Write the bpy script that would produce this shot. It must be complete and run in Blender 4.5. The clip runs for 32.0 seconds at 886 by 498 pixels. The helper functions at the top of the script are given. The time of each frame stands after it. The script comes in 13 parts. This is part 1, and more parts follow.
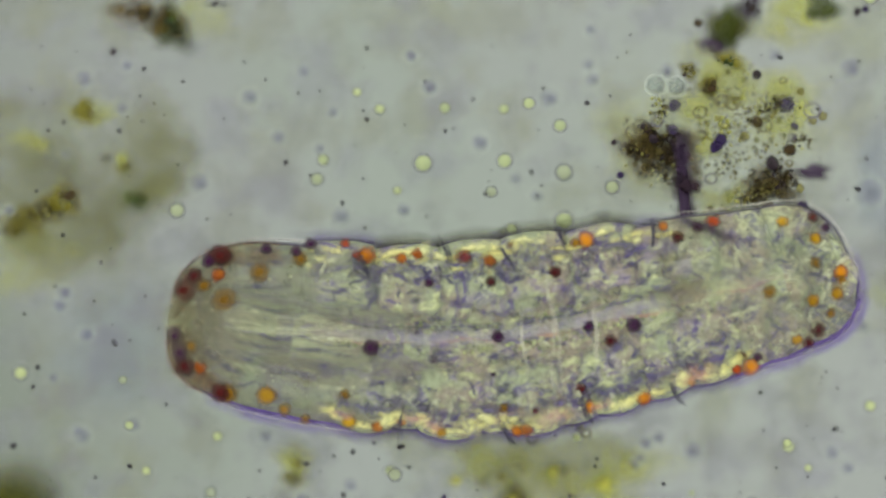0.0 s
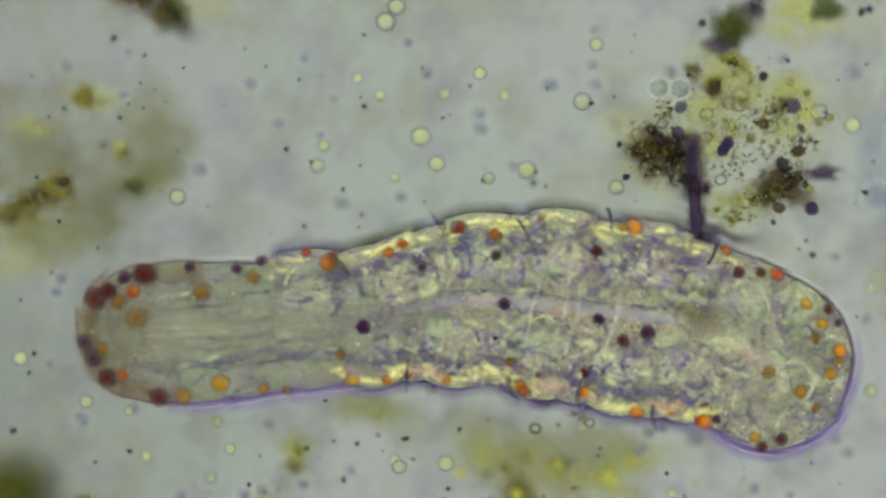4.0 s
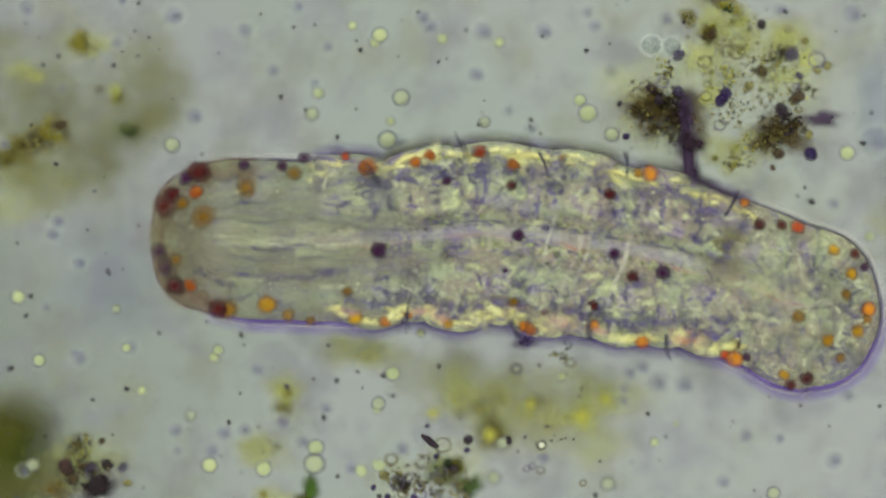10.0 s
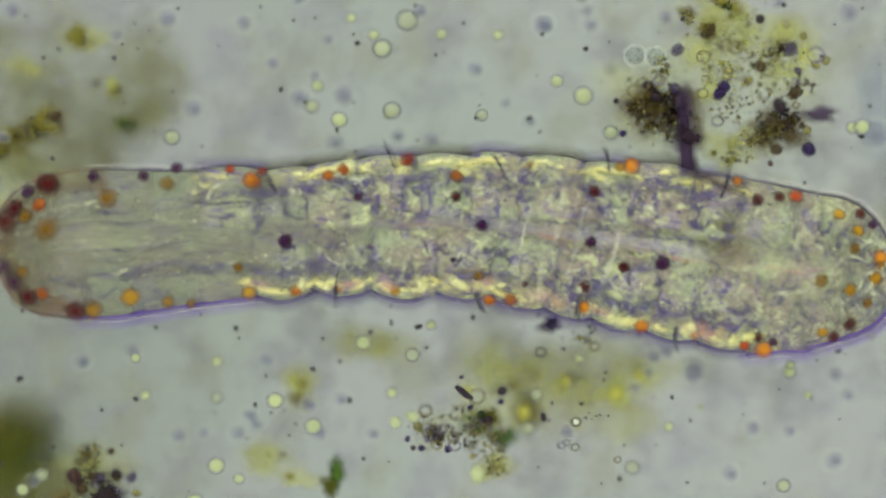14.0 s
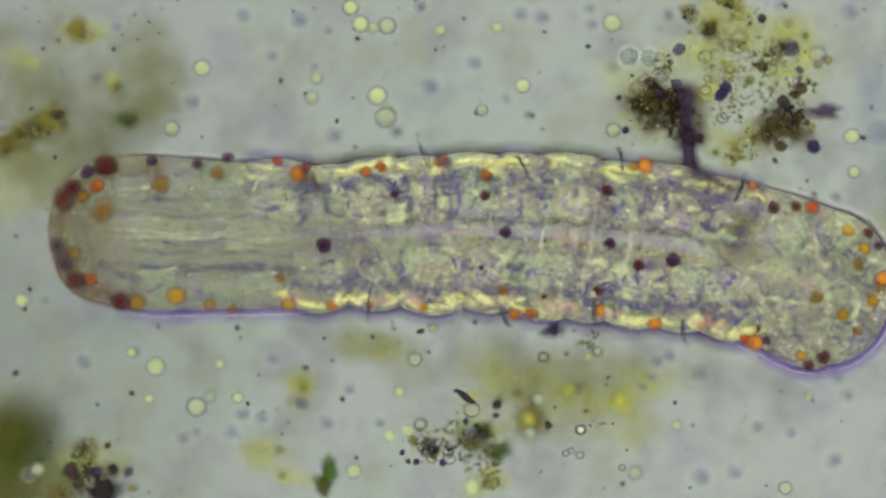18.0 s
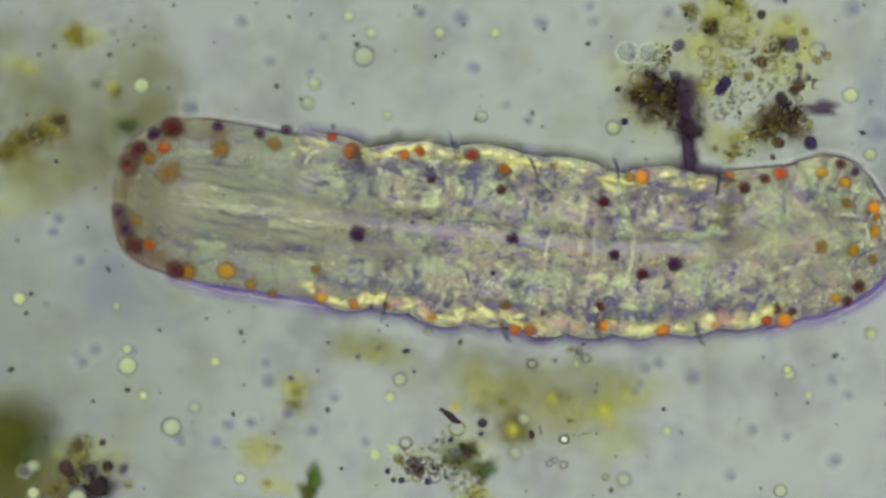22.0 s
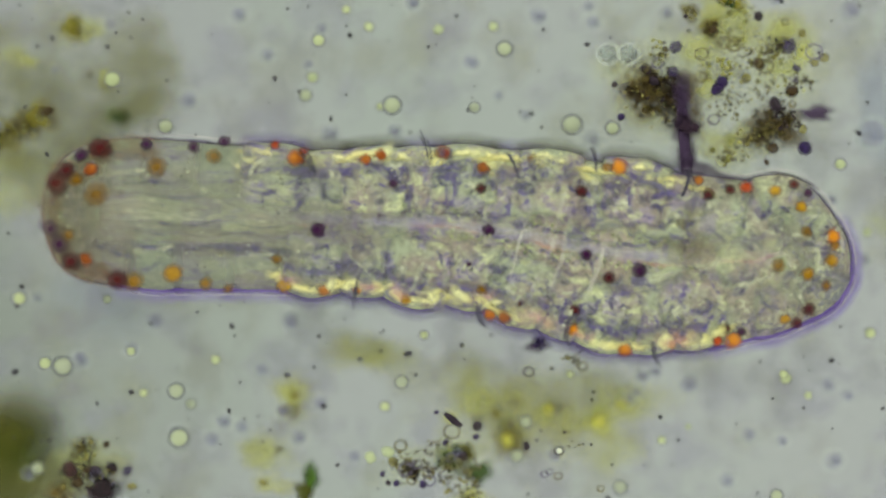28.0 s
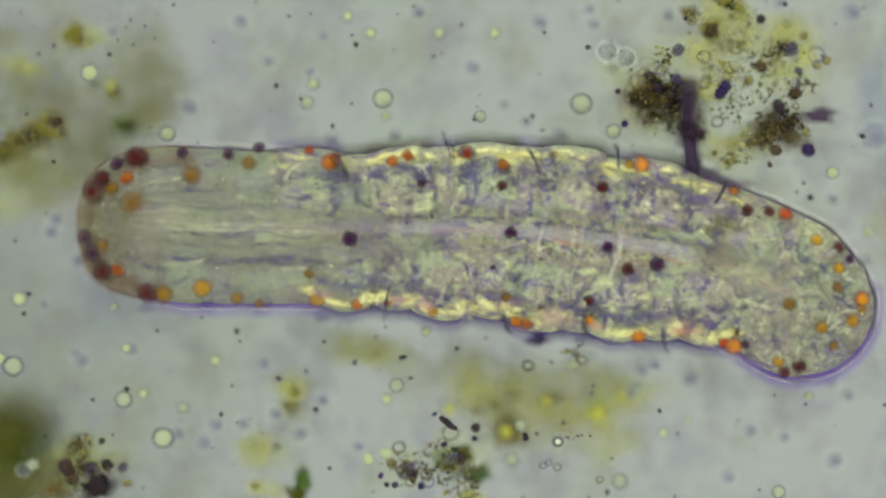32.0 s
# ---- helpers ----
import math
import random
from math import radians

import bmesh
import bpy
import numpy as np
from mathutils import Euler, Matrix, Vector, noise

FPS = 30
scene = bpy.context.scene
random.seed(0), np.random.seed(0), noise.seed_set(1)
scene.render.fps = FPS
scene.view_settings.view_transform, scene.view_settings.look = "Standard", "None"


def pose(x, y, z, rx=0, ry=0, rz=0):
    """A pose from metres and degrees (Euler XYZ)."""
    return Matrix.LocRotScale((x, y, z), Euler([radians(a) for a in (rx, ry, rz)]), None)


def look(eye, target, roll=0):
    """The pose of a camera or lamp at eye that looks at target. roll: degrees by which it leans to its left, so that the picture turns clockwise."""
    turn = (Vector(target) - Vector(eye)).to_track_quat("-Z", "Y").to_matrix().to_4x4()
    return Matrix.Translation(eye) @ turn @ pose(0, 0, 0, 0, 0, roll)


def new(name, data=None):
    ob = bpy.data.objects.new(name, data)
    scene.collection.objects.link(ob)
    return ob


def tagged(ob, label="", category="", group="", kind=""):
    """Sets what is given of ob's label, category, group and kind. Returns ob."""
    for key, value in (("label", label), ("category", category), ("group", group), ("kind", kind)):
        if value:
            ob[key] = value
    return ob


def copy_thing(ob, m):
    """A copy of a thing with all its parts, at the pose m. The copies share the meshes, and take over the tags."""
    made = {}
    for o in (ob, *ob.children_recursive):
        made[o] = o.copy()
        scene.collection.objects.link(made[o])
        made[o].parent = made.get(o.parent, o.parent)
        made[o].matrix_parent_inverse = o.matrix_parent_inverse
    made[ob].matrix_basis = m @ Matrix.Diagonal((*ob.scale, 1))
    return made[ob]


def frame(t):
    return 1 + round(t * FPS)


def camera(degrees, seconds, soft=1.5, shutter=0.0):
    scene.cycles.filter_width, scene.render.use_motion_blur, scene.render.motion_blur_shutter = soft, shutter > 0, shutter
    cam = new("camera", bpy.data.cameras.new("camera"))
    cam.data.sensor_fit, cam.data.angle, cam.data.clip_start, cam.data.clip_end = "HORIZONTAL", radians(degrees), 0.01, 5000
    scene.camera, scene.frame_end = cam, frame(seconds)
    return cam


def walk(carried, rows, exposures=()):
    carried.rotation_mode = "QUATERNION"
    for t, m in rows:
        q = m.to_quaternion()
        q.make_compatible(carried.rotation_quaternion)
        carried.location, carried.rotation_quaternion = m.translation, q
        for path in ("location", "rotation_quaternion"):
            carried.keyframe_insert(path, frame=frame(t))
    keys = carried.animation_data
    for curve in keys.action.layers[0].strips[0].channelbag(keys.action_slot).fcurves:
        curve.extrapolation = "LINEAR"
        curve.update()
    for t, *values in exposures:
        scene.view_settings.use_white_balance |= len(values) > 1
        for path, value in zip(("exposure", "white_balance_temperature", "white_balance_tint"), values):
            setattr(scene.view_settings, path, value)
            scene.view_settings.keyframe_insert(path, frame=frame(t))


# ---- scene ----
# A living water worm under a microscope, seen from straight above through the objective.
# One metre here stands for one millimetre of the specimen; z = 0 is the plane of sharp focus.
K = 0.001          # one thousandth of the unit, the step in which places are given below
HIGH = 7.459       # height of the lens over the focal plane
SLIDE = -0.27      # top of the glass slide

cam = camera(12.0, 32.0, soft=2.2)
cam.data.dof.use_dof = True
cam.data.dof.focus_distance = HIGH
cam.data.dof.aperture_fstop = cam.data.lens * 0.001 / 0.75
walk(cam, [(0, pose(0, 0.130, HIGH)), (2.5, pose(0, 0.130, HIGH)), (4.5, pose(0, 0.066, HIGH)), (5.0, pose(0, 0.017, HIGH)),
           (5.5, pose(0, 0, HIGH)), (32.0, pose(0, 0, HIGH))],
     exposures=((0, 0.01), (10.3, 0.01), (10.8, 0.07), (32.0, 0.07)))

# ---- light: an added even fill and relief sun, and the lamp under the stage ----
world = bpy.data.worlds.new("fill_world")
scene.world = world
world.use_nodes = True
world.node_tree.nodes["Background"].inputs[0].default_value = (0.97, 1.0, 0.96, 1)
world.node_tree.nodes["Background"].inputs[1].default_value = 0.86
# soft sun added at upper left only to give relief
sun = new("relief_sun", bpy.data.lights.new("relief_sun", "SUN"))
sun.data.energy, sun.data.angle = 0.55, radians(25)
sun.matrix_world = look((-3, 4, 6), (0, 0, 0))


# ---- materials ----
def srgb(r, g, b):
    return tuple((c / 255 / 12.92) if c < 10 else ((c / 255 + 0.055) / 1.055) ** 2.4 for c in (r, g, b)) + (1,)


class Nodes:
    def __init__(self, name, rough=0.6, spec=0.25):
        self.mat = bpy.data.materials.new(name)
        self.mat.use_nodes = True
        self.tree = self.mat.node_tree
        self.bsdf = self.tree.nodes["Principled BSDF"]
        self.bsdf.inputs["Roughness"].default_value = rough
        self.bsdf.inputs["Specular IOR Level"].default_value = spec

    def add(self, kind, **props):
        node = self.tree.nodes.new(kind)
        for key, value in props.items():
            if key == "operation":
                node.operation = value
            elif key == "data_type":
                node.data_type = value
            elif key == "attribute_name":
                node.attribute_name = value
            elif key == "vector_type":
                node.vector_type = value
        return node

    def link(self, a, b):
        self.tree.links.new(a, b)

    def math(self, op, a, b=None, clamp=False):
        node = self.add("ShaderNodeMath", operation=op)
        node.use_clamp = clamp
        for slot, value in ((0, a), (1, b)):
            if value is None:
                continue
            if isinstance(value, (int, float)):
                node.inputs[slot].default_value = value
            else:
                self.link(value, node.inputs[slot])
        return node.outputs[0]

    def place(self, stretch=(1, 1, 1), wander=True):
        coord = self.add("ShaderNodeTexCoord")
        out = coord.outputs["Object"]
        if wander:
            info = self.add("ShaderNodeObjectInfo")
            shift = self.add("ShaderNodeVectorMath", operation="MULTIPLY_ADD")
            self.link(info.outputs["Random"], shift.inputs[0])
            shift.inputs[1].default_value = (37, 53, 19)
            self.link(out, shift.inputs[2])
            out = shift.outputs[0]
        mapping = self.add("ShaderNodeMapping")
        mapping.inputs["Scale"].default_value = stretch
        self.link(out, mapping.inputs["Vector"])
        return mapping.outputs[0]

    def noise(self, where, scale, detail=3.0, rough=0.55, distortion=0.0):
        node = self.add("ShaderNodeTexNoise")
        self.link(where, node.inputs["Vector"])
        node.inputs["Scale"].default_value = scale
        node.inputs["Detail"].default_value = detail
        node.inputs["Roughness"].default_value = rough
        node.inputs["Distortion"].default_value = distortion
        return node.outputs[0]

    def step(self, value, low, high):
        node = self.add("ShaderNodeMapRange")
        node.interpolation_type = "SMOOTHSTEP"
        self.link(value, node.inputs[0])
        node.inputs[1].default_value, node.inputs[2].default_value = low, high
        return node.outputs[0]

    def mix(self, factor, a, b):
        node = self.add("ShaderNodeMix", data_type="RGBA")
        for slot, value in ((0, factor), (6, a), (7, b)):
            if isinstance(value, (tuple, float, int)):
                node.inputs[slot].default_value = value
            else:
                self.link(value, node.inputs[slot])
        return node.outputs[2]

    def attribute(self, name):
        return self.add("ShaderNodeAttribute", attribute_name=name).outputs["Fac"]

    def finish(self, colour, alpha=None, bump=None, depth=0.002):
        self.link(colour, self.bsdf.inputs["Base Color"])
        if alpha is not None:
            self.link(alpha, self.bsdf.inputs["Alpha"])
        if bump is not None:
            node = self.add("ShaderNodeBump")
            node.inputs["Strength"].default_value = 0.6
            node.inputs["Distance"].default_value = depth
            self.link(bump, node.inputs["Height"])
            self.link(node.outputs[0], self.bsdf.inputs["Normal"])
        return self.mat


def tissue(name, base, dark, light, warm, stretch=(1, 1, 1), busy=1.0, cover=0.95, gritty=0.55, frayed=True):
    """Translucent body tissue: a mottled ground, thin violet creases, soft folds, pale flecks, beads and fine granules."""
    n = Nodes(name, 0.5, 0.2)
    at = n.place(stretch)
    fine = n.place((1, 1, 1))
    big = n.noise(at, 9, 2)
    tinge = n.noise(at, 21, 3, 0.6, 0.8)
    fold = n.noise(at, 17, 3.2, 0.6, 1.3)
    crease = n.math("ABSOLUTE", n.math("SUBTRACT", n.noise(at, 15, 3.5, 0.6, 1.4), 0.5))
    seam = n.math("ABSOLUTE", n.math("SUBTRACT", n.noise(at, 19, 3.5, 0.6, 1.0), 0.47))
    fleck = n.noise(at, 25, 3.2, 0.6, 1.1)
    grain = n.noise(fine, 95, 2, 0.6)
    beads = n.add("ShaderNodeTexVoronoi")
    beads.inputs["Scale"].default_value = 105
    n.link(fine, beads.inputs["Vector"])
    patch = n.step(n.noise(fine, 11, 2), 0.46, 0.6)
    colour = n.mix(n.step(big, 0.40, 0.60), base, warm)
    colour = n.mix(n.math("MULTIPLY", n.step(tinge, 0.50, 0.62), 0.55 * busy, True), colour, srgb(164, 152, 178))
    colour = n.mix(n.math("MULTIPLY", n.step(fold, 0.525, 0.62), 0.85 * busy, True), colour, dark)
    colour = n.mix(n.math("MULTIPLY", n.step(fleck, 0.545, 0.66), 0.85 * busy, True), colour, light)
    line = n.math("SUBTRACT", 1.0, n.step(crease, 0.004, 0.026))
    colour = n.mix(n.math("MULTIPLY", n.math("MULTIPLY", line, n.step(tinge, 0.42, 0.56)), 0.72 * busy, True), colour, dark)
    pale = n.math("SUBTRACT", 1.0, n.step(seam, 0.002, 0.018))
    colour = n.mix(n.math("MULTIPLY", n.math("MULTIPLY", pale, n.step(big, 0.44, 0.58)), 0.6 * busy, True), colour, light)
    bead = n.math("SUBTRACT", 1.0, n.step(beads.outputs["Distance"], 0.14, 0.36))
    colour = n.mix(n.math("MULTIPLY", n.math("MULTIPLY", bead, patch), 0.4 * busy, True), colour, light)
    shade = n.mix(n.step(grain, 0.36, 0.62), srgb(150, 150, 150), srgb(255, 255, 250))
    tint = n.add("ShaderNodeMix", data_type="RGBA")
    tint.blend_type = "MULTIPLY"
    tint.inputs[0].default_value = gritty * 0.7
    n.link(colour, tint.inputs[6])
    n.link(shade, tint.inputs[7])
    ragged = n.math("MULTIPLY_ADD", n.noise(n.place((min(1.0, 2 * stretch[0]), 1, 1)), 30, 3, 0.6, 0.5), 0.9)
    ragged.node.inputs[2].default_value = -0.45
    edge = n.step(n.math("ADD", n.attribute("cover"), ragged), 0.12, 0.62) if frayed else n.attribute("cover")
    alpha = n.math("MULTIPLY", edge, cover)
    return n.finish(tint.outputs[2], alpha, n.math("ADD", fleck, n.math("MULTIPLY", fold, -0.6)), 0.004)


def veil(name, colour, other, strength, scale=30, patch=(0.3, 0.7), floor=0.4, rough=0.6):
    """A soft, partly clear sheet: a membrane, a haze of sediment, a painted rim."""
    n = Nodes(name, rough, 0.15)
    at = n.place()
    spots = n.noise(at, scale, 4, 0.6)
    tone = n.noise(at, scale * 0.45, 2)
    alpha = n.math("MULTIPLY_ADD", n.step(spots, *patch), 1 - floor)
    alpha.node.inputs[2].default_value = floor
    alpha = n.math("MULTIPLY", alpha, n.attribute("cover"))
    alpha = n.math("MULTIPLY", alpha, strength, True)
    return n.finish(n.mix(n.step(tone, 0.35, 0.65), colour, other), alpha)


def grains(name, tones, rough=0.65, spec=0.3, scale=70, soft=1.0, thin_rim=False):
    """Lumps whose tone changes from lump to lump, with a mottled surface; a thin rim lets the light through."""
    n = Nodes(name, rough, spec)
    at = n.place()
    geo = n.add("ShaderNodeNewGeometry")
    ramp = n.add("ShaderNodeValToRGB")
    ramp.color_ramp.interpolation = "LINEAR"
    for k, tone in enumerate(tones):
        if k > 1:
            ramp.color_ramp.elements.new(k / (len(tones) - 1))
        ramp.color_ramp.elements[k].position = k / (len(tones) - 1)
        ramp.color_ramp.elements[k].color = tone
    n.link(geo.outputs["Random Per Island"], ramp.inputs[0])
    spot = n.noise(at, scale, 3, 0.65)
    dim = n.mix(n.step(spot, 0.32, 0.68), srgb(124, 118, 126), srgb(255, 255, 255))
    tint = n.add("ShaderNodeMix", data_type="RGBA")
    tint.blend_type = "MULTIPLY"
    tint.inputs[0].default_value = 0.8
    n.link(ramp.outputs[0], tint.inputs[6])
    n.link(dim, tint.inputs[7])
    alpha = None
    if thin_rim:
        alpha = n.math("MULTIPLY", n.step(n.attribute("cover"), 0.1, 0.9), soft, True)
    elif soft < 1:
        n.bsdf.inputs["Alpha"].default_value = soft
    return n.finish(tint.outputs[2], alpha, spot, 0.003)


def oil(name, core, rim, rough=0.5):
    """A drop of coloured oil: refracted rim painted in, slightly uneven, with a gloss."""
    n = Nodes(name, rough, 0.06)
    at = n.place()
    cloud = n.noise(at, 60, 3)
    info = n.add("ShaderNodeObjectInfo")
    both = n.math("MULTIPLY_ADD", cloud, 0.6)
    n.link(n.math("MULTIPLY", info.outputs["Random"], 0.4), both.node.inputs[2])
    inward = n.attribute("cover")
    inside = n.mix(n.step(both, 0.25, 0.75), rim, core)
    # the rim colour imitates refraction at the drop's edge
    return n.finish(n.mix(n.step(inward, 0.5, 0.98), rim, inside), n.math("MULTIPLY", inward, 0.95))


WALL_HEAD = tissue("head_tissue", srgb(158, 169, 135), srgb(126, 118, 141), srgb(183, 194, 151), srgb(156, 154, 128), (0.25, 1, 1), 0.5, 0.6, 0.34, False)
WALL_MID = tissue("trunk_tissue", srgb(171, 180, 146), srgb(96, 85, 136), srgb(215, 222, 166), srgb(165, 155, 139), (0.85, 1, 1), 1.0, 0.95, 0.5)
WALL_NECK = tissue("neck_tissue", srgb(165, 173, 144), srgb(113, 101, 145), srgb(199, 206, 159), srgb(154, 148, 130), (0.4, 1, 1), 0.85, 0.85, 0.42, False)
CORE_NECK = tissue("neck_core", srgb(190, 200, 162), srgb(137, 126, 162), srgb(215, 221, 174), srgb(177, 169, 147), (0.3, 1, 1), 0.85, 0.85, 0.4, False)
WALL_TAIL = tissue("tail_tissue", srgb(173, 183, 148), srgb(113, 108, 136), srgb(211, 216, 166), srgb(165, 158, 138), (1, 1, 1), 0.75, 0.95, 0.55, False)
CORE_HEAD = tissue("head_core", srgb(175, 189, 147), srgb(135, 128, 154), srgb(205, 215, 165), srgb(171, 167, 139), (0.16, 1, 1), 0.75, 0.7, 0.34, False)
CORE_MID = tissue("gut_tissue", srgb(200, 210, 168), srgb(124, 113, 158), srgb(234, 240, 185), srgb(195, 182, 160), (0.7, 1, 1), 0.95, 0.95, 0.55)
CORE_TAIL = tissue("tail_core", srgb(196, 206, 164), srgb(132, 126, 153), srgb(232, 237, 183), srgb(191, 180, 155), (0.9, 1, 1), 0.8, 0.95, 0.55)
# the body's dark refracted outline, painted as rim colours
REFRACT_UP = veil("refraction_grey", srgb(92, 92, 84), srgb(106, 100, 118), 0.88, 24, (0.2, 0.6), 0.7)
REFRACT_HEAD = veil("refraction_brown", srgb(92, 62, 66), srgb(122, 92, 92), 0.55, 24, (0.2, 0.6), 0.6)
REFRACT_LOW = veil("refraction_violet", srgb(106, 84, 158), srgb(124, 104, 168), 0.92, 24, (0.2, 0.6), 0.7)
# bright diffraction line outside the edge, painted as a pale ribbon
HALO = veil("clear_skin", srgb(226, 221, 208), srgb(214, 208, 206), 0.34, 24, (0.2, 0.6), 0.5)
FAT = veil("pale_fat", srgb(248, 248, 176), srgb(226, 222, 140), 0.92, 27, (0.44, 0.57), 0.1)
# yellow fat together with the rim's inner glint, painted as one tone
FAT_FRINGE = veil("fat_fringe", srgb(252, 250, 174), srgb(236, 228, 144), 0.93, 17, (0.43, 0.56), 0.12)
# shade inside the lobes, put in as a dark violet ribbon
LOBE_SHADE = veil("violet_lobe_shade", srgb(96, 86, 142), srgb(116, 112, 124), 0.74, 34, (0.4, 0.6), 0.12)
# blurred coloured glow just outside the body, painted as soft ribbons
GLOW_VIOLET = veil("violet_glow", srgb(126, 108, 176), srgb(140, 126, 180), 0.6, 14, (0.2, 0.6), 0.6)
GLOW_OLIVE = veil("olive_glow", srgb(112, 116, 66), srgb(126, 126, 96), 0.62, 14, (0.2, 0.6), 0.6)
OILS = {"o": oil("orange_oil", srgb(226, 144, 14), srgb(146, 70, 14)), "a": oil("amber_oil", srgb(204, 158, 10), srgb(140, 98, 20)),
        "m": oil("maroon_oil", srgb(80, 22, 18), srgb(66, 24, 30)), "r": oil("red_oil", srgb(196, 76, 10), srgb(112, 34, 20)),
        "v": oil("violet_oil", srgb(58, 16, 54), srgb(56, 26, 58)), "k": oil("ochre_oil", srgb(150, 108, 0), srgb(116, 84, 10)), "b": oil("brown_oil", srgb(200, 122, 26), srgb(140, 80, 34))}
OIL_WORDS = {"o": "bright orange oil droplet", "a": "amber yellow oil droplet", "m": "dark maroon oil droplet", "r": "deep red oil droplet",
             "k": "blurred ochre oil droplet", "v": "dark violet oil droplet", "b": "brownish orange oil droplet"}
BRISTLE = grains("bristle_horn", (srgb(58, 56, 74), srgb(80, 78, 96)), 0.4)
FOLD = veil("violet_duct", srgb(86, 78, 124), srgb(106, 108, 112), 0.86, 44, (0.38, 0.62), 0.22)
SEPTUM = veil("pale_septum", srgb(230, 234, 190), srgb(208, 212, 178), 0.8, 48, (0.4, 0.62), 0.25)
CROSS_WALL = veil("cross_wall", srgb(236, 237, 206), srgb(214, 210, 188), 0.72, 26, (0.4, 0.6), 0.2)
BROWN_SKIN = veil("brown_skin", srgb(110, 66, 36), srgb(122, 94, 54), 0.66, 14, (0.4, 0.64), 0.25)
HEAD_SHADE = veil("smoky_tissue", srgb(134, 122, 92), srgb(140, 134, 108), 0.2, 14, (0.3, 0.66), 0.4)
STOMACH = veil("stomach_brown", srgb(112, 104, 58), srgb(130, 124, 82), 0.75, 22, (0.34, 0.66), 0.45)
BLUSH = veil("pink_tissue", srgb(222, 172, 140), srgb(196, 160, 164), 0.62, 30, (0.3, 0.6), 0.5)

HAZE_OLIVE = veil("olive_haze", srgb(180, 184, 70), srgb(166, 167, 84), 0.62, 16, (0.38, 0.64), 0.42)
HAZE_TOP = veil("brown_crust", srgb(58, 44, 22), srgb(92, 80, 34), 0.74, 48, (0.44, 0.58), 0.1)
HAZE_PALE = veil("pale_olive_haze", srgb(188, 194, 94), srgb(174, 180, 108), 0.48, 14, (0.38, 0.66), 0.38)
HAZE_AMBER = veil("amber_haze", srgb(124, 118, 20), srgb(106, 100, 28), 0.88, 22, (0.3, 0.6), 0.65)
HAZE_KNOT = veil("knot_haze", srgb(34, 20, 36), srgb(50, 34, 44), 0.97, 18, (0.3, 0.6), 0.8)
HAZE_BROWN = veil("brown_haze", srgb(80, 62, 24), srgb(114, 98, 38), 0.92, 24, (0.38, 0.62), 0.5)
HAZE_DARK = veil("dark_green_haze", srgb(58, 68, 8), srgb(84, 82, 14), 0.96, 10, (0.3, 0.6), 0.75)
HAZE_DUSK = veil("dusky_haze", srgb(122, 123, 66), srgb(132, 134, 92), 0.56, 16, (0.36, 0.66), 0.35)
HAZE_BLUE = veil("blue_haze", srgb(134, 144, 160), srgb(142, 150, 160), 0.5, 5, (0.3, 0.7), 0.6)
HAZE_VIOLET = veil("violet_haze", srgb(48, 34, 54), srgb(70, 54, 78), 0.95, 18, (0.3, 0.6), 0.7)
HAZE_GREEN = veil("green_haze", srgb(78, 112, 30), srgb(60, 84, 30), 0.95, 18, (0.3, 0.6), 0.7)
HAZE_YELLOW = veil("yellow_haze", srgb(204, 208, 66), srgb(182, 188, 74), 0.56, 18, (0.3, 0.6), 0.6)
RING_OLIVE = veil("olive_ring", srgb(92, 86, 40), srgb(112, 104, 58), 0.9, 40, (0.35, 0.6), 0.6)
RING_DARK = veil("dark_ring", srgb(34, 28, 34), srgb(54, 46, 50), 0.95, 40, (0.35, 0.6), 0.8)
RING_VIOLET = veil("violet_ring", srgb(90, 84, 108), srgb(108, 102, 120), 0.8, 40, (0.35, 0.6), 0.6)
GRAIN_BROWN = grains("brown_grains", (srgb(48, 36, 16), srgb(82, 66, 24), srgb(118, 104, 40), srgb(62, 46, 26)), soft=0.62)
GRAIN_OLIVE = grains("olive_grains", (srgb(142, 136, 62), srgb(196, 190, 96), srgb(104, 96, 48), srgb(176, 170, 104), srgb(86, 74, 50)), soft=0.6)
GRAIN_DARK = grains("dark_grains", (srgb(40, 30, 34), srgb(64, 50, 48), srgb(52, 40, 56), srgb(78, 64, 44)))
GRAIN_VIOLET = grains("violet_grains", (srgb(40, 16, 84), srgb(60, 42, 96), srgb(42, 22, 64)))
GRAIN_WINE = grains("wine_grains", (srgb(54, 22, 20), srgb(84, 40, 36), srgb(48, 24, 30)), 0.6)
GRAIN_PALE = grains("tissue_granules", (srgb(222, 226, 178), srgb(196, 204, 154), srgb(98, 92, 118), srgb(230, 234, 190), srgb(90, 100, 88)), 0.5)
GRAIN_LIME = grains("lime_grains", (srgb(214, 218, 92), srgb(238, 236, 140), srgb(190, 196, 80)), 0.5, soft=0.7)
GRAIN_BEAD = grains("gut_beads", (srgb(204, 220, 136), srgb(228, 240, 172), srgb(150, 172, 92), srgb(92, 112, 66), srgb(236, 244, 190)), 0.4)
CHANNEL = veil("gut_channel", srgb(184, 176, 200), srgb(192, 188, 190), 0.5, 20, (0.34, 0.62), 0.4)
GRAIN_BLACK = grains("black_grains", (srgb(34, 16, 20), srgb(44, 24, 26)))
GRAIN_SLATE = grains("slate_grains", (srgb(72, 62, 98), srgb(86, 78, 108)))
GRAIN_GREEN = grains("green_grains", (srgb(34, 48, 22), srgb(62, 90, 30), srgb(48, 62, 28)))
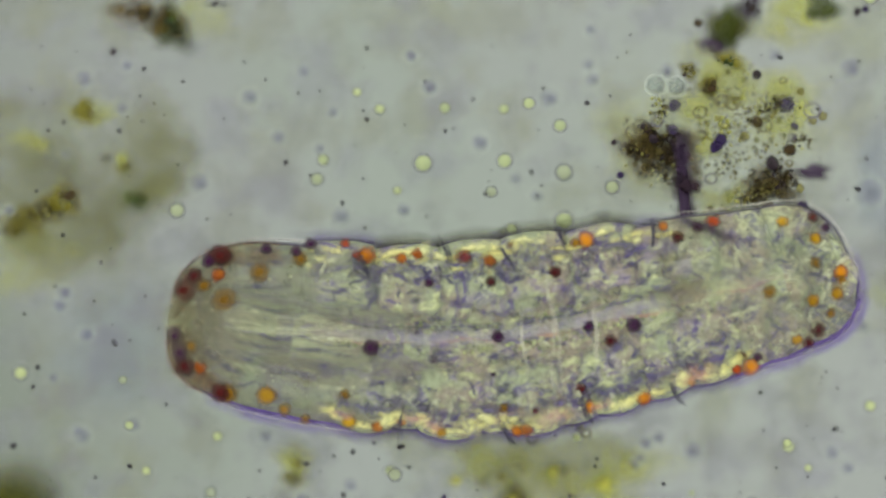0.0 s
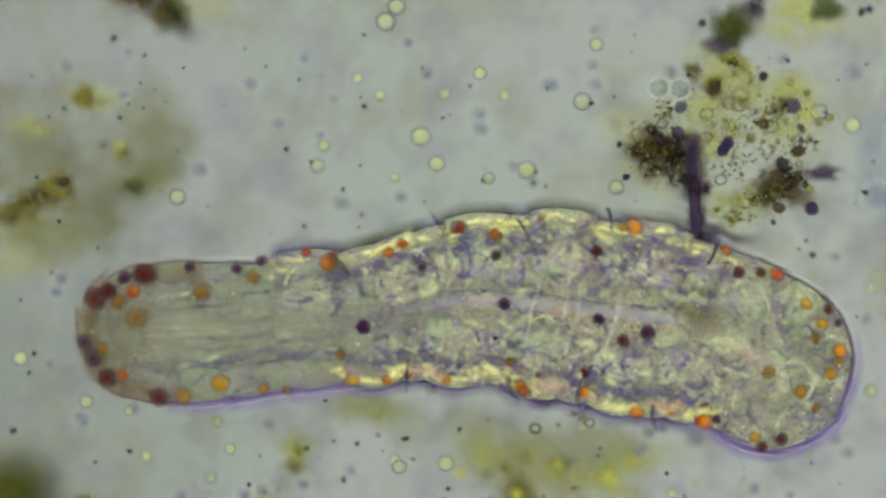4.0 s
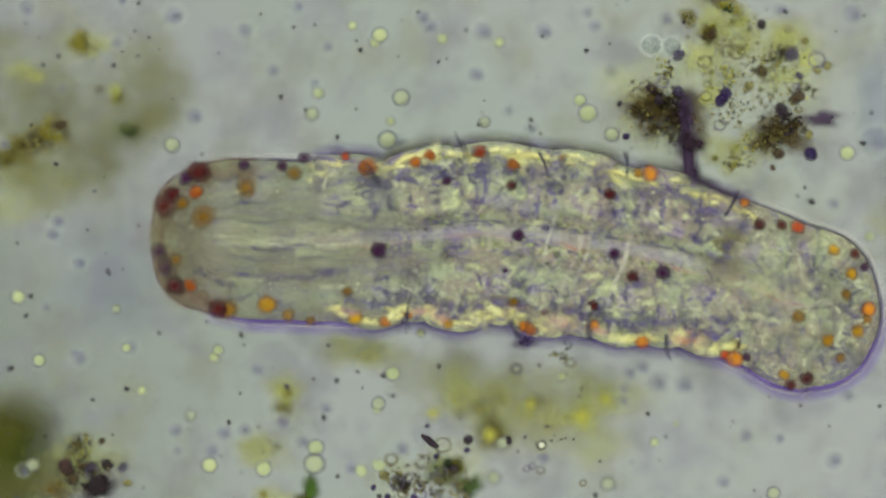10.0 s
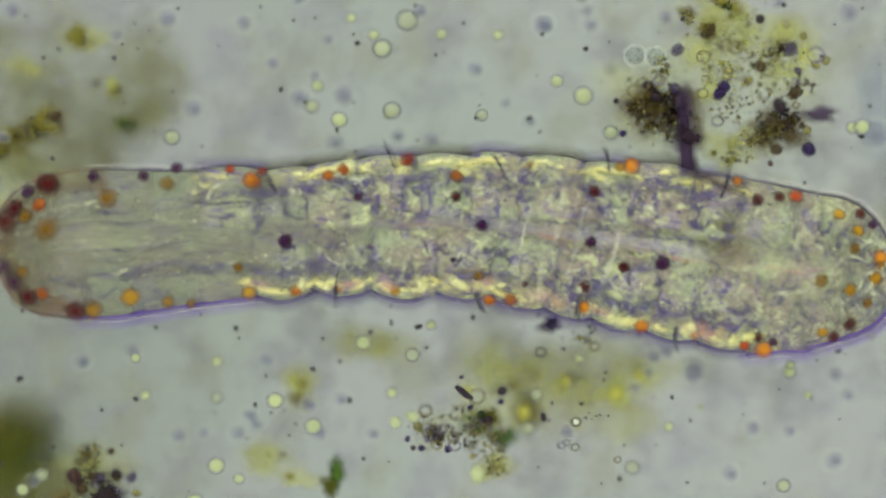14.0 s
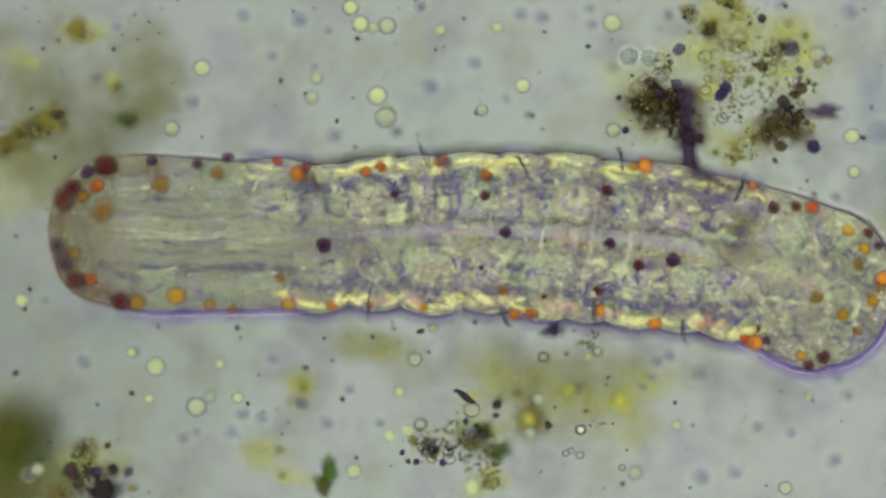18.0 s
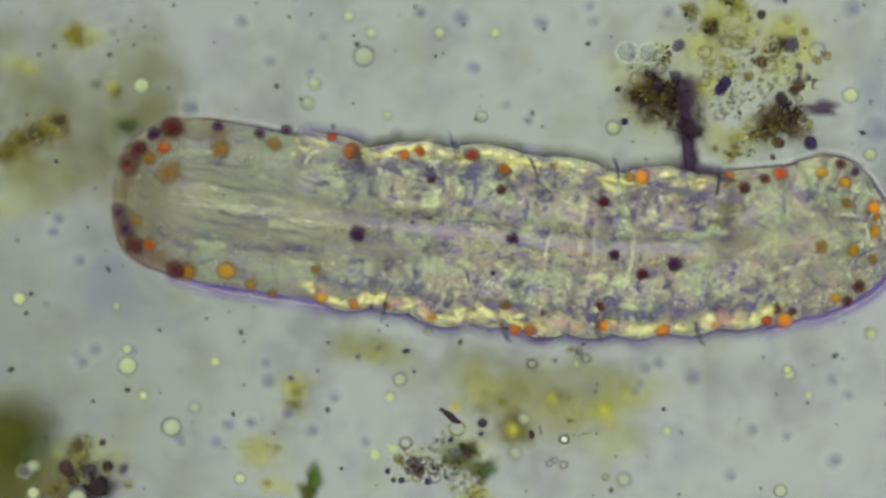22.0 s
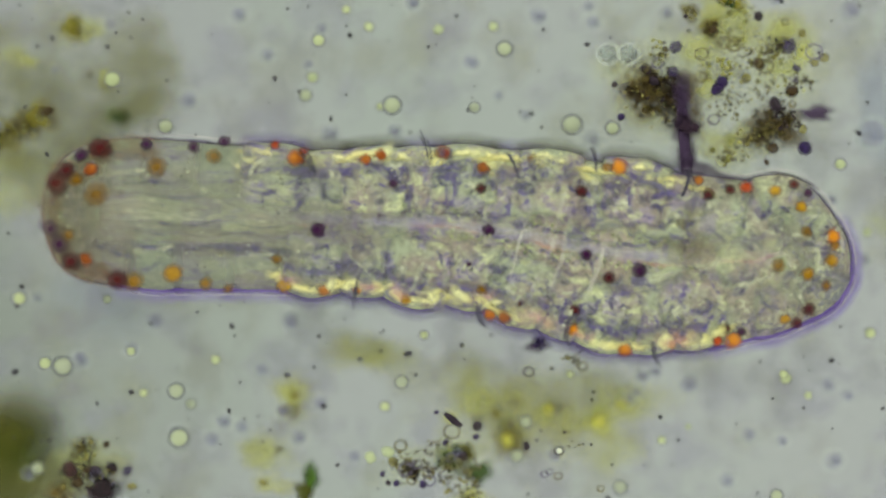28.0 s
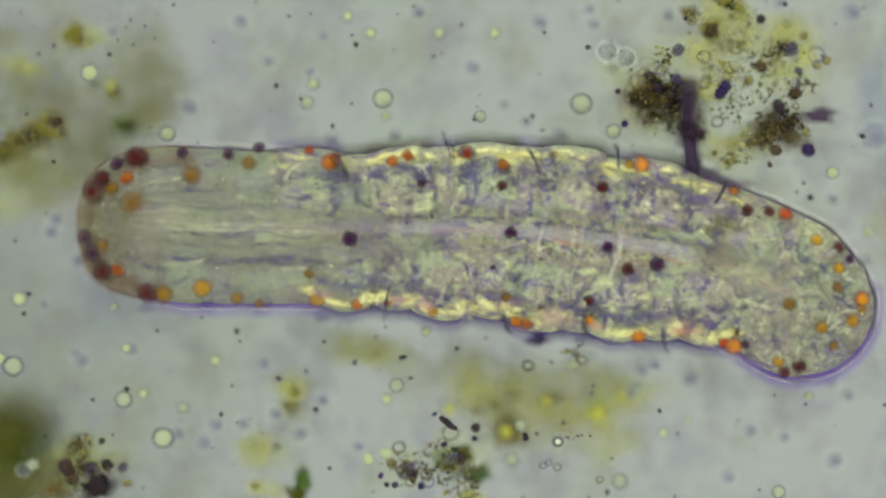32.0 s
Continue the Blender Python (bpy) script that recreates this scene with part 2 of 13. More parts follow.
BALLS = {GRAIN_BROWN: grains("brown_balls", (srgb(62, 46, 18), srgb(88, 68, 26)), scale=110, soft=0.92, thin_rim=True),
         GRAIN_OLIVE: grains("olive_balls", (srgb(150, 144, 60), srgb(120, 116, 52)), scale=110, soft=0.8, thin_rim=True),
         GRAIN_DARK: grains("dark_balls", (srgb(46, 32, 44), srgb(58, 42, 52)), scale=110, soft=0.96, thin_rim=True),
         GRAIN_VIOLET: grains("violet_balls", (srgb(40, 14, 78), srgb(50, 24, 84)), scale=110, soft=0.97, thin_rim=True),
         GRAIN_WINE: grains("wine_balls", (srgb(58, 26, 26), srgb(76, 38, 36)), 0.6, scale=110, soft=0.93, thin_rim=True),
         GRAIN_BLACK: grains("black_balls", (srgb(34, 16, 20), srgb(44, 24, 26)), 0.6, scale=110, soft=0.98, thin_rim=True),
         GRAIN_SLATE: grains("slate_balls", (srgb(58, 46, 84), srgb(72, 60, 94)), scale=110, soft=0.85, thin_rim=True)}
SPECK = grains("speck_dark", (srgb(40, 38, 46), srgb(78, 80, 84), srgb(54, 50, 52), srgb(104, 104, 110)))
CELL_PALE = oil("cell_pale", srgb(200, 210, 150), srgb(180, 192, 142), 0.4)
CELL_GREEN = oil("cell_green", srgb(182, 192, 150), srgb(168, 176, 148), 0.4)
CELL_GREY = veil("cell_grey", srgb(112, 112, 140), srgb(128, 132, 148), 0.62, 40, (0.34, 0.66), 0.45)
CELL_YELLOW = oil("cell_yellow", srgb(212, 208, 92), srgb(182, 182, 72), 0.4)
CELL_ASH = veil("cell_ash", srgb(104, 112, 112), srgb(146, 158, 148), 0.8, 95, (0.4, 0.6), 0.5)
# bright halo of the ash-grey cells, painted as a pale ring
CELL_HALO = veil("cell_halo", srgb(222, 232, 216), srgb(204, 216, 202), 0.5, 60, (0.3, 0.7), 0.6)
RIM_DARK = veil("cell_rim_dark", srgb(84, 90, 84), srgb(104, 106, 110), 0.78, 60, (0.3, 0.7), 0.6)
# fainter painted halo for the grey cells
HALO_FAINT = veil("faint_halo", srgb(206, 216, 200), srgb(194, 206, 194), 0.34, 60, (0.3, 0.7), 0.6)
CELL_BRIGHT = oil("cell_bright", srgb(250, 252, 236), srgb(230, 236, 200), 0.2)
CELL_RIM = veil("cell_rim", srgb(112, 114, 112), srgb(128, 126, 136), 0.62, 60, (0.3, 0.7), 0.6)


def glass_material():
    n = Nodes("slide_glass", 0.05)
    clear, gloss, blend, fresnel = (n.add("ShaderNodeBsdfTransparent"), n.add("ShaderNodeBsdfGlossy"), n.add("ShaderNodeMixShader"), n.add("ShaderNodeFresnel"))
    fresnel.inputs[0].default_value = 1.15
    gloss.inputs["Roughness"].default_value = 0.05
    n.link(fresnel.outputs[0], blend.inputs[0])
    n.link(clear.outputs[0], blend.inputs[1])
    n.link(gloss.outputs[0], blend.inputs[2])
    n.link(blend.outputs[0], n.tree.nodes["Material Output"].inputs[0])
    return n.mat


def lamp_material():
    n = Nodes("stage_lamp_glow")
    at = n.place(wander=False)
    uneven = n.noise(at, 1.6, 2)
    axis = n.add("ShaderNodeSeparateXYZ")
    n.link(at, axis.inputs[0])
    glow = n.add("ShaderNodeEmission")
    centre = n.mix(n.step(axis.outputs[0], -1.0, -0.1), srgb(137, 146, 133), srgb(160, 170, 158))
    centre = n.mix(n.step(axis.outputs[0], -0.1, 0.8), centre, srgb(167, 176, 163))
    n.link(n.mix(n.math("MULTIPLY", n.step(uneven, 0.4, 0.62), 0.5), centre, srgb(164, 168, 166)), glow.inputs[0])
    glow.inputs[1].default_value = 1.0
    n.link(glow.outputs[0], n.tree.nodes["Material Output"].inputs[0])
    return n.mat


GLASS, LAMP, METAL = glass_material(), lamp_material(), grains("stage_metal", (srgb(60, 60, 62), srgb(70, 70, 72)), 0.4)


# ---- mesh helpers, in thousandths ----
def mesh(name, verts, faces, material, cover=None):
    if cover is not None:
        faces = [f for f in faces if max(cover[i] for i in f) > 0.02]
        kept = sorted({i for f in faces for i in f})
        to = {i: n for n, i in enumerate(kept)}
        verts, cover, faces = [verts[i] for i in kept], [float(cover[i]) for i in kept], [tuple(to[i] for i in f) for f in faces]
    data = bpy.data.meshes.new(name)
    data.from_pydata((np.asarray(verts, float) * K).tolist(), [], [tuple(int(i) for i in f) for f in faces])
    if cover is not None:
        layer = data.attributes.new("cover", "FLOAT", "POINT")
        layer.data.foreach_set("value", np.asarray(cover, np.float32))
    data.polygons.foreach_set("use_smooth", [True] * len(data.polygons))
    data.materials.append(material)
    data.update()
    return data


def part(name, data, parent, label="", place=None):
    ob = new(name, data)
    ob.parent = parent
    if place is not None:
        ob.matrix_basis = place
    return tagged(ob, label)


def thing(name, label, category, x, y, z, group="", kind="", data=None):
    """A top-level thing whose origin stands over the point (x, y) of the focal plane, as the lens sees it, at depth z."""
    k = (HIGH - z * K) / HIGH
    ob = new(name, data)
    ob.location = (x * K * k, y * K * k, z * K)
    return tagged(ob, label, category, group, kind)


def grid_faces(nu, nv, flip=False):
    out = []
    for a in range(nu - 1):
        for b in range(nv - 1):
            q = (a * nv + b, (a + 1) * nv + b, (a + 1) * nv + b + 1, a * nv + b + 1)
            out.append(q[::-1] if flip else q)
    return out


def smooth(low, high, value):
    s = np.clip((np.asarray(value, float) - low) / (high - low), 0, 1)
    return s * s * (3 - 2 * s)


ICO = bmesh.new()
bmesh.ops.create_icosphere(ICO, subdivisions=3, radius=1)
BALL_V = np.array([v.co[:] for v in ICO.verts])
BALL_F = [tuple(v.index for v in f.verts) for f in ICO.faces]
ICO.free()
ICO = bmesh.new()
bmesh.ops.create_icosphere(ICO, subdivisions=1, radius=1)
LUMP_V = np.array([v.co[:] for v in ICO.verts])
LUMP_F = [tuple(v.index for v in f.verts) for f in ICO.faces]
ICO.free()


def ball(rx, ry, rz, seed=0, rough=0.06):
    """A slightly irregular ball."""
    v = BALL_V * (rx, ry, rz)
    bump = np.array([noise.noise(Vector(p) * 1.6 + Vector((seed * 7.3, seed * 3.1, 0))) for p in BALL_V])
    return v * (1 + rough * 2 * bump[:, None]), BALL_F


def lumps(rng, count, spread, sizes, flat=0.6, hollow=0.0):
    """Verts and faces of many small crumbs in an uneven heap."""
    verts, faces = [], []
    for _ in range(count):
        r, a = rng.random() ** 0.6, rng.random() * 6.283
        r = hollow + (1 - hollow) * r
        r *= 0.75 + 0.35 * math.sin(3 * a + spread[0]) * math.cos(2 * a + spread[1])
        s = rng.uniform(*sizes) * (0.55 if rng.random() < 0.85 else 0.9)
        axes = s * np.array([rng.uniform(0.7, 1.3), rng.uniform(0.7, 1.3), rng.uniform(0.6, 1.0)])
        turn = np.array(Euler((rng.random() * 6, rng.random() * 6, rng.random() * 6)).to_matrix())
        jitter = 1 + 0.8 * (rng.random((len(LUMP_V), 1)) - 0.5)
        at = (r * math.cos(a) * spread[0], r * math.sin(a) * spread[1], (rng.random() - 0.5) * 2 * spread[2] * (1 - flat * r))
        base = len(verts)
        verts.extend((LUMP_V * jitter * axes) @ turn.T + at)
        faces.extend(tuple(i + base for i in f) for f in LUMP_F)
    return verts, faces


def cloud(rng, rx, ry, rz, wobble=0.25):
    """A low, soft-edged heap: verts, faces and how well each vertex covers what lies behind."""
    rings, spokes = 9, 36
    phase = rng.random(4) * 6.283
    verts, cover = [(0, 0, rz)], [1.0]
    for i in range(1, rings + 1):
        f = i / rings
        for j in range(spokes):
            a = j / spokes * 6.283
            r = f * (1 + wobble * (0.6 * math.sin(2 * a + phase[0]) + 0.5 * math.sin(3 * a + phase[1]) + 0.4 * math.sin(5 * a + phase[2])))
            verts.append((r * rx * math.cos(a), r * ry * math.sin(a), rz * (1 - f * f)))
            cover.append(float(1 - smooth(0.35, 1.0, f)))
    faces = [(0, 1 + j, 1 + (j + 1) % spokes) for j in range(spokes)]
    for i in range(rings - 1):
        for j in range(spokes):
            a, b = 1 + i * spokes + j, 1 + i * spokes + (j + 1) % spokes
            faces.append((a, a + spokes, b + spokes, b))
    return verts, faces, cover


def tube(points, radius, soft=True, sides=7):
    """A tapering tube along a line of points, with cover fading at its two ends."""
    pts = [Vector(p) for p in points]
    verts, cover, count = [], [], len(pts)
    for i, p in enumerate(pts):
        d = (pts[min(i + 1, count - 1)] - pts[max(i - 1, 0)]).normalized()
        side = d.cross(Vector((0, 0, 1)))
        side = side.normalized() if side.length > 1e-6 else Vector((1, 0, 0))
        up = side.cross(d)
        f = i / (count - 1)
        r = radius * (0.35 + 0.65 * math.sin(math.pi * (0.08 + 0.84 * f)))
        for j in range(sides):
            a = j / sides * 6.283
            verts.append(p + side * (r * math.cos(a)) + up * (r * math.sin(a)))
            cover.append(min(1.0, 4 * f, 4 * (1 - f)) if soft else 1.0)
    faces = [(i * sides + j, i * sides + (j + 1) % sides, (i + 1) * sides + (j + 1) % sides, (i + 1) * sides + j)
             for i in range(count - 1) for j in range(sides)]
    return verts, faces, cover


def strip(points, width):
    """A soft narrow strip along a line of points, clear at its sides and ends."""
    pts = [Vector(p) for p in points]
    verts, cover, count = [], [], len(pts)
    for i, p in enumerate(pts):
        d = (pts[min(i + 1, count - 1)] - pts[max(i - 1, 0)])
        side = Vector((-d.y, d.x, 0)).normalized()
        f = i / (count - 1)
        for w in (-1, -0.6, -0.25, 0.25, 0.6, 1):
            wide = width * (0.75 + 0.9 * abs(noise.noise(Vector((p.x * 0.05 + width, p.y * 0.05, count)))))
            verts.append(p + side * (w * wide) + Vector((0, 0, 1.5 * (1 - w * w))))
            cover.append(math.exp(-3 * w * w) * (1 - w ** 4) * min(1.0, 3 * f, 3 * (1 - f)))
    return verts, grid_faces(count, 6), cover


bpy.context.scene.cycles.transparent_max_bounces = 32   # many thin layers of tissue lie over one another


# ---- the setting: slide, stage and the lamp under it ----
def slab(name, sx, sy, z0, z1, material, label):
    bm = bmesh.new()
    bmesh.ops.create_cube(bm, size=1)
    bmesh.ops.scale(bm, vec=(sx, sy, z1 - z0), verts=bm.verts)
    bmesh.ops.bevel(bm, geom=bm.edges[:], offset=0.012, segments=2, affect="EDGES")
    data = bpy.data.meshes.new(name)
    bm.to_mesh(data)
    bm.free()
    data.materials.append(material)
    ob = new(name, data)
    ob.location.z = (z0 + z1) / 2
    return tagged(ob, label, kind="structure")


slab("slide", 5.2, 3.0, SLIDE - 0.10, SLIDE, GLASS, "clear glass microscope slide under the water film")
lamp = slab("backdrop", 5.19, 2.83, -1.0, -0.95, LAMP, "glowing ground glass of the lamp under the stage")
for sx, sy, x, y in ((5.6, 0.2, 0, 1.52), (5.6, 0.2, 0, -1.52), (0.2, 2.84, 2.7, 0), (0.2, 2.84, -2.7, 0)):
    rail = slab("trim", sx, sy, -1.0, SLIDE - 0.104, METAL, "dark metal rim of the microscope stage")
    rail.location.x, rail.location.y = x, y

# ---- the worm ----
worm = tagged(new("worm"), "translucent olive-grey water worm full of orange oil droplets", "worm")
rng = np.random.default_rng(7)
REACH, DEEP, THICK = 78.0, 152.0, 46.0
BENDS = (390, 416, 159, 33, -5, -49, -45, 6, 51, 25, 21, 25, 35, 41, 18, -13, 16, 411, 407, 262, 296, 326, 447, 440, 306, 277, -82, -64, 21, 21, 7, 0, 8, 1, -6, -16, -31, 10, 78, 142, 579, 252)   # how much each plate of the flank is rounded


def edge_line(bend, scallop, u, seed):
    """Outline of a plate: rounded, and lobed along the trunk."""
    x0 = REACH * u
    inset = 3.5 * (seed * 7 % 5 - 2) / 2 if scallop else 0.0
    return -bend * x0 * x0 - scallop * u * u - inset + 2.0 * noise.noise(Vector((x0 * 0.03, seed * 3.7, 0)))


def wall_mesh(bend, scallop, material, seed):
    """A curved plate of the body wall: rounded from the back, round the flank, to the belly, thinning out at its sides."""
    nu, nv = 21, 12
    deep = DEEP * (1 - 0.32 * min(1.0, max(0.0, bend) / 0.003))
    us, rows = np.linspace(-1, 1, nu), np.linspace(0, 1, nv)
    verts, cover = [], []
    for u in us:
        x0 = REACH * u
        edge = edge_line(bend, scallop, u, seed)
        for v in np.concatenate([-rows[::-1], rows[1:]]):
            d = deep * abs(v) ** 1.5
            shrink = max(0.4, 1 - d * max(0.0, bend) * 1.6)
            s = min(1.0, d / 125.0)
            z = THICK * math.sqrt(1 - (1 - s) ** 2)
            verts.append((x0 * shrink, edge * (1 - 0.7 * d / deep) - d, z if v >= 0 else -z))
            fade = (0.5, 1.0) if v >= 0 else (0.12, 0.35)
            cover.append(float((1 - smooth(0.4, 1.0 if scallop else 0.86, abs(u))) * (1 - smooth(*fade, d / deep))))
    return mesh("body_wall", verts, grid_faces(nu, 2 * nv - 1), material, cover)


def ribbon_mesh(name, bend, scallop, depth, width, lift, material, seed, wave=0.0, end=1.0):
    """A narrow soft band that follows the flank at the given depth."""
    nu, nv = 25, 7
    verts, cover = [], []
    for u in np.linspace(-1, 1, nu):
        x0 = REACH * u
        edge = edge_line(bend, scallop, u, seed)
        edge += wave * noise.noise(Vector((x0 * 0.035, seed * 5.1, 4)))
        for w in np.linspace(-1, 1, nv):
            d = depth + w * width / 2
            verts.append((x0 * (1 - max(d, 0) * max(0.0, bend) * 1.6), edge - d, lift * (1 - 0.25 * w * w) + 0.02 * x0))
            cover.append(float((1 - smooth(0.62 * end, 1.0 * end, abs(u))) * math.exp(-2.3 * w * w) * (1 - smooth(0.7, 1, abs(w)))))
    return mesh(name, verts, grid_faces(nu, nv), material, cover)


def core_mesh(material, half_length=120.0, half_width=112.0):
    rings, spokes = 10, 40
    verts, cover = [(0, 0, 38.0)], [1.0]
    for i in range(1, rings + 1):
        f = i / rings
        for j in range(spokes):
            a = j / spokes * 6.283
            verts.append((f * half_length * math.cos(a), f * half_width * math.sin(a), 38.0 - 16 * f * f))
            cover.append(float(1 - smooth(0.62, 1.0, f)))
    faces = [(0, 1 + j, 1 + (j + 1) % spokes) for j in range(spokes)]
    for i in range(rings - 1):
        for j in range(spokes):
            a, b = 1 + i * spokes + j, 1 + i * spokes + (j + 1) % spokes
            faces.append((a, a + spokes, b + spokes, b))
    return mesh("gut_section", verts, faces, material, cover)


def flank_height(d):
    s = min(1.0, max(0.0, d) / 125.0)
    return THICK * math.sqrt(1 - (1 - s) ** 2)


WALL_KIND, UPPER = "hhhhhmmmmmmmmmmttttttttttttmmmmmmmmmhhhhhh", 21
CORE_KIND, BROWN_AT = "hhhhmmmmmmmtttt", (0, 1, 2, 39, 40, 41)
def duct(parent, x, y, z, turn, length, width, curl, material, name, label, seed):
    r = random.Random(seed)
    p = [r.random() * 6 for _ in range(3)]
    pts = [(length * (s - 0.5), curl * (math.sin(5 * s + p[0]) + 0.5 * math.sin(11 * s + p[1])), 0) for s in np.linspace(0, 1, 20)]
    v, f, c = strip(pts, width)
    part(name, mesh(name, v, f, material, c), parent, label, pose(x * K, y * K, z * K, 0, 0, turn))


walls, cores = [], []
for i, kind in enumerate(WALL_KIND):
    bend = BENDS[i] * 1e-5
    upper = i < UPPER
    scallop = (14 if upper else 30) if kind == "m" else 0
    wall = part("body_wall", wall_mesh(bend, scallop, WALL_NECK if kind == "m" and "h" in WALL_KIND[i - 2:i + 3] else {"h": WALL_HEAD, "m": WALL_MID, "t": WALL_TAIL}[kind], i), worm, "soft translucent plate of the body wall")
    walls.append(wall)
    # ribbon of painted refraction, wider along the trunk
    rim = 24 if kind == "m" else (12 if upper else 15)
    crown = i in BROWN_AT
    part("cuticle", ribbon_mesh("cuticle", bend, scallop, 2, 10 if crown else rim, (-34 if kind == "m" else 8) + i % 3, REFRACT_HEAD if crown else (REFRACT_UP if upper else REFRACT_LOW), i), wall, "thin brown rim painted as refraction" if crown else "dark violet rim painted as refraction")
    if kind == "m" or not (upper or crown):
        part("sheath", ribbon_mesh("sheath", bend, scallop, -5, 40, (-52 if kind == "m" else 3) + i % 3, GLOW_OLIVE if upper and i in (6, 7, 9, 11, 13) else GLOW_VIOLET, i), wall, "faint blurred glow painted along the edge")
    if kind == "m":
        part("fat_band", ribbon_mesh("fat_band", bend, scallop, 15, 19, 34 + i % 3, FAT_FRINGE, i, 5.0), wall, "pale yellow fat band with painted bright fringe")
        part("hollow", ribbon_mesh("hollow", bend, scallop * 0.8, 42, 26, 43 + i % 3, LOBE_SHADE, i, 12.0, 0.9), wall, "grey-violet shade painted behind the fat band")
        lobe = random.Random(i + 400)
        for k in range(1 if upper else 3):
            duct(wall, lobe.uniform(-50, 50), -lobe.uniform(16, 30) - scallop * 0.15, 42 + k, lobe.uniform(-22, 22), lobe.uniform(34, 74), lobe.uniform(12, 22), lobe.uniform(1, 4), BLUSH if k == 1 else FAT, "fat_lobe", "cream fat lobe", i * 5 + k)
        duct(wall, lobe.choice((-46, 46)) + lobe.uniform(-6, 6), -18, 45, lobe.uniform(60, 120), lobe.uniform(26, 44), 9, 2, FOLD, "furrow", "violet furrow between lobes", i + 90)
    else:
        if i in BROWN_AT:
            part("brown_skin", ribbon_mesh("brown_skin", bend, scallop, 22, 58, 36 + i % 3, BROWN_SKIN, i, 6.0), wall, "brown tinge of the head skin")
            part("brown_shade", ribbon_mesh("brown_shade", bend, scallop, 52, 84, 44 + i % 3, HEAD_SHADE, i, 6.0), wall, "smoky brown tissue of the head")
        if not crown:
            part("clear_skin", ribbon_mesh("clear_skin", bend, scallop, -7, 6, 5 + i % 3, HALO, i), wall, "bright diffraction halo painted at the edge")
for i, kind in enumerate(CORE_KIND):
    cores.append(part("gut_section", core_mesh(CORE_NECK if i in (3, 4) else {"h": CORE_HEAD, "m": CORE_MID, "t": CORE_TAIL}[kind], 128 if kind == "m" else ((130 if i < len(CORE_KIND) - 2 else 92) if 0 < i < len(CORE_KIND) - 1 else (58 if i == 0 else 52)), (112 if i < len(CORE_KIND) - 2 else 92) if 0 < i < len(CORE_KIND) - 1 else 62), worm,
                      "mottled section of the gut"))


def droplet(parent, x, y, z, r, kind, seed):
    wide = 1.2 if kind not in "vm" else 1.12
    v, f = ball(r * wide, r * wide * (0.85 + 0.022 * (seed % 7)), r * 0.6, seed, 0.12)
    up = np.clip(BALL_V[:, 2], 0, 1)
    cover = up ** (0.75 if kind in "vm" else 1.05) * (0.88 if kind == "k" else 1.0)
    part("oil_droplet", mesh("oil_droplet", v, f, OILS[kind], cover), parent, OIL_WORDS[kind], pose(x * K, y * K, z * K))


# head, top
for i, x, y, r, kind in ((2, -41, -16, 20, "m"), (1, 4, -16, 13, "v"), (0, 10, -21, 20, "m"), (1, -32, -27, 16, "m"), (1, 7, -46, 13, "o"), (1, -23, -50, 13, "k"), (1, -4, -90, 20, "k"), (3, -27, -51, 16, "k"), (3, 36, -13, 10, "v"), (4, 1, 3, 11, "v"), (4, -15, -25, 13, "k"), (2, 40, -14, 10, "v"),):
    droplet(walls[i], x, y, max(39, flank_height(-y) + 0.45 * r), r, kind, i + r)
# head, low
for i, x, y, r, kind in ((41, 0, -14, 15, "v"), (41, -30, -23, 16, "v"), (41, -19, -43, 12, "k"), (40, -3, -22, 18, "m"), (40, -19, -43, 12, "o"), (39, -27, -13, 18, "m"), (38, 28, -15, 16, "k"), (38, -39, -32, 16, "a"), (37, -5, -13, 11, "k"), (37, -45, -4, 9, "k"),):
    droplet(walls[i], x, y, max(39, flank_height(-y) + 0.45 * r), r, kind, i + r)
# back
for i, x, y, r, kind in ((5, 2, -1, 9, "r"), (5, 40, -21, 15, "o"), (6, -35, -4, 9, "r"), (7, -12, -28, 10, "o"), (7, 15, -22, 11, "o"), (8, 40, -12, 14, "r"), (7, 35, -72, 8, "v"), (9, 30, -42, 11, "b"), (11, -37, -20, 8, "k"), (9, 28, -79, 9, "m"), (12, -19, -59, 11, "m"), (12, 42, -9, 14, "o"), (14, 35, -8, 9, "b"), (12, 22, -12, 9, "a"),):
    droplet(walls[i], x, y, max(39, flank_height(-y) + 0.45 * r), r, kind, i + r)
# gut
for i, x, y, r, kind in ((30, -17, -55, 10, "m"), (31, -5, -44, 6, "m"),):
    droplet(walls[i], x, y, max(39, flank_height(-y) + 0.45 * r), r, kind, i + r)
# gut
for i, x, y, r, kind in ((4, -4, -15, 15, "v"), (5, 24, -33, 8, "v"), (7, -21, 5, 11, "v"), (8, 67, -4, 11, "v"), (9, 19, -37, 11, "m"), (10, -22, -20, 14, "v"), (6, 44, -59, 5, "v"), (5, -7, 16, 4, "v"),):
    droplet(cores[i], x, y, 44, r, kind, i + r)
# belly
for i, x, y, r, kind in ((36, -49, -11, 13, "a"), (35, -27, -13, 11, "b"), (34, 8, -16, 9, "o"), (33, 14, -13, 10, "a"), (36, -34, -57, 9, "k"), (32, -24, -46, 10, "k"), (32, -45, -5, 11, "o"), (31, 16, -14, 12, "b"), (30, -24, -20, 11, "o"), (29, -42, -18, 13, "o"), (28, -42, -17, 9, "a"),):
    droplet(walls[i], x, y, max(39, flank_height(-y) + 0.45 * r), r, kind, i + r)
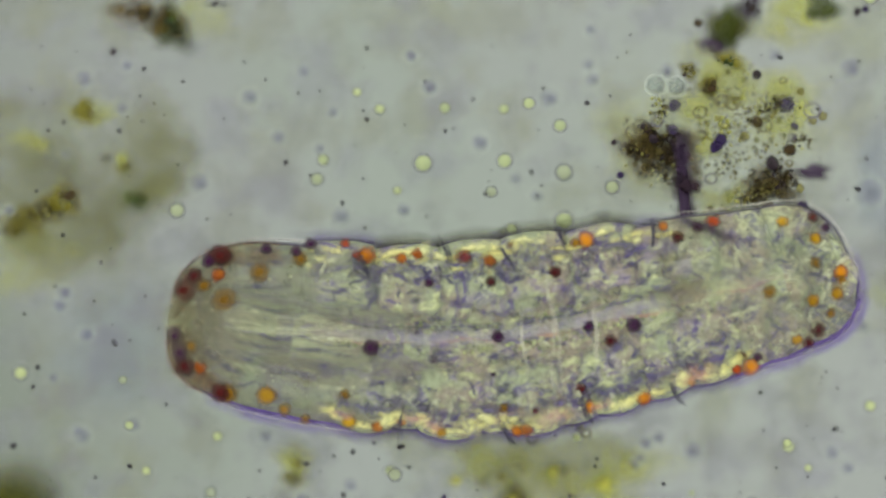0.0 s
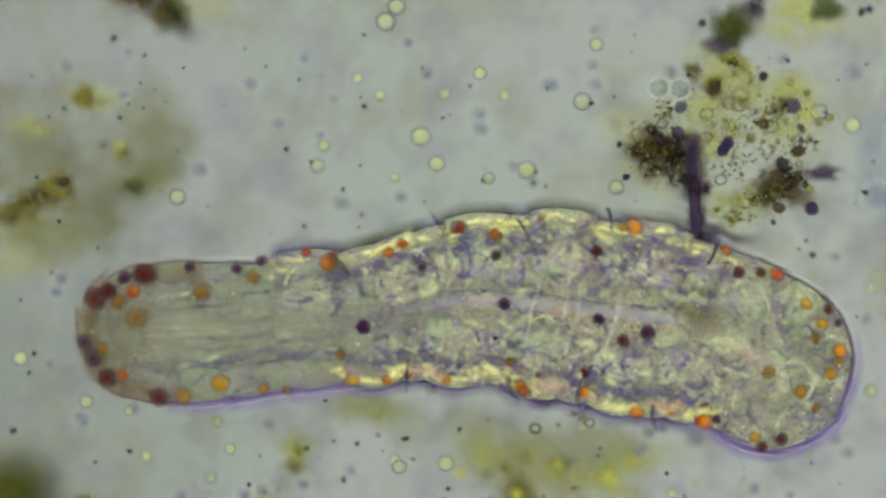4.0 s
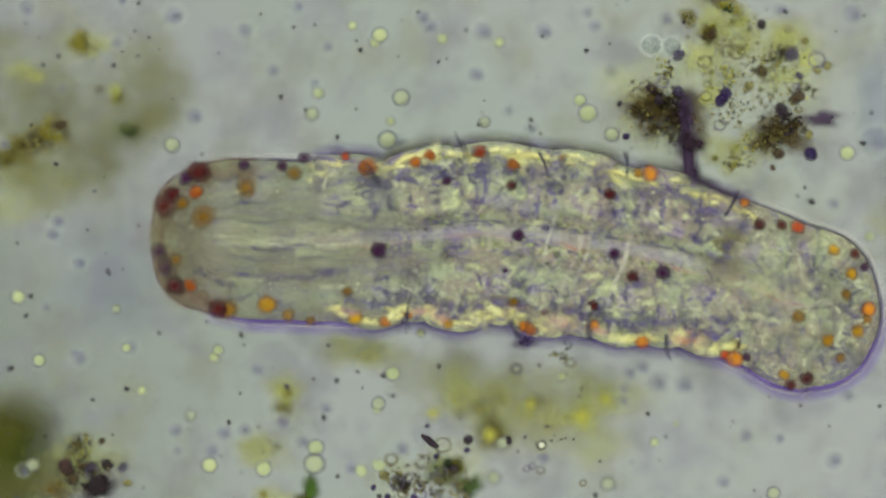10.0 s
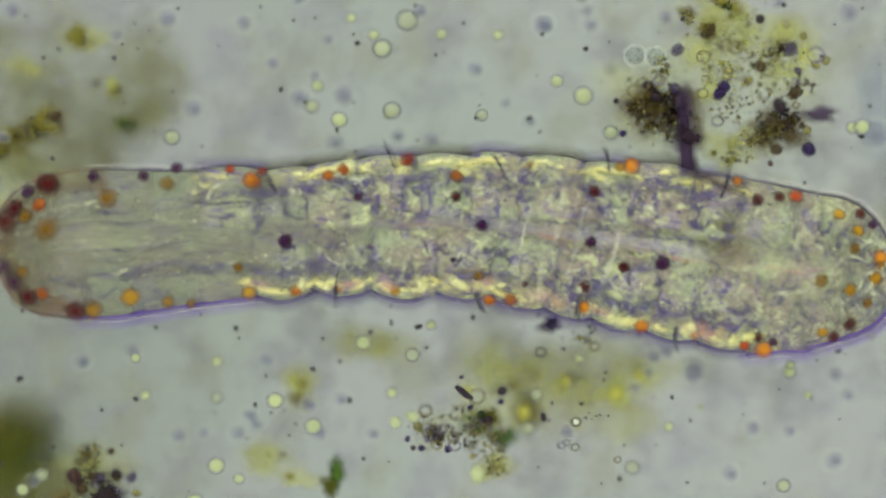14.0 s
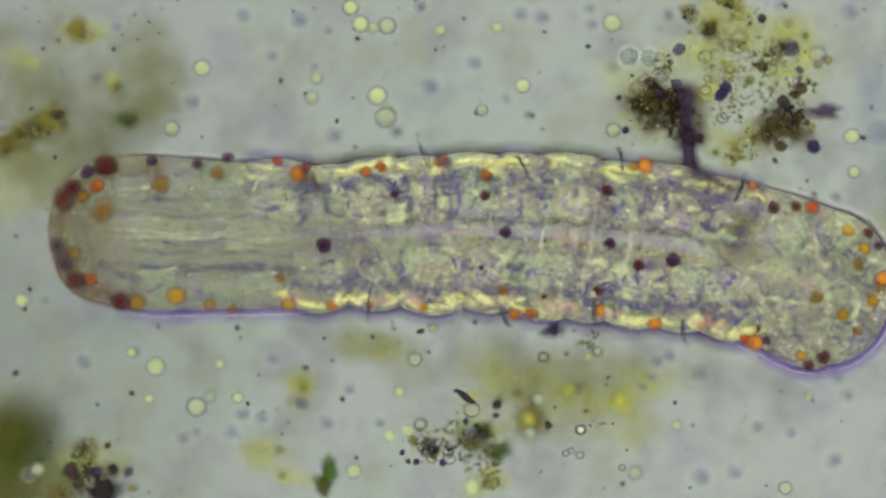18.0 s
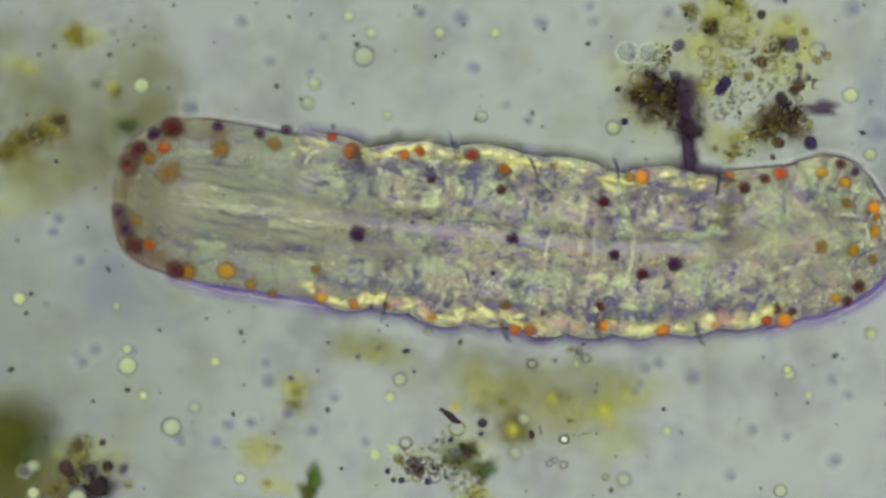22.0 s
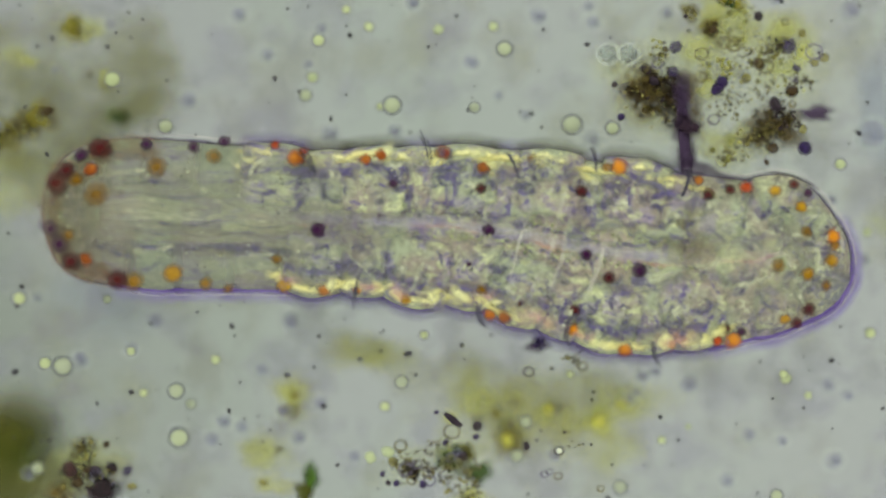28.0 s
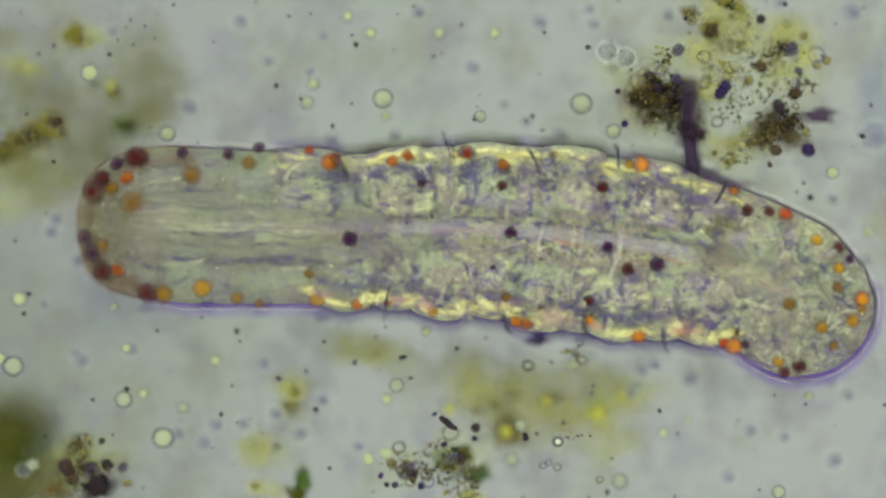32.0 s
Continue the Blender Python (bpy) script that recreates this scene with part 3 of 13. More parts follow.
# tail, top
for i, x, y, r, kind in ((15, -21, -35, 11, "m"), (15, 16, -21, 10, "m"), (15, 43, -14, 13, "r"), (17, -11, -31, 11, "a"), (18, -19, -15, 10, "m"), (18, 10, -14, 8, "v"), (19, -25, -40, 11, "a"), (20, -23, -63, 10, "k"), (20, 7, -25, 13, "o"), (21, -16, -28, 9, "a"),):
    droplet(walls[i], x, y, max(39, flank_height(-y) + 0.45 * r), r, kind, i + r)
# tail, low
for i, x, y, r, kind in ((21, 9, -38, 12, "a"), (22, 10, -78, 11, "a"), (22, 21, -41, 9, "k"), (24, 3, -21, 13, "m"), (25, -23, -10, 11, "m"), (25, -6, -23, 10, "a"), (26, 25, -8, 16, "o"), (26, 34, -30, 10, "m"), (27, -30, -15, 10, "r"), (26, 8, -19, 9, "v"),):
    droplet(walls[i], x, y, max(39, flank_height(-y) + 0.45 * r), r, kind, i + r)
# tail, low
for i, x, y, r, kind in ((12, 38, -18, 12, "k"),):
    droplet(cores[i], x, y, 44, r, kind, i + r)


def bristles(parent, x, y, z, turn, length, seed):
    r = random.Random(seed)
    for k in range(3):
        a = radians(turn + r.uniform(-9, 9))
        n = length * r.uniform(0.75, 1.1)
        x0, y0 = r.uniform(-4, 4), r.uniform(-4, 4)
        pts = [(x0 + n * s * math.cos(a + 0.25 * s), y0 + n * s * math.sin(a + 0.25 * s), 3 * s) for s in (0, 0.25, 0.5, 0.75, 1)]
        v, f, _ = tube(pts, 1.5, False, 5)
        part("bristle", mesh("bristle", v, f, BRISTLE), parent, "thin dark bristle", pose(x * K, y * K, z * K))


def rod(parent, x, y, z, turn, length, radius, curl, material, name, label, seed):
    r = random.Random(seed)
    p = [r.random() * 6 for _ in range(3)]
    pts = [(length * (s - 0.5), curl * (math.sin(5 * s + p[0]) + 0.5 * math.sin(11 * s + p[1])), 2 * math.sin(7 * s + p[2])) for s in np.linspace(0, 1, 18)]
    v, f, c = tube(pts, radius)
    part(name, mesh(name, v, f, material, c), parent, label, pose(x * K, y * K, z * K, 0, 0, turn))


def vesicle(parent, x, y, z, r, material, seed):
    q = random.Random(seed)
    p, a0 = [q.random() * 6 for _ in range(2)], q.random() * 6
    pts = []
    for s in np.linspace(0, 1, 30):
        a = a0 + 5.6 * s
        n = r * (1 + 0.18 * math.sin(2 * a + p[0]) + 0.1 * math.sin(3 * a + p[1]))
        pts.append((n * math.cos(a), 0.8 * n * math.sin(a), 0))
    v, f, c = strip(pts, 5.5)
    part("vesicle", mesh("vesicle", v, f, material, c), parent, "rounded vesicle outline", pose(x * K, y * K, z * K))


def granules(parent, seed, count, x, y, rx, ry, z):
    """Fine pale and dark granules in the tissue."""
    r = np.random.default_rng(seed)
    verts, faces = [], []
    for _ in range(count):
        q, a, d = r.uniform(1.0, 2.6), r.random() * 6.283, math.sqrt(r.random())
        faces.extend(tuple(n + len(verts) for n in f) for f in LUMP_F)
        verts.extend(LUMP_V * (q * r.uniform(0.8, 1.8), q, q) + (x + rx * d * math.cos(a), y + ry * d * math.sin(a), r.uniform(-2, 2)))
    tagged(part("granule_mass", mesh("granule_mass", verts, faces, GRAIN_PALE), parent, "fine granules in the tissue", pose(0, 0, z * K)), kind="stuff")


inner = random.Random(5)
for i, kind in enumerate(WALL_KIND):
    if kind == "m":
        if i % 2 == 0:
            bristles(walls[i], inner.uniform(-20, 20), -46 if i % 4 else -22, 50, inner.uniform(66, 110), inner.uniform(48, 72) if i % 4 else 46, i)
        for k in range(5):
            duct(walls[i], inner.uniform(-45, 45), inner.uniform(-110, -34), flank_height(70) + 1 + 0.4 * k, inner.uniform(-80, 80), inner.uniform(30, 84), inner.uniform(3.5, 7), inner.uniform(4, 11),
                 FOLD if k % 3 else SEPTUM, "duct" if k % 3 else "pale_fold", "coiled violet duct" if k % 3 else "pale tissue fold", i * 7 + k)
        for k in range(4):
            duct(walls[i], inner.uniform(-50, 50), inner.uniform(-105, -34), flank_height(70) + 3 + 0.4 * k, inner.uniform(-90, 90), inner.uniform(20, 44), inner.uniform(7, 14), 3, FOLD if k != 3 else SEPTUM, "smudge", "grey-violet tissue smudge", i * 11 + k + 700)
        if i % 3 == 0:
            vesicle(walls[i], inner.uniform(-30, 30), inner.uniform(-85, -45), flank_height(70) + 4, inner.uniform(15, 30), FOLD, i)
    elif kind == "h" and 1 < i < 40:
        duct(walls[i], inner.uniform(-20, 20), inner.uniform(-100, -50), flank_height(70) + 1, inner.uniform(-6, 6), 110, 8, 3, FOLD if i % 2 else SEPTUM, "muscle_strand", "long thin muscle strand", i)
        duct(walls[i], inner.uniform(-20, 20), inner.uniform(-60, -30), flank_height(45) + 1, inner.uniform(-20, 20), 50, 6, 4, FOLD, "tissue_fold", "fine tissue fold", i + 50)
    elif kind == "t":
        for k in range(2):
            duct(walls[i], inner.uniform(-30, 30), inner.uniform(-72, -30), flank_height(75) + 1, inner.uniform(-90, 90), inner.uniform(25, 70), 5, 6, SEPTUM if (i + k) % 2 else FOLD, "tissue_fold", "fine tissue fold", i + k * 40)
for i, kind in enumerate(WALL_KIND):
    granules(walls[i], i + 70, {"h": 12, "m": 30, "t": 8}[kind], 0, -66, 44, 44, flank_height(66) + 2)
for i, kind in enumerate(CORE_KIND):
    top = 41
    granules(cores[i], i + 150, {"h": 22, "m": 70, "t": 34}[kind], 0, 0, 88 if 0 < i < len(CORE_KIND) - 1 else 50, 76 if 0 < i < len(CORE_KIND) - 1 else 50, top)
    if i in (0, len(CORE_KIND) - 1):
        continue
    if kind == "h":
        duct(cores[i], 0, -56, top + 3, inner.uniform(-2, 1), 210, 12, 2.5, FOLD, "nerve_cord", "long violet cord of the head", 620 + i)
        duct(cores[i], 0, -6, top + 3, inner.uniform(-1, 2), 200, 6, 2, SEPTUM, "throat_line", "pale line of the throat", 640 + i)
        for y in (-64, -30, -12, 6, 22, 34, 58):
            duct(cores[i], inner.uniform(-15, 15), y, top, inner.uniform(-2, 2), inner.uniform(120, 190), inner.uniform(4, 7), 4, FOLD if y not in (6, 22) else SEPTUM, "muscle_strand", "long thin muscle strand", 100 + i * 3 + y)
    else:
        duct(cores[i], 0, inner.uniform(-8, 8), top, inner.uniform(-4, 4), 150, 6, 4, SEPTUM if i % 2 else BLUSH, "gut_line", "pale line of the gut", 200 + i)
        for k in range(5):
            duct(cores[i], inner.uniform(-60, 60), inner.uniform(-60, 60), top + 0.4 * k, inner.uniform(-50, 50), inner.uniform(34, 90), inner.uniform(3.5, 7), 8, FOLD if k % 2 else SEPTUM, "duct" if k % 2 else "pale_fold", "", 230 + i * 9 + k)
        vesicle(cores[i], inner.uniform(-40, 40), inner.uniform(-40, 40), top + 3, inner.uniform(14, 26), FOLD if i % 2 else SEPTUM, 60 + i)
        for k in range(5 if kind == "t" else 3):
            duct(cores[i], inner.uniform(-70, 70), inner.choice((-1, 1)) * inner.uniform(26, 70), top + 4 + 0.3 * k, inner.uniform(-60, 60), inner.uniform(20, 46), inner.uniform(6, 12), 3, FOLD if k != 1 else SEPTUM, "smudge", "grey-violet tissue smudge", i * 13 + k + 900)
        if kind == "m":
            duct(cores[i], 0, 8, top + 2, inner.uniform(-3, 3), 236, 21, 3, CHANNEL, "gut_channel", "lavender channel of the gut", 500 + i)
            duct(cores[i], 0, 24, top + 3, inner.uniform(-4, 2), 190, 5, 3, FOLD, "channel_wall", "thin violet channel wall", 520 + i)
            r = np.random.default_rng(i + 40)
            verts, faces = [], []
            for k in range(46):
                q = r.uniform(1.3, 2.8)
                at = (r.uniform(-95, 95), (30 if r.random() < 0.45 else -12) + r.normal(0, 6), r.uniform(3, 6))
                faces.extend(tuple(n + len(verts) for n in f) for f in LUMP_F)
                verts.extend(LUMP_V * q + at)
            tagged(part("granule_mass", mesh("granule_mass", verts, faces, GRAIN_BEAD), cores[i], "small yellow-green granules beside the gut", pose(0, 0, top * K)), kind="stuff")
        else:
            vesicle(cores[i], inner.uniform(-30, 10), inner.uniform(-20, 30), top + 5, inner.uniform(40, 54), SEPTUM, 90 + i)
            for k in range(4):
                duct(cores[i], inner.uniform(-40, 50), inner.uniform(-50, 50), top + 4, inner.uniform(-70, 70), inner.uniform(50, 110), 6, 6, SEPTUM if k != 2 else FOLD, "strand", "fine branching strand", 560 + i * 4 + k)
    if i in (8, 9):
        duct(cores[i], 0, 0, top + 15, 86, 246, 5.5, 6, CROSS_WALL, "septum", "pale cross wall", 300 + i)
        duct(cores[i], -52 if i == 8 else -70, -10, top + 12, 89, 170, 4, 4, CROSS_WALL, "septum", "thin pale cross wall", 330 + i)

for i, rx, ry, x in ((0, 92, 104, -8), (1, 120, 96, -60)):
    v, f, c = cloud(np.random.default_rng(i + 8), rx, ry, 3, 0.1)
    part("smoky_tissue", mesh("smoky_tissue", v, f, HEAD_SHADE, c), cores[i], "smoky brown tissue of the head", pose(x * K, 0, (48 + i) * K))

v, f, c = cloud(np.random.default_rng(21), 74, 54, 2, 0.2)
part("stomach_patch", mesh("stomach_patch", v, f, STOMACH, c), cores[11], "olive-brown patch of the stomach", pose(-20 * K, 36 * K, 47 * K))

# ---- sediment ----
heaps = {}


def heap(key, name, label, category, x, y, z, hazes=(), crumbs=(), dots=()):
    """A floc: soft hazes, heaps of crumbs and single dots, as parts of one thing. Places are offsets from its middle."""
    ob = heaps[key] = thing(name, label, category, x, y, z)
    r = np.random.default_rng(len(heaps) * 11 + 3)
    for hx, hy, rx, ry, material in hazes:
        v, f, c = cloud(r, rx * 1.22, ry * 1.22, 14)
        part("haze", mesh("haze", v, f, material, c), ob, "", pose(hx * K, hy * K, (r.uniform(-30, -10) if material is not HAZE_TOP else -8) * K, 0, 0, r.uniform(-8, 8)))
    for hx, hy, rx, ry, count, sizes, material in crumbs:
        v, f = lumps(r, int(count * 1.8), (rx * 1.12, ry * 1.12, 14), sizes)
        tagged(part("crumb_mass", mesh("crumb_mass", v, f, material), ob, "", pose(hx * K, hy * K, 0)), kind="stuff")
    for hx, hy, rad, material in dots:
        v, f = ball(rad * 1.1, rad * r.uniform(0.8, 1.1), rad * 0.7, int(r.integers(99)), 0.09)
        cover = np.clip(BALL_V[:, 2], 0, 1) ** 0.7
        part("grain", mesh("grain", v, f, BALLS.get(material, material), cover), ob, "", pose(hx * K, hy * K, (2 + 0.4 * r.uniform(-22, 12) + rad * 0.6) * K, 0, 0, r.uniform(0, 180)))
    return ob


heap("dark_cell", "sediment_floc", "dark brown algal remains with an olive edge", "sediment", 492, 395, -20,
     ((9, 16, 60, 40, HAZE_PALE), (-10, -2, 24, 22, HAZE_AMBER), (-8, -6, 17, 17, HAZE_TOP), (-46, 24, 20, 17, HAZE_AMBER), (28, 44, 30, 18, HAZE_AMBER), (-2, 20, 30, 30, HAZE_OLIVE)),
     ((-10, -4, 16, 14, 12, (5, 9), GRAIN_BROWN), (-46, 24, 12, 9, 7, (3, 6), GRAIN_OLIVE), (24, 40, 22, 10, 9, (3, 6), GRAIN_GREEN)),
     ((-6, -8, 9, GRAIN_BROWN), (-54, 16, 4, GRAIN_DARK)))
heap("upper_blob", "sediment_floc", "blurred dark olive and violet clump of debris", "sediment", 516, 486, -90,
     ((0, 5, 42, 50, HAZE_DARK), (-4, 8, 32, 40, HAZE_DARK), (-25, -25, 26, 24, HAZE_VIOLET), (169, 44, 30, 32, HAZE_DARK), (140, 39, 60, 40, HAZE_YELLOW), (40, 45, 24, 34, HAZE_VIOLET), (-60, -35, 40, 30, HAZE_PALE), (110, 20, 70, 50, HAZE_OLIVE)),
     ((40, 47, 14, 18, 8, (5, 8), GRAIN_DARK),),
     ((230, 35, 8, GRAIN_DARK), (245, 40, 7, GRAIN_VIOLET), (-55, 15, 8, GRAIN_BROWN)))
heap("top_left_clump", "sediment_floc", "blurred dark green clump with a thin rod", "sediment", -514, 536, -110,
     ((15, -7, 40, 40, HAZE_TOP), (20, -10, 42, 46, HAZE_DARK), (-35, 15, 60, 36, HAZE_BROWN), (80, 10, 50, 40, HAZE_OLIVE)),
     ((-25, 15, 30, 14, 14, (5, 9), GRAIN_BROWN), (20, -7, 18, 20, 10, (7, 11), GRAIN_GREEN), (100, 31, 32, 3, 10, (3, 5), GRAIN_DARK)),
     ((-82, -55, 7, GRAIN_DARK),))
heap("brown_clump", "sediment_floc", "dark brown crumbly clump with olive fringe", "sediment", 386, 291, -35,
     ((-4, -10, 58, 48, HAZE_TOP), (4, -12, 78, 62, HAZE_BROWN), (52, -40, 46, 50, HAZE_BROWN), (-10, 0, 104, 90, HAZE_PALE)),
     ((-2, -10, 54, 46, 130, (3.5, 8), GRAIN_BROWN), (-5, 0, 78, 70, 46, (2.5, 5), GRAIN_OLIVE), (10, 58, 18, 24, 16, (2.5, 5), GRAIN_LIME), (10, 58, 18, 24, 14, (3, 6), GRAIN_BROWN), (20, -35, 70, 60, 24, (1.5, 3), GRAIN_LIME), (20, -10, 40, 30, 26, (4, 8), GRAIN_DARK), (45, -55, 36, 26, 22, (4, 8), GRAIN_BROWN)),
     ((-15, 26, 12, GRAIN_DARK), (33, 22, 11, GRAIN_SLATE), (-2, 6, 11, GRAIN_DARK), (-60, -58, 7, GRAIN_VIOLET), (-72, 0, 6, GRAIN_DARK)))
heap("violet_blob", "violet_grain", "deep violet bean-shaped grain", "grain", 500, 289, 0,
     (),
     ((0, 0, 9, 10, 5, (9, 12), GRAIN_VIOLET),),
     ((-4, -6, 12, GRAIN_VIOLET), (5, 7, 11, GRAIN_VIOLET)))
heap("right_clump", "sediment_floc", "brown crumbly clump with a violet arm", "sediment", 596, 216, -35,
     ((2, 1, 56, 36, HAZE_TOP), (-35, -21, 40, 24, HAZE_TOP), (-2, -1, 72, 44, HAZE_BROWN), (-45, -25, 56, 34, HAZE_OLIVE), (75, 23, 36, 15, HAZE_VIOLET), (-90, -45, 60, 40, HAZE_OLIVE)),
     ((4, 3, 48, 32, 90, (3.5, 7.5), GRAIN_BROWN), (-40, -21, 44, 22, 26, (3, 7), GRAIN_OLIVE), (15, 10, 30, 24, 20, (4, 7), GRAIN_DARK), (-80, -57, 34, 22, 16, (4, 8), GRAIN_OLIVE), (-50, -25, 60, 30, 30, (1.5, 3.2), GRAIN_LIME)),
     ((30, 62, 12, GRAIN_BROWN), (0, 37, 14, GRAIN_DARK), (-4, -40, 11, GRAIN_BROWN), (-15, -65, 6, GRAIN_BROWN), (50, -7, 9, GRAIN_OLIVE)))
heap("violet_ball", "violet_grain", "small round deep violet grain", "grain", 649, 177, 0,
     (),
     (),
     ((0, 0, 13, GRAIN_VIOLET),))
heap("yellow_floc", "sediment_floc", "loose yellow-olive floc full of grains and rings", "sediment", 561, 331, -48,
     ((0, 5, 135, 105, HAZE_PALE), (-95, 22, 38, 44, HAZE_YELLOW), (-80, -50, 32, 26, HAZE_YELLOW), (85, 10, 26, 28, HAZE_YELLOW), (45, -10, 28, 22, HAZE_YELLOW), (55, 50, 44, 40, HAZE_OLIVE), (-85, -120, 60, 46, HAZE_PALE), (-20, 66, 80, 44, HAZE_OLIVE)),
     ((5, 0, 105, 85, 80, (1.5, 3.6), GRAIN_LIME), (-70, 60, 40, 30, 30, (2, 5), GRAIN_OLIVE), (40, 30, 22, 18, 26, (3, 6), GRAIN_BROWN), (88, -36, 24, 16, 18, (3, 6), GRAIN_BROWN), (5, 0, 105, 85, 110, (2.5, 7), GRAIN_OLIVE), (-60, -10, 30, 26, 26, (3, 6), GRAIN_LIME), (-20, 84, 46, 18, 20, (2.5, 5), GRAIN_OLIVE), (-5, -10, 90, 70, 26, (3, 6), GRAIN_BROWN), (-55, -80, 50, 40, 20, (3, 6), GRAIN_OLIVE)),
     ((7, -5, 12, GRAIN_BROWN), (60, 27, 14, GRAIN_SLATE), (7, 80, 9, GRAIN_DARK), (65, -55, 11, GRAIN_BROWN), (-140, 25, 12, GRAIN_SLATE), (-15, -30, 10, GRAIN_OLIVE), (-75, -158, 6, GRAIN_DARK), (107, -2, 9, GRAIN_OLIVE), (123, 6, 9, GRAIN_OLIVE), (-45, 85, 7, GRAIN_BROWN), (85, 50, 8, GRAIN_OLIVE), (74, -12, 8, GRAIN_SLATE)))
heap("left_slab", "plant_fragment", "brown-olive fragment of a plant stem", "fragment", -729, 203, -80,
     ((-42, -22, 42, 32, HAZE_AMBER), (-6, -4, 50, 28, HAZE_AMBER), (28, 14, 40, 27, HAZE_AMBER), (41, 22, 25, 23, HAZE_TOP), (-54, -34, 24, 26, HAZE_KNOT), (-30, -60, 60, 30, HAZE_DUSK)),
     ((0, 4, 44, 18, 20, (3, 6), GRAIN_BROWN), (-6, -10, 46, 20, 14, (3, 6), GRAIN_OLIVE)),
     ((44, 24, 12, GRAIN_BROWN),))
heap("left_haze", "sediment_haze", "soft olive haze of settled sediment", "sediment", -719, 116, -230,
     ((0, 0, 120, 66, HAZE_OLIVE), (35, 95, 150, 110, HAZE_DUSK), (-5, 215, 150, 110, HAZE_DUSK), (60, 20, 120, 90, HAZE_DUSK)),
     (),
     ())
heap("olive_blob", "sediment_floc", "small olive floc with loose crumbs", "sediment", -646, 375, -95,
     ((-2, 2, 24, 25, HAZE_AMBER), (-4, 4, 19, 20, HAZE_AMBER), (30, -6, 26, 17, HAZE_OLIVE), (6, 0, 46, 30, HAZE_PALE)),
     ((24, -5, 24, 13, 10, (2.5, 5), GRAIN_OLIVE),),
     ())
heap("olive_smear", "sediment_haze", "small blurred olive smear", "sediment", -742, 323, -160,
     ((4, -2, 32, 17, HAZE_OLIVE), (-14, 10, 30, 18, HAZE_PALE)),
     (),
     ())
heap("brown_cloud", "sediment_haze", "soft brown-olive cloud of sediment", "sediment", -549, 281, -170,
     ((12, 36, 100, 78, HAZE_DUSK), (0, -24, 86, 90, HAZE_DUSK), (30, 6, 70, 92, HAZE_DUSK), (-14, -62, 28, 26, HAZE_GREEN), (-36, 2, 19, 21, HAZE_YELLOW), (22, -44, 44, 30, HAZE_OLIVE)),
     ((-35, -10, 30, 22, 10, (4, 7), GRAIN_OLIVE), (-7, -64, 20, 12, 10, (5, 8), GRAIN_GREEN)),
     ((-67, 12, 6, GRAIN_BROWN), (-33, -2, 9, GRAIN_OLIVE)))
heap("dark_mass", "sediment_floc", "large blurred dark green mass of sediment", "sediment", -764, -344, -210,
     ((-34, -54, 150, 150, HAZE_DARK), (-30, -16, 100, 112, HAZE_DARK), (0, -96, 120, 78, HAZE_DUSK), (86, -60, 60, 60, HAZE_DUSK)),
     (),
     ())
heap("dark_balls", "sediment_floc", "cluster of dark round grains and olive crumbs", "sediment", -619, -399, -62,
     ((0, 5, 80, 50, HAZE_DUSK), (22, -26, 32, 28, HAZE_KNOT), (-14, 44, 34, 36, HAZE_DUSK), (0, 20, 62, 50, HAZE_PALE), (-56, -28, 26, 24, HAZE_BROWN)),
     ((-15, 45, 30, 34, 44, (3, 6.5), GRAIN_OLIVE), (-15, 45, 28, 32, 30, (2.5, 5.5), GRAIN_BROWN), (-15, -5, 50, 30, 26, (3, 7), GRAIN_BROWN), (5, -10, 50, 24, 14, (4, 8), GRAIN_DARK)),
     ((20, -22, 21, GRAIN_BLACK), (-37, 12, 17, GRAIN_WINE), (37, 14, 11, GRAIN_BLACK), (65, 10, 10, GRAIN_SLATE), (-25, -10, 12, GRAIN_BROWN), (8, 9, 12, GRAIN_DARK), (27, 57, 7, GRAIN_BROWN), (73, -18, 9, GRAIN_OLIVE), (-5, 12, 9, GRAIN_BROWN)))
heap("olive_cloud", "sediment_floc", "wide blurred olive cloud with yellow spots", "sediment", 186, -264, -190,
     ((60, 0, 170, 84, HAZE_OLIVE), (-76, 22, 106, 88, HAZE_OLIVE), (-92, 24, 88, 76, HAZE_DUSK), (40, 10, 130, 60, HAZE_DUSK), (-60, -50, 40, 35, HAZE_AMBER), (102, -15, 32, 30, HAZE_YELLOW), (0, -3, 26, 24, HAZE_YELLOW), (148, 25, 26, 24, HAZE_YELLOW), (130, -72, 56, 44, HAZE_PALE), (-168, -11, 20, 18, HAZE_PALE)),
     ((40, 15, 60, 20, 14, (3, 6), GRAIN_OLIVE),),
     ((-85, -3, 10, GRAIN_OLIVE), (30, -77, 6, CELL_YELLOW), (-168, -11, 9, CELL_YELLOW), (102, -17, 13, CELL_YELLOW), (145, 15, 11, CELL_YELLOW), (10, 5, 10, CELL_YELLOW), (-65, -51, 13, CELL_YELLOW)))
heap("bits", "sediment_floc", "scattered dark bits beside a bright ring", "sediment", 206, -329, -20,
     (),
     ((35, 6, 26, 8, 7, (2, 4), GRAIN_DARK), (20, 30, 8, 6, 4, (2, 4), GRAIN_DARK)),
     ((-49, 4, 7, GRAIN_DARK), (-50, 10, 5, GRAIN_DARK)))
heap("near_bits", "sediment_floc", "violet and olive crumbs beside the worm", "sediment", 201, -164, -55,
     ((-25, 13, 24, 18, HAZE_VIOLET),),
     ((-25, 13, 12, 14, 9, (4, 8), GRAIN_VIOLET), (37, -17, 22, 12, 10, (3, 6), GRAIN_OLIVE), (50, 5, 8, 10, 5, (3, 5), GRAIN_DARK)),
     ())
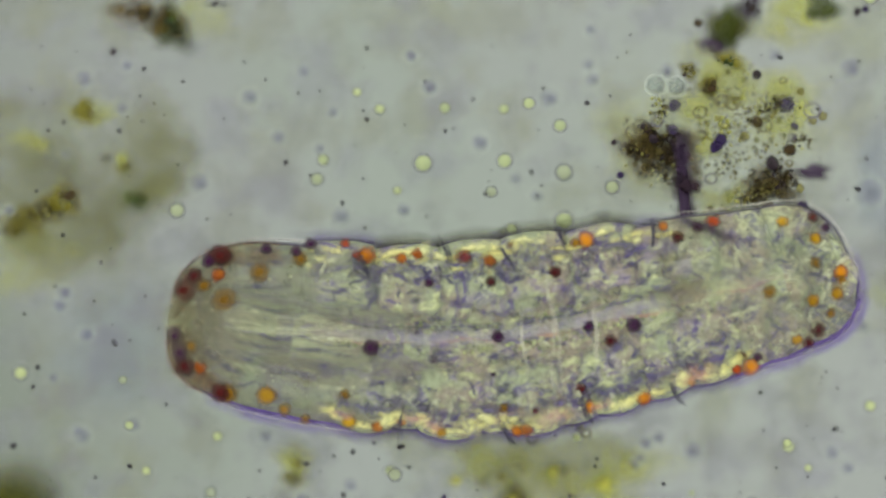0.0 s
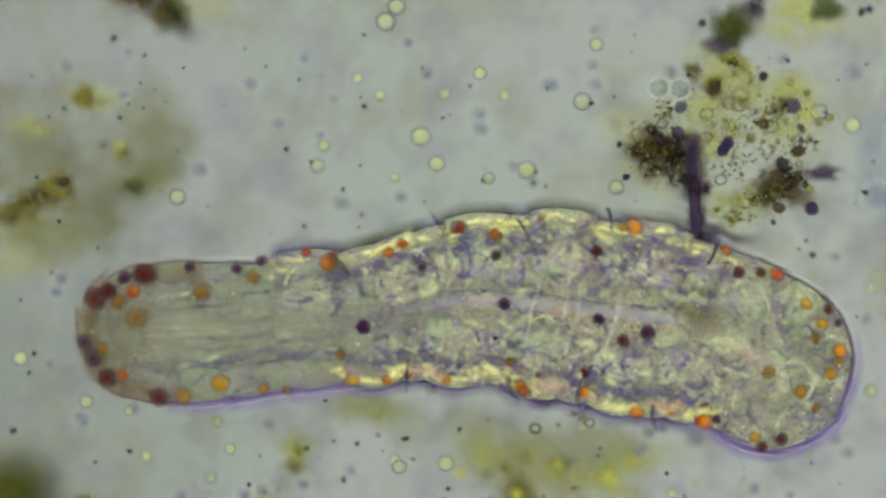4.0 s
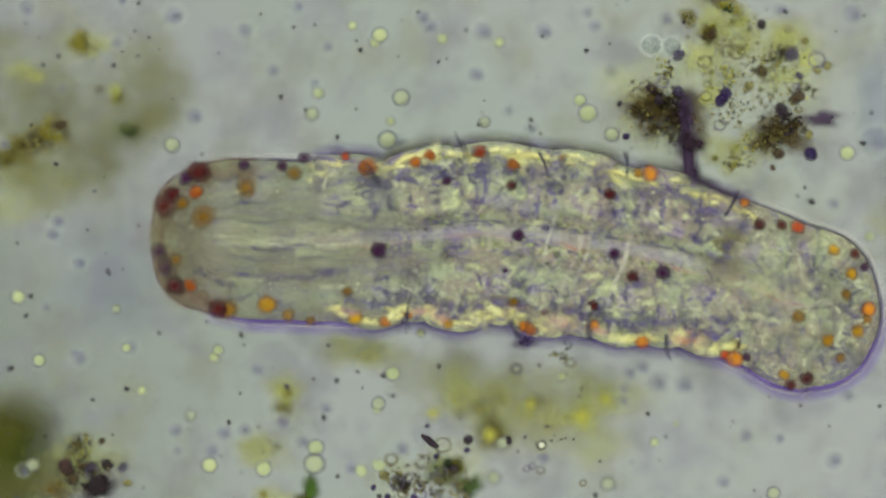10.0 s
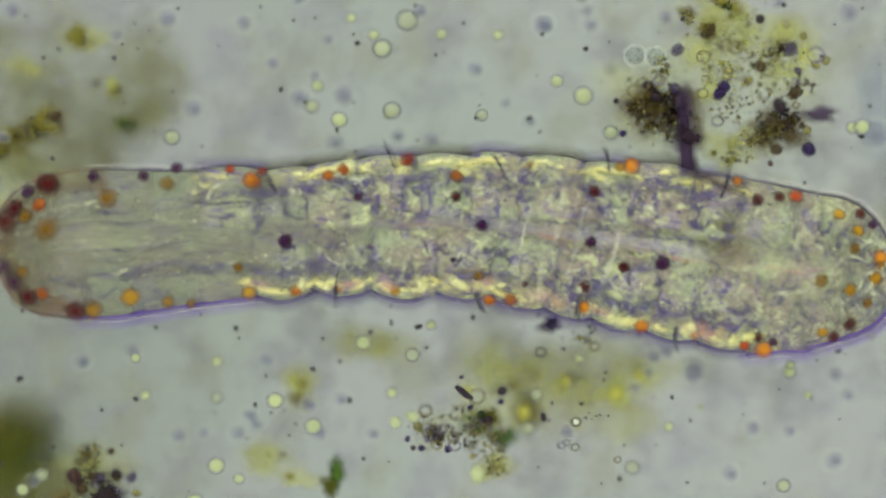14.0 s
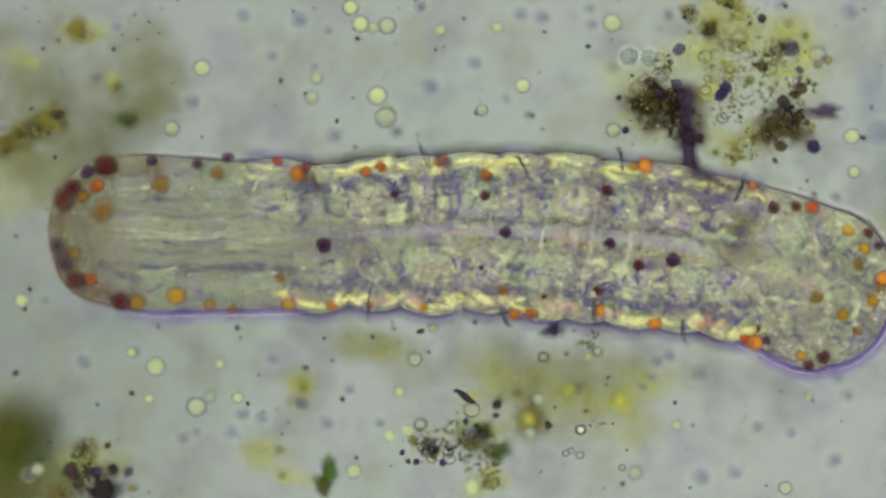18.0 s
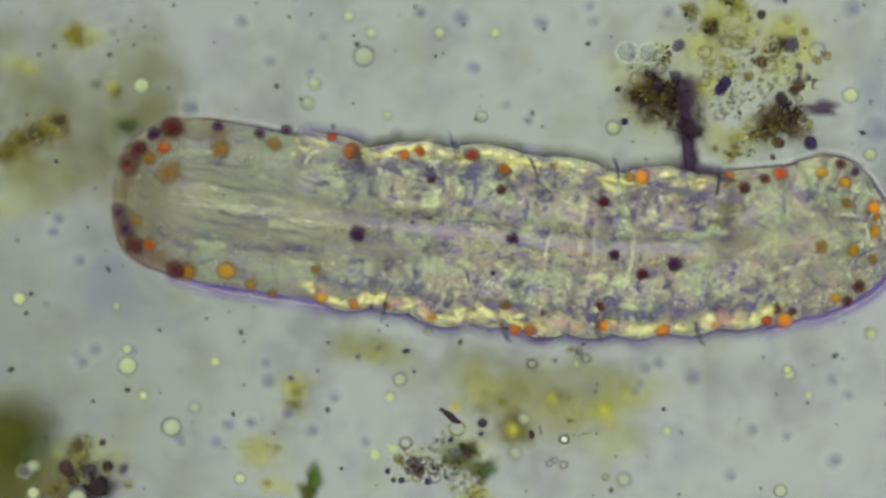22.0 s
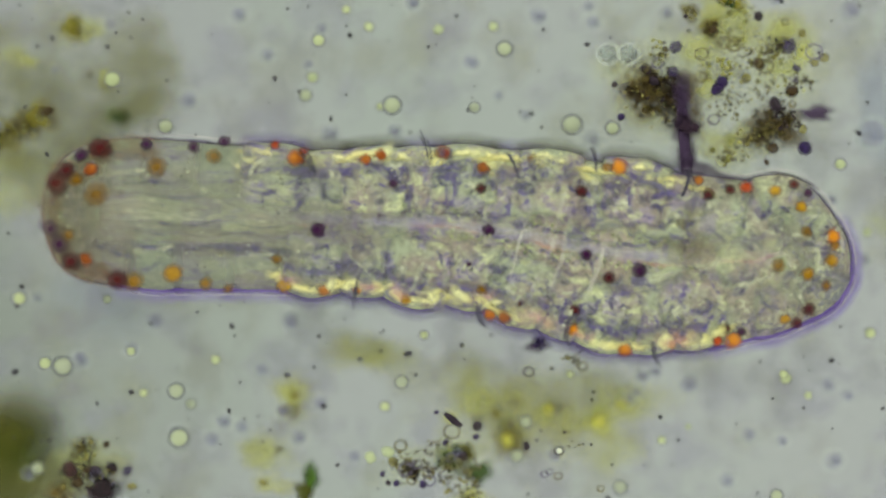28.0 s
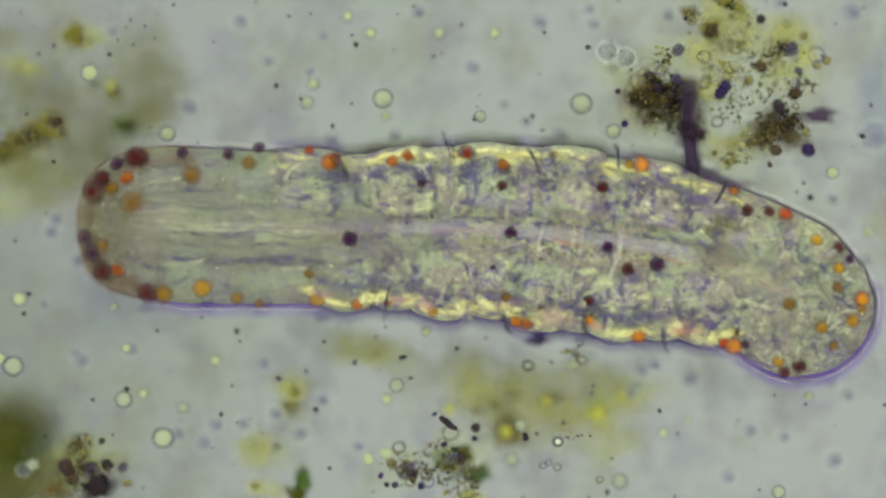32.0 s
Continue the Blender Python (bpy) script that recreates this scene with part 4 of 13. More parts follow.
heap("crystal", "dark_crystal", "dark oblong crystal grain", "crystal", 6, -329, -5,
     (),
     (),
     ())
heap("green_clump", "sediment_floc", "dark green clump among olive crumbs", "sediment", 36, -381, -60,
     ((5, 7, 80, 46, HAZE_PALE), (-8, -4, 30, 30, HAZE_GREEN), (14, 6, 24, 20, HAZE_DARK), (14, 4, 19, 17, HAZE_KNOT), (40, -28, 26, 24, HAZE_GREEN), (22, -84, 44, 30, HAZE_OLIVE), (30, -72, 26, 22, HAZE_YELLOW)),
     ((-8, -2, 20, 22, 12, (6, 10), GRAIN_GREEN), (10, -43, 50, 24, 26, (3, 7), GRAIN_OLIVE), (-50, -28, 46, 26, 18, (3, 7), GRAIN_DARK), (30, -78, 26, 20, 22, (3, 6), GRAIN_OLIVE), (26, -86, 24, 18, 12, (3, 6), GRAIN_BROWN), (-30, 22, 30, 16, 14, (2.5, 5), GRAIN_OLIVE), (30, -28, 30, 22, 14, (3, 6), GRAIN_OLIVE)),
     ((-6, -92, 16, CELL_PALE), (-18, 26, 7, GRAIN_VIOLET), (36, 36, 6, GRAIN_VIOLET), (38, 56, 9, GRAIN_DARK), (12, 2, 10, GRAIN_DARK), (-35, 80, 5, GRAIN_VIOLET)))
heap("brown_bits", "sediment_floc", "loose brown and olive crumbs", "sediment", -49, -401, -45,
     ((0, 0, 44, 34, HAZE_PALE),),
     ((7, -4, 20, 22, 18, (5, 9), GRAIN_BROWN), (0, 0, 50, 38, 26, (2.5, 5), GRAIN_OLIVE), (-20, 10, 28, 22, 12, (3.5, 6), GRAIN_OLIVE), (25, 27, 24, 12, 8, (2, 4), GRAIN_DARK)),
     ((-20, -26, 6, GRAIN_VIOLET), (-45, -10, 6, GRAIN_VIOLET), (27, -28, 7, GRAIN_VIOLET), (-35, 30, 12, CELL_PALE), (-67, 20, 11, CELL_PALE), (7, -8, 8, GRAIN_DARK), (-27, 12, 9, GRAIN_OLIVE), (-35, -26, 5, GRAIN_DARK)))
heap("green_leaf", "algal_strand", "short bright green algal strand", "alga", -224, -439, -90,
     ((-60, 4, 40, 22, HAZE_OLIVE), (2, 8, 19, 34, HAZE_GREEN), (6, 18, 14, 24, HAZE_GREEN), (-7, -10, 20, 20, HAZE_DARK)),
     (),
     ((-80, 8, 8, GRAIN_OLIVE),))
heap("olive_spot", "sediment_haze", "round blurred yellow-olive spot", "sediment", -262, -251, -150,
     ((0, 2, 46, 42, HAZE_OLIVE), (2, 4, 26, 24, HAZE_YELLOW), (-4, -26, 20, 16, HAZE_AMBER)),
     ((-2, -26, 14, 9, 9, (2.5, 5), GRAIN_OLIVE),),
     ((4, 2, 10, GRAIN_OLIVE),))
heap("pale_patch", "sediment_haze", "pale blurred olive patch", "sediment", -129, -179, -220,
     ((-15, 5, 90, 34, HAZE_OLIVE), (45, -2, 60, 34, HAZE_PALE), (-5, 2, 50, 28, HAZE_OLIVE)),
     (),
     ())
heap("olive_tuft", "sediment_floc", "small blurred olive tuft", "sediment", -316, -346, -110,
     ((20, 14, 42, 30, HAZE_OLIVE), (24, 16, 30, 22, HAZE_DUSK), (40, 14, 60, 40, HAZE_PALE)),
     ((57, 20, 9, 14, 7, (2.5, 5), GRAIN_DARK),),
     ())
# wide blue-grey smudge, laid low over the slide
heap("blue_smudge", "sediment_haze", "wide faint bluish smudge over the slide", "sediment", -579, -29, -255,
     ((0, 0, 150, 120, HAZE_BLUE),),
     (),
     ())
heap("right_film", "sediment_haze", "faint bluish-green film at the slide", "sediment", 766, 221, -240,
     ((5, 10, 50, 110, HAZE_BLUE), (10, -170, 30, 40, HAZE_PALE)),
     (),
     ())


# the dark crystal's body, and the stalk that holds the worm to the clump
rod(heaps["crystal"], 0, 0, 0, -36, 36, 6.5, 0.6, GRAIN_DARK, "crystal_body", "", 3)
stalk = heaps["stalk"] = thing("stalk", "dark violet stalk of debris against the worm's flank", "stalk", 441, 216, -30)
for x, y, rx, ry, z in ((-2, 66, 16, 34, 0), (0, -4, 26, 20, 5), (6, -56, 19, 36, 9), (20, -86, 34, 16, 4)):
    v, f, c = cloud(np.random.default_rng(int(rx + ry)), rx * 1.2, ry * 1.2, 12, 0.12)
    part("haze", mesh("haze", v, f, HAZE_VIOLET, c), stalk, "", pose(x * K, y * K, z * K))
for x, y, rx, ry in ((2, 4, 25, 19), (16, 0, 22, 13), (-8, 12, 18, 14)):
    v, f, c = cloud(np.random.default_rng(int(x + 50)), rx, ry, 8, 0.3)
    part("knot", mesh("knot", v, f, HAZE_KNOT, c), stalk, "", pose(x * K, y * K, 26 * K))
duct(stalk, 0, 10, 14, 91, 210, 25, 2, HAZE_VIOLET, "stem", "", 5)
duct(stalk, 0, -6, 18, 90, 170, 16, 2, HAZE_VIOLET, "stem", "", 6)
rod(stalk, -1, -18, 16, 94.5, 204, 10, 0.8, HAZE_VIOLET, "stem", "dark violet rod of the stalk", 8)
duct(stalk, 10, -66, 96, -8, 90, 18, 3, HAZE_VIOLET, "foot", "", 14)
duct(stalk, 52, -78, 102, -16, 130, 14, 4, HAZE_VIOLET, "foot", "", 13)


def ring(parent, x, y, r, material, width=4.5):
    pts = [(r * math.cos(a), 0.9 * r * math.sin(a), 0) for a in np.linspace(0, 9.42, 38)]
    v, f, c = strip(pts, width)
    part("ring", mesh("ring", v, f, material, c), parent, "", pose(x * K, y * K, 22 * K))


# empty cell walls caught in the flocs
litter = random.Random(12)
for key, count, wide, high in (("yellow_floc", 10, 120, 95), ("brown_clump", 4, 80, 70), ("right_clump", 3, 80, 50), ("dark_balls", 3, 70, 45), ("green_clump", 7, 70, 35), ("brown_bits", 5, 40, 28), ("olive_cloud", 4, 160, 60)):
    for k in range(count):
        ring(heaps[key], litter.gauss(0, 0.55) * wide, litter.gauss(0, 0.55) * high, litter.uniform(5, 15), RING_OLIVE if litter.random() < 0.7 else RING_VIOLET, litter.uniform(3, 5.5))
ring(heaps["bits"], 8, -2, 8, RING_DARK, 4)
v, f = ball(6, 6, 4, 3, 0.04)
part("bright_grain", mesh("bright_grain", v, f, CELL_BRIGHT, smooth(0.0, 0.6, BALL_V[:, 2])), heaps["bits"], "tiny bright grain", pose(8 * K, -2 * K, 18 * K))
ring(heaps["near_bits"], -44, -36, 9, RING_DARK, 4.5)
ring(heaps["near_bits"], 52, -26, 8, RING_OLIVE, 5)
for k in range(4):
    ring(heaps["bits"], litter.uniform(-60, 90), litter.uniform(-70, 60), litter.uniform(4, 8), RING_VIOLET if k % 2 else RING_OLIVE, 4)


# ---- cells adrift in the water ----
cells = []


def cell_kind(name, label, r, inside, rim):
    """A round drifting cell ringed by a thin wall or a painted bright halo."""
    ob = tagged(new(name), label, "cell", "cells adrift in the water")
    v, f = ball(r, r * 0.96, r * 0.5, int(r), 0.04)
    cover = smooth(0.05, 0.8, BALL_V[:, 2]) if inside is not CELL_GREY else np.clip(BALL_V[:, 2], 0, 1) ** 1.5
    part("cytoplasm", mesh("cytoplasm", v, f, inside, cover), ob, "")
    if inside is CELL_GREY:
        v, f = ball(r * 0.5, r * 0.36, r * 0.3, 4, 0.2)
        part("nucleus", mesh("nucleus", v, f, inside, np.clip(BALL_V[:, 2], 0, 1)), ob, "", pose(0.2 * r * K, -0.1 * r * K, r * 0.35 * K))
    if rim is None:
        return ob
    verts, cov = [], []
    for j in range(28):
        a = j / 28 * 6.283
        for w in np.linspace(-1, 1, 5):
            q = r * 1.04 + w * max(3.0, r * 0.24)
            verts.append((q * math.cos(a), q * 0.96 * math.sin(a), r * 0.3 + 2))
            cov.append(math.exp(-2.5 * w * w) * (1 - abs(w) ** 4))
    faces = [(j * 5 + k, j * 5 + k + 1, ((j + 1) % 28) * 5 + k + 1, ((j + 1) % 28) * 5 + k) for j in range(28) for k in range(4)]
    part("cell_wall", mesh("cell_wall", verts, faces, rim, cov), ob, "")
    return ob


PATTERNS = {"p": cell_kind("algal_cell", "pale yellow-green round cell adrift in water", 15, CELL_PALE, CELL_RIM),
            "q": cell_kind("algal_cell", "small pale round cell adrift in water", 10.5, CELL_PALE, CELL_RIM),
            "g": cell_kind("algal_cell", "greenish round cell with a grey wall", 16, CELL_GREEN, RIM_DARK),
            "w": cell_kind("haloed_cell", "round grey-blue cell with a bright white halo", 18, CELL_ASH, CELL_HALO),
            "d": cell_kind("grey_cell", "blurred violet-grey round cell adrift in water", 19, CELL_GREY, HALO_FAINT)}
used = set()


def drift_cell(kind, x, y, z, size=1.0):
    k = (HIGH - z * K) / HIGH
    m = pose(x * K * k, y * K * k, z * K)
    if kind in used:
        ob = copy_thing(PATTERNS[kind], m)
    else:
        ob = PATTERNS[kind]
        ob.matrix_basis = m
        used.add(kind)
    ob.scale = (size, size, size)
    cells.append(ob)


drift_cell("p", -146, 630, -52, 1.00)
drift_cell("g", -56, 630, -52, 1.12)
drift_cell("q", -423, -500, -52, 0.97)
drift_cell("q", -363, -500, -52, 0.89)
drift_cell("q", -629, -415, -52, 1.06)
drift_cell("q", -273, 630, -52, 1.10)
drift_cell("p", -95, 630, -52, 0.92)
drift_cell("p", -423, -500, -52, 0.93)
drift_cell("p", -35, 281, -52, 1.10)
drift_cell("d", -428, 630, -100, 1.05)
drift_cell("d", -92, -500, -100, 0.88)
drift_cell("w", 377, 419, -40, 1.05)
drift_cell("p", -71, 630, -52, 1.12)
drift_cell("p", -435, 630, -52, 0.99)
drift_cell("p", 252, 630, -52, 0.88)
drift_cell("g", -352, -500, -52, 1.04)
drift_cell("p", -468, -500, -52, 1.11)
drift_cell("p", 755, 576, -52, 0.93)
drift_cell("g", -85, 630, -52, 0.91)
drift_cell("p", 214, 179, -52, 1.09)
drift_cell("q", 122, 164, -52, 1.06)
drift_cell("p", -40, -461, -52, 0.89)
drift_cell("p", -66, -500, -52, 0.96)
drift_cell("g", -54, -500, -52, 1.12)
drift_cell("g", -124, 630, -52, 1.00)
drift_cell("g", 145, 630, -52, 0.88)
drift_cell("g", -97, 630, -52, 1.03)
drift_cell("g", 184, 630, -52, 1.11)
drift_cell("d", 343, 630, -100, 0.95)
drift_cell("g", -551, -500, -52, 0.90)
drift_cell("q", -725, -500, -52, 1.08)
drift_cell("g", -638, -500, -52, 1.08)
drift_cell("d", -637, -500, -100, 0.90)
drift_cell("d", -280, -500, -100, 0.95)
drift_cell("g", -470, -500, -52, 1.11)
drift_cell("q", 676, 630, -52, 1.02)
drift_cell("d", 29, 630, -100, 0.88)
drift_cell("d", -229, 630, -100, 1.01)
drift_cell("d", 26, 630, -100, 1.12)
drift_cell("p", -258, -500, -52, 0.96)
drift_cell("d", -634, 430, -100, 0.89)
drift_cell("d", -228, 630, -100, 1.07)
drift_cell("d", 389, -500, -100, 1.09)
drift_cell("p", 109, 285, -52, 0.91)
drift_cell("g", 214, 265, -52, 0.93)
drift_cell("q", 207, 347, -52, 1.11)
drift_cell("q", 152, 387, -52, 1.04)
drift_cell("d", 283, 185, -100, 0.88)
drift_cell("w", 413, 417, -42, 1.00)
drift_cell("d", 188, 396, -90, 1.00)
drift_cell("d", 691, -374, -90, 1.00)
drift_cell("q", 611, -221, -90, 1.10)
drift_cell("d", 441, -227, -90, 1.00)
drift_cell("d", -465, -334, -90, 0.80)
drift_cell("q", -525, -264, -90, 0.80)
drift_cell("d", -432, 246, -90, 1.00)
drift_cell("d", 310, 130, -90, 0.90)
drift_cell("q", 756, -149, -90, 1.00)
drift_cell("d", 720, 448, -90, 1.10)
drift_cell("d", -182, 186, -90, 1.00)
drift_cell("q", 108, 376, -90, 0.90)
drift_cell("d", 752, 228, -90, 1.50)
drift_cell("d", 336, -253, -90, 0.70)
drift_cell("q", -747, -91, -90, 1.20)
drift_cell("d", -320, -326, -90, 0.80)
drift_cell("d", 716, -259, -90, 0.70)
drift_cell("q", -112, 376, -90, 0.90)
drift_cell("d", -292, 326, -90, 0.80)
drift_cell("d", 66, 317, -90, 0.90)
drift_cell("q", 3, 378, -90, 1.00)
drift_cell("d", -69, 198, -90, 0.80)
drift_cell("d", -342, 396, -90, 0.90)
drift_cell("q", -212, 286, -90, 1.00)
drift_cell("d", 165, 222, -90, 0.70)
drift_cell("d", 265, 428, -90, 0.80)
drift_cell("q", -152, 406, -90, 0.80)
drift_cell("d", -638, -202, -90, 0.90)
drift_cell("d", -548, -182, -90, 0.80)
drift_cell("q", -399, -203, -90, 0.90)
drift_cell("d", -314, -202, -90, 0.70)
drift_cell("d", -164, -289, -90, 0.80)
drift_cell("q", -94, -264, -90, 0.90)
drift_cell("d", -204, -349, -90, 0.90)
drift_cell("d", 546, -321, -90, 0.80)
drift_cell("q", 646, -259, -90, 0.70)
drift_cell("d", 506, -401, -90, 0.90)
drift_cell("d", 740, -8, -90, 0.80)
drift_cell("q", 396, -324, -90, 0.80)
drift_cell("d", -134, -367, -90, 0.70)
drift_cell("d", 214, -339, -90, 0.75)
drift_cell("q", 236, -205, -90, 0.70)

# ---- the film of fine dust over the slide ----
DUST_A = veil("olive_dust", srgb(150, 150, 96), srgb(140, 138, 120), 0.34, 9, (0.46, 0.66), 0.0)
DUST_B = veil("violet_dust", srgb(142, 138, 160), srgb(150, 150, 160), 0.34, 13, (0.46, 0.64), 0.0)
for name, material, z, words in (("dust_film", DUST_A, -256, "thin uneven film of olive dust in the water"), ("dust_film", DUST_B, -248, "thin uneven film of violet-grey dust")):
    xs, ys = np.linspace(-2500, 2500, 40), np.linspace(-1440, 1440, 25)
    verts = [(x, y, 3 * noise.noise(Vector((x * 0.004, y * 0.004, z)))) for x in xs for y in ys]
    film = thing(name, words, "dust", 0, 0, z, kind="stuff", data=mesh(name, verts, grid_faces(40, 25), material, [1.0] * len(verts)))

# ---- fine specks, in drifting patches ----
specks = []
for gx in range(5):
    for gy in range(3):
        r = np.random.default_rng(gx * 10 + gy + 1)
        verts, faces = [], []
        for _ in range(24):
            s = r.choice([1.6, 2.2, 3.0, 4.2, 6.0], p=[0.3, 0.28, 0.2, 0.14, 0.08])
            at = (r.uniform(-165, 165), r.uniform(-165, 165), r.uniform(-25, 15))
            base = len(verts)
            turn = np.array(Euler((r.random() * 6, r.random() * 6, r.random() * 6)).to_matrix())
            verts.extend((LUMP_V * (s * r.uniform(0.7, 1.6), s, s * 0.8)) @ turn.T + at)
            faces.extend(tuple(i + base for i in f) for f in LUMP_F)
        ob = thing("specks", "fine dark specks adrift in the water", "specks", -660 + 330 * gx, 330 - 330 * gy, -30, kind="stuff", data=mesh("specks", verts, faces, SPECK))
        specks.append(ob)

company = [[] for _ in specks]
flock = random.Random(31)
for k, mates in enumerate(company):
    gx, gy = -660 + 330 * (k // 3), 330 - 330 * (k % 3)
    for _ in range(5):
        dx, dy, z = flock.uniform(-165, 165), flock.uniform(-165, 165), flock.choice((-50, -70, -90, -110, -130))
        drift_cell(flock.choice("ddqg"), gx + dx, gy + dy, z, flock.uniform(0.5, 0.85))
        mates.append((cells[-1], dx, dy, z))


# ---- what moves ----
def glide(ob, z, rows):
    """Rows of seconds, x, y and turn, x and y in thousandths as the lens sees them at depth z."""
    k = K * (HIGH - z * K) / HIGH
    walk(ob, [(t, pose(x * k, y * k, z * K, 0, 0, a)) for t, x, y, a in rows])


def drift(k, rows):
    """A patch of specks and the small cells among them."""
    glide(specks[k], -62, rows)
    for ob, dx, dy, z in company[k]:
        glide(ob, z, [(t, x + dx, y + dy, a) for t, x, y, a in rows])


def motions():
    glide(walls[0], 0, ((0, -477, 54, 73), (0.5, -592, 73, 75), (1, -660, 36, 73), (1.5, -435, -36, 85), (2, -506, -125, 98), (2.5, -506, -110, 88), (4.5, -700, 31, 67), (5, -739, 1, 81), (5.5, -664, 19, 78), (6, -594, 89, 76), (6.6, -516, 274, 53), (7, -550, 285, 64), (7.5, -482, 240, 63), (8, -419, 84, 78), (8.5, -569, 121, 68), (9, -655, 107, 72), (9.5, -339, 81, 67), (10, -512, 71, 75), (10.5, -578, 95, 73), (11, -602, 104, 77), (11.5, -555, 116, 73), (12, -729, 84, 73), (12.5, -740, 97, 70), (13, -348, 52, 77), (13.5, -522, 91, 70), (14, -791, 44, 76), (14.5, -710, 86, 68), (16.5, -747, 80, 83), (17, -523, 88, 75), (17.5, -533, 88, 73), (18, -690, 83, 72), (18.5, -772, 76, 79), (19, -805, 63, 83), (19.4, -668, 50, 79), (20, -577, 33, 78), (20.5, -595, 141, 62), (21, -495, 112, 70), (21.5, -517, 138, 78), (22, -576, 146, 72), (22.5, -627, 127, 73), (23, -765, 97, 72), (23.5, -591, 7, 92), (24, -584, 25, 79), (24.5, -622, 113, 76), (25, -571, 158, 72), (25.5, -551, 122, 71), (27.5, -581, 102, 79), (28, -702, 113, 71), (28.5, -660, 139, 69), (29, -668, 129, 72), (29.5, -684, 117, 74), (30, -711, 96, 74), (30.5, -611, 114, 75), (31, -597, 99, 76), (31.5, -615, 100, 76), (32, -639, 98, 71)))
    glide(walls[1], 2, ((0, -424, 121, 29), (0.5, -538, 147, 31), (1, -605, 103, 29), (1.5, -413, 16, 47), (2, -488, -48, 55), (2.5, -480, -49, 47), (4.5, -641, 87, 23), (5, -697, 75, 38), (5.5, -612, 96, 34), (6, -540, 166, 32), (6.6, -444, 314, 9), (7, -469, 360, 20), (7.5, -424, 292, 20), (8, -373, 155, 34), (8.5, -499, 193, 24), (9, -596, 177, 28), (9.5, -283, 136, 25), (10, -465, 135, 32), (10.5, -524, 164, 30), (11, -548, 183, 33), (11.5, -501, 184, 29), (12, -677, 149, 30), (12.5, -686, 157, 26), (13, -304, 117, 34), (13.5, -476, 143, 28), (14, -742, 112, 33), (14.5, -647, 150, 24), (16.5, -708, 158, 40), (17, -469, 164, 31), (17.5, -482, 151, 29), (18, -637, 147, 29), (18.5, -733, 142, 36), (19, -769, 136, 40), (19.4, -631, 112, 37), (20, -532, 100, 35), (20.5, -539, 186, 19), (21, -441, 173, 27), (21.5, -480, 199, 35), (22, -520, 215, 28), (22.5, -571, 199, 29), (23, -706, 167, 28), (23.5, -574, 68, 51), (24, -549, 82, 38), (24.5, -576, 180, 33), (25, -513, 229, 28), (25.5, -492, 192, 27), (27.5, -534, 179, 35), (28, -648, 177, 28), (28.5, -601, 202, 25), (29, -608, 201, 28), (29.5, -630, 188, 30), (30, -657, 165, 30), (30.5, -562, 183, 32), (31, -549, 167, 33), (31.5, -565, 170, 32), (32, -585, 162, 28)))
    glide(walls[2], 0, ((0, -353, 140, 6), (0.5, -457, 168, 3), (1, -521, 124, 5), (1.5, -358, 50, 28), (2, -428, 3, 33), (2.5, -418, -8, 29), (4.5, -558, 103, 4), (5, -622, 106, 13), (5.5, -534, 122, 8), (6, -458, 187, 1), (6.6, -359, 304, -17), (7, -371, 362, -14), (7.5, -340, 294, -11), (8, -299, 180, 9), (8.5, -413, 208, -1), (9, -510, 195, 1), (9.5, -217, 154, 11), (10, -392, 157, 7), (10.5, -444, 183, 3), (11, -462, 203, -1), (11.5, -418, 201, 0), (12, -590, 169, 2), (12.5, -603, 173, 2), (13, -237, 144, 15), (13.5, -404, 160, 6), (14, -657, 137, 7), (14.5, -563, 165, 2), (16.5, -629, 184, 3), (17, -394, 185, 4), (17.5, -404, 171, 5), (18, -554, 166, 4), (18.5, -654, 165, 4), (19, -688, 164, 4), (19.4, -554, 138, 9), (20, -457, 128, 12), (20.5, -465, 193, 0), (21, -360, 189, 2), (21.5, -408, 218, 2), (22, -436, 231, -1), (22.5, -484, 216, -1), (23, -616, 185, 1), (23.5, -509, 104, 17), (24, -481, 111, 17), (24.5, -498, 203, 6), (25, -428, 247, 0), (25.5, -406, 211, 3), (27.5, -452, 204, 4), (28, -563, 196, 3), (28.5, -515, 217, 1), (29, -519, 220, 2), (29.5, -543, 207, 1), (30, -572, 186, 3), (30.5, -478, 203, 2), (31, -467, 190, 6), (31.5, -483, 192, 4), (32, -500, 181, 4)))
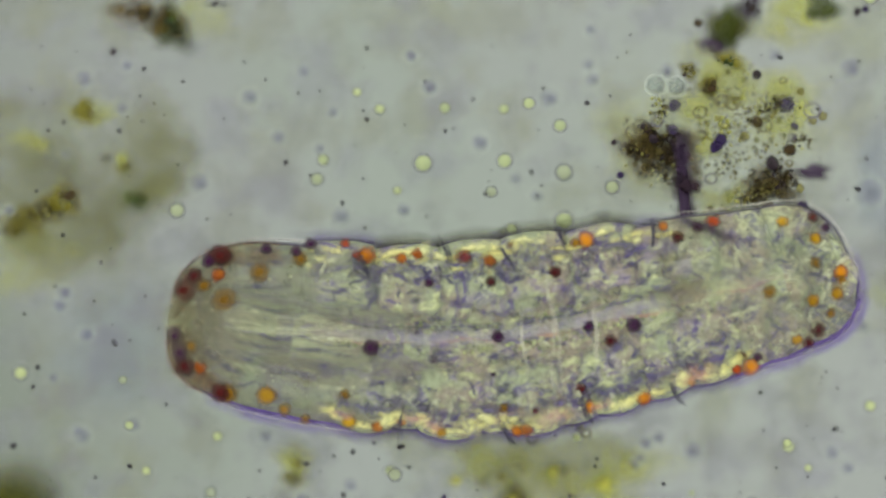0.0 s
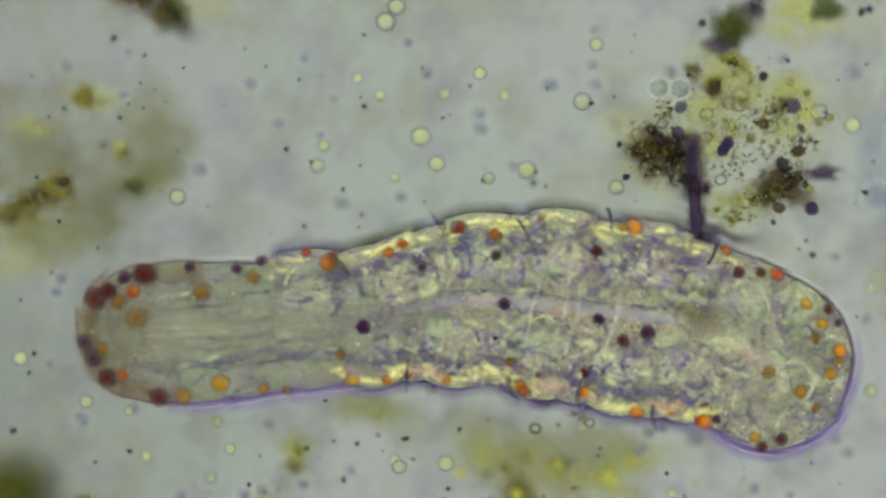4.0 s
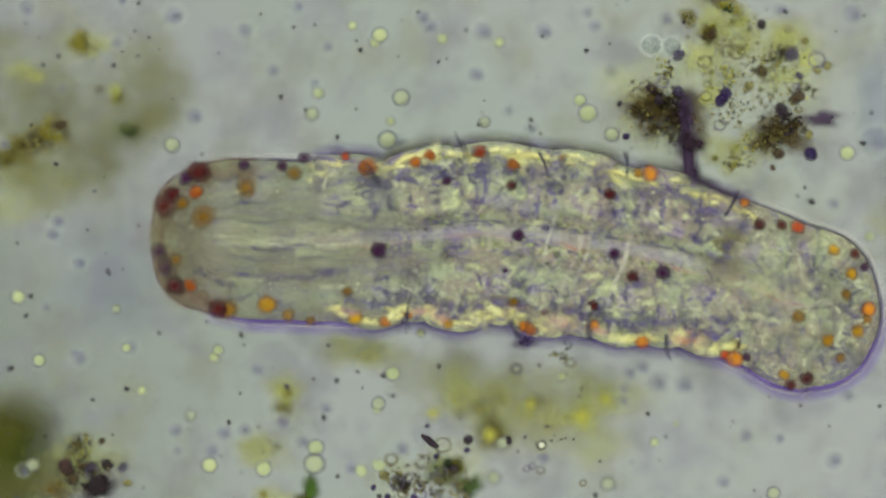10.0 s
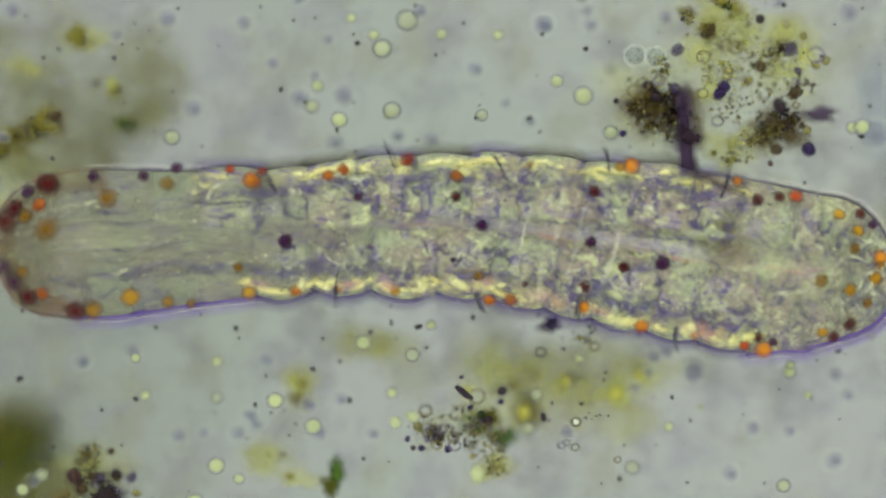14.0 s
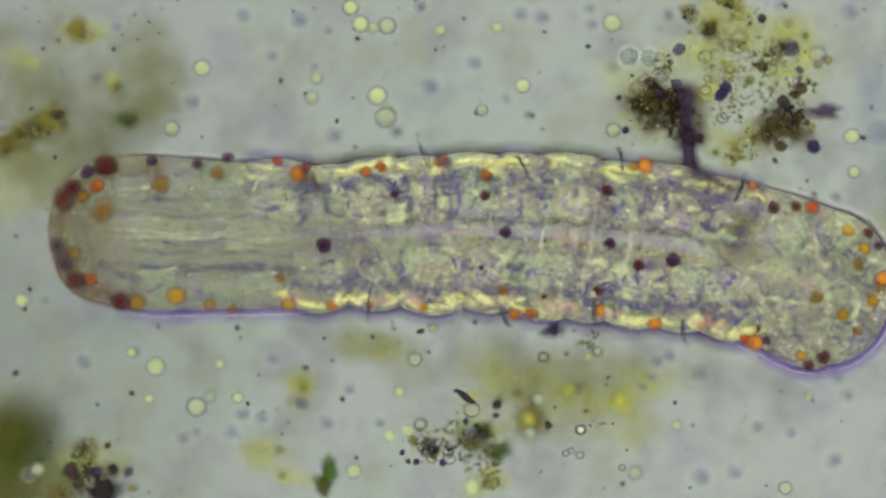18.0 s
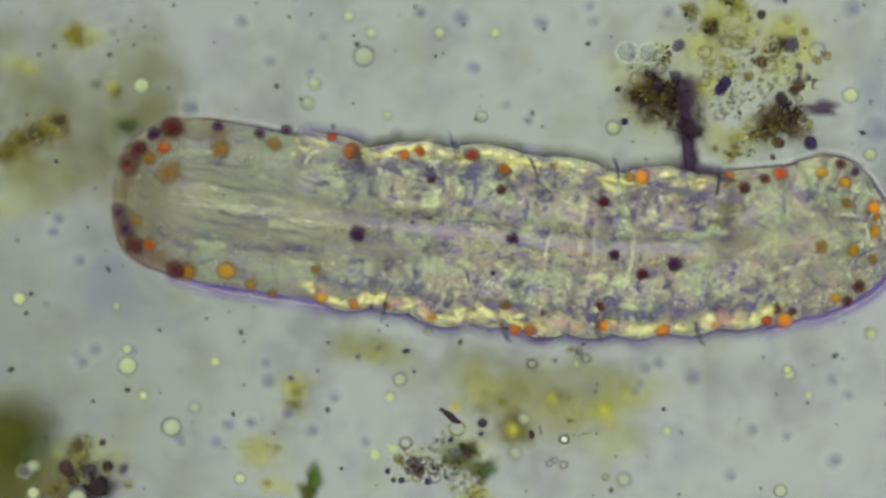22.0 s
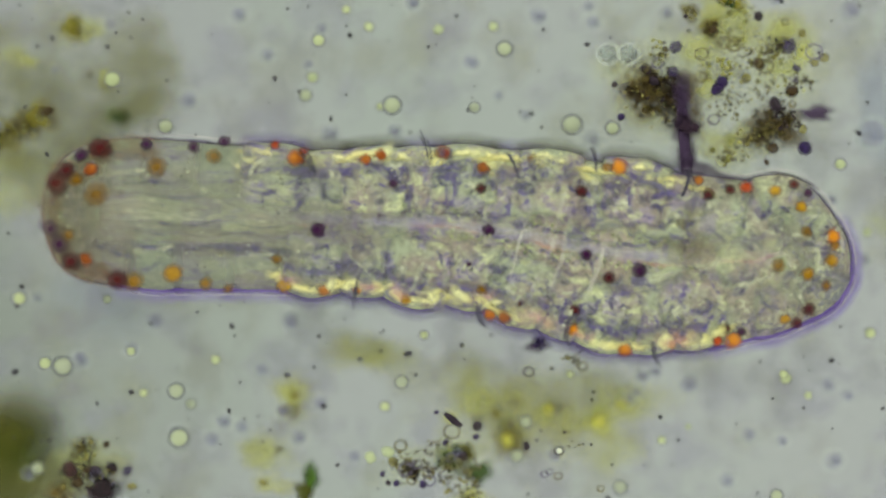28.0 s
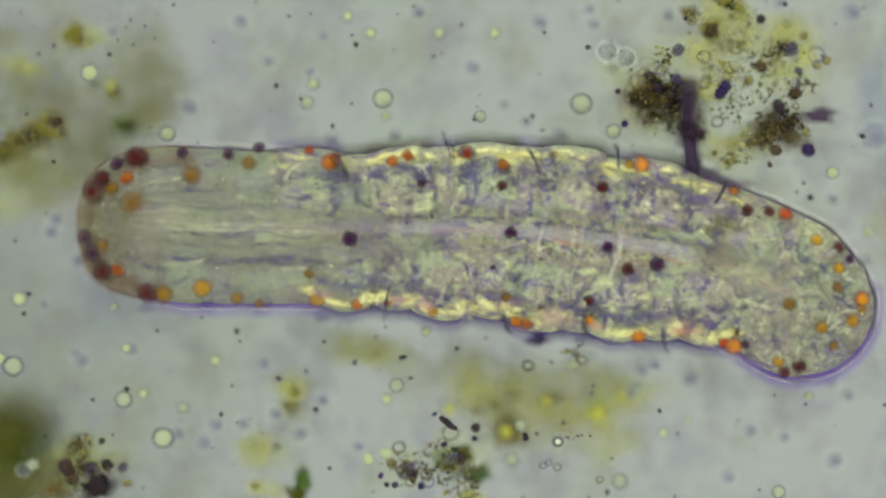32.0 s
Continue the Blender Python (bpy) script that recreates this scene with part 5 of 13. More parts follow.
    glide(walls[3], 2, ((0, -294, 140, -2), (0.5, -383, 163, -6), (1, -437, 124, -2), (1.5, -294, 80, 23), (2, -360, 40, 27), (2.5, -346, 27, 24), (4.5, -472, 103, -1), (5, -547, 116, 6), (5.5, -465, 125, 0), (6, -383, 179, -9), (6.6, -276, 271, -23), (7, -289, 330, -24), (7.5, -256, 268, -19), (8, -230, 184, 0), (8.5, -341, 200, -9), (9, -426, 187, -7), (9.5, -164, 162, 7), (10, -319, 159, 0), (10.5, -366, 179, -5), (11, -378, 192, -10), (11.5, -337, 193, -9), (12, -496, 165, -5), (12.5, -515, 169, -4), (13, -177, 155, 9), (13.5, -327, 163, 1), (14, -563, 141, 0), (14.5, -483, 162, -4), (16.5, -547, 178, -7), (17, -332, 182, -6), (17.5, -327, 171, -2), (18, -467, 164, -3), (18.5, -568, 162, -4), (19, -597, 160, -5), (19.4, -465, 145, 2), (20, -382, 137, 5), (20.5, -391, 188, -6), (21, -276, 185, -5), (21.5, -330, 211, -8), (22, -356, 222, -9), (22.5, -401, 206, -9), (23, -525, 179, -6), (23.5, -423, 122, 9), (24, -401, 130, 11), (24.5, -417, 205, -1), (25, -347, 239, -8), (25.5, -324, 207, -5), (27.5, -370, 201, -5), (28, -474, 194, -3), (28.5, -428, 211, -6), (29, -434, 215, -6), (29.5, -456, 200, -7), (30, -484, 182, -4), (30.5, -392, 198, -6), (31, -382, 191, -2), (31.5, -399, 190, -4), (32, -413, 180, -2)))
    glide(walls[4], 0, ((0, -234, 136, -4), (0.5, -309, 154, -7), (1, -353, 119, -3), (1.5, -228, 107, 22), (2, -290, 73, 24), (2.5, -273, 59, 23), (4.5, -385, 101, -1), (5, -471, 121, 3), (5.5, -396, 122, -2), (6, -309, 165, -11), (6.6, -195, 236, -23), (7, -210, 292, -26), (7.5, -173, 239, -19), (8, -161, 182, -1), (8.5, -269, 188, -10), (9, -343, 176, -8), (9.5, -110, 168, 6), (10, -246, 158, -1), (10.5, -289, 170, -6), (11, -295, 176, -11), (11.5, -257, 179, -9), (12, -402, 156, -5), (12.5, -428, 162, -5), (13, -117, 163, 6), (13.5, -250, 162, 0), (14, -470, 140, -1), (14.5, -404, 155, -5), (16.5, -466, 167, -8), (17, -271, 174, -8), (17.5, -250, 167, -3), (18, -380, 158, -4), (18.5, -483, 154, -5), (19, -507, 151, -6), (19.4, -375, 147, 1), (20, -307, 143, 4), (20.5, -316, 179, -6), (21, -192, 176, -6), (21.5, -254, 199, -9), (22, -277, 207, -10), (22.5, -318, 190, -10), (23, -434, 168, -7), (23.5, -336, 134, 8), (24, -322, 144, 10), (24.5, -337, 201, -3), (25, -266, 226, -9), (25.5, -243, 199, -6), (27.5, -289, 193, -6), (28, -386, 187, -5), (28.5, -342, 201, -7), (29, -348, 205, -7), (29.5, -369, 188, -8), (30, -398, 174, -5), (30.5, -305, 187, -7), (31, -297, 188, -3), (31.5, -315, 183, -5), (32, -325, 176, -3)))
    glide(walls[5], 2, ((0, -174, 141, -2), (0.5, -235, 151, -4), (1, -269, 121, 1), (1.5, -164, 139, 21), (2, -222, 110, 24), (2.5, -202, 95, 23), (4.5, -299, 103, 1), (5, -396, 129, 2), (5.5, -326, 126, -1), (6, -234, 158, -8), (6.6, -111, 205, -20), (7, -129, 259, -22), (7.5, -88, 216, -15), (8, -92, 188, 1), (8.5, -197, 183, -5), (9, -259, 170, -4), (9.5, -58, 184, 8), (10, -174, 164, 2), (10.5, -212, 169, -2), (11, -212, 165, -7), (11.5, -176, 173, -5), (12, -308, 152, -2), (12.5, -341, 159, -2), (13, -57, 178, 6), (13.5, -173, 168, 1), (14, -377, 142, 1), (14.5, -324, 154, -2), (16.5, -384, 161, -5), (17, -209, 174, -5), (17.5, -173, 170, -1), (18, -293, 156, -2), (18.5, -397, 150, -3), (19, -417, 146, -3), (19.4, -285, 153, 4), (20, -232, 155, 6), (20.5, -241, 178, -3), (21, -108, 173, -3), (21.5, -176, 193, -6), (22, -197, 199, -8), (22.5, -235, 182, -6), (23, -342, 161, -4), (23.5, -250, 150, 9), (24, -242, 161, 9), (24.5, -256, 201, -2), (25, -185, 218, -7), (25.5, -161, 196, -4), (27.5, -207, 189, -4), (28, -298, 184, -3), (28.5, -255, 195, -5), (29, -263, 199, -5), (29.5, -282, 180, -5), (30, -311, 171, -3), (30.5, -219, 180, -5), (31, -212, 188, -1), (31.5, -231, 181, -2), (32, -238, 175, -1)))
    glide(walls[6], 0, ((0, -116, 123, 0), (0.5, -162, 139, 3), (1, -189, 119, 10), (1.5, -100, 147, 22), (2, -148, 133, 26), (2.5, -127, 116, 25), (4.5, -213, 103, 8), (5, -316, 123, 1), (5.5, -248, 117, 2), (6, -160, 140, -3), (6.6, -35, 175, -12), (7, -58, 225, -16), (7.5, -14, 191, -6), (8, -26, 177, 4), (8.5, -123, 171, 4), (9, -177, 161, 4), (9.5, -2, 173, 11), (10, -104, 156, 8), (10.5, -137, 160, 6), (11, -132, 152, 1), (11.5, -96, 163, 4), (12, -217, 149, 5), (12.5, -250, 155, 4), (13, 1, 165, 5), (13.5, -99, 161, 5), (14, -284, 144, 6), (14.5, -240, 147, 4), (16.5, -305, 149, 2), (17, -142, 156, -2), (17.5, -103, 158, 4), (18, -208, 150, 3), (18.5, -309, 144, 3), (19, -326, 141, 3), (19.4, -201, 155, 9), (20, -157, 154, 10), (20.5, -164, 169, 4), (21, -33, 161, 2), (21.5, -102, 177, -1), (22, -124, 181, -2), (22.5, -157, 169, 3), (23, -254, 154, 3), (23.5, -166, 158, 12), (24, -160, 167, 11), (24.5, -174, 193, 2), (25, -106, 202, -3), (25.5, -83, 184, 1), (27.5, -129, 178, 2), (28, -211, 176, 1), (28.5, -173, 182, -1), (29, -181, 186, -1), (29.5, -198, 170, 1), (30, -227, 163, 4), (30.5, -138, 169, 0), (31, -131, 181, 3), (31.5, -151, 172, 3), (32, -155, 168, 3)))
    glide(walls[7], 2, ((0, -61, 142, 1), (0.5, -91, 157, 6), (1, -118, 146, 14), (1.5, -54, 185, 20), (2, -84, 176, 24), (2.5, -65, 158, 24), (4.5, -131, 126, 11), (5, -232, 131, -1), (5.5, -163, 129, 2), (6, -84, 148, -1), (6.6, 40, 173, -8), (7, 13, 219, -13), (7.5, 53, 201, -1), (8, 36, 198, 5), (8.5, -46, 190, 7), (9, -97, 179, 7), (9.5, 47, 203, 11), (10, -42, 183, 11), (10.5, -67, 183, 10), (11, -55, 167, 5), (11.5, -18, 182, 8), (12, -129, 167, 8), (12.5, -158, 169, 6), (13, 51, 189, 4), (13.5, -29, 181, 6), (14, -193, 159, 7), (14.5, -154, 163, 6), (16.5, -228, 165, 4), (17, -69, 167, -1), (17.5, -42, 180, 6), (18, -126, 165, 5), (18.5, -219, 156, 5), (19, -235, 153, 5), (19.4, -126, 179, 11), (20, -87, 181, 12), (20.5, -85, 186, 7), (21, 32, 180, 5), (21.5, -30, 189, 1), (22, -56, 194, 0), (22.5, -85, 188, 7), (23, -171, 168, 6), (23.5, -88, 184, 12), (24, -82, 191, 10), (24.5, -92, 205, 2), (25, -27, 209, -2), (25.5, -8, 198, 3), (27.5, -56, 194, 4), (28, -125, 186, 2), (28.5, -95, 192, 0), (29, -102, 195, 0), (29.5, -119, 183, 4), (30, -147, 180, 6), (30.5, -62, 181, 2), (31, -56, 196, 4), (31.5, -76, 188, 5), (32, -79, 184, 5)))
    glide(walls[8], 0, ((0, -4, 126, 3), (0.5, -18, 152, 4), (1, -43, 152, 11), (1.5, 5, 184, 15), (2, -9, 193, 15), (2.5, 8, 174, 18), (4.5, -46, 133, 7), (5, -148, 122, -2), (5.5, -77, 125, 1), (6, -9, 136, -2), (6.6, 112, 151, -7), (7, 79, 191, -11), (7.5, 120, 185, -2), (8, 100, 187, 2), (8.5, 32, 188, 3), (9, -15, 180, 4), (9.5, 104, 193, 8), (10, 24, 179, 5), (10.5, 6, 182, 4), (11, 23, 163, 3), (11.5, 61, 181, 4), (12, -40, 172, 4), (12.5, -64, 173, 3), (13, 103, 171, 2), (13.5, 43, 174, 3), (14, -102, 165, 4), (14.5, -67, 164, 3), (16.5, -150, 161, 3), (17, 4, 155, 1), (17.5, 21, 170, 4), (18, -42, 164, 3), (18.5, -129, 158, 2), (19, -143, 156, 3), (19.4, -47, 182, 8), (20, -13, 182, 7), (20.5, -5, 185, 3), (21, 98, 170, 5), (21.5, 42, 177, -1), (22, 11, 179, -2), (22.5, -11, 184, 3), (23, -86, 169, 4), (23.5, -6, 190, 8), (24, -1, 192, 3), (24.5, -9, 198, -3), (25, 51, 196, -5), (25.5, 67, 189, 0), (27.5, 19, 186, 1), (28, -39, 181, 0), (28.5, -17, 182, -1), (29, -23, 185, -2), (29.5, -39, 179, 2), (30, -66, 179, 3), (30.5, 14, 173, 1), (31, 20, 190, 2), (31.5, 0, 183, 2), (32, 0, 180, 2)))
    glide(walls[9], 2, ((0, 49, 149, 5), (0.5, 51, 167, -1), (1, 28, 174, 5), (1.5, 56, 215, 11), (2, 71, 215, 5), (2.5, 74, 203, 11), (4.5, 39, 145, 1), (5, -51, 121, -1), (5.5, 12, 130, -2), (6, 68, 141, -5), (6.6, 169, 161, -10), (7, 142, 196, -10), (7.5, 176, 199, -6), (8, 156, 206, -1), (8.5, 104, 200, -4), (9, 66, 191, 0), (9.5, 153, 218, 4), (10, 95, 192, -2), (10.5, 81, 193, -3), (11, 97, 175, 0), (11.5, 132, 194, -2), (12, 49, 180, -1), (12.5, 26, 180, -1), (13, 156, 192, 1), (13.5, 112, 189, -1), (14, -7, 171, 1), (14.5, 20, 172, -1), (16.5, -58, 167, 0), (17, 71, 171, 3), (17.5, 86, 187, 2), (18, 44, 173, 1), (18.5, -31, 162, 0), (19, -43, 159, 0), (19.4, 27, 201, 5), (20, 61, 200, 3), (20.5, 72, 194, -3), (21, 152, 193, 6), (21.5, 109, 189, -3), (22, 84, 186, -7), (22.5, 65, 193, -4), (23, 3, 177, 1), (23.5, 67, 209, 4), (24, 83, 199, -4), (24.5, 79, 194, -9), (25, 129, 197, -8), (25.5, 141, 198, -4), (27.5, 91, 197, -3), (28, 43, 187, -3), (28.5, 59, 190, -3), (29, 53, 191, -5), (29.5, 43, 188, -1), (30, 20, 187, 0), (30.5, 88, 185, 0), (31, 94, 204, 1), (31.5, 75, 195, 0), (32, 77, 191, -1)))
    glide(walls[10], 0, ((0, 104, 135, 7), (0.5, 118, 150, -3), (1, 101, 167, 3), (1.5, 117, 207, 8), (2, 160, 211, -1), (2.5, 145, 201, 7), (4.5, 126, 138, -1), (5, 61, 119, -2), (5.5, 102, 120, -3), (6, 145, 122, -7), (6.6, 200, 134, -10), (7, 190, 169, -8), (7.5, 217, 173, -8), (8, 203, 183, -4), (8.5, 168, 180, -7), (9, 146, 181, -2), (9.5, 204, 200, 1), (10, 172, 175, -6), (10.5, 158, 175, -7), (11, 169, 162, -1), (11.5, 195, 176, -5), (12, 139, 171, -3), (12.5, 114, 171, -3), (13, 209, 173, 0), (13.5, 179, 173, -3), (14, 93, 168, -1), (14.5, 108, 163, -3), (16.5, 49, 166, -1), (17, 134, 160, 5), (17.5, 155, 175, 0), (18, 134, 167, -1), (18.5, 76, 161, -1), (19, 64, 157, -2), (19.4, 100, 194, 3), (20, 136, 191, 0), (20.5, 147, 177, -6), (21, 199, 178, 6), (21.5, 167, 168, -5), (22, 157, 163, -9), (22.5, 142, 175, -7), (23, 96, 173, -1), (23.5, 133, 199, 2), (24, 170, 183, -8), (24.5, 169, 172, -13), (25, 201, 174, -10), (25.5, 212, 179, -6), (27.5, 158, 179, -5), (28, 118, 172, -4), (28.5, 131, 174, -4), (29, 124, 172, -6), (29.5, 126, 177, -2), (30, 112, 179, -2), (30.5, 160, 173, 0), (31, 167, 193, 1), (31.5, 147, 182, -1), (32, 155, 178, -3)))
    glide(walls[11], 2, ((0, 154, 161, 7), (0.5, 185, 161, -2), (1, 174, 182, 1), (1.5, 173, 231, 4), (2, 249, 211, -7), (2.5, 213, 220, 1), (4.5, 213, 141, -4), (5, 173, 114, -3), (5.5, 192, 119, -4), (6, 224, 123, -6), (6.6, 238, 148, -7), (7, 244, 183, -7), (7.5, 263, 187, -8), (8, 253, 199, -6), (8.5, 236, 185, -9), (9, 226, 187, -4), (9.5, 254, 219, -3), (10, 251, 174, -9), (10.5, 237, 173, -10), (11, 241, 171, -4), (11.5, 261, 184, -8), (12, 229, 170, -6), (12.5, 202, 172, -5), (13, 264, 192, -3), (13.5, 248, 182, -5), (14, 192, 166, -3), (14.5, 197, 163, -5), (16.5, 157, 163, -2), (17, 194, 182, 4), (17.5, 224, 188, -2), (18, 225, 170, -3), (18.5, 183, 159, -3), (19, 170, 151, -4), (19.4, 172, 208, -1), (20, 212, 201, -3), (20.5, 223, 178, -8), (21, 242, 203, 4), (21.5, 228, 180, -5), (22, 234, 161, -9), (22.5, 222, 175, -8), (23, 190, 175, -2), (23.5, 200, 213, -3), (24, 257, 175, -12), (24.5, 260, 153, -16), (25, 277, 170, -13), (25.5, 285, 182, -9), (27.5, 228, 185, -7), (28, 195, 177, -5), (28.5, 205, 181, -5), (29, 197, 176, -7), (29.5, 209, 180, -4), (30, 203, 179, -4), (30.5, 231, 185, -2), (31, 240, 205, -2), (31.5, 221, 191, -4), (32, 233, 183, -5)))
    glide(walls[12], 0, ((0, 209, 150, 7), (0.5, 252, 147, 1), (1, 246, 170, -1), (1.5, 231, 216, -4), (2, 335, 190, -15), (2.5, 282, 205, -6), (4.5, 299, 127, -7), (5, 284, 107, -5), (5.5, 282, 107, -5), (6, 301, 108, -3), (6.6, 272, 126, 0), (7, 293, 158, -4), (7.5, 304, 161, -7), (8, 300, 174, -7), (8.5, 299, 161, -8), (9, 306, 171, -6), (9.5, 302, 195, -8), (10, 325, 150, -12), (10.5, 312, 149, -12), (11, 312, 154, -7), (11.5, 321, 160, -11), (12, 317, 153, -10), (12.5, 289, 156, -8), (13, 316, 169, -7), (13.5, 314, 161, -9), (14, 291, 158, -5), (14.5, 284, 149, -7), (16.5, 264, 157, -4), (17, 256, 170, 0), (17.5, 293, 171, -5), (18, 315, 159, -6), (18.5, 290, 151, -6), (19, 277, 141, -7), (19.4, 244, 192, -7), (20, 286, 183, -8), (20.5, 296, 155, -10), (21, 288, 184, -3), (21.5, 286, 158, -5), (22, 308, 140, -6), (22.5, 298, 155, -6), (23, 283, 166, -4), (23.5, 264, 193, -10), (24, 339, 146, -19), (24.5, 347, 122, -19), (25, 347, 142, -15), (25.5, 354, 158, -13), (27.5, 293, 162, -9), (28, 269, 158, -6), (28.5, 276, 162, -6), (29, 266, 155, -8), (29.5, 291, 165, -6), (30, 294, 166, -7), (30.5, 302, 169, -6), (31, 312, 188, -8), (31.5, 292, 173, -8), (32, 309, 164, -9)))
    glide(walls[13], 2, ((0, 273, 173, 8), (0.5, 332, 162, 7), (1, 330, 174, -4), (1.5, 305, 214, -16), (2, 425, 157, -29), (2.5, 364, 196, -19), (4.5, 391, 118, -10), (5, 395, 94, -7), (5.5, 372, 105, -4), (6, 384, 116, 3), (6.6, 333, 148, 13), (7, 348, 174, -3), (7.5, 358, 175, -7), (8, 364, 180, -10), (8.5, 373, 163, -7), (9, 393, 165, -10), (9.5, 363, 200, -17), (10, 411, 136, -16), (10.5, 397, 136, -16), (11, 395, 148, -11), (11.5, 400, 152, -15), (12, 409, 137, -15), (12.5, 382, 144, -12), (13, 381, 172, -16), (13.5, 390, 157, -16), (14, 389, 150, -7), (14.5, 372, 141, -11), (16.5, 365, 147, -9), (17, 330, 177, -7), (17.5, 368, 172, -11), (18, 411, 148, -10), (18.5, 395, 135, -11), (19, 385, 124, -11), (19.4, 322, 185, -17), (20, 370, 173, -17), (20.5, 369, 153, -14), (21, 349, 192, -14), (21.5, 350, 169, -5), (22, 387, 145, -2), (22.5, 382, 156, -4), (23, 378, 161, -7), (23.5, 343, 180, -22), (24, 428, 111, -28), (24.5, 439, 90, -23), (25, 431, 124, -19), (25.5, 438, 143, -18), (27.5, 360, 165, -14), (28, 345, 159, -9), (28.5, 347, 165, -10), (29, 347, 154, -8), (29.5, 377, 160, -9), (30, 388, 155, -11), (30.5, 386, 162, -12), (31, 395, 177, -17), (31.5, 375, 164, -16), (32, 394, 154, -15)))
    glide(walls[14], 0, ((0, 352, 173, 8), (0.5, 425, 172, 10), (1, 425, 162, -6), (1.5, 386, 175, -24), (2, 511, 97, -38), (2.5, 448, 154, -27), (4.5, 487, 95, -14), (5, 506, 78, -10), (5.5, 462, 95, -4), (6, 473, 116, 6), (6.6, 423, 168, 18), (7, 403, 153, 0), (7.5, 415, 150, -6), (8, 437, 152, -12), (8.5, 453, 144, -7), (9, 485, 142, -13), (9.5, 422, 162, -23), (10, 500, 101, -20), (10.5, 484, 103, -19), (11, 487, 122, -15), (11.5, 489, 119, -19), (12, 500, 104, -20), (12.5, 476, 117, -16), (13, 446, 134, -21), (13.5, 464, 122, -20), (14, 485, 133, -10), (14.5, 458, 116, -14), (16.5, 458, 127, -12), (17, 414, 155, -11), (17.5, 445, 144, -15), (18, 512, 127, -13), (18.5, 499, 110, -15), (19, 493, 100, -14), (19.4, 397, 146, -25), (20, 458, 136, -22), (20.5, 431, 120, -17), (21, 415, 156, -20), (21.5, 415, 149, -4), (22, 469, 136, 1), (22.5, 469, 143, -4), (23, 472, 144, -9), (23.5, 423, 133, -29), (24, 515, 55, -36), (24.5, 530, 46, -27), (25, 519, 86, -22), (25.5, 528, 106, -22), (27.5, 415, 132, -17), (28, 417, 135, -10), (28.5, 411, 138, -12), (29, 434, 134, -9), (29.5, 464, 138, -12), (30, 483, 132, -14), (30.5, 478, 135, -16), (31, 481, 139, -23), (31.5, 462, 129, -21), (32, 481, 122, -19)))
    glide(walls[15], 2, ((0, 430, 188, 6), (0.5, 518, 189, 7), (1, 520, 150, -11), (1.5, 467, 139, -27), (2, 590, 28, -44), (2.5, 531, 110, -30), (4.5, 581, 69, -20), (5, 615, 54, -18), (5.5, 552, 89, -10), (6, 560, 129, 6), (6.6, 509, 196, 9), (7, 458, 165, 8), (7.5, 476, 154, -1), (8, 514, 141, -9), (8.5, 533, 138, -9), (9, 578, 119, -17), (9.5, 488, 141, -21), (10, 589, 68, -22), (10.5, 573, 73, -21), (11, 579, 97, -18), (11.5, 577, 88, -22), (12, 591, 70, -22), (12.5, 570, 88, -20), (13, 517, 115, -15), (13.5, 544, 99, -14), (14, 581, 116, -12), (14.5, 545, 96, -14), (16.5, 551, 108, -12), (17, 499, 142, -9), (17.5, 524, 128, -14), (18, 612, 100, -17), (18.5, 601, 78, -20), (19, 599, 68, -20), (19.4, 474, 112, -27), (20, 546, 99, -23), (20.5, 498, 107, -11), (21, 487, 136, -14), (21.5, 482, 153, 1), (22, 549, 144, 4), (22.5, 556, 142, -2), (23, 567, 128, -12), (23.5, 504, 87, -32), (24, 596, -10, -42), (24.5, 619, -3, -33), (25, 607, 49, -24), (25.5, 618, 68, -25), (27.5, 476, 123, -10), (28, 492, 128, -7), (28.5, 478, 132, -8), (29, 522, 123, -9), (29.5, 551, 120, -15), (30, 577, 107, -18), (30.5, 570, 106, -20), (31, 568, 101, -25), (31.5, 549, 96, -22), (32, 568, 92, -23)))
    glide(walls[16], 0, ((0, 516, 198, 8), (0.5, 600, 197, 4), (1, 596, 130, -19), (1.5, 530, 106, -28), (2, 640, -25, -53), (2.5, 589, 76, -31), (4.5, 654, 35, -31), (5, 691, 18, -38), (5.5, 626, 69, -21), (6, 633, 138, 9), (6.6, 578, 194, -17), (7, 506, 177, 24), (7.5, 535, 159, 11), (8, 578, 136, 2), (8.5, 603, 125, -11), (9, 649, 94, -22), (9.5, 540, 124, -14), (10, 660, 40, -21), (10.5, 641, 47, -21), (11, 654, 72, -19), (11.5, 639, 61, -27), (12, 662, 41, -22), (12.5, 643, 59, -25), (13, 586, 108, 5), (13.5, 615, 92, 6), (14, 659, 100, -12), (14.5, 620, 81, -8), (16.5, 626, 95, -7), (17, 573, 136, 1), (17.5, 599, 115, -5), (18, 688, 75, -20), (18.5, 674, 47, -28), (19, 674, 34, -30), (19.4, 535, 82, -26), (20, 615, 74, -17), (20.5, 563, 104, 6), (21, 534, 131, 0), (21.5, 537, 159, 15), (22, 619, 152, 11), (22.5, 621, 141, 3), (23, 641, 112, -13), (23.5, 557, 56, -32), (24, 648, -62, -52), (24.5, 677, -46, -45), (25, 675, 21, -21), (25.5, 683, 38, -26), (27.5, 534, 122, 9), (28, 552, 125, 5), (28.5, 536, 130, 5), (29, 591, 114, -4), (29.5, 620, 102, -15), (30, 649, 82, -21), (30.5, 637, 79, -25), (31, 633, 73, -22), (31.5, 615, 71, -20), (32, 636, 62, -26)))
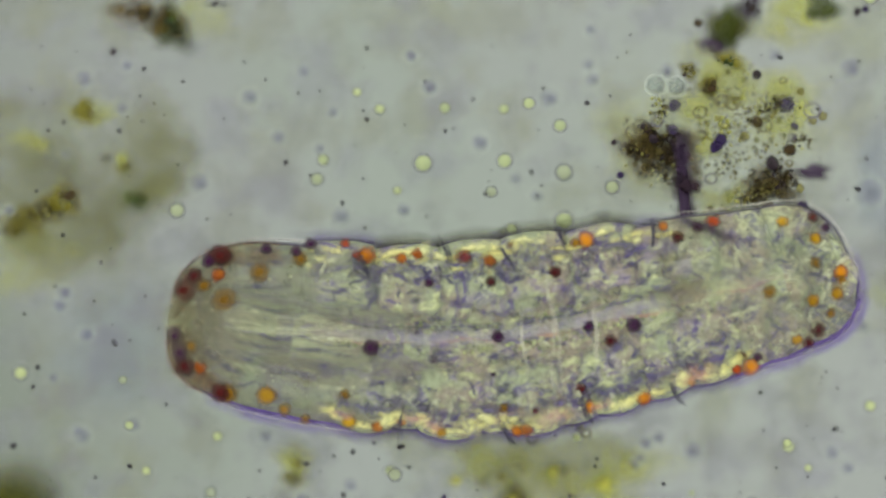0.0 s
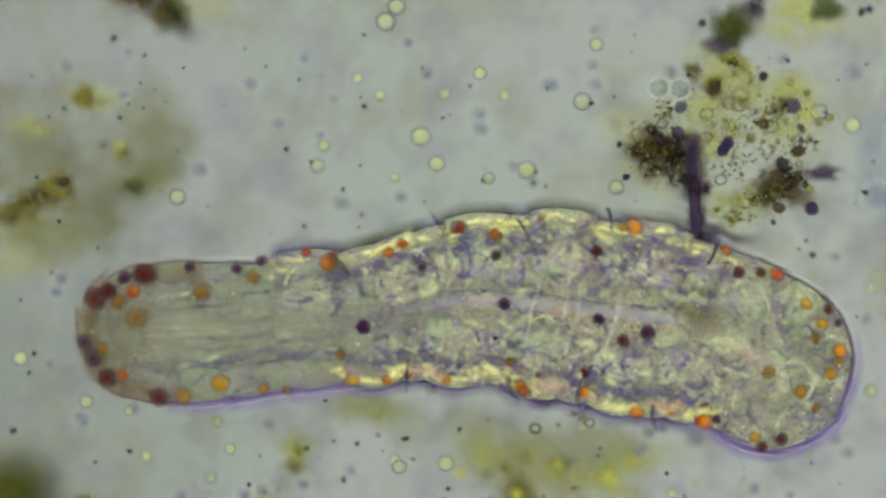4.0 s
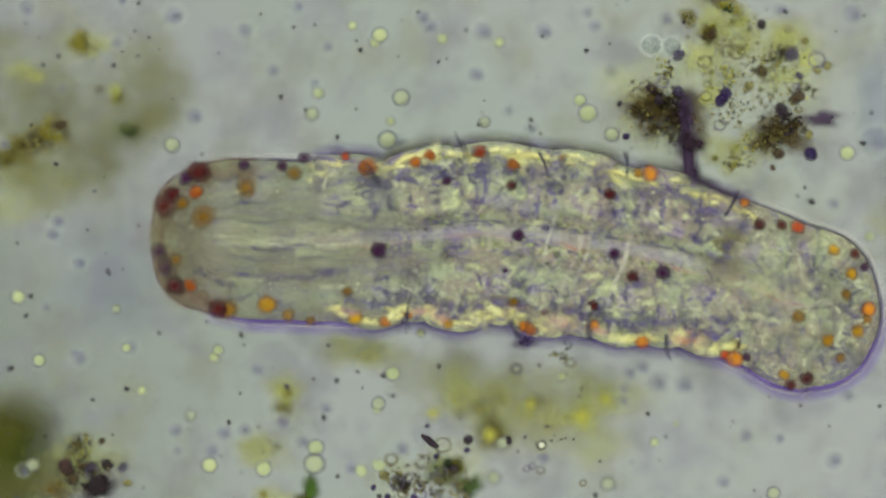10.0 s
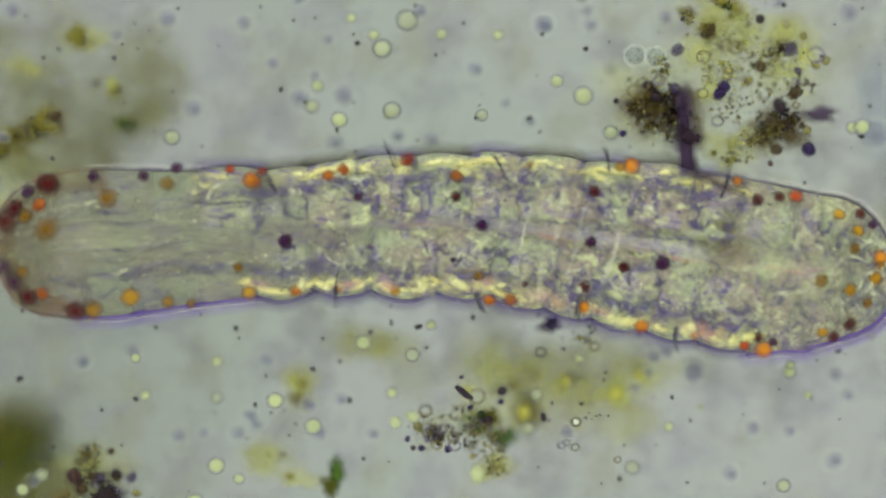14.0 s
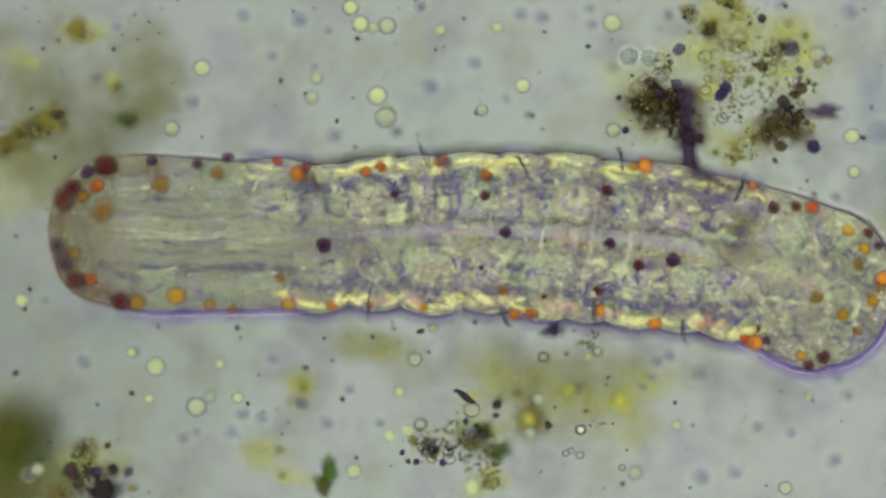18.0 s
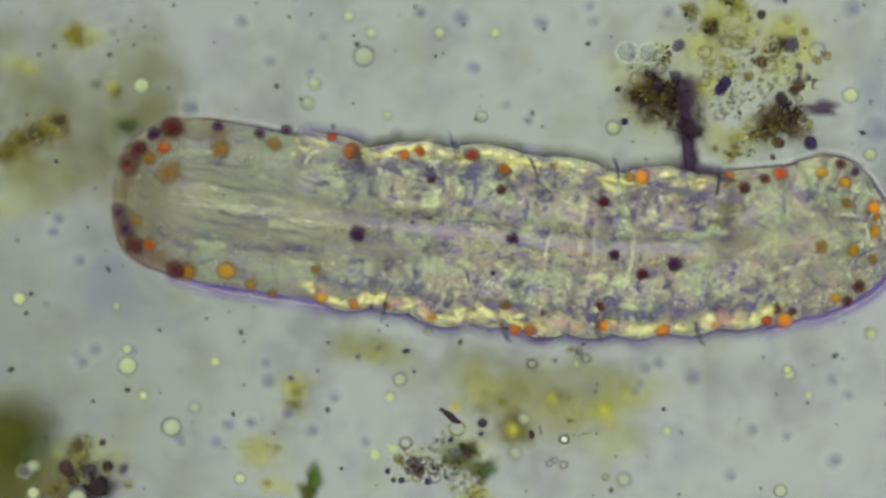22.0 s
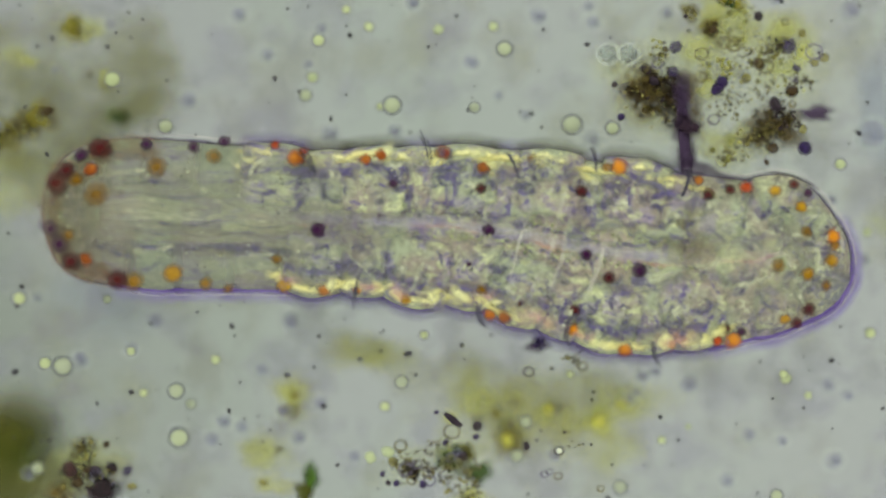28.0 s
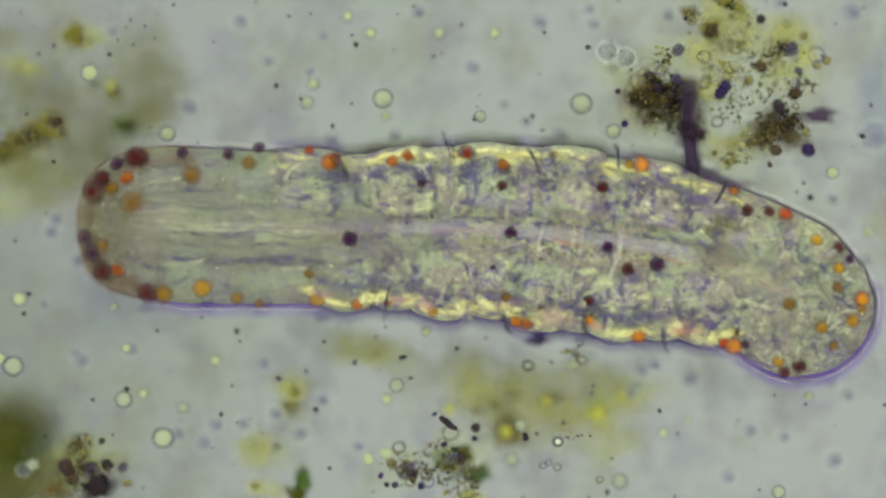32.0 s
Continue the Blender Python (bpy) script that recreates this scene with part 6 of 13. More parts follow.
    glide(walls[17], 2, ((0, 610, 209, -4), (0.5, 672, 198, -10), (1, 653, 106, -35), (1.5, 577, 80, -39), (2, 662, -60, -62), (2.5, 623, 55, -43), (4.5, 703, -3, -45), (5, 730, -23, -53), (5.5, 682, 41, -36), (6, 688, 148, -4), (6.6, 619, 172, -38), (7, 544, 201, 11), (7.5, 592, 174, 0), (8, 631, 142, -7), (8.5, 664, 111, -24), (9, 700, 69, -36), (9.5, 582, 116, -25), (10, 714, 19, -33), (10.5, 690, 27, -33), (11, 711, 50, -32), (11.5, 676, 40, -39), (12, 714, 19, -34), (12.5, 694, 30, -37), (13, 653, 121, -1), (13.5, 676, 105, -2), (14, 719, 86, -23), (14.5, 682, 73, -18), (16.5, 681, 90, -18), (17, 636, 139, -9), (17.5, 672, 110, -15), (18, 739, 53, -33), (18.5, 718, 20, -41), (19, 719, 2, -45), (19.4, 582, 59, -38), (20, 664, 60, -28), (20.5, 625, 117, -1), (21, 555, 141, -11), (21.5, 579, 176, 4), (22, 677, 166, 0), (22.5, 661, 146, -10), (23, 696, 97, -25), (23.5, 583, 41, -39), (24, 672, -99, -61), (24.5, 705, -80, -55), (25, 725, 2, -33), (25.5, 724, 17, -38), (27.5, 588, 138, 3), (28, 598, 133, -5), (28.5, 583, 139, -3), (29, 643, 111, -18), (29.5, 673, 86, -28), (30, 700, 59, -36), (30.5, 679, 57, -38), (31, 677, 56, -33), (31.5, 659, 55, -32), (32, 685, 35, -37)))
    glide(walls[18], 0, ((0, 675, 185, -41), (0.5, 724, 176, -38), (1, 687, 69, -59), (1.5, 606, 47, -57), (2, 676, -90, -69), (2.5, 645, 27, -60), (4.5, 734, -40, -57), (5, 756, -63, -60), (5.5, 720, 4, -53), (6, 733, 131, -38), (6.6, 653, 133, -57), (7, 597, 185, -35), (7.5, 640, 157, -38), (8, 679, 120, -38), (8.5, 706, 82, -46), (9, 733, 35, -55), (9.5, 614, 91, -51), (10, 748, -16, -57), (10.5, 723, -4, -53), (11, 750, 14, -53), (11.5, 706, 6, -55), (12, 748, -15, -55), (12.5, 728, -3, -51), (13, 705, 102, -39), (13.5, 724, 86, -41), (14, 759, 59, -46), (14.5, 725, 49, -42), (16.5, 722, 65, -43), (17, 686, 116, -39), (17.5, 722, 80, -48), (18, 772, 22, -54), (18.5, 746, -14, -58), (19, 745, -34, -62), (19.4, 609, 28, -60), (20, 699, 31, -51), (20.5, 672, 102, -37), (21, 581, 125, -43), (21.5, 625, 162, -33), (22, 724, 153, -31), (22.5, 703, 125, -39), (23, 736, 69, -45), (23.5, 609, 11, -54), (24, 686, -130, -68), (24.5, 725, -115, -61), (25, 757, -29, -56), (25.5, 753, -17, -59), (27.5, 641, 124, -29), (28, 642, 116, -34), (28.5, 629, 121, -33), (29, 684, 82, -48), (29.5, 710, 55, -52), (30, 731, 26, -58), (30.5, 707, 26, -56), (31, 708, 25, -55), (31.5, 691, 24, -54), (32, 720, -1, -51)))
    glide(walls[19], 2, ((0, 703, 147, -60), (0.5, 752, 143, -54), (1, 702, 31, -74), (1.5, 621, 16, -71), (2, 685, -113, -78), (2.5, 657, -4, -73), (4.5, 749, -69, -68), (5, 774, -97, -67), (5.5, 743, -35, -65), (6, 759, 97, -57), (6.6, 677, 80, -69), (7, 646, 132, -52), (7.5, 669, 120, -58), (8, 717, 77, -54), (8.5, 729, 48, -61), (9, 751, -1, -69), (9.5, 631, 54, -69), (10, 765, -56, -73), (10.5, 742, -38, -68), (11, 771, -25, -67), (11.5, 730, -37, -66), (12, 766, -51, -69), (12.5, 748, -33, -63), (13, 732, 65, -59), (13.5, 750, 48, -63), (14, 778, 30, -61), (14.5, 747, 21, -58), (16.5, 747, 31, -60), (17, 719, 78, -55), (17.5, 745, 41, -66), (18, 788, -8, -69), (18.5, 761, -46, -71), (19, 758, -67, -74), (19.4, 619, 0, -75), (20, 718, -3, -67), (20.5, 697, 71, -57), (21, 600, 85, -68), (21.5, 662, 122, -52), (22, 754, 124, -50), (22.5, 737, 84, -56), (23, 760, 37, -59), (23.5, 634, -32, -65), (24, 696, -153, -76), (24.5, 743, -147, -67), (25, 772, -64, -72), (25.5, 769, -56, -73), (27.5, 683, 89, -46), (28, 678, 80, -51), (28.5, 668, 84, -49), (29, 711, 37, -65), (29.5, 731, 18, -67), (30, 744, -6, -74), (30.5, 722, -6, -70), (31, 725, -11, -70), (31.5, 711, -15, -70), (32, 744, -37, -62)))
    glide(walls[20], 0, ((0, 722, 104, -72), (0.5, 773, 106, -65), (1, 709, -9, -83), (1.5, 629, -18, -83), (2, 689, -137, -90), (2.5, 664, -36, -85), (4.5, 759, -100, -80), (5, 786, -133, -80), (5.5, 758, -77, -80), (6, 779, 60, -63), (6.6, 695, 25, -78), (7, 686, 73, -60), (7.5, 690, 78, -67), (8, 746, 28, -67), (8.5, 746, 11, -72), (9, 762, -39, -82), (9.5, 642, 16, -77), (10, 774, -98, -86), (10.5, 753, -75, -82), (11, 784, -67, -81), (11.5, 745, -84, -81), (12, 776, -89, -83), (12.5, 762, -66, -79), (13, 752, 23, -70), (13.5, 767, 4, -76), (14, 792, -2, -73), (14.5, 762, -11, -75), (16.5, 764, -8, -76), (17, 744, 35, -67), (17.5, 758, -2, -79), (18, 797, -42, -82), (18.5, 770, -81, -84), (19, 764, -101, -87), (19.4, 623, -29, -85), (20, 729, -40, -81), (20.5, 715, 35, -70), (21, 614, 42, -72), (21.5, 693, 76, -61), (22, 777, 90, -62), (22.5, 763, 37, -69), (23, 777, 1, -73), (23.5, 651, -79, -79), (24, 701, -177, -87), (24.5, 754, -181, -81), (25, 780, -100, -83), (25.5, 777, -98, -85), (27.5, 717, 46, -61), (28, 706, 39, -63), (28.5, 700, 41, -63), (29, 728, -13, -79), (29.5, 743, -23, -80), (30, 751, -41, -86), (30.5, 731, -41, -84), (31, 735, -49, -83), (31.5, 722, -57, -83), (32, 761, -77, -79)))
    glide(walls[21], 2, ((0, 731, 62, -87), (0.5, 788, 68, -77), (1, 711, -54, -93), (1.5, 628, -67, -98), (2, 674, -185, -116), (2.5, 660, -88, -101), (4.5, 759, -147, -98), (5, 786, -178, -100), (5.5, 757, -125, -103), (6, 797, 21, -69), (6.6, 701, -21, -91), (7, 708, 27, -78), (7.5, 703, 43, -79), (8, 760, -23, -86), (8.5, 754, -34, -87), (9, 761, -87, -100), (9.5, 650, -34, -85), (10, 769, -147, -105), (10.5, 750, -125, -103), (11, 784, -115, -100), (11.5, 744, -136, -103), (12, 775, -137, -101), (12.5, 760, -113, -102), (13, 764, -24, -83), (13.5, 773, -48, -92), (14, 799, -42, -88), (14.5, 765, -60, -96), (16.5, 766, -58, -100), (17, 758, -14, -83), (17.5, 762, -51, -94), (18, 795, -89, -99), (18.5, 767, -129, -101), (19, 759, -148, -103), (19.4, 623, -76, -94), (20, 728, -90, -99), (20.5, 726, -14, -84), (21, 626, 4, -77), (21.5, 713, 33, -73), (22, 794, 48, -75), (22.5, 774, -17, -89), (23, 784, -47, -90), (23.5, 649, -137, -103), (24, 692, -221, -110), (24.5, 751, -230, -103), (25, 779, -148, -97), (25.5, 775, -146, -101), (27.5, 735, -8, -85), (28, 721, -7, -82), (28.5, 716, -9, -84), (29, 730, -65, -98), (29.5, 745, -72, -97), (30, 747, -90, -101), (30.5, 728, -90, -102), (31, 733, -99, -100), (31.5, 719, -108, -102), (32, 760, -128, -104)))
    glide(walls[22], 0, ((0, 728, 23, -109), (0.5, 792, 31, -98), (1, 704, -104, -112), (1.5, 610, -128, -118), (2, 630, -246, -137), (2.5, 636, -154, -121), (4.5, 740, -204, -120), (5, 768, -226, -122), (5.5, 735, -173, -127), (6, 810, -19, -86), (6.6, 696, -58, -112), (7, 711, -3, -99), (7.5, 707, 15, -99), (8, 755, -70, -109), (8.5, 750, -85, -108), (9, 742, -139, -122), (9.5, 649, -94, -103), (10, 745, -200, -127), (10.5, 725, -181, -125), (11, 765, -165, -123), (11.5, 722, -184, -127), (12, 755, -189, -123), (12.5, 736, -166, -126), (13, 763, -74, -104), (13.5, 761, -103, -115), (14, 793, -89, -109), (14.5, 746, -118, -119), (16.5, 744, -112, -124), (17, 756, -65, -105), (17.5, 750, -103, -116), (18, 776, -147, -120), (18.5, 746, -184, -123), (19, 737, -203, -124), (19.4, 611, -138, -113), (20, 708, -148, -121), (20.5, 723, -74, -105), (21, 633, -30, -94), (21.5, 720, -6, -94), (22, 800, -1, -96), (22.5, 765, -72, -112), (23, 774, -102, -113), (23.5, 622, -196, -126), (24, 658, -277, -132), (24.5, 726, -288, -126), (25, 764, -203, -117), (25.5, 756, -195, -123), (27.5, 727, -68, -109), (28, 720, -55, -105), (28.5, 710, -60, -109), (29, 713, -114, -122), (29.5, 729, -126, -119), (30, 726, -149, -121), (30.5, 704, -149, -123), (31, 712, -156, -122), (31.5, 697, -162, -125), (32, 733, -180, -129)))
    glide(walls[23], 2, ((0, 707, -10, -135), (0.5, 779, -4, -123), (1, 675, -145, -139), (1.5, 567, -174, -147), (2, 564, -283, -165), (2.5, 587, -202, -150), (4.5, 699, -247, -148), (5, 731, -262, -150), (5.5, 694, -206, -154), (6, 803, -61, -113), (6.6, 676, -87, -138), (7, 700, -30, -122), (7.5, 698, -11, -120), (8, 729, -110, -136), (8.5, 723, -128, -136), (9, 702, -178, -150), (9.5, 621, -147, -133), (10, 701, -236, -155), (10.5, 679, -221, -154), (11, 728, -201, -150), (11.5, 680, -218, -154), (12, 715, -227, -151), (12.5, 692, -203, -154), (13, 740, -119, -131), (13.5, 726, -148, -143), (14, 768, -127, -137), (14.5, 704, -163, -148), (16.5, 701, -151, -152), (17, 732, -110, -132), (17.5, 716, -143, -144), (18, 734, -191, -148), (18.5, 703, -225, -151), (19, 693, -242, -152), (19.4, 573, -187, -142), (20, 665, -191, -149), (20.5, 694, -126, -134), (21, 624, -63, -119), (21.5, 709, -44, -120), (22, 783, -47, -124), (22.5, 732, -117, -140), (23, 741, -146, -140), (23.5, 572, -238, -153), (24, 604, -314, -160), (24.5, 678, -329, -153), (25, 727, -245, -145), (25.5, 718, -232, -150), (27.5, 695, -118, -137), (28, 697, -96, -133), (28.5, 683, -102, -136), (29, 677, -151, -149), (29.5, 691, -166, -147), (30, 682, -192, -150), (30.5, 658, -191, -152), (31, 669, -198, -150), (31.5, 653, -200, -153), (32, 688, -215, -156)))
    glide(walls[24], 0, ((0, 674, -30, -151), (0.5, 752, -29, -143), (1, 631, -168, -164), (1.5, 508, -197, -169), (2, 488, -288, -188), (2.5, 521, -224, -171), (4.5, 642, -268, -171), (5, 682, -278, -172), (5.5, 643, -219, -176), (6, 778, -95, -136), (6.6, 643, -104, -155), (7, 678, -50, -136), (7.5, 677, -30, -135), (8, 688, -135, -155), (8.5, 680, -155, -156), (9, 649, -195, -172), (9.5, 572, -182, -153), (10, 645, -249, -176), (10.5, 619, -236, -175), (11, 677, -216, -171), (11.5, 628, -230, -176), (12, 662, -243, -171), (12.5, 635, -217, -173), (13, 699, -148, -152), (13.5, 674, -172, -162), (14, 728, -150, -155), (14.5, 646, -184, -167), (16.5, 645, -167, -171), (17, 690, -139, -154), (17.5, 667, -165, -164), (18, 676, -211, -171), (18.5, 646, -243, -173), (19, 636, -258, -175), (19.4, 517, -215, -165), (20, 607, -211, -171), (20.5, 644, -160, -154), (21, 599, -88, -137), (21.5, 682, -72, -139), (22, 747, -81, -144), (22.5, 683, -143, -161), (23, 691, -172, -162), (23.5, 509, -256, -178), (24, 539, -324, -183), (24.5, 618, -346, -178), (25, 674, -268, -169), (25.5, 667, -247, -173), (27.5, 644, -149, -157), (28, 657, -123, -151), (28.5, 639, -129, -154), (29, 627, -167, -169), (29.5, 639, -187, -168), (30, 622, -212, -172), (30.5, 598, -209, -173), (31, 611, -217, -172), (31.5, 597, -215, -175), (32, 631, -228, -178)))
    glide(walls[25], 2, ((0, 627, -53, -156), (0.5, 698, -58, -156), (1, 574, -169, -193), (1.5, 448, -196, -194), (2, 433, -263, -227), (2.5, 457, -220, -198), (4.5, 583, -264, -198), (5, 626, -275, -195), (5.5, 590, -212, -199), (6, 725, -125, -161), (6.6, 611, -117, -160), (7, 640, -82, -140), (7.5, 639, -64, -139), (8, 633, -154, -166), (8.5, 628, -169, -173), (9, 596, -192, -196), (9.5, 519, -200, -171), (10, 587, -241, -200), (10.5, 562, -231, -198), (11, 620, -216, -188), (11.5, 571, -224, -196), (12, 600, -243, -188), (12.5, 575, -216, -188), (13, 640, -169, -169), (13.5, 620, -181, -179), (14, 668, -170, -166), (14.5, 589, -190, -182), (16.5, 590, -171, -184), (17, 628, -155, -176), (17.5, 616, -172, -181), (18, 619, -208, -197), (18.5, 586, -236, -200), (19, 576, -250, -201), (19.4, 457, -216, -196), (20, 545, -208, -195), (20.5, 590, -175, -174), (21, 561, -117, -146), (21.5, 634, -104, -151), (22, 694, -109, -159), (22.5, 632, -152, -180), (23, 633, -179, -184), (23.5, 455, -241, -216), (24, 481, -304, -216), (24.5, 555, -326, -216), (25, 615, -263, -201), (25.5, 613, -242, -198), (27.5, 591, -162, -176), (28, 604, -147, -161), (28.5, 589, -148, -164), (29, 579, -170, -186), (29.5, 588, -189, -188), (30, 568, -208, -199), (30.5, 544, -206, -197), (31, 554, -213, -198), (31.5, 543, -209, -199), (32, 576, -218, -202)))
    glide(walls[26], 0, ((0, 568, -76, -160), (0.5, 617, -86, -163), (1, 514, -144, -196), (1.5, 395, -173, -199), (2, 411, -220, -236), (2.5, 404, -192, -205), (4.5, 531, -236, -205), (5, 569, -250, -202), (5.5, 543, -187, -199), (6, 649, -140, -170), (6.6, 581, -126, -159), (7, 586, -125, -146), (7.5, 581, -111, -145), (8, 564, -165, -173), (8.5, 570, -169, -180), (9, 548, -169, -199), (9.5, 466, -201, -181), (10, 533, -211, -205), (10.5, 514, -206, -202), (11, 560, -200, -193), (11.5, 513, -199, -199), (12, 535, -226, -196), (12.5, 515, -201, -194), (13, 564, -174, -176), (13.5, 567, -176, -184), (14, 590, -183, -176), (14.5, 536, -181, -189), (16.5, 539, -161, -190), (17, 550, -150, -183), (17.5, 565, -165, -187), (18, 569, -182, -204), (18.5, 533, -205, -208), (19, 521, -218, -209), (19.4, 403, -188, -205), (20, 488, -183, -200), (20.5, 537, -172, -182), (21, 508, -148, -153), (21.5, 565, -135, -160), (22, 627, -127, -167), (22.5, 583, -144, -186), (23, 573, -165, -191), (23.5, 424, -202, -221), (24, 442, -261, -224), (24.5, 504, -273, -223), (25, 561, -230, -207), (25.5, 563, -217, -203), (27.5, 540, -158, -183), (28, 537, -163, -168), (28.5, 534, -159, -170), (29, 535, -158, -190), (29.5, 544, -175, -195), (30, 528, -183, -206), (30.5, 504, -185, -202), (31, 505, -187, -204), (31.5, 498, -183, -205), (32, 530, -189, -206)))
    glide(walls[27], 2, ((0, 494, -106, -161), (0.5, 529, -112, -166), (1, 446, -145, -173), (1.5, 342, -172, -184), (2, 369, -188, -220), (2.5, 352, -183, -196), (4.5, 463, -221, -190), (5, 494, -230, -195), (5.5, 475, -186, -174), (6, 561, -159, -169), (6.6, 517, -159, -151), (7, 509, -166, -158), (7.5, 488, -160, -156), (8, 483, -177, -175), (8.5, 493, -176, -174), (9, 483, -164, -182), (9.5, 411, -209, -182), (10, 464, -195, -191), (10.5, 448, -197, -185), (11, 486, -196, -182), (11.5, 446, -193, -183), (12, 459, -210, -194), (12.5, 445, -193, -188), (13, 483, -185, -174), (13.5, 497, -181, -177), (14, 499, -181, -187), (14.5, 471, -180, -186), (16.5, 472, -157, -187), (17, 467, -155, -177), (17.5, 491, -162, -184), (18, 499, -167, -191), (18.5, 469, -184, -200), (19, 455, -194, -203), (19.4, 352, -179, -197), (20, 419, -174, -187), (20.5, 462, -179, -174), (21, 445, -180, -162), (21.5, 481, -161, -167), (22, 542, -145, -171), (22.5, 512, -148, -176), (23, 495, -161, -182), (23.5, 370, -184, -193), (24, 389, -230, -212), (24.5, 441, -236, -207), (25, 486, -208, -193), (25.5, 491, -201, -190), (27.5, 470, -166, -174), (28, 457, -182, -170), (28.5, 462, -177, -170), (29, 471, -162, -177), (29.5, 480, -170, -187), (30, 467, -169, -193), (30.5, 447, -178, -188), (31, 444, -176, -192), (31.5, 437, -172, -190), (32, 462, -176, -187)))
    glide(walls[28], 0, ((0, 402, -131, -163), (0.5, 433, -129, -170), (1, 371, -149, -170), (1.5, 290, -153, -177), (2, 330, -141, -206), (2.5, 311, -154, -189), (4.5, 386, -201, -188), (5, 403, -204, -193), (5.5, 389, -194, -173), (6, 462, -173, -173), (6.6, 416, -211, -157), (7, 409, -195, -168), (7.5, 360, -205, -166), (8, 388, -176, -177), (8.5, 394, -180, -177), (9, 403, -156, -179), (9.5, 354, -187, -181), (10, 384, -174, -187), (10.5, 367, -184, -183), (11, 400, -186, -183), (11.5, 372, -182, -180), (12, 376, -181, -195), (12.5, 367, -174, -188), (13, 395, -185, -176), (13.5, 409, -178, -178), (14, 399, -159, -192), (14.5, 400, -159, -187), (16.5, 389, -139, -187), (17, 380, -153, -177), (17.5, 394, -151, -182), (18, 413, -147, -187), (18.5, 401, -151, -195), (19, 386, -156, -198), (19.4, 313, -148, -192), (20, 342, -157, -184), (20.5, 363, -184, -178), (21, 366, -189, -168), (21.5, 381, -174, -174), (22, 440, -153, -176), (22.5, 418, -150, -176), (23, 402, -155, -182), (23.5, 304, -163, -185), (24, 339, -185, -206), (24.5, 374, -196, -202), (25, 395, -185, -190), (25.5, 401, -181, -188), (27.5, 381, -168, -175), (28, 363, -187, -178), (28.5, 372, -182, -176), (29, 387, -160, -177), (29.5, 398, -152, -185), (30, 392, -145, -188), (30.5, 378, -160, -183), (31, 378, -151, -187), (31.5, 364, -151, -185), (32, 379, -162, -183)))
    glide(walls[29], 2, ((0, 319, -161, -164), (0.5, 342, -149, -171), (1, 299, -168, -178), (1.5, 243, -177, -174), (2, 273, -142, -191), (2.5, 263, -169, -183), (4.5, 303, -193, -193), (5, 301, -183, -192), (5.5, 295, -199, -184), (6, 361, -182, -178), (6.6, 327, -240, -173), (7, 314, -209, -178), (7.5, 267, -225, -180), (8, 311, -190, -177), (8.5, 308, -185, -185), (9, 323, -162, -184), (9.5, 301, -207, -176), (10, 307, -175, -188), (10.5, 290, -186, -190), (11, 322, -187, -190), (11.5, 303, -191, -186), (12, 295, -168, -197), (12.5, 286, -167, -194), (13, 323, -201, -176), (13.5, 329, -185, -185), (14, 305, -143, -193), (14.5, 320, -158, -188), (16.5, 295, -131, -187), (17, 303, -166, -179), (17.5, 313, -158, -180), (18, 329, -144, -187), (18.5, 314, -138, -191), (19, 298, -137, -193), (19.4, 257, -158, -187), (20, 272, -164, -187), (20.5, 276, -186, -189), (21, 301, -214, -172), (21.5, 296, -185, -181), (22, 345, -161, -179), (22.5, 328, -157, -181), (23, 309, -151, -188), (23.5, 240, -171, -189), (24, 274, -172, -204), (24.5, 297, -176, -202), (25, 314, -178, -192), (25.5, 322, -179, -189), (27.5, 301, -178, -184), (28, 276, -186, -192), (28.5, 286, -185, -189), (29, 303, -164, -186), (29.5, 313, -151, -186), (30, 310, -143, -186), (30.5, 308, -168, -185), (31, 311, -158, -187), (31.5, 294, -158, -184), (32, 301, -166, -187)))
    glide(walls[30], 0, ((0, 241, -174, -166), (0.5, 255, -156, -173), (1, 227, -157, -181), (1.5, 196, -163, -173), (2, 226, -118, -182), (2.5, 217, -149, -179), (4.5, 222, -165, -194), (5, 189, -159, -191), (5.5, 193, -185, -188), (6, 258, -183, -181), (6.6, 254, -232, -183), (7, 228, -200, -186), (7.5, 217, -204, -190), (8, 249, -179, -178), (8.5, 235, -166, -189), (9, 243, -146, -186), (9.5, 249, -193, -175), (10, 240, -152, -188), (10.5, 221, -159, -193), (11, 256, -160, -193), (11.5, 242, -168, -189), (12, 226, -135, -197), (12.5, 212, -137, -196), (13, 265, -188, -178), (13.5, 260, -164, -189), (14, 220, -117, -193), (14.5, 239, -137, -189), (16.5, 189, -117, -187), (17, 236, -152, -181), (17.5, 248, -146, -179), (18, 250, -127, -186), (18.5, 215, -120, -188), (19, 198, -115, -190), (19.4, 196, -135, -185), (20, 214, -141, -187), (20.5, 205, -159, -194), (21, 242, -204, -176), (21.5, 227, -169, -186), (22, 257, -155, -182), (22.5, 244, -146, -183), (23, 219, -131, -190), (23.5, 188, -144, -189), (24, 223, -134, -200), (24.5, 225, -137, -200), (25, 250, -152, -192), (25.5, 260, -154, -190), (27.5, 232, -158, -188), (28, 200, -155, -198), (28.5, 208, -158, -195), (29, 220, -145, -189), (29.5, 226, -136, -185), (30, 228, -127, -185), (30.5, 241, -149, -185), (31, 251, -135, -186), (31.5, 229, -140, -183), (32, 232, -144, -188)))
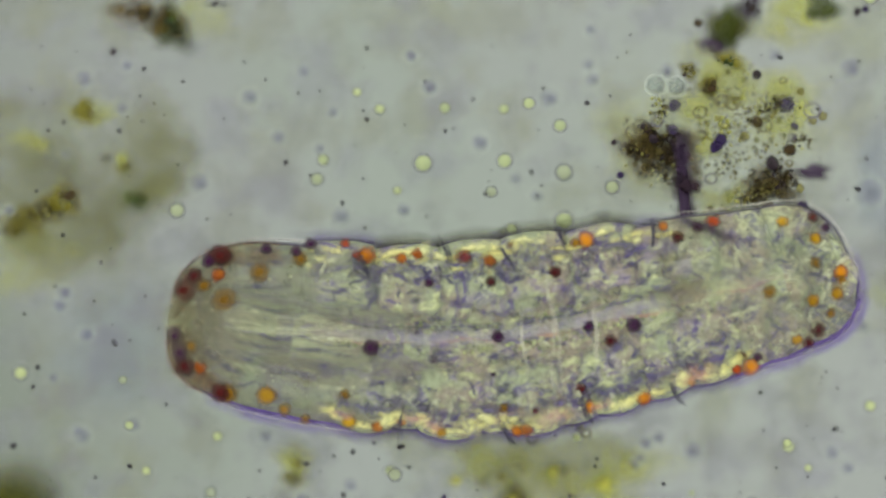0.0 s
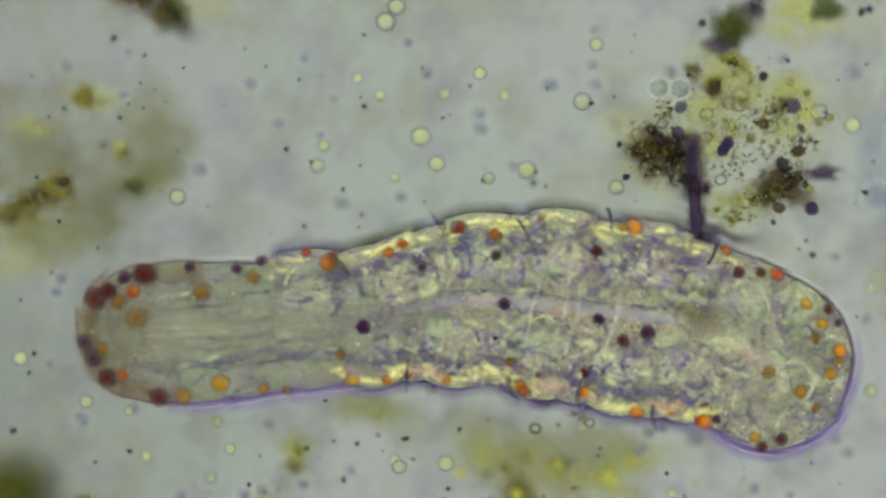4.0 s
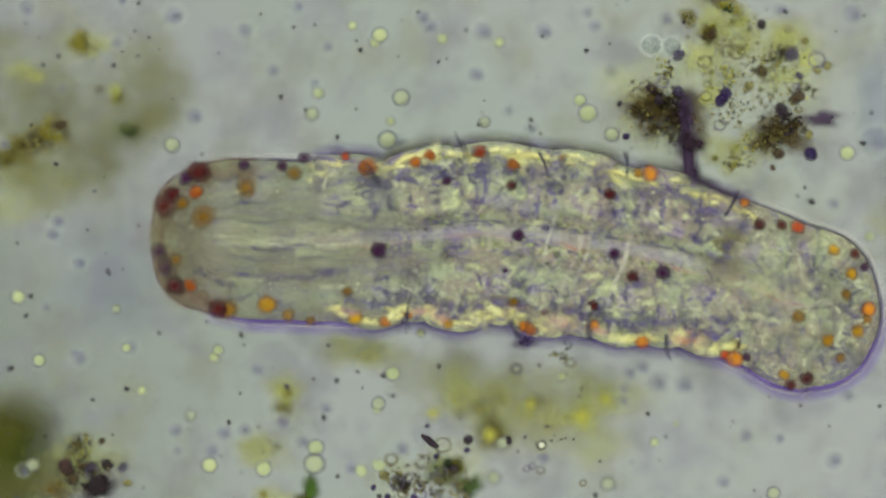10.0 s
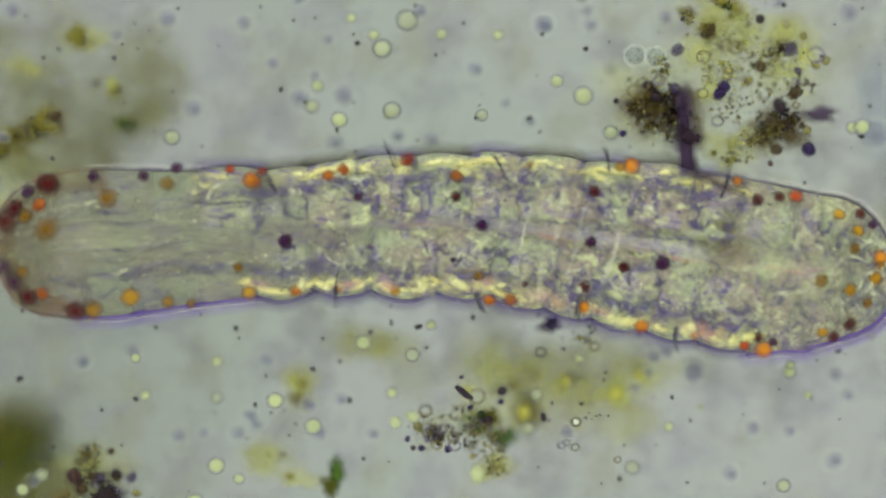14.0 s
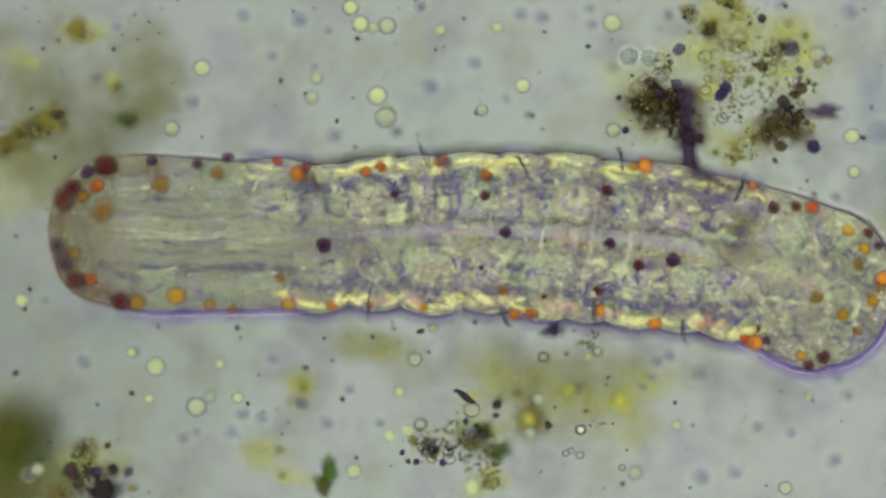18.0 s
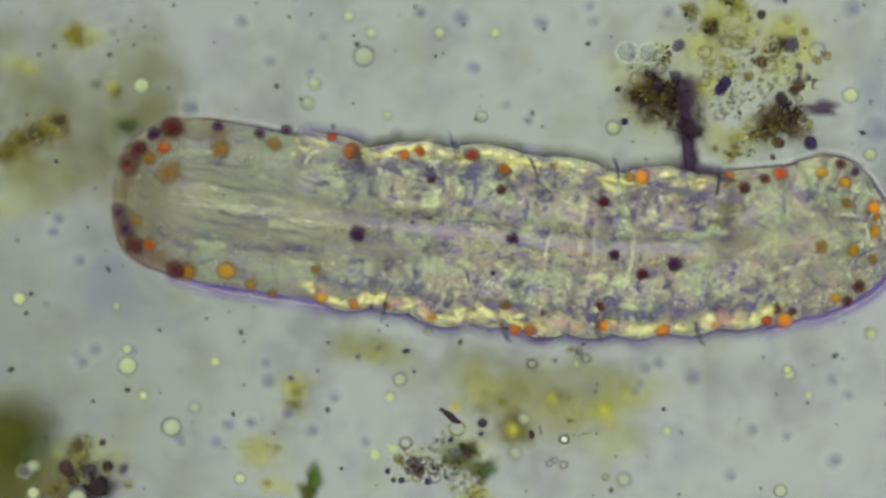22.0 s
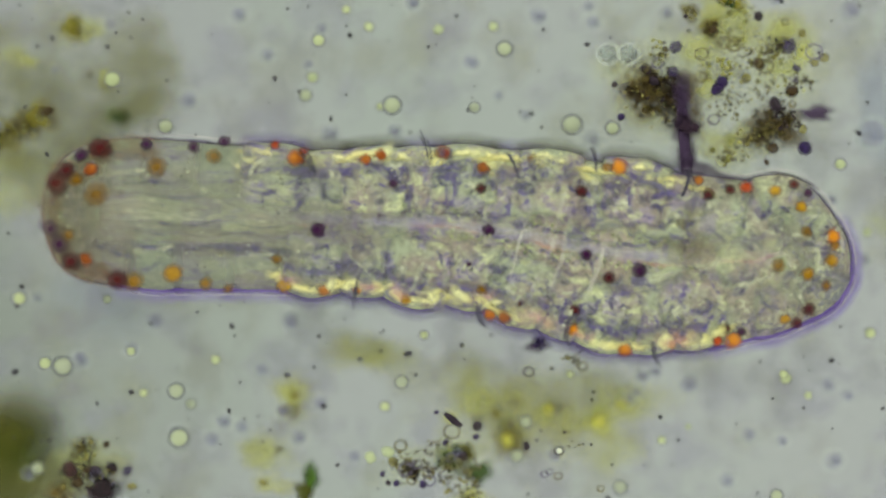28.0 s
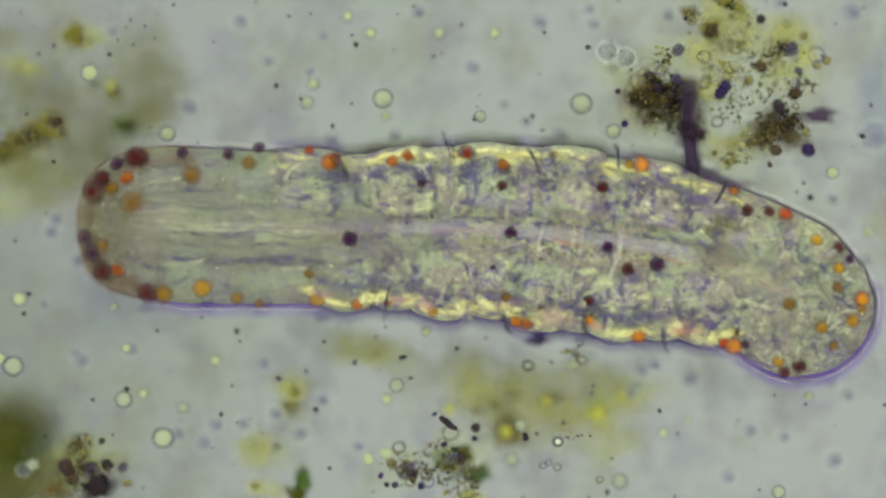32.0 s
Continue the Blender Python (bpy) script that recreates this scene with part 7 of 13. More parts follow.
    glide(walls[31], 2, ((0, 165, -200, -171), (0.5, 169, -170, -177), (1, 154, -166, -182), (1.5, 153, -188, -176), (2, 177, -139, -179), (2.5, 172, -171, -179), (4.5, 138, -153, -190), (5, 77, -140, -187), (5.5, 91, -174, -185), (6, 156, -181, -183), (6.6, 181, -234, -191), (7, 142, -191, -194), (7.5, 162, -211, -196), (8, 187, -196, -182), (8.5, 160, -163, -190), (9, 162, -145, -186), (9.5, 199, -216, -179), (10, 169, -157, -186), (10.5, 148, -155, -191), (11, 185, -157, -192), (11.5, 177, -172, -190), (12, 150, -124, -193), (12.5, 133, -125, -192), (13, 207, -207, -181), (13.5, 188, -164, -188), (14, 133, -105, -189), (14.5, 155, -133, -187), (16.5, 83, -107, -185), (17, 169, -164, -182), (17.5, 183, -161, -180), (18, 170, -128, -184), (18.5, 115, -109, -186), (19, 96, -101, -186), (19.4, 131, -146, -184), (20, 153, -150, -185), (20.5, 130, -151, -192), (21, 185, -223, -183), (21.5, 155, -173, -188), (22, 168, -157, -184), (22.5, 159, -147, -185), (23, 128, -120, -188), (23.5, 131, -153, -188), (24, 159, -130, -193), (24.5, 146, -120, -195), (25, 180, -150, -192), (25.5, 194, -158, -189), (27.5, 160, -160, -188), (28, 120, -138, -195), (28.5, 128, -144, -194), (29, 136, -138, -189), (29.5, 138, -134, -185), (30, 144, -128, -184), (30.5, 173, -156, -185), (31, 188, -144, -186), (31.5, 162, -151, -184), (32, 161, -147, -187)))
    glide(walls[32], 0, ((0, 86, -197, -178), (0.5, 79, -166, -182), (1, 74, -155, -183), (1.5, 105, -169, -182), (2, 119, -123, -177), (2.5, 120, -151, -181), (4.5, 52, -135, -185), (5, -28, -133, -181), (5.5, 4, -164, -180), (6, 60, -171, -185), (6.6, 110, -203, -201), (7, 61, -157, -205), (7.5, 112, -176, -201), (8, 126, -174, -189), (8.5, 84, -140, -191), (9, 77, -129, -187), (9.5, 150, -194, -185), (10, 98, -138, -184), (10.5, 74, -132, -189), (11, 107, -134, -189), (11.5, 108, -147, -192), (12, 65, -102, -188), (12.5, 44, -105, -188), (13, 151, -185, -186), (13.5, 113, -144, -187), (14, 36, -92, -184), (14.5, 64, -119, -185), (16.5, -13, -97, -183), (17, 93, -151, -182), (17.5, 109, -148, -182), (18, 80, -118, -183), (18.5, 11, -101, -183), (19, -10, -95, -181), (19.4, 61, -129, -183), (20, 85, -132, -182), (20.5, 54, -129, -187), (21, 123, -199, -192), (21.5, 83, -151, -189), (22, 81, -142, -187), (22.5, 73, -132, -186), (23, 32, -105, -186), (23.5, 69, -130, -187), (24, 90, -107, -185), (24.5, 65, -96, -188), (25, 106, -124, -192), (25.5, 123, -134, -190), (27.5, 86, -140, -188), (28, 37, -113, -190), (28.5, 45, -121, -190), (29, 50, -120, -187), (29.5, 48, -120, -186), (30, 53, -116, -185), (30.5, 95, -138, -187), (31, 114, -126, -185), (31.5, 88, -134, -185), (32, 83, -128, -186)))
    glide(walls[33], 2, ((0, 10, -206, 177), (0.5, -12, -166, 175), (1, -17, -156, 176), (1.5, 56, -185, 175), (2, 57, -143, 185), (2.5, 60, -168, 179), (4.5, -37, -136, 178), (5, -126, -137, 183), (5.5, -70, -176, 182), (6, -31, -165, 173), (6.6, 33, -178, 153), (7, -21, -117, 148), (7.5, 46, -164, 155), (8, 61, -176, 167), (8.5, 1, -130, 167), (9, -16, -121, 172), (9.5, 97, -207, 171), (10, 22, -145, 177), (10.5, -9, -129, 173), (11, 15, -125, 171), (11.5, 28, -139, 167), (12, -35, -92, 174), (12.5, -58, -94, 174), (13, 94, -197, 171), (13.5, 30, -143, 173), (14, -71, -87, 178), (14.5, -35, -114, 176), (16.5, -100, -100, 179), (17, 6, -155, 177), (17.5, 26, -152, 176), (18, -21, -116, 178), (18.5, -98, -98, 179), (19, -120, -97, 183), (19.4, -20, -136, 178), (20, 8, -141, 179), (20.5, -29, -130, 175), (21, 50, -192, 162), (21.5, 4, -147, 169), (22, -8, -135, 171), (22.5, -17, -127, 172), (23, -70, -96, 175), (23.5, -4, -134, 174), (24, 10, -115, 181), (24.5, -22, -94, 176), (25, 18, -112, 168), (25.5, 41, -129, 170), (27.5, 2, -136, 171), (28, -54, -104, 172), (28.5, -45, -112, 171), (29, -41, -115, 173), (29.5, -45, -115, 174), (30, -46, -111, 176), (30.5, 3, -132, 172), (31, 25, -125, 175), (31.5, 2, -133, 174), (32, -5, -125, 174)))
    glide(walls[34], 0, ((0, -66, -190, 175), (0.5, -102, -152, 174), (1, -106, -144, 176), (1.5, 9, -161, 176), (2, -8, -134, 187), (2.5, 1, -150, 181), (4.5, -127, -129, 180), (5, -223, -141, 184), (5.5, -144, -168, 183), (6, -120, -148, 172), (6.6, -33, -131, 150), (7, -94, -63, 147), (7.5, -7, -121, 154), (8, 4, -145, 166), (8.5, -78, -104, 168), (9, -107, -104, 172), (9.5, 52, -178, 168), (10, -53, -131, 178), (10.5, -89, -111, 174), (11, -75, -107, 172), (11.5, -48, -111, 167), (12, -134, -83, 176), (12.5, -161, -85, 176), (13, 43, -169, 170), (13.5, -51, -125, 174), (14, -178, -85, 180), (14.5, -135, -107, 177), (16.5, -187, -92, 179), (17, -79, -142, 176), (17.5, -55, -138, 176), (18, -121, -112, 179), (18.5, -206, -98, 180), (19, -230, -104, 184), (19.4, -99, -125, 179), (20, -69, -130, 180), (20.5, -110, -115, 175), (21, -14, -156, 161), (21.5, -71, -122, 168), (22, -94, -114, 170), (22.5, -105, -109, 172), (23, -172, -86, 175), (23.5, -75, -115, 176), (24, -71, -109, 183), (24.5, -109, -84, 178), (25, -67, -87, 168), (25.5, -38, -107, 171), (27.5, -79, -116, 172), (28, -145, -88, 173), (28.5, -133, -94, 172), (29, -130, -99, 173), (29.5, -138, -102, 174), (30, -145, -102, 176), (30.5, -87, -115, 173), (31, -64, -112, 175), (31.5, -83, -116, 174), (32, -91, -110, 174)))
    glide(walls[35], 2, ((0, -143, -192, 173), (0.5, -193, -147, 174), (1, -197, -144, 177), (1.5, -40, -178, 180), (2, -68, -159, 192), (2.5, -56, -170, 187), (4.5, -216, -135, 181), (5, -320, -152, 184), (5.5, -217, -183, 181), (6, -211, -140, 172), (6.6, -107, -99, 151), (7, -173, -19, 150), (7.5, -71, -105, 156), (8, -62, -145, 168), (8.5, -161, -96, 170), (9, -199, -97, 174), (9.5, -2, -186, 167), (10, -129, -139, 177), (10.5, -172, -111, 175), (11, -167, -99, 173), (11.5, -128, -104, 170), (12, -234, -79, 178), (12.5, -263, -81, 178), (13, -15, -177, 170), (13.5, -134, -125, 175), (14, -285, -87, 182), (14.5, -235, -105, 178), (16.5, -274, -97, 179), (17, -166, -143, 174), (17.5, -138, -140, 175), (18, -222, -111, 179), (18.5, -315, -99, 181), (19, -341, -110, 183), (19.4, -179, -131, 179), (20, -146, -140, 180), (20.5, -193, -116, 173), (21, -86, -144, 163), (21.5, -150, -116, 168), (22, -183, -105, 170), (22.5, -194, -102, 173), (23, -274, -80, 177), (23.5, -148, -123, 180), (24, -150, -124, 184), (24.5, -196, -89, 179), (25, -155, -76, 169), (25.5, -120, -102, 172), (27.5, -163, -112, 173), (28, -237, -83, 175), (28.5, -223, -87, 173), (29, -221, -94, 174), (29.5, -232, -97, 175), (30, -245, -98, 177), (30.5, -178, -109, 174), (31, -153, -111, 176), (31.5, -169, -114, 174), (32, -179, -108, 175)))
    glide(walls[36], 0, ((0, -216, -177, 171), (0.5, -279, -135, 174), (1, -285, -138, 179), (1.5, -99, -173, 189), (2, -137, -170, 200), (2.5, -126, -178, 199), (4.5, -310, -137, 184), (5, -407, -154, 183), (5.5, -293, -178, 180), (6, -291, -125, 173), (6.6, -173, -58, 152), (7, -251, 22, 157), (7.5, -143, -69, 159), (8, -125, -127, 173), (8.5, -235, -81, 175), (9, -288, -87, 176), (9.5, -57, -162, 165), (10, -204, -131, 178), (10.5, -252, -101, 178), (11, -259, -88, 176), (11.5, -209, -90, 177), (12, -335, -78, 183), (12.5, -363, -80, 183), (13, -75, -159, 172), (13.5, -210, -115, 178), (14, -388, -93, 186), (14.5, -331, -101, 180), (16.5, -366, -94, 180), (17, -244, -129, 172), (17.5, -214, -129, 175), (18, -320, -109, 181), (18.5, -419, -102, 184), (19, -444, -113, 182), (19.4, -272, -127, 181), (20, -226, -136, 182), (20.5, -268, -98, 168), (21, -160, -119, 167), (21.5, -222, -96, 170), (22, -266, -87, 171), (22.5, -286, -89, 175), (23, -373, -76, 180), (23.5, -224, -122, 188), (24, -230, -126, 187), (24.5, -281, -84, 181), (25, -243, -58, 172), (25.5, -204, -88, 175), (27.5, -249, -99, 176), (28, -329, -74, 178), (28.5, -312, -75, 176), (29, -310, -82, 175), (29.5, -323, -88, 177), (30, -340, -93, 179), (30.5, -269, -99, 178), (31, -244, -103, 178), (31.5, -257, -104, 177), (32, -271, -100, 179)))
    glide(walls[37], 2, ((0, -287, -164, 168), (0.5, -361, -127, 174), (1, -372, -138, 180), (1.5, -169, -189, 193), (2, -207, -201, 205), (2.5, -201, -210, 205), (4.5, -409, -147, 186), (5, -483, -158, 183), (5.5, -371, -177, 178), (6, -362, -116, 172), (6.6, -238, -22, 151), (7, -331, 53, 160), (7.5, -233, -36, 160), (8, -193, -122, 176), (8.5, -305, -78, 178), (9, -374, -83, 178), (9.5, -123, -143, 163), (10, -278, -129, 178), (10.5, -333, -99, 179), (11, -353, -84, 178), (11.5, -295, -89, 180), (12, -436, -87, 186), (12.5, -461, -90, 186), (13, -145, -150, 172), (13.5, -280, -114, 179), (14, -487, -107, 189), (14.5, -424, -103, 181), (16.5, -462, -95, 180), (17, -315, -119, 170), (17.5, -285, -122, 174), (18, -415, -111, 181), (18.5, -518, -111, 185), (19, -542, -117, 182), (19.4, -378, -131, 182), (20, -311, -140, 182), (20.5, -337, -82, 166), (21, -242, -102, 169), (21.5, -292, -84, 170), (22, -346, -75, 171), (22.5, -382, -82, 176), (23, -468, -78, 182), (23.5, -303, -138, 193), (24, -308, -139, 190), (24.5, -364, -87, 182), (25, -332, -48, 174), (25.5, -292, -82, 176), (27.5, -339, -94, 177), (28, -423, -74, 180), (28.5, -401, -70, 177), (29, -400, -75, 176), (29.5, -414, -84, 177), (30, -431, -92, 180), (30.5, -361, -98, 179), (31, -338, -100, 178), (31.5, -350, -100, 178), (32, -368, -100, 180)))
    glide(walls[38], 0, ((0, -357, -147, 163), (0.5, -442, -117, 170), (1, -459, -136, 177), (1.5, -239, -204, 186), (2, -277, -233, 200), (2.5, -276, -243, 199), (4.5, -508, -155, 181), (5, -559, -160, 179), (5.5, -449, -173, 176), (6, -433, -105, 169), (6.6, -303, 13, 154), (7, -412, 83, 160), (7.5, -322, -3, 158), (8, -261, -115, 171), (8.5, -374, -75, 175), (9, -460, -79, 175), (9.5, -188, -122, 161), (10, -352, -125, 173), (10.5, -414, -97, 175), (11, -447, -78, 174), (11.5, -381, -89, 175), (12, -536, -95, 181), (12.5, -559, -99, 181), (13, -213, -139, 167), (13.5, -350, -111, 174), (14, -586, -120, 185), (14.5, -516, -103, 177), (16.5, -559, -94, 177), (17, -385, -105, 166), (17.5, -355, -113, 170), (18, -511, -111, 176), (18.5, -618, -116, 178), (19, -639, -117, 176), (19.4, -485, -132, 177), (20, -395, -141, 178), (20.5, -406, -63, 164), (21, -324, -86, 167), (21.5, -361, -70, 166), (22, -426, -61, 167), (22.5, -477, -73, 171), (23, -564, -79, 179), (23.5, -382, -154, 187), (24, -387, -151, 184), (24.5, -447, -88, 176), (25, -420, -37, 170), (25.5, -380, -75, 173), (27.5, -429, -87, 172), (28, -516, -73, 177), (28.5, -490, -63, 173), (29, -489, -66, 172), (29.5, -504, -78, 174), (30, -523, -91, 176), (30.5, -453, -94, 173), (31, -432, -96, 174), (31.5, -443, -94, 173), (32, -465, -97, 175)))
    glide(walls[39], 2, ((0, -421, -123, 154), (0.5, -515, -100, 163), (1, -541, -131, 174), (1.5, -314, -202, 171), (2, -350, -253, 188), (2.5, -356, -259, 183), (4.5, -597, -149, 169), (5, -632, -156, 172), (5.5, -531, -166, 174), (6, -503, -90, 165), (6.6, -389, 45, 165), (7, -484, 108, 161), (7.5, -406, 32, 156), (8, -331, -99, 163), (8.5, -450, -66, 172), (9, -542, -70, 171), (9.5, -256, -99, 161), (10, -425, -110, 163), (10.5, -489, -84, 165), (11, -525, -64, 163), (11.5, -462, -75, 165), (12, -625, -89, 170), (12.5, -646, -89, 166), (13, -279, -120, 158), (13.5, -424, -97, 164), (14, -674, -120, 175), (14.5, -602, -94, 171), (16.5, -643, -85, 170), (17, -452, -86, 160), (17.5, -429, -98, 167), (18, -596, -99, 166), (18.5, -701, -102, 159), (19, -720, -104, 164), (19.4, -573, -120, 166), (20, -474, -134, 170), (20.5, -483, -44, 168), (21, -402, -66, 165), (21.5, -432, -48, 160), (22, -500, -40, 160), (22.5, -557, -53, 160), (23, -651, -73, 173), (23.5, -461, -155, 174), (24, -467, -148, 171), (24.5, -527, -75, 165), (25, -497, -19, 161), (25.5, -460, -60, 165), (27.5, -506, -71, 161), (28, -601, -62, 169), (28.5, -571, -47, 164), (29, -571, -52, 167), (29.5, -586, -64, 167), (30, -606, -81, 169), (30.5, -535, -76, 160), (31, -513, -80, 163), (31.5, -524, -79, 165), (32, -550, -83, 165)))
    glide(walls[40], 0, ((0, -474, -85, 123), (0.5, -574, -70, 131), (1, -616, -112, 144), (1.5, -388, -175, 138), (2, -424, -250, 156), (2.5, -436, -245, 149), (4.5, -669, -120, 137), (5, -697, -136, 141), (5.5, -612, -143, 143), (6, -568, -61, 134), (6.6, -488, 84, 135), (7, -543, 137, 132), (7.5, -477, 77, 125), (8, -396, -66, 131), (8.5, -530, -42, 141), (9, -617, -46, 141), (9.5, -322, -66, 131), (10, -490, -76, 130), (10.5, -554, -53, 133), (11, -581, -36, 132), (11.5, -531, -41, 132), (12, -694, -63, 138), (12.5, -716, -55, 133), (13, -335, -86, 127), (13.5, -497, -61, 132), (14, -746, -100, 143), (14.5, -677, -68, 139), (16.5, -708, -61, 138), (17, -509, -54, 129), (17.5, -502, -67, 135), (18, -664, -67, 133), (18.5, -758, -65, 125), (19, -779, -74, 131), (19.4, -638, -90, 133), (20, -541, -109, 138), (20.5, -563, -15, 138), (21, -470, -36, 134), (21.5, -498, -10, 128), (22, -562, -4, 129), (22.5, -615, -19, 128), (23, -724, -52, 142), (23.5, -536, -131, 140), (24, -541, -119, 138), (24.5, -596, -40, 132), (25, -556, 13, 130), (25.5, -528, -30, 134), (27.5, -563, -39, 129), (28, -671, -35, 137), (28.5, -640, -14, 132), (29, -640, -24, 136), (29.5, -654, -35, 135), (30, -677, -55, 138), (30.5, -597, -37, 126), (31, -576, -47, 130), (31.5, -590, -48, 133), (32, -617, -51, 132)))
    glide(walls[41], 2, ((0, -486, -22, 90), (0.5, -596, -8, 98), (1, -657, -47, 109), (1.5, -424, -104, 106), (2, -476, -197, 123), (2.5, -486, -182, 116), (4.5, -704, -49, 103), (5, -732, -76, 107), (5.5, -656, -71, 108), (6, -596, 5, 100), (6.6, -531, 182, 100), (7, -566, 198, 97), (7.5, -497, 158, 91), (8, -420, 4, 98), (8.5, -572, 30, 106), (9, -655, 22, 106), (9.5, -347, 4, 97), (10, -514, -6, 97), (10.5, -581, 15, 99), (11, -604, 24, 99), (11.5, -559, 32, 99), (12, -728, 4, 104), (12.5, -745, 17, 99), (13, -352, -22, 94), (13.5, -526, 15, 98), (14, -786, -36, 108), (14.5, -714, 1, 104), (16.5, -739, 1, 105), (17, -528, 8, 96), (17.5, -535, 6, 101), (18, -693, 3, 100), (18.5, -774, 2, 94), (19, -801, -12, 99), (19.4, -665, -23, 101), (20, -573, -45, 104), (20.5, -601, 63, 102), (21, -499, 33, 100), (21.5, -518, 63, 95), (22, -584, 64, 95), (22.5, -634, 47, 95), (23, -764, 13, 107), (23.5, -574, -62, 109), (24, -577, -49, 105), (24.5, -623, 32, 99), (25, -578, 77, 97), (25.5, -556, 39, 100), (27.5, -582, 23, 97), (28, -704, 33, 103), (28.5, -667, 58, 98), (29, -672, 43, 102), (29.5, -685, 33, 101), (30, -710, 13, 104), (30.5, -616, 34, 94), (31, -599, 20, 98), (31.5, -616, 19, 99), (32, -644, 18, 99)))
    glide(cores[0], 0, ((0, -441, 6, -6), (0.5, -546, 28, -2), (1, -597, -13, 3), (1.5, -386, -90, 10), (2, -441, -154, 24), (2.5, -442, -155, 18), (4.5, -642, -26, 0), (5, -685, -39, 7), (5.5, -597, -34, 4), (6, -543, 42, -1), (6.6, -448, 186, -14), (7, -497, 238, -10), (7.5, -438, 171, -14), (8, -373, 33, 0), (8.5, -500, 66, 0), (9, -593, 56, 1), (9.5, -291, 24, -5), (10, -467, 18, -1), (10.5, -528, 45, -1), (11, -556, 63, -1), (11.5, -504, 60, -2), (12, -673, 33, 2), (12.5, -689, 39, -1), (13, -310, 5, -1), (13.5, -473, 29, -2), (14, -731, -3, 6), (14.5, -649, 31, 0), (16.5, -696, 39, 3), (17, -480, 44, -3), (17.5, -479, 31, -1), (18, -639, 29, -1), (18.5, -736, 27, -1), (19, -764, 20, 1), (19.4, -623, 1, 2), (20, -524, -14, 4), (20.5, -536, 75, -6), (21, -444, 58, -4), (21.5, -477, 82, -5), (22, -531, 94, -5), (22.5, -584, 79, -4), (23, -702, 49, 2), (23.5, -540, -41, 10), (24, -531, -29, 6), (24.5, -574, 58, 0), (25, -525, 110, -3), (25.5, -498, 71, -2), (27.5, -539, 59, 0), (28, -647, 61, 0), (28.5, -609, 83, -3), (29, -612, 78, -1), (29.5, -630, 66, -1), (30, -654, 45, 1), (30.5, -569, 61, -3), (31, -552, 49, -1), (31.5, -566, 50, -1), (32, -589, 45, -1)))
    glide(cores[1], -2, ((0, -345, -4, -7), (0.5, -437, 25, -4), (1, -476, -6, 1), (1.5, -288, -73, 14), (2, -342, -109, 25), (2.5, -335, -120, 21), (4.5, -518, -26, 1), (5, -579, -26, 6), (5.5, -480, -25, 2), (6, -433, 40, -4), (6.6, -319, 153, -19), (7, -378, 218, -15), (7.5, -317, 141, -16), (8, -269, 33, -1), (8.5, -382, 66, -2), (9, -472, 57, -2), (9.5, -194, 16, -5), (10, -361, 16, -1), (10.5, -416, 43, -2), (11, -440, 61, -3), (11.5, -386, 56, -3), (12, -548, 37, 1), (12.5, -566, 37, 0), (13, -215, 3, 0), (13.5, -365, 25, -1), (14, -606, 10, 5), (14.5, -526, 31, -1), (16.5, -580, 45, 0), (17, -379, 39, -5), (17.5, -367, 29, -2), (18, -518, 27, -1), (18.5, -622, 24, 0), (19, -649, 23, 0), (19.4, -504, 4, 2), (20, -414, -5, 4), (20.5, -424, 64, -8), (21, -328, 51, -6), (21.5, -373, 73, -7), (22, -418, 83, -7), (22.5, -467, 70, -6), (23, -575, 53, 0), (23.5, -432, -22, 11), (24, -421, -17, 8), (24.5, -459, 58, 0), (25, -411, 104, -5), (25.5, -380, 67, -3), (27.5, -427, 58, -2), (28, -525, 61, -1), (28.5, -488, 76, -4), (29, -490, 76, -3), (29.5, -509, 64, -3), (30, -533, 47, -1), (30.5, -452, 54, -3), (31, -436, 48, -1), (31.5, -449, 49, -2), (32, -468, 42, -1)))
    glide(cores[2], -4, ((0, -267, -14, -7), (0.5, -344, 15, -6), (1, -373, -8, -1), (1.5, -207, -46, 18), (2, -258, -68, 25), (2.5, -247, -79, 24), (4.5, -407, -21, 2), (5, -487, -19, 4), (5.5, -391, -27, -1), (6, -346, 27, -9), (6.6, -229, 111, -25), (7, -281, 179, -23), (7.5, -213, 105, -19), (8, -186, 30, -2), (8.5, -297, 58, -6), (9, -369, 49, -5), (9.5, -122, 9, -5), (10, -272, 15, -1), (10.5, -321, 38, -3), (11, -334, 50, -7), (11.5, -286, 48, -5), (12, -430, 38, 0), (12.5, -455, 39, 0), (13, -137, 3, 0), (13.5, -276, 24, 0), (14, -490, 19, 4), (14.5, -422, 28, -2), (16.5, -473, 39, -4), (17, -300, 28, -8), (17.5, -278, 23, -4), (18, -408, 25, -1), (18.5, -510, 25, 0), (19, -535, 20, -2), (19.4, -386, 8, 2), (20, -318, 1, 4), (20.5, -337, 49, -9), (21, -228, 37, -8), (21.5, -284, 59, -9), (22, -322, 68, -9), (22.5, -359, 57, -7), (23, -462, 48, -3), (23.5, -332, -3, 10), (24, -326, 1, 10), (24.5, -361, 59, 0), (25, -308, 91, -7), (25.5, -277, 60, -5), (27.5, -323, 51, -4), (28, -415, 58, -2), (28.5, -382, 68, -5), (29, -385, 67, -5), (29.5, -402, 55, -5), (30, -425, 43, -3), (30.5, -344, 47, -4), (31, -328, 44, -2), (31.5, -342, 43, -3), (32, -357, 39, -2)))
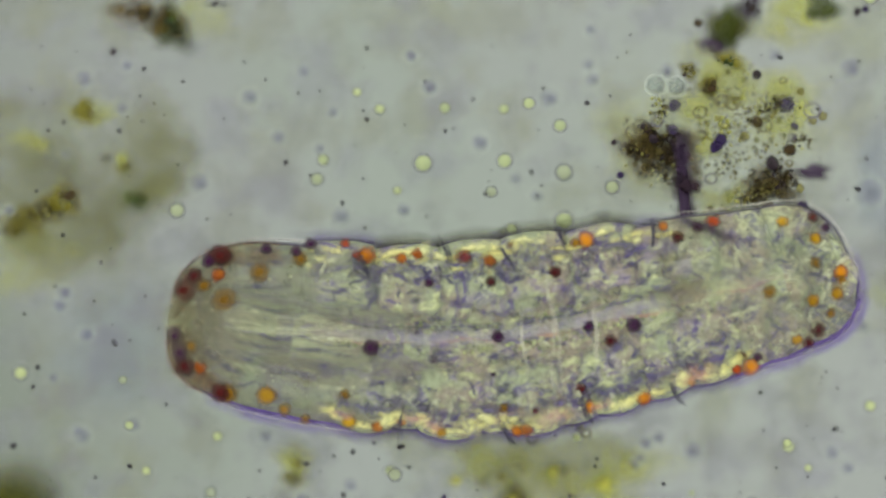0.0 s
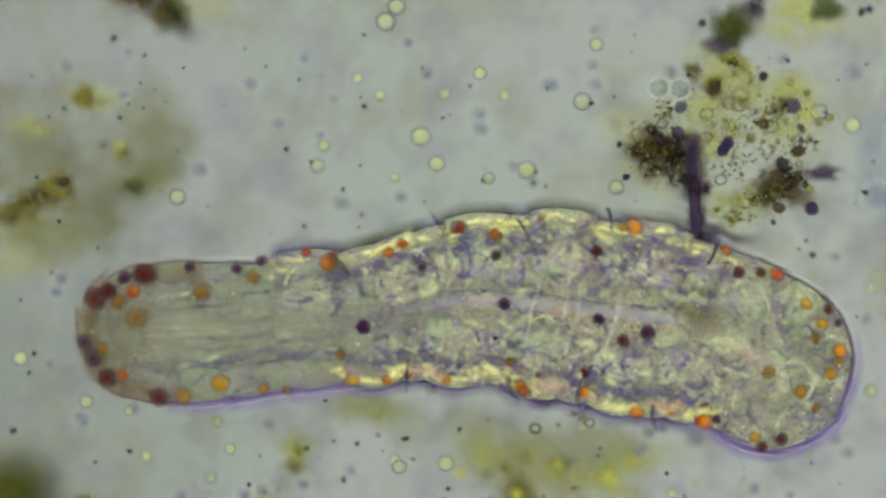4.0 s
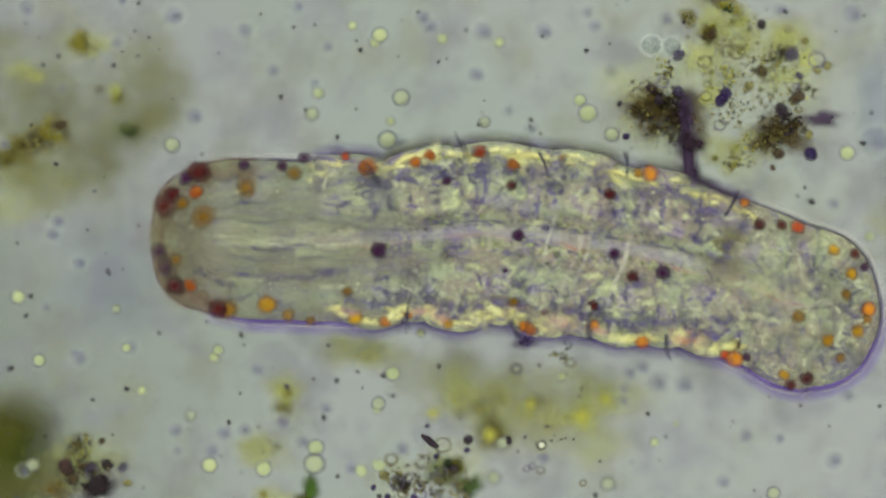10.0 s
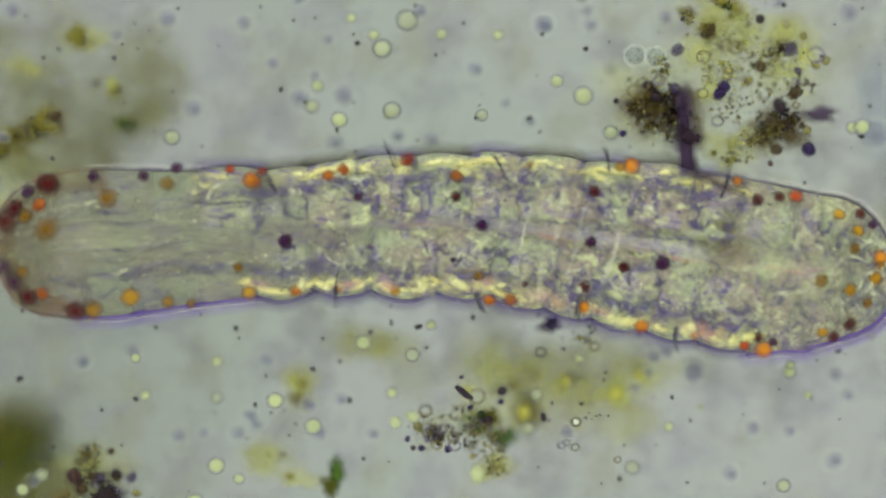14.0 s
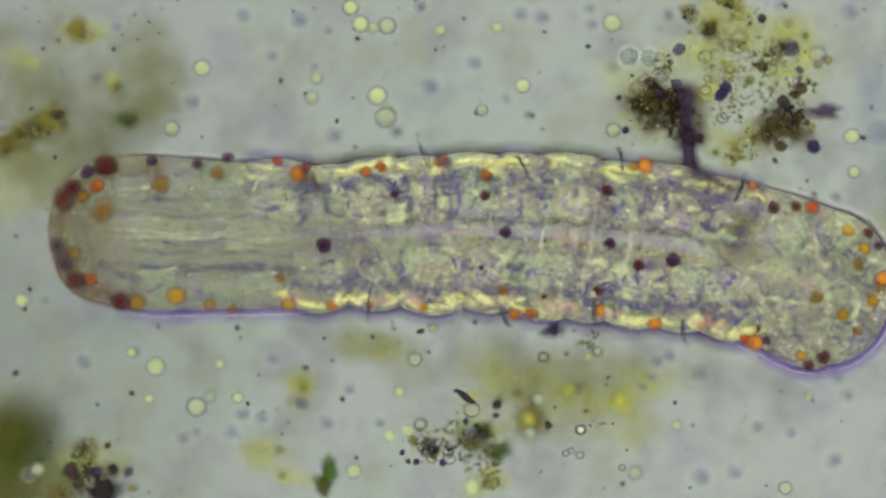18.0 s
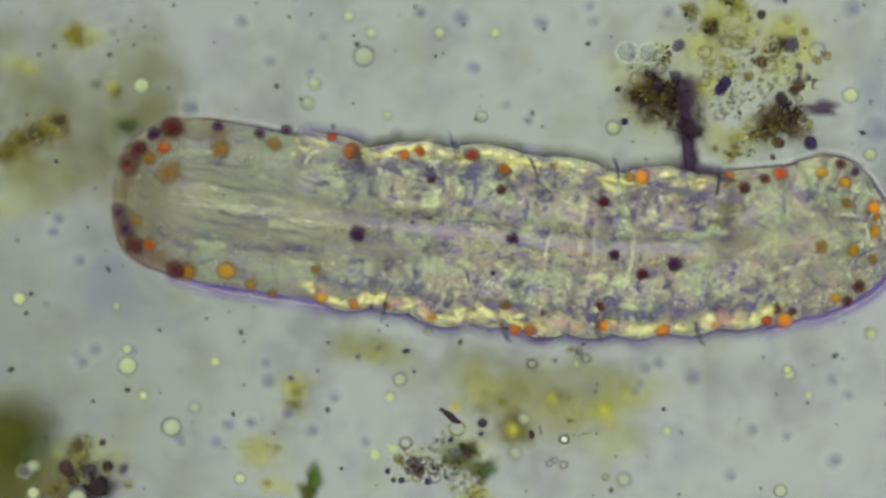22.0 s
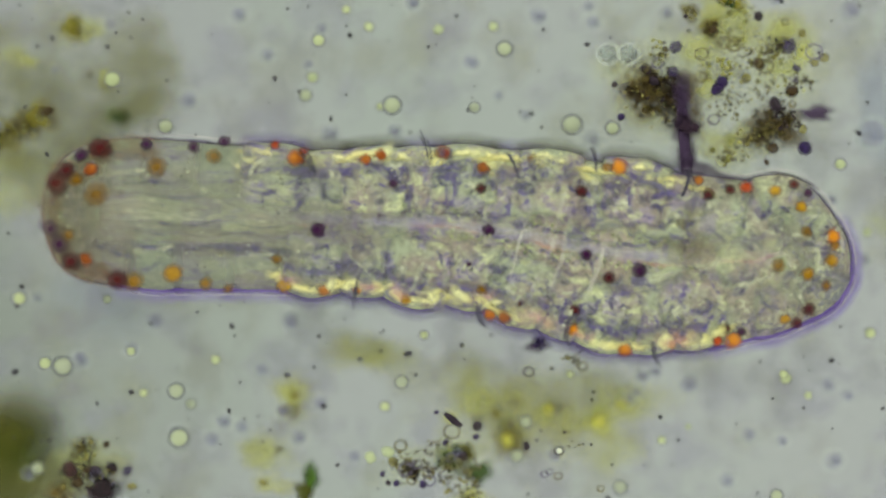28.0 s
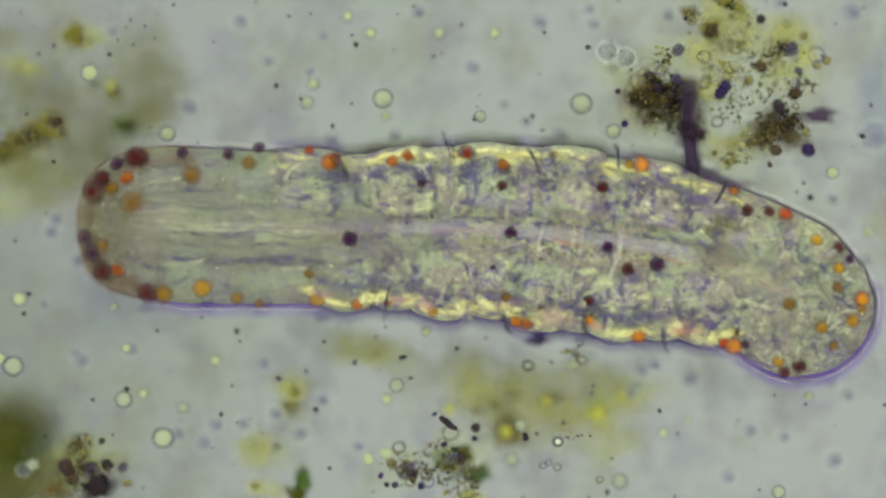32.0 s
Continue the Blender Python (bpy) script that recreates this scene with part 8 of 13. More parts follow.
    glide(cores[3], 0, ((0, -199, -22, -6), (0.5, -263, 6, -5), (1, -284, -11, -1), (1.5, -136, -24, 15), (2, -184, -36, 22), (2.5, -168, -47, 20), (4.5, -311, -18, 2), (5, -407, -15, 3), (5.5, -314, -29, 0), (6, -269, 15, -8), (6.6, -151, 74, -24), (7, -197, 142, -24), (7.5, -123, 73, -19), (8, -114, 26, -4), (8.5, -223, 49, -6), (9, -281, 40, -5), (9.5, -60, 4, -4), (10, -194, 13, 0), (10.5, -238, 32, -3), (11, -242, 38, -6), (11.5, -199, 40, -5), (12, -329, 37, -1), (12.5, -358, 39, 0), (13, -70, 3, -1), (13.5, -198, 24, -1), (14, -389, 24, 3), (14.5, -333, 25, -2), (16.5, -381, 33, -3), (17, -231, 19, -6), (17.5, -200, 17, -3), (18, -313, 22, -1), (18.5, -414, 24, 0), (19, -438, 16, -1), (19.4, -285, 11, 2), (20, -234, 6, 4), (20.5, -261, 37, -7), (21, -141, 24, -8), (21.5, -206, 46, -9), (22, -238, 54, -9), (22.5, -267, 45, -6), (23, -365, 42, -3), (23.5, -244, 11, 7), (24, -242, 14, 8), (24.5, -275, 57, -1), (25, -220, 79, -8), (25.5, -189, 52, -5), (27.5, -234, 43, -5), (28, -320, 54, -3), (28.5, -291, 59, -5), (29, -293, 57, -5), (29.5, -309, 46, -5), (30, -332, 38, -3), (30.5, -251, 40, -5), (31, -234, 41, -2), (31.5, -250, 37, -3), (32, -261, 36, -2)))
    glide(cores[4], -2, ((0, -122, -29, -4), (0.5, -169, -1, -3), (1, -185, -10, 2), (1.5, -68, -8, 11), (2, -105, -8, 19), (2.5, -89, -22, 16), (4.5, -207, -14, 4), (5, -309, -10, 2), (5.5, -228, -28, 2), (6, -177, 3, -6), (6.6, -64, 38, -21), (7, -107, 101, -24), (7.5, -37, 45, -16), (8, -38, 21, -4), (8.5, -135, 40, -4), (9, -180, 33, -2), (9.5, 2, 1, -1), (10, -110, 13, 2), (10.5, -147, 28, -1), (11, -141, 28, -4), (11.5, -105, 31, -4), (12, -217, 36, 1), (12.5, -248, 37, 0), (13, -2, 1, -2), (13.5, -109, 21, -1), (14, -275, 29, 3), (14.5, -229, 23, 0), (16.5, -282, 30, 0), (17, -146, 11, -4), (17.5, -113, 14, -1), (18, -206, 21, 0), (18.5, -302, 24, 1), (19, -323, 17, 2), (19.4, -184, 15, 3), (20, -145, 12, 5), (20.5, -172, 30, -2), (21, -53, 11, -8), (21.5, -119, 34, -7), (22, -145, 41, -7), (22.5, -167, 36, -4), (23, -255, 38, -1), (23.5, -152, 21, 6), (24, -149, 26, 7), (24.5, -178, 55, 0), (25, -123, 65, -7), (25.5, -94, 43, -4), (27.5, -139, 36, -4), (28, -216, 48, -3), (28.5, -190, 50, -5), (29, -193, 49, -4), (29.5, -207, 38, -3), (30, -227, 34, -1), (30.5, -149, 32, -4), (31, -134, 37, -1), (31.5, -152, 32, -2), (32, -160, 32, -1)))
    glide(cores[5], -4, ((0, -40, -33, -1), (0.5, -68, -3, -1), (1, -84, -3, 4), (1.5, -5, 3, 8), (2, -23, 19, 15), (2.5, -11, -1, 13), (4.5, -100, -4, 4), (5, -197, -6, 1), (5.5, -128, -23, 2), (6, -74, -7, -5), (6.6, 25, 6, -18), (7, -18, 60, -23), (7.5, 41, 26, -13), (8, 39, 15, -4), (8.5, -36, 35, -3), (9, -73, 32, -1), (9.5, 66, 1, 1), (10, -23, 19, 3), (10.5, -52, 30, 0), (11, -36, 24, -3), (11.5, -8, 27, -3), (12, -100, 39, 1), (12.5, -127, 39, 0), (13, 64, -2, -3), (13.5, -14, 21, -1), (14, -152, 37, 2), (14.5, -113, 25, 1), (16.5, -180, 32, 1), (17, -47, 6, -2), (17.5, -23, 14, 0), (18, -92, 24, 1), (18.5, -179, 29, 2), (19, -198, 26, 3), (19.4, -86, 23, 4), (20, -53, 21, 5), (20.5, -71, 30, 0), (21, 30, 0, -7), (21.5, -26, 25, -6), (22, -49, 31, -6), (22.5, -67, 33, -2), (23, -139, 37, 0), (23.5, -57, 29, 4), (24, -50, 39, 5), (24.5, -72, 56, -1), (25, -20, 52, -7), (25.5, 3, 38, -4), (27.5, -41, 32, -3), (28, -106, 43, -3), (28.5, -86, 42, -4), (29, -88, 42, -4), (29.5, -99, 35, -2), (30, -115, 35, 0), (30.5, -46, 26, -3), (31, -32, 37, -1), (31.5, -52, 30, -1), (32, -57, 31, -1)))
    glide(cores[6], 0, ((0, 43, -33, 2), (0.5, 35, -4, 0), (1, 20, 4, 3), (1.5, 60, 11, 7), (2, 64, 37, 8), (2.5, 72, 15, 8), (4.5, 10, 2, 0), (5, -82, -5, -1), (5.5, -26, -20, 0), (6, 31, -16, -5), (6.6, 118, -22, -16), (7, 75, 22, -20), (7.5, 122, 7, -13), (8, 119, 9, -5), (8.5, 64, 28, -6), (9, 37, 29, -2), (9.5, 132, 2, 0), (10, 66, 22, -1), (10.5, 45, 28, -3), (11, 70, 18, -4), (11.5, 92, 21, -5), (12, 19, 39, -3), (12.5, -3, 37, -3), (13, 131, -5, -3), (13.5, 83, 18, -3), (14, -26, 40, 0), (14.5, 5, 25, -1), (16.5, -76, 34, 0), (17, 54, 4, -1), (17.5, 68, 14, 0), (18, 24, 26, 0), (18.5, -53, 31, 0), (19, -70, 32, 1), (19.4, 14, 29, 2), (20, 43, 27, 2), (20.5, 32, 30, -3), (21, 115, -10, -5), (21.5, 69, 16, -6), (22, 50, 21, -6), (22.5, 35, 29, -4), (23, -21, 36, -2), (23.5, 40, 33, 1), (24, 53, 43, -1), (24.5, 36, 51, -6), (25, 85, 38, -9), (25.5, 102, 30, -6), (27.5, 58, 26, -4), (28, 7, 36, -5), (28.5, 20, 33, -6), (29, 20, 34, -5), (29.5, 11, 32, -3), (30, -1, 34, -1), (30.5, 60, 20, -3), (31, 72, 35, -1), (31.5, 50, 27, -2), (32, 47, 29, -3)))
    glide(cores[7], -2, ((0, 118, -27, 7), (0.5, 125, -5, 0), (1, 110, 6, 1), (1.5, 120, 17, 6), (2, 150, 42, 1), (2.5, 143, 22, 5), (4.5, 111, -2, -4), (5, 41, -9, -3), (5.5, 73, -23, -4), (6, 129, -24, -5), (6.6, 179, -40, -13), (7, 151, -1, -14), (7.5, 180, -7, -13), (8, 182, 3, -4), (8.5, 148, 17, -8), (9, 134, 23, -4), (9.5, 189, 1, 1), (10, 153, 17, -5), (10.5, 135, 18, -8), (11, 160, 10, -6), (11.5, 171, 11, -7), (12, 124, 29, -7), (12.5, 103, 29, -6), (13, 194, -7, -1), (13.5, 167, 12, -5), (14, 89, 35, -4), (14.5, 110, 20, -4), (16.5, 39, 31, -2), (17, 135, 5, 1), (17.5, 152, 13, 0), (18, 131, 23, -2), (18.5, 70, 28, -2), (19, 54, 29, -3), (19.4, 99, 30, 0), (20, 127, 27, -1), (20.5, 121, 21, -8), (21, 179, -14, 0), (21.5, 146, 7, -6), (22, 143, 10, -7), (22.5, 131, 20, -6), (23, 89, 30, -4), (23.5, 117, 31, -2), (24, 146, 35, -8), (24.5, 137, 34, -12), (25, 174, 21, -11), (25.5, 187, 19, -7), (27.5, 143, 17, -6), (28, 100, 25, -9), (28.5, 111, 22, -8), (29, 111, 24, -7), (29.5, 111, 26, -4), (30, 106, 29, -3), (30.5, 149, 15, -3), (31, 161, 32, -2), (31.5, 138, 23, -3), (32, 140, 22, -4)))
    glide(cores[8], -4, ((0, 190, -15, 11), (0.5, 210, -3, 3), (1, 191, 6, 0), (1.5, 179, 24, 5), (2, 229, 40, -5), (2.5, 209, 27, 1), (4.5, 207, -13, -8), (5, 167, -20, -7), (5.5, 180, -33, -5), (6, 229, -32, -3), (6.6, 238, -49, -5), (7, 226, -14, -7), (7.5, 233, -17, -9), (8, 244, 1, -2), (8.5, 226, 5, -8), (9, 224, 17, -5), (9.5, 245, 3, 1), (10, 235, 6, -8), (10.5, 219, 4, -11), (11, 239, 0, -8), (11.5, 242, 2, -8), (12, 216, 16, -10), (12.5, 196, 16, -9), (13, 257, -8, 0), (13.5, 245, 4, -7), (14, 194, 24, -7), (14.5, 207, 11, -6), (16.5, 159, 24, -4), (17, 207, 7, 2), (17.5, 228, 14, 0), (18, 227, 19, -4), (18.5, 186, 20, -5), (19, 171, 19, -7), (19.4, 175, 30, -2), (20, 204, 24, -5), (20.5, 204, 6, -11), (21, 236, -11, 4), (21.5, 218, -1, -5), (22, 235, 0, -5), (22.5, 222, 11, -5), (23, 193, 21, -6), (23.5, 186, 27, -6), (24, 229, 18, -15), (24.5, 231, 8, -17), (25, 253, 5, -12), (25.5, 263, 8, -9), (27.5, 220, 8, -7), (28, 187, 8, -11), (28.5, 196, 8, -10), (29, 198, 12, -8), (29.5, 207, 19, -5), (30, 205, 24, -4), (30.5, 227, 12, -3), (31, 237, 29, -4), (31.5, 216, 19, -4), (32, 223, 15, -6)))
    glide(cores[9], 0, ((0, 268, 1, 12), (0.5, 302, 4, 6), (1, 278, 7, 1), (1.5, 241, 28, -2), (2, 311, 28, -16), (2.5, 278, 25, -7), (4.5, 308, -31, -10), (5, 301, -39, -9), (5.5, 295, -45, -4), (6, 337, -35, 1), (6.6, 303, -50, 8), (7, 309, -20, 0), (7.5, 290, -24, -1), (8, 310, -1, -2), (8.5, 309, -7, -6), (9, 320, 8, -5), (9.5, 305, 3, -4), (10, 322, -8, -11), (10.5, 307, -15, -11), (11, 323, -12, -8), (11.5, 318, -10, -9), (12, 313, -5, -13), (12.5, 295, -3, -11), (13, 324, -8, -3), (13.5, 327, -7, -7), (14, 305, 8, -9), (14.5, 309, -2, -8), (16.5, 287, 12, -6), (17, 284, 9, 0), (17.5, 308, 13, -3), (18, 329, 10, -6), (18.5, 310, 6, -9), (19, 295, 1, -10), (19.4, 256, 23, -8), (20, 285, 15, -8), (20.5, 292, -11, -9), (21, 298, -6, 2), (21.5, 296, -7, -2), (22, 333, -7, -2), (22.5, 320, 3, -3), (23, 303, 9, -6), (23.5, 258, 17, -11), (24, 314, -10, -22), (24.5, 330, -26, -20), (25, 337, -14, -14), (25.5, 344, -6, -11), (27.5, 303, -2, -6), (28, 279, -11, -9), (28.5, 287, -7, -7), (29, 291, -1, -6), (29.5, 309, 10, -6), (30, 309, 14, -7), (30.5, 311, 6, -6), (31, 317, 21, -9), (31.5, 299, 13, -7), (32, 311, 4, -8)))
    glide(cores[10], -2, ((0, 352, 20, 13), (0.5, 399, 17, 9), (1, 367, 8, 1), (1.5, 310, 20, -11), (2, 389, -5, -29), (2.5, 349, 10, -17), (4.5, 404, -47, -10), (5, 417, -58, -10), (5.5, 396, -47, 1), (6, 439, -30, 5), (6.6, 392, -29, 19), (7, 390, -15, 7), (7.5, 372, -19, 8), (8, 390, -5, -3), (8.5, 399, -13, -2), (9, 414, -1, -6), (9.5, 368, -5, -11), (10, 412, -27, -13), (10.5, 397, -31, -11), (11, 414, -25, -8), (11.5, 401, -23, -10), (12, 408, -29, -15), (12.5, 390, -21, -11), (13, 400, -14, -6), (13.5, 413, -18, -8), (14, 411, -9, -9), (14.5, 400, -16, -9), (16.5, 393, 0, -8), (17, 370, 6, -2), (17.5, 396, 5, -7), (18, 429, -4, -9), (18.5, 414, -14, -13), (19, 402, -22, -14), (19.4, 328, 8, -16), (20, 371, 0, -12), (20.5, 379, -22, -5), (21, 370, -7, -1), (21.5, 379, -8, 2), (22, 429, -7, 2), (22.5, 415, 0, -1), (23, 406, -1, -5), (23.5, 336, -2, -16), (24, 396, -49, -29), (24.5, 421, -62, -23), (25, 428, -38, -15), (25.5, 435, -26, -14), (27.5, 382, -9, -4), (28, 368, -19, -3), (28.5, 372, -14, -3), (29, 382, -8, -3), (29.5, 402, -2, -8), (30, 405, -1, -10), (30.5, 397, -6, -9), (31, 400, 4, -14), (31.5, 384, -2, -12), (32, 401, -11, -10)))
    glide(cores[11], -4, ((0, 439, 41, 14), (0.5, 496, 35, 12), (1, 453, 11, -5), (1.5, 379, 2, -19), (2, 457, -54, -42), (2.5, 417, -16, -25), (4.5, 494, -64, -16), (5, 521, -78, -15), (5.5, 486, -42, -4), (6, 535, -16, 8), (6.6, 487, 13, 20), (7, 469, 1, 16), (7.5, 467, 1, 16), (8, 476, -10, -2), (8.5, 490, -13, -2), (9, 503, -11, -12), (9.5, 430, -20, -13), (10, 500, -49, -18), (10.5, 484, -48, -15), (11, 505, -38, -11), (11.5, 485, -38, -15), (12, 498, -57, -18), (12.5, 479, -39, -14), (13, 480, -24, -6), (13.5, 497, -29, -9), (14, 512, -26, -7), (14.5, 482, -31, -11), (16.5, 483, -15, -10), (17, 458, 1, -4), (17.5, 485, -8, -9), (18, 525, -22, -15), (18.5, 504, -39, -19), (19, 495, -50, -20), (19.4, 390, -16, -24), (20, 456, -21, -17), (20.5, 462, -28, -5), (21, 444, -10, 2), (21.5, 463, -1, 8), (22, 523, 0, 6), (22.5, 508, 1, -1), (23, 503, -9, -8), (23.5, 413, -29, -27), (24, 469, -95, -37), (24.5, 504, -101, -31), (25, 521, -65, -20), (25.5, 528, -51, -19), (27.5, 457, -13, -4), (28, 453, -20, 1), (28.5, 451, -15, 0), (29, 470, -11, -5), (29.5, 489, -15, -11), (30, 494, -19, -16), (30.5, 481, -22, -15), (31, 480, -20, -20), (31.5, 467, -23, -18), (32, 490, -28, -17)))
    glide(cores[12], 0, ((0, 534, 64, 12), (0.5, 611, 61, 12), (1, 555, -9, -15), (1.5, 464, -34, -23), (2, 524, -125, -50), (2.5, 501, -61, -27), (4.5, 591, -100, -24), (5, 632, -115, -24), (5.5, 582, -60, -16), (6, 646, 0, 11), (6.6, 575, 39, 6), (7, 550, 32, 27), (7.5, 558, 33, 22), (8, 575, -12, 3), (8.5, 586, -19, -5), (9, 597, -39, -19), (9.5, 506, -36, -8), (10, 597, -88, -22), (10.5, 577, -81, -20), (11, 607, -64, -15), (11.5, 581, -71, -21), (12, 601, -92, -18), (12.5, 581, -69, -18), (13, 577, -33, 2), (13.5, 588, -44, -3), (14, 629, -36, -3), (14.5, 575, -50, -9), (16.5, 581, -34, -9), (17, 565, -9, -2), (17.5, 577, -25, -7), (18, 627, -56, -19), (18.5, 605, -81, -24), (19, 599, -94, -25), (19.4, 470, -55, -25), (20, 553, -58, -19), (20.5, 548, -36, 0), (21, 529, -2, 14), (21.5, 557, 17, 17), (22, 625, 14, 11), (22.5, 604, -4, -1), (23, 608, -27, -11), (23.5, 492, -79, -34), (24, 547, -164, -44), (24.5, 595, -166, -38), (25, 619, -108, -23), (25.5, 625, -91, -23), (27.5, 536, -21, 1), (28, 550, -16, 7), (28.5, 537, -13, 6), (29, 561, -24, -7), (29.5, 580, -37, -14), (30, 585, -52, -21), (30.5, 569, -54, -21), (31, 570, -60, -23), (31.5, 556, -59, -21), (32, 582, -65, -24)))
    glide(cores[13], -2, ((0, 638, 85, 4), (0.5, 707, 79, 5), (1, 632, -36, -21), (1.5, 528, -62, -22), (2, 558, -171, -43), (2.5, 556, -87, -23), (4.5, 660, -139, -27), (5, 695, -154, -31), (5.5, 652, -91, -25), (6, 728, 20, 8), (6.6, 624, 29, -21), (7, 607, 72, 16), (7.5, 632, 68, 14), (8, 651, -1, 0), (8.5, 663, -28, -9), (9, 663, -65, -23), (9.5, 565, -40, -6), (10, 667, -117, -24), (10.5, 641, -106, -22), (11, 684, -86, -20), (11.5, 640, -97, -25), (12, 676, -115, -19), (12.5, 652, -96, -21), (13, 668, -19, 3), (13.5, 664, -37, -1), (14, 715, -38, -5), (14.5, 652, -59, -9), (16.5, 651, -41, -10), (17, 654, -5, -2), (17.5, 660, -31, -9), (18, 695, -82, -20), (18.5, 669, -114, -26), (19, 664, -131, -28), (19.4, 536, -83, -20), (20, 623, -78, -17), (20.5, 624, -27, 3), (21, 571, 21, 14), (21.5, 625, 47, 13), (22, 704, 36, 10), (22.5, 661, -3, -4), (23, 683, -42, -12), (23.5, 531, -107, -30), (24, 590, -211, -40), (24.5, 646, -214, -37), (25, 688, -136, -22), (25.5, 684, -117, -25), (27.5, 605, -10, 3), (28, 619, 0, 5), (28.5, 602, 0, 4), (29, 624, -30, -13), (29.5, 645, -54, -17), (30, 648, -79, -23), (30.5, 624, -78, -23), (31, 631, -83, -21), (31.5, 616, -82, -22), (32, 646, -98, -26)))
    glide(cores[14], -4, ((0, 687, 74, -13), (0.5, 749, 72, -10), (1, 671, -53, -24), (1.5, 572, -78, -20), (2, 598, -194, -29), (2.5, 599, -102, -19), (4.5, 702, -157, -23), (5, 732, -175, -29), (5.5, 697, -113, -27), (6, 767, 17, -3), (6.6, 660, 7, -32), (7, 652, 61, -13), (7.5, 669, 60, -12), (8, 700, -12, -12), (8.5, 707, -39, -14), (9, 706, -84, -24), (9.5, 607, -47, -10), (10, 711, -139, -27), (10.5, 687, -125, -22), (11, 728, -106, -25), (11.5, 682, -119, -28), (12, 719, -134, -23), (12.5, 697, -114, -22), (13, 716, -25, -7), (13.5, 715, -46, -11), (14, 756, -47, -14), (14.5, 702, -69, -12), (16.5, 700, -56, -16), (17, 704, -14, -10), (17.5, 709, -46, -17), (18, 739, -97, -20), (18.5, 711, -132, -24), (19, 704, -151, -27), (19.4, 577, -95, -16), (20, 668, -94, -19), (20.5, 674, -29, -2), (21, 600, 15, -13), (21.5, 667, 42, -6), (22, 749, 37, 1), (22.5, 710, -13, -12), (23, 729, -54, -14), (23.5, 577, -129, -25), (24, 627, -231, -28), (24.5, 687, -235, -27), (25, 730, -152, -21), (25.5, 723, -138, -27), (27.5, 662, -14, -3), (28, 665, -6, -7), (28.5, 651, -6, -7), (29, 671, -49, -21), (29.5, 689, -70, -20), (30, 691, -96, -22), (30.5, 667, -95, -21), (31, 675, -100, -22), (31.5, 660, -101, -24), (32, 692, -120, -25)))
    glide(heaps["dark_cell"], -20, ((0, 481, 422, 0), (0.5, 483, 416, 0), (1, 492, 401, 0), (1.5, 490, 401, 0), (2, 487, 396, 0), (2.5, 490, 402, 0), (4.5, 486, 384, 0), (5, 481, 369, 0), (5.5, 483, 377, 0), (6.5, 483, 416, 0), (7, 489, 418, 0), (7.5, 492, 407, 0), (8, 490, 398, 0), (8.5, 489, 398, 0), (9, 492, 395, 0), (9.5, 490, 396, 0), (10, 480, 386, 0), (10.5, 481, 383, 0), (11, 481, 387, 0), (11.5, 484, 387, 0), (12.5, 480, 378, 0), (13, 481, 395, 0), (13.5, 478, 395, 0), (14.5, 478, 387, 0), (16.5, 483, 392, 0), (17, 484, 395, 0), (17.5, 481, 395, 0), (18.5, 481, 390, 0), (19, 478, 384, 0), (19.5, 494, 390, 0), (20.5, 483, 393, 0), (21, 489, 400, 0), (21.5, 481, 410, 0), (22, 483, 398, 0), (22.5, 487, 395, 0), (23, 484, 395, 0), (23.5, 484, 384, 0), (24, 477, 366, 0), (24.5, 480, 372, 0), (25, 489, 381, 0), (25.5, 486, 386, 0), (28, 483, 396, 0), (29, 483, 395, 0), (29.5, 483, 392, 0), (30, 484, 395, 0), (30.5, 486, 393, 0), (31, 486, 395, 0), (31.5, 486, 392, 0), (32, 483, 392, 0)))
    glide(heaps["upper_blob"], -90, ((0, 505, 513, 0), (0.5, 507, 507, 0), (1, 516, 492, 0), (1.5, 514, 492, 0), (2, 511, 487, 0), (2.5, 514, 494, 0), (4.5, 510, 475, 0), (5, 505, 460, 0), (5.5, 507, 468, 0), (6.5, 507, 507, 0), (7, 513, 509, 0), (7.5, 516, 498, 0), (8, 514, 489, 0), (8.5, 513, 489, 0), (9, 516, 486, 0), (9.5, 514, 488, 0), (10, 504, 477, 0), (10.5, 505, 474, 0), (11, 505, 478, 0), (11.5, 508, 478, 0), (12.5, 504, 469, 0), (13, 505, 486, 0), (13.5, 502, 486, 0), (14.5, 502, 478, 0), (16.5, 507, 483, 0), (17, 508, 486, 0), (17.5, 505, 486, 0), (18.5, 505, 481, 0), (19, 502, 475, 0), (19.5, 518, 481, 0), (20.5, 507, 484, 0), (21, 513, 491, 0), (21.5, 505, 501, 0), (22, 507, 489, 0), (22.5, 511, 486, 0), (23, 508, 486, 0), (23.5, 508, 475, 0), (24, 501, 457, 0), (24.5, 504, 463, 0), (25, 513, 472, 0), (25.5, 510, 477, 0), (28, 507, 488, 0), (29, 507, 486, 0), (29.5, 507, 483, 0), (30, 508, 486, 0), (30.5, 510, 484, 0), (31, 510, 486, 0), (31.5, 510, 483, 0), (32, 507, 483, 0)))
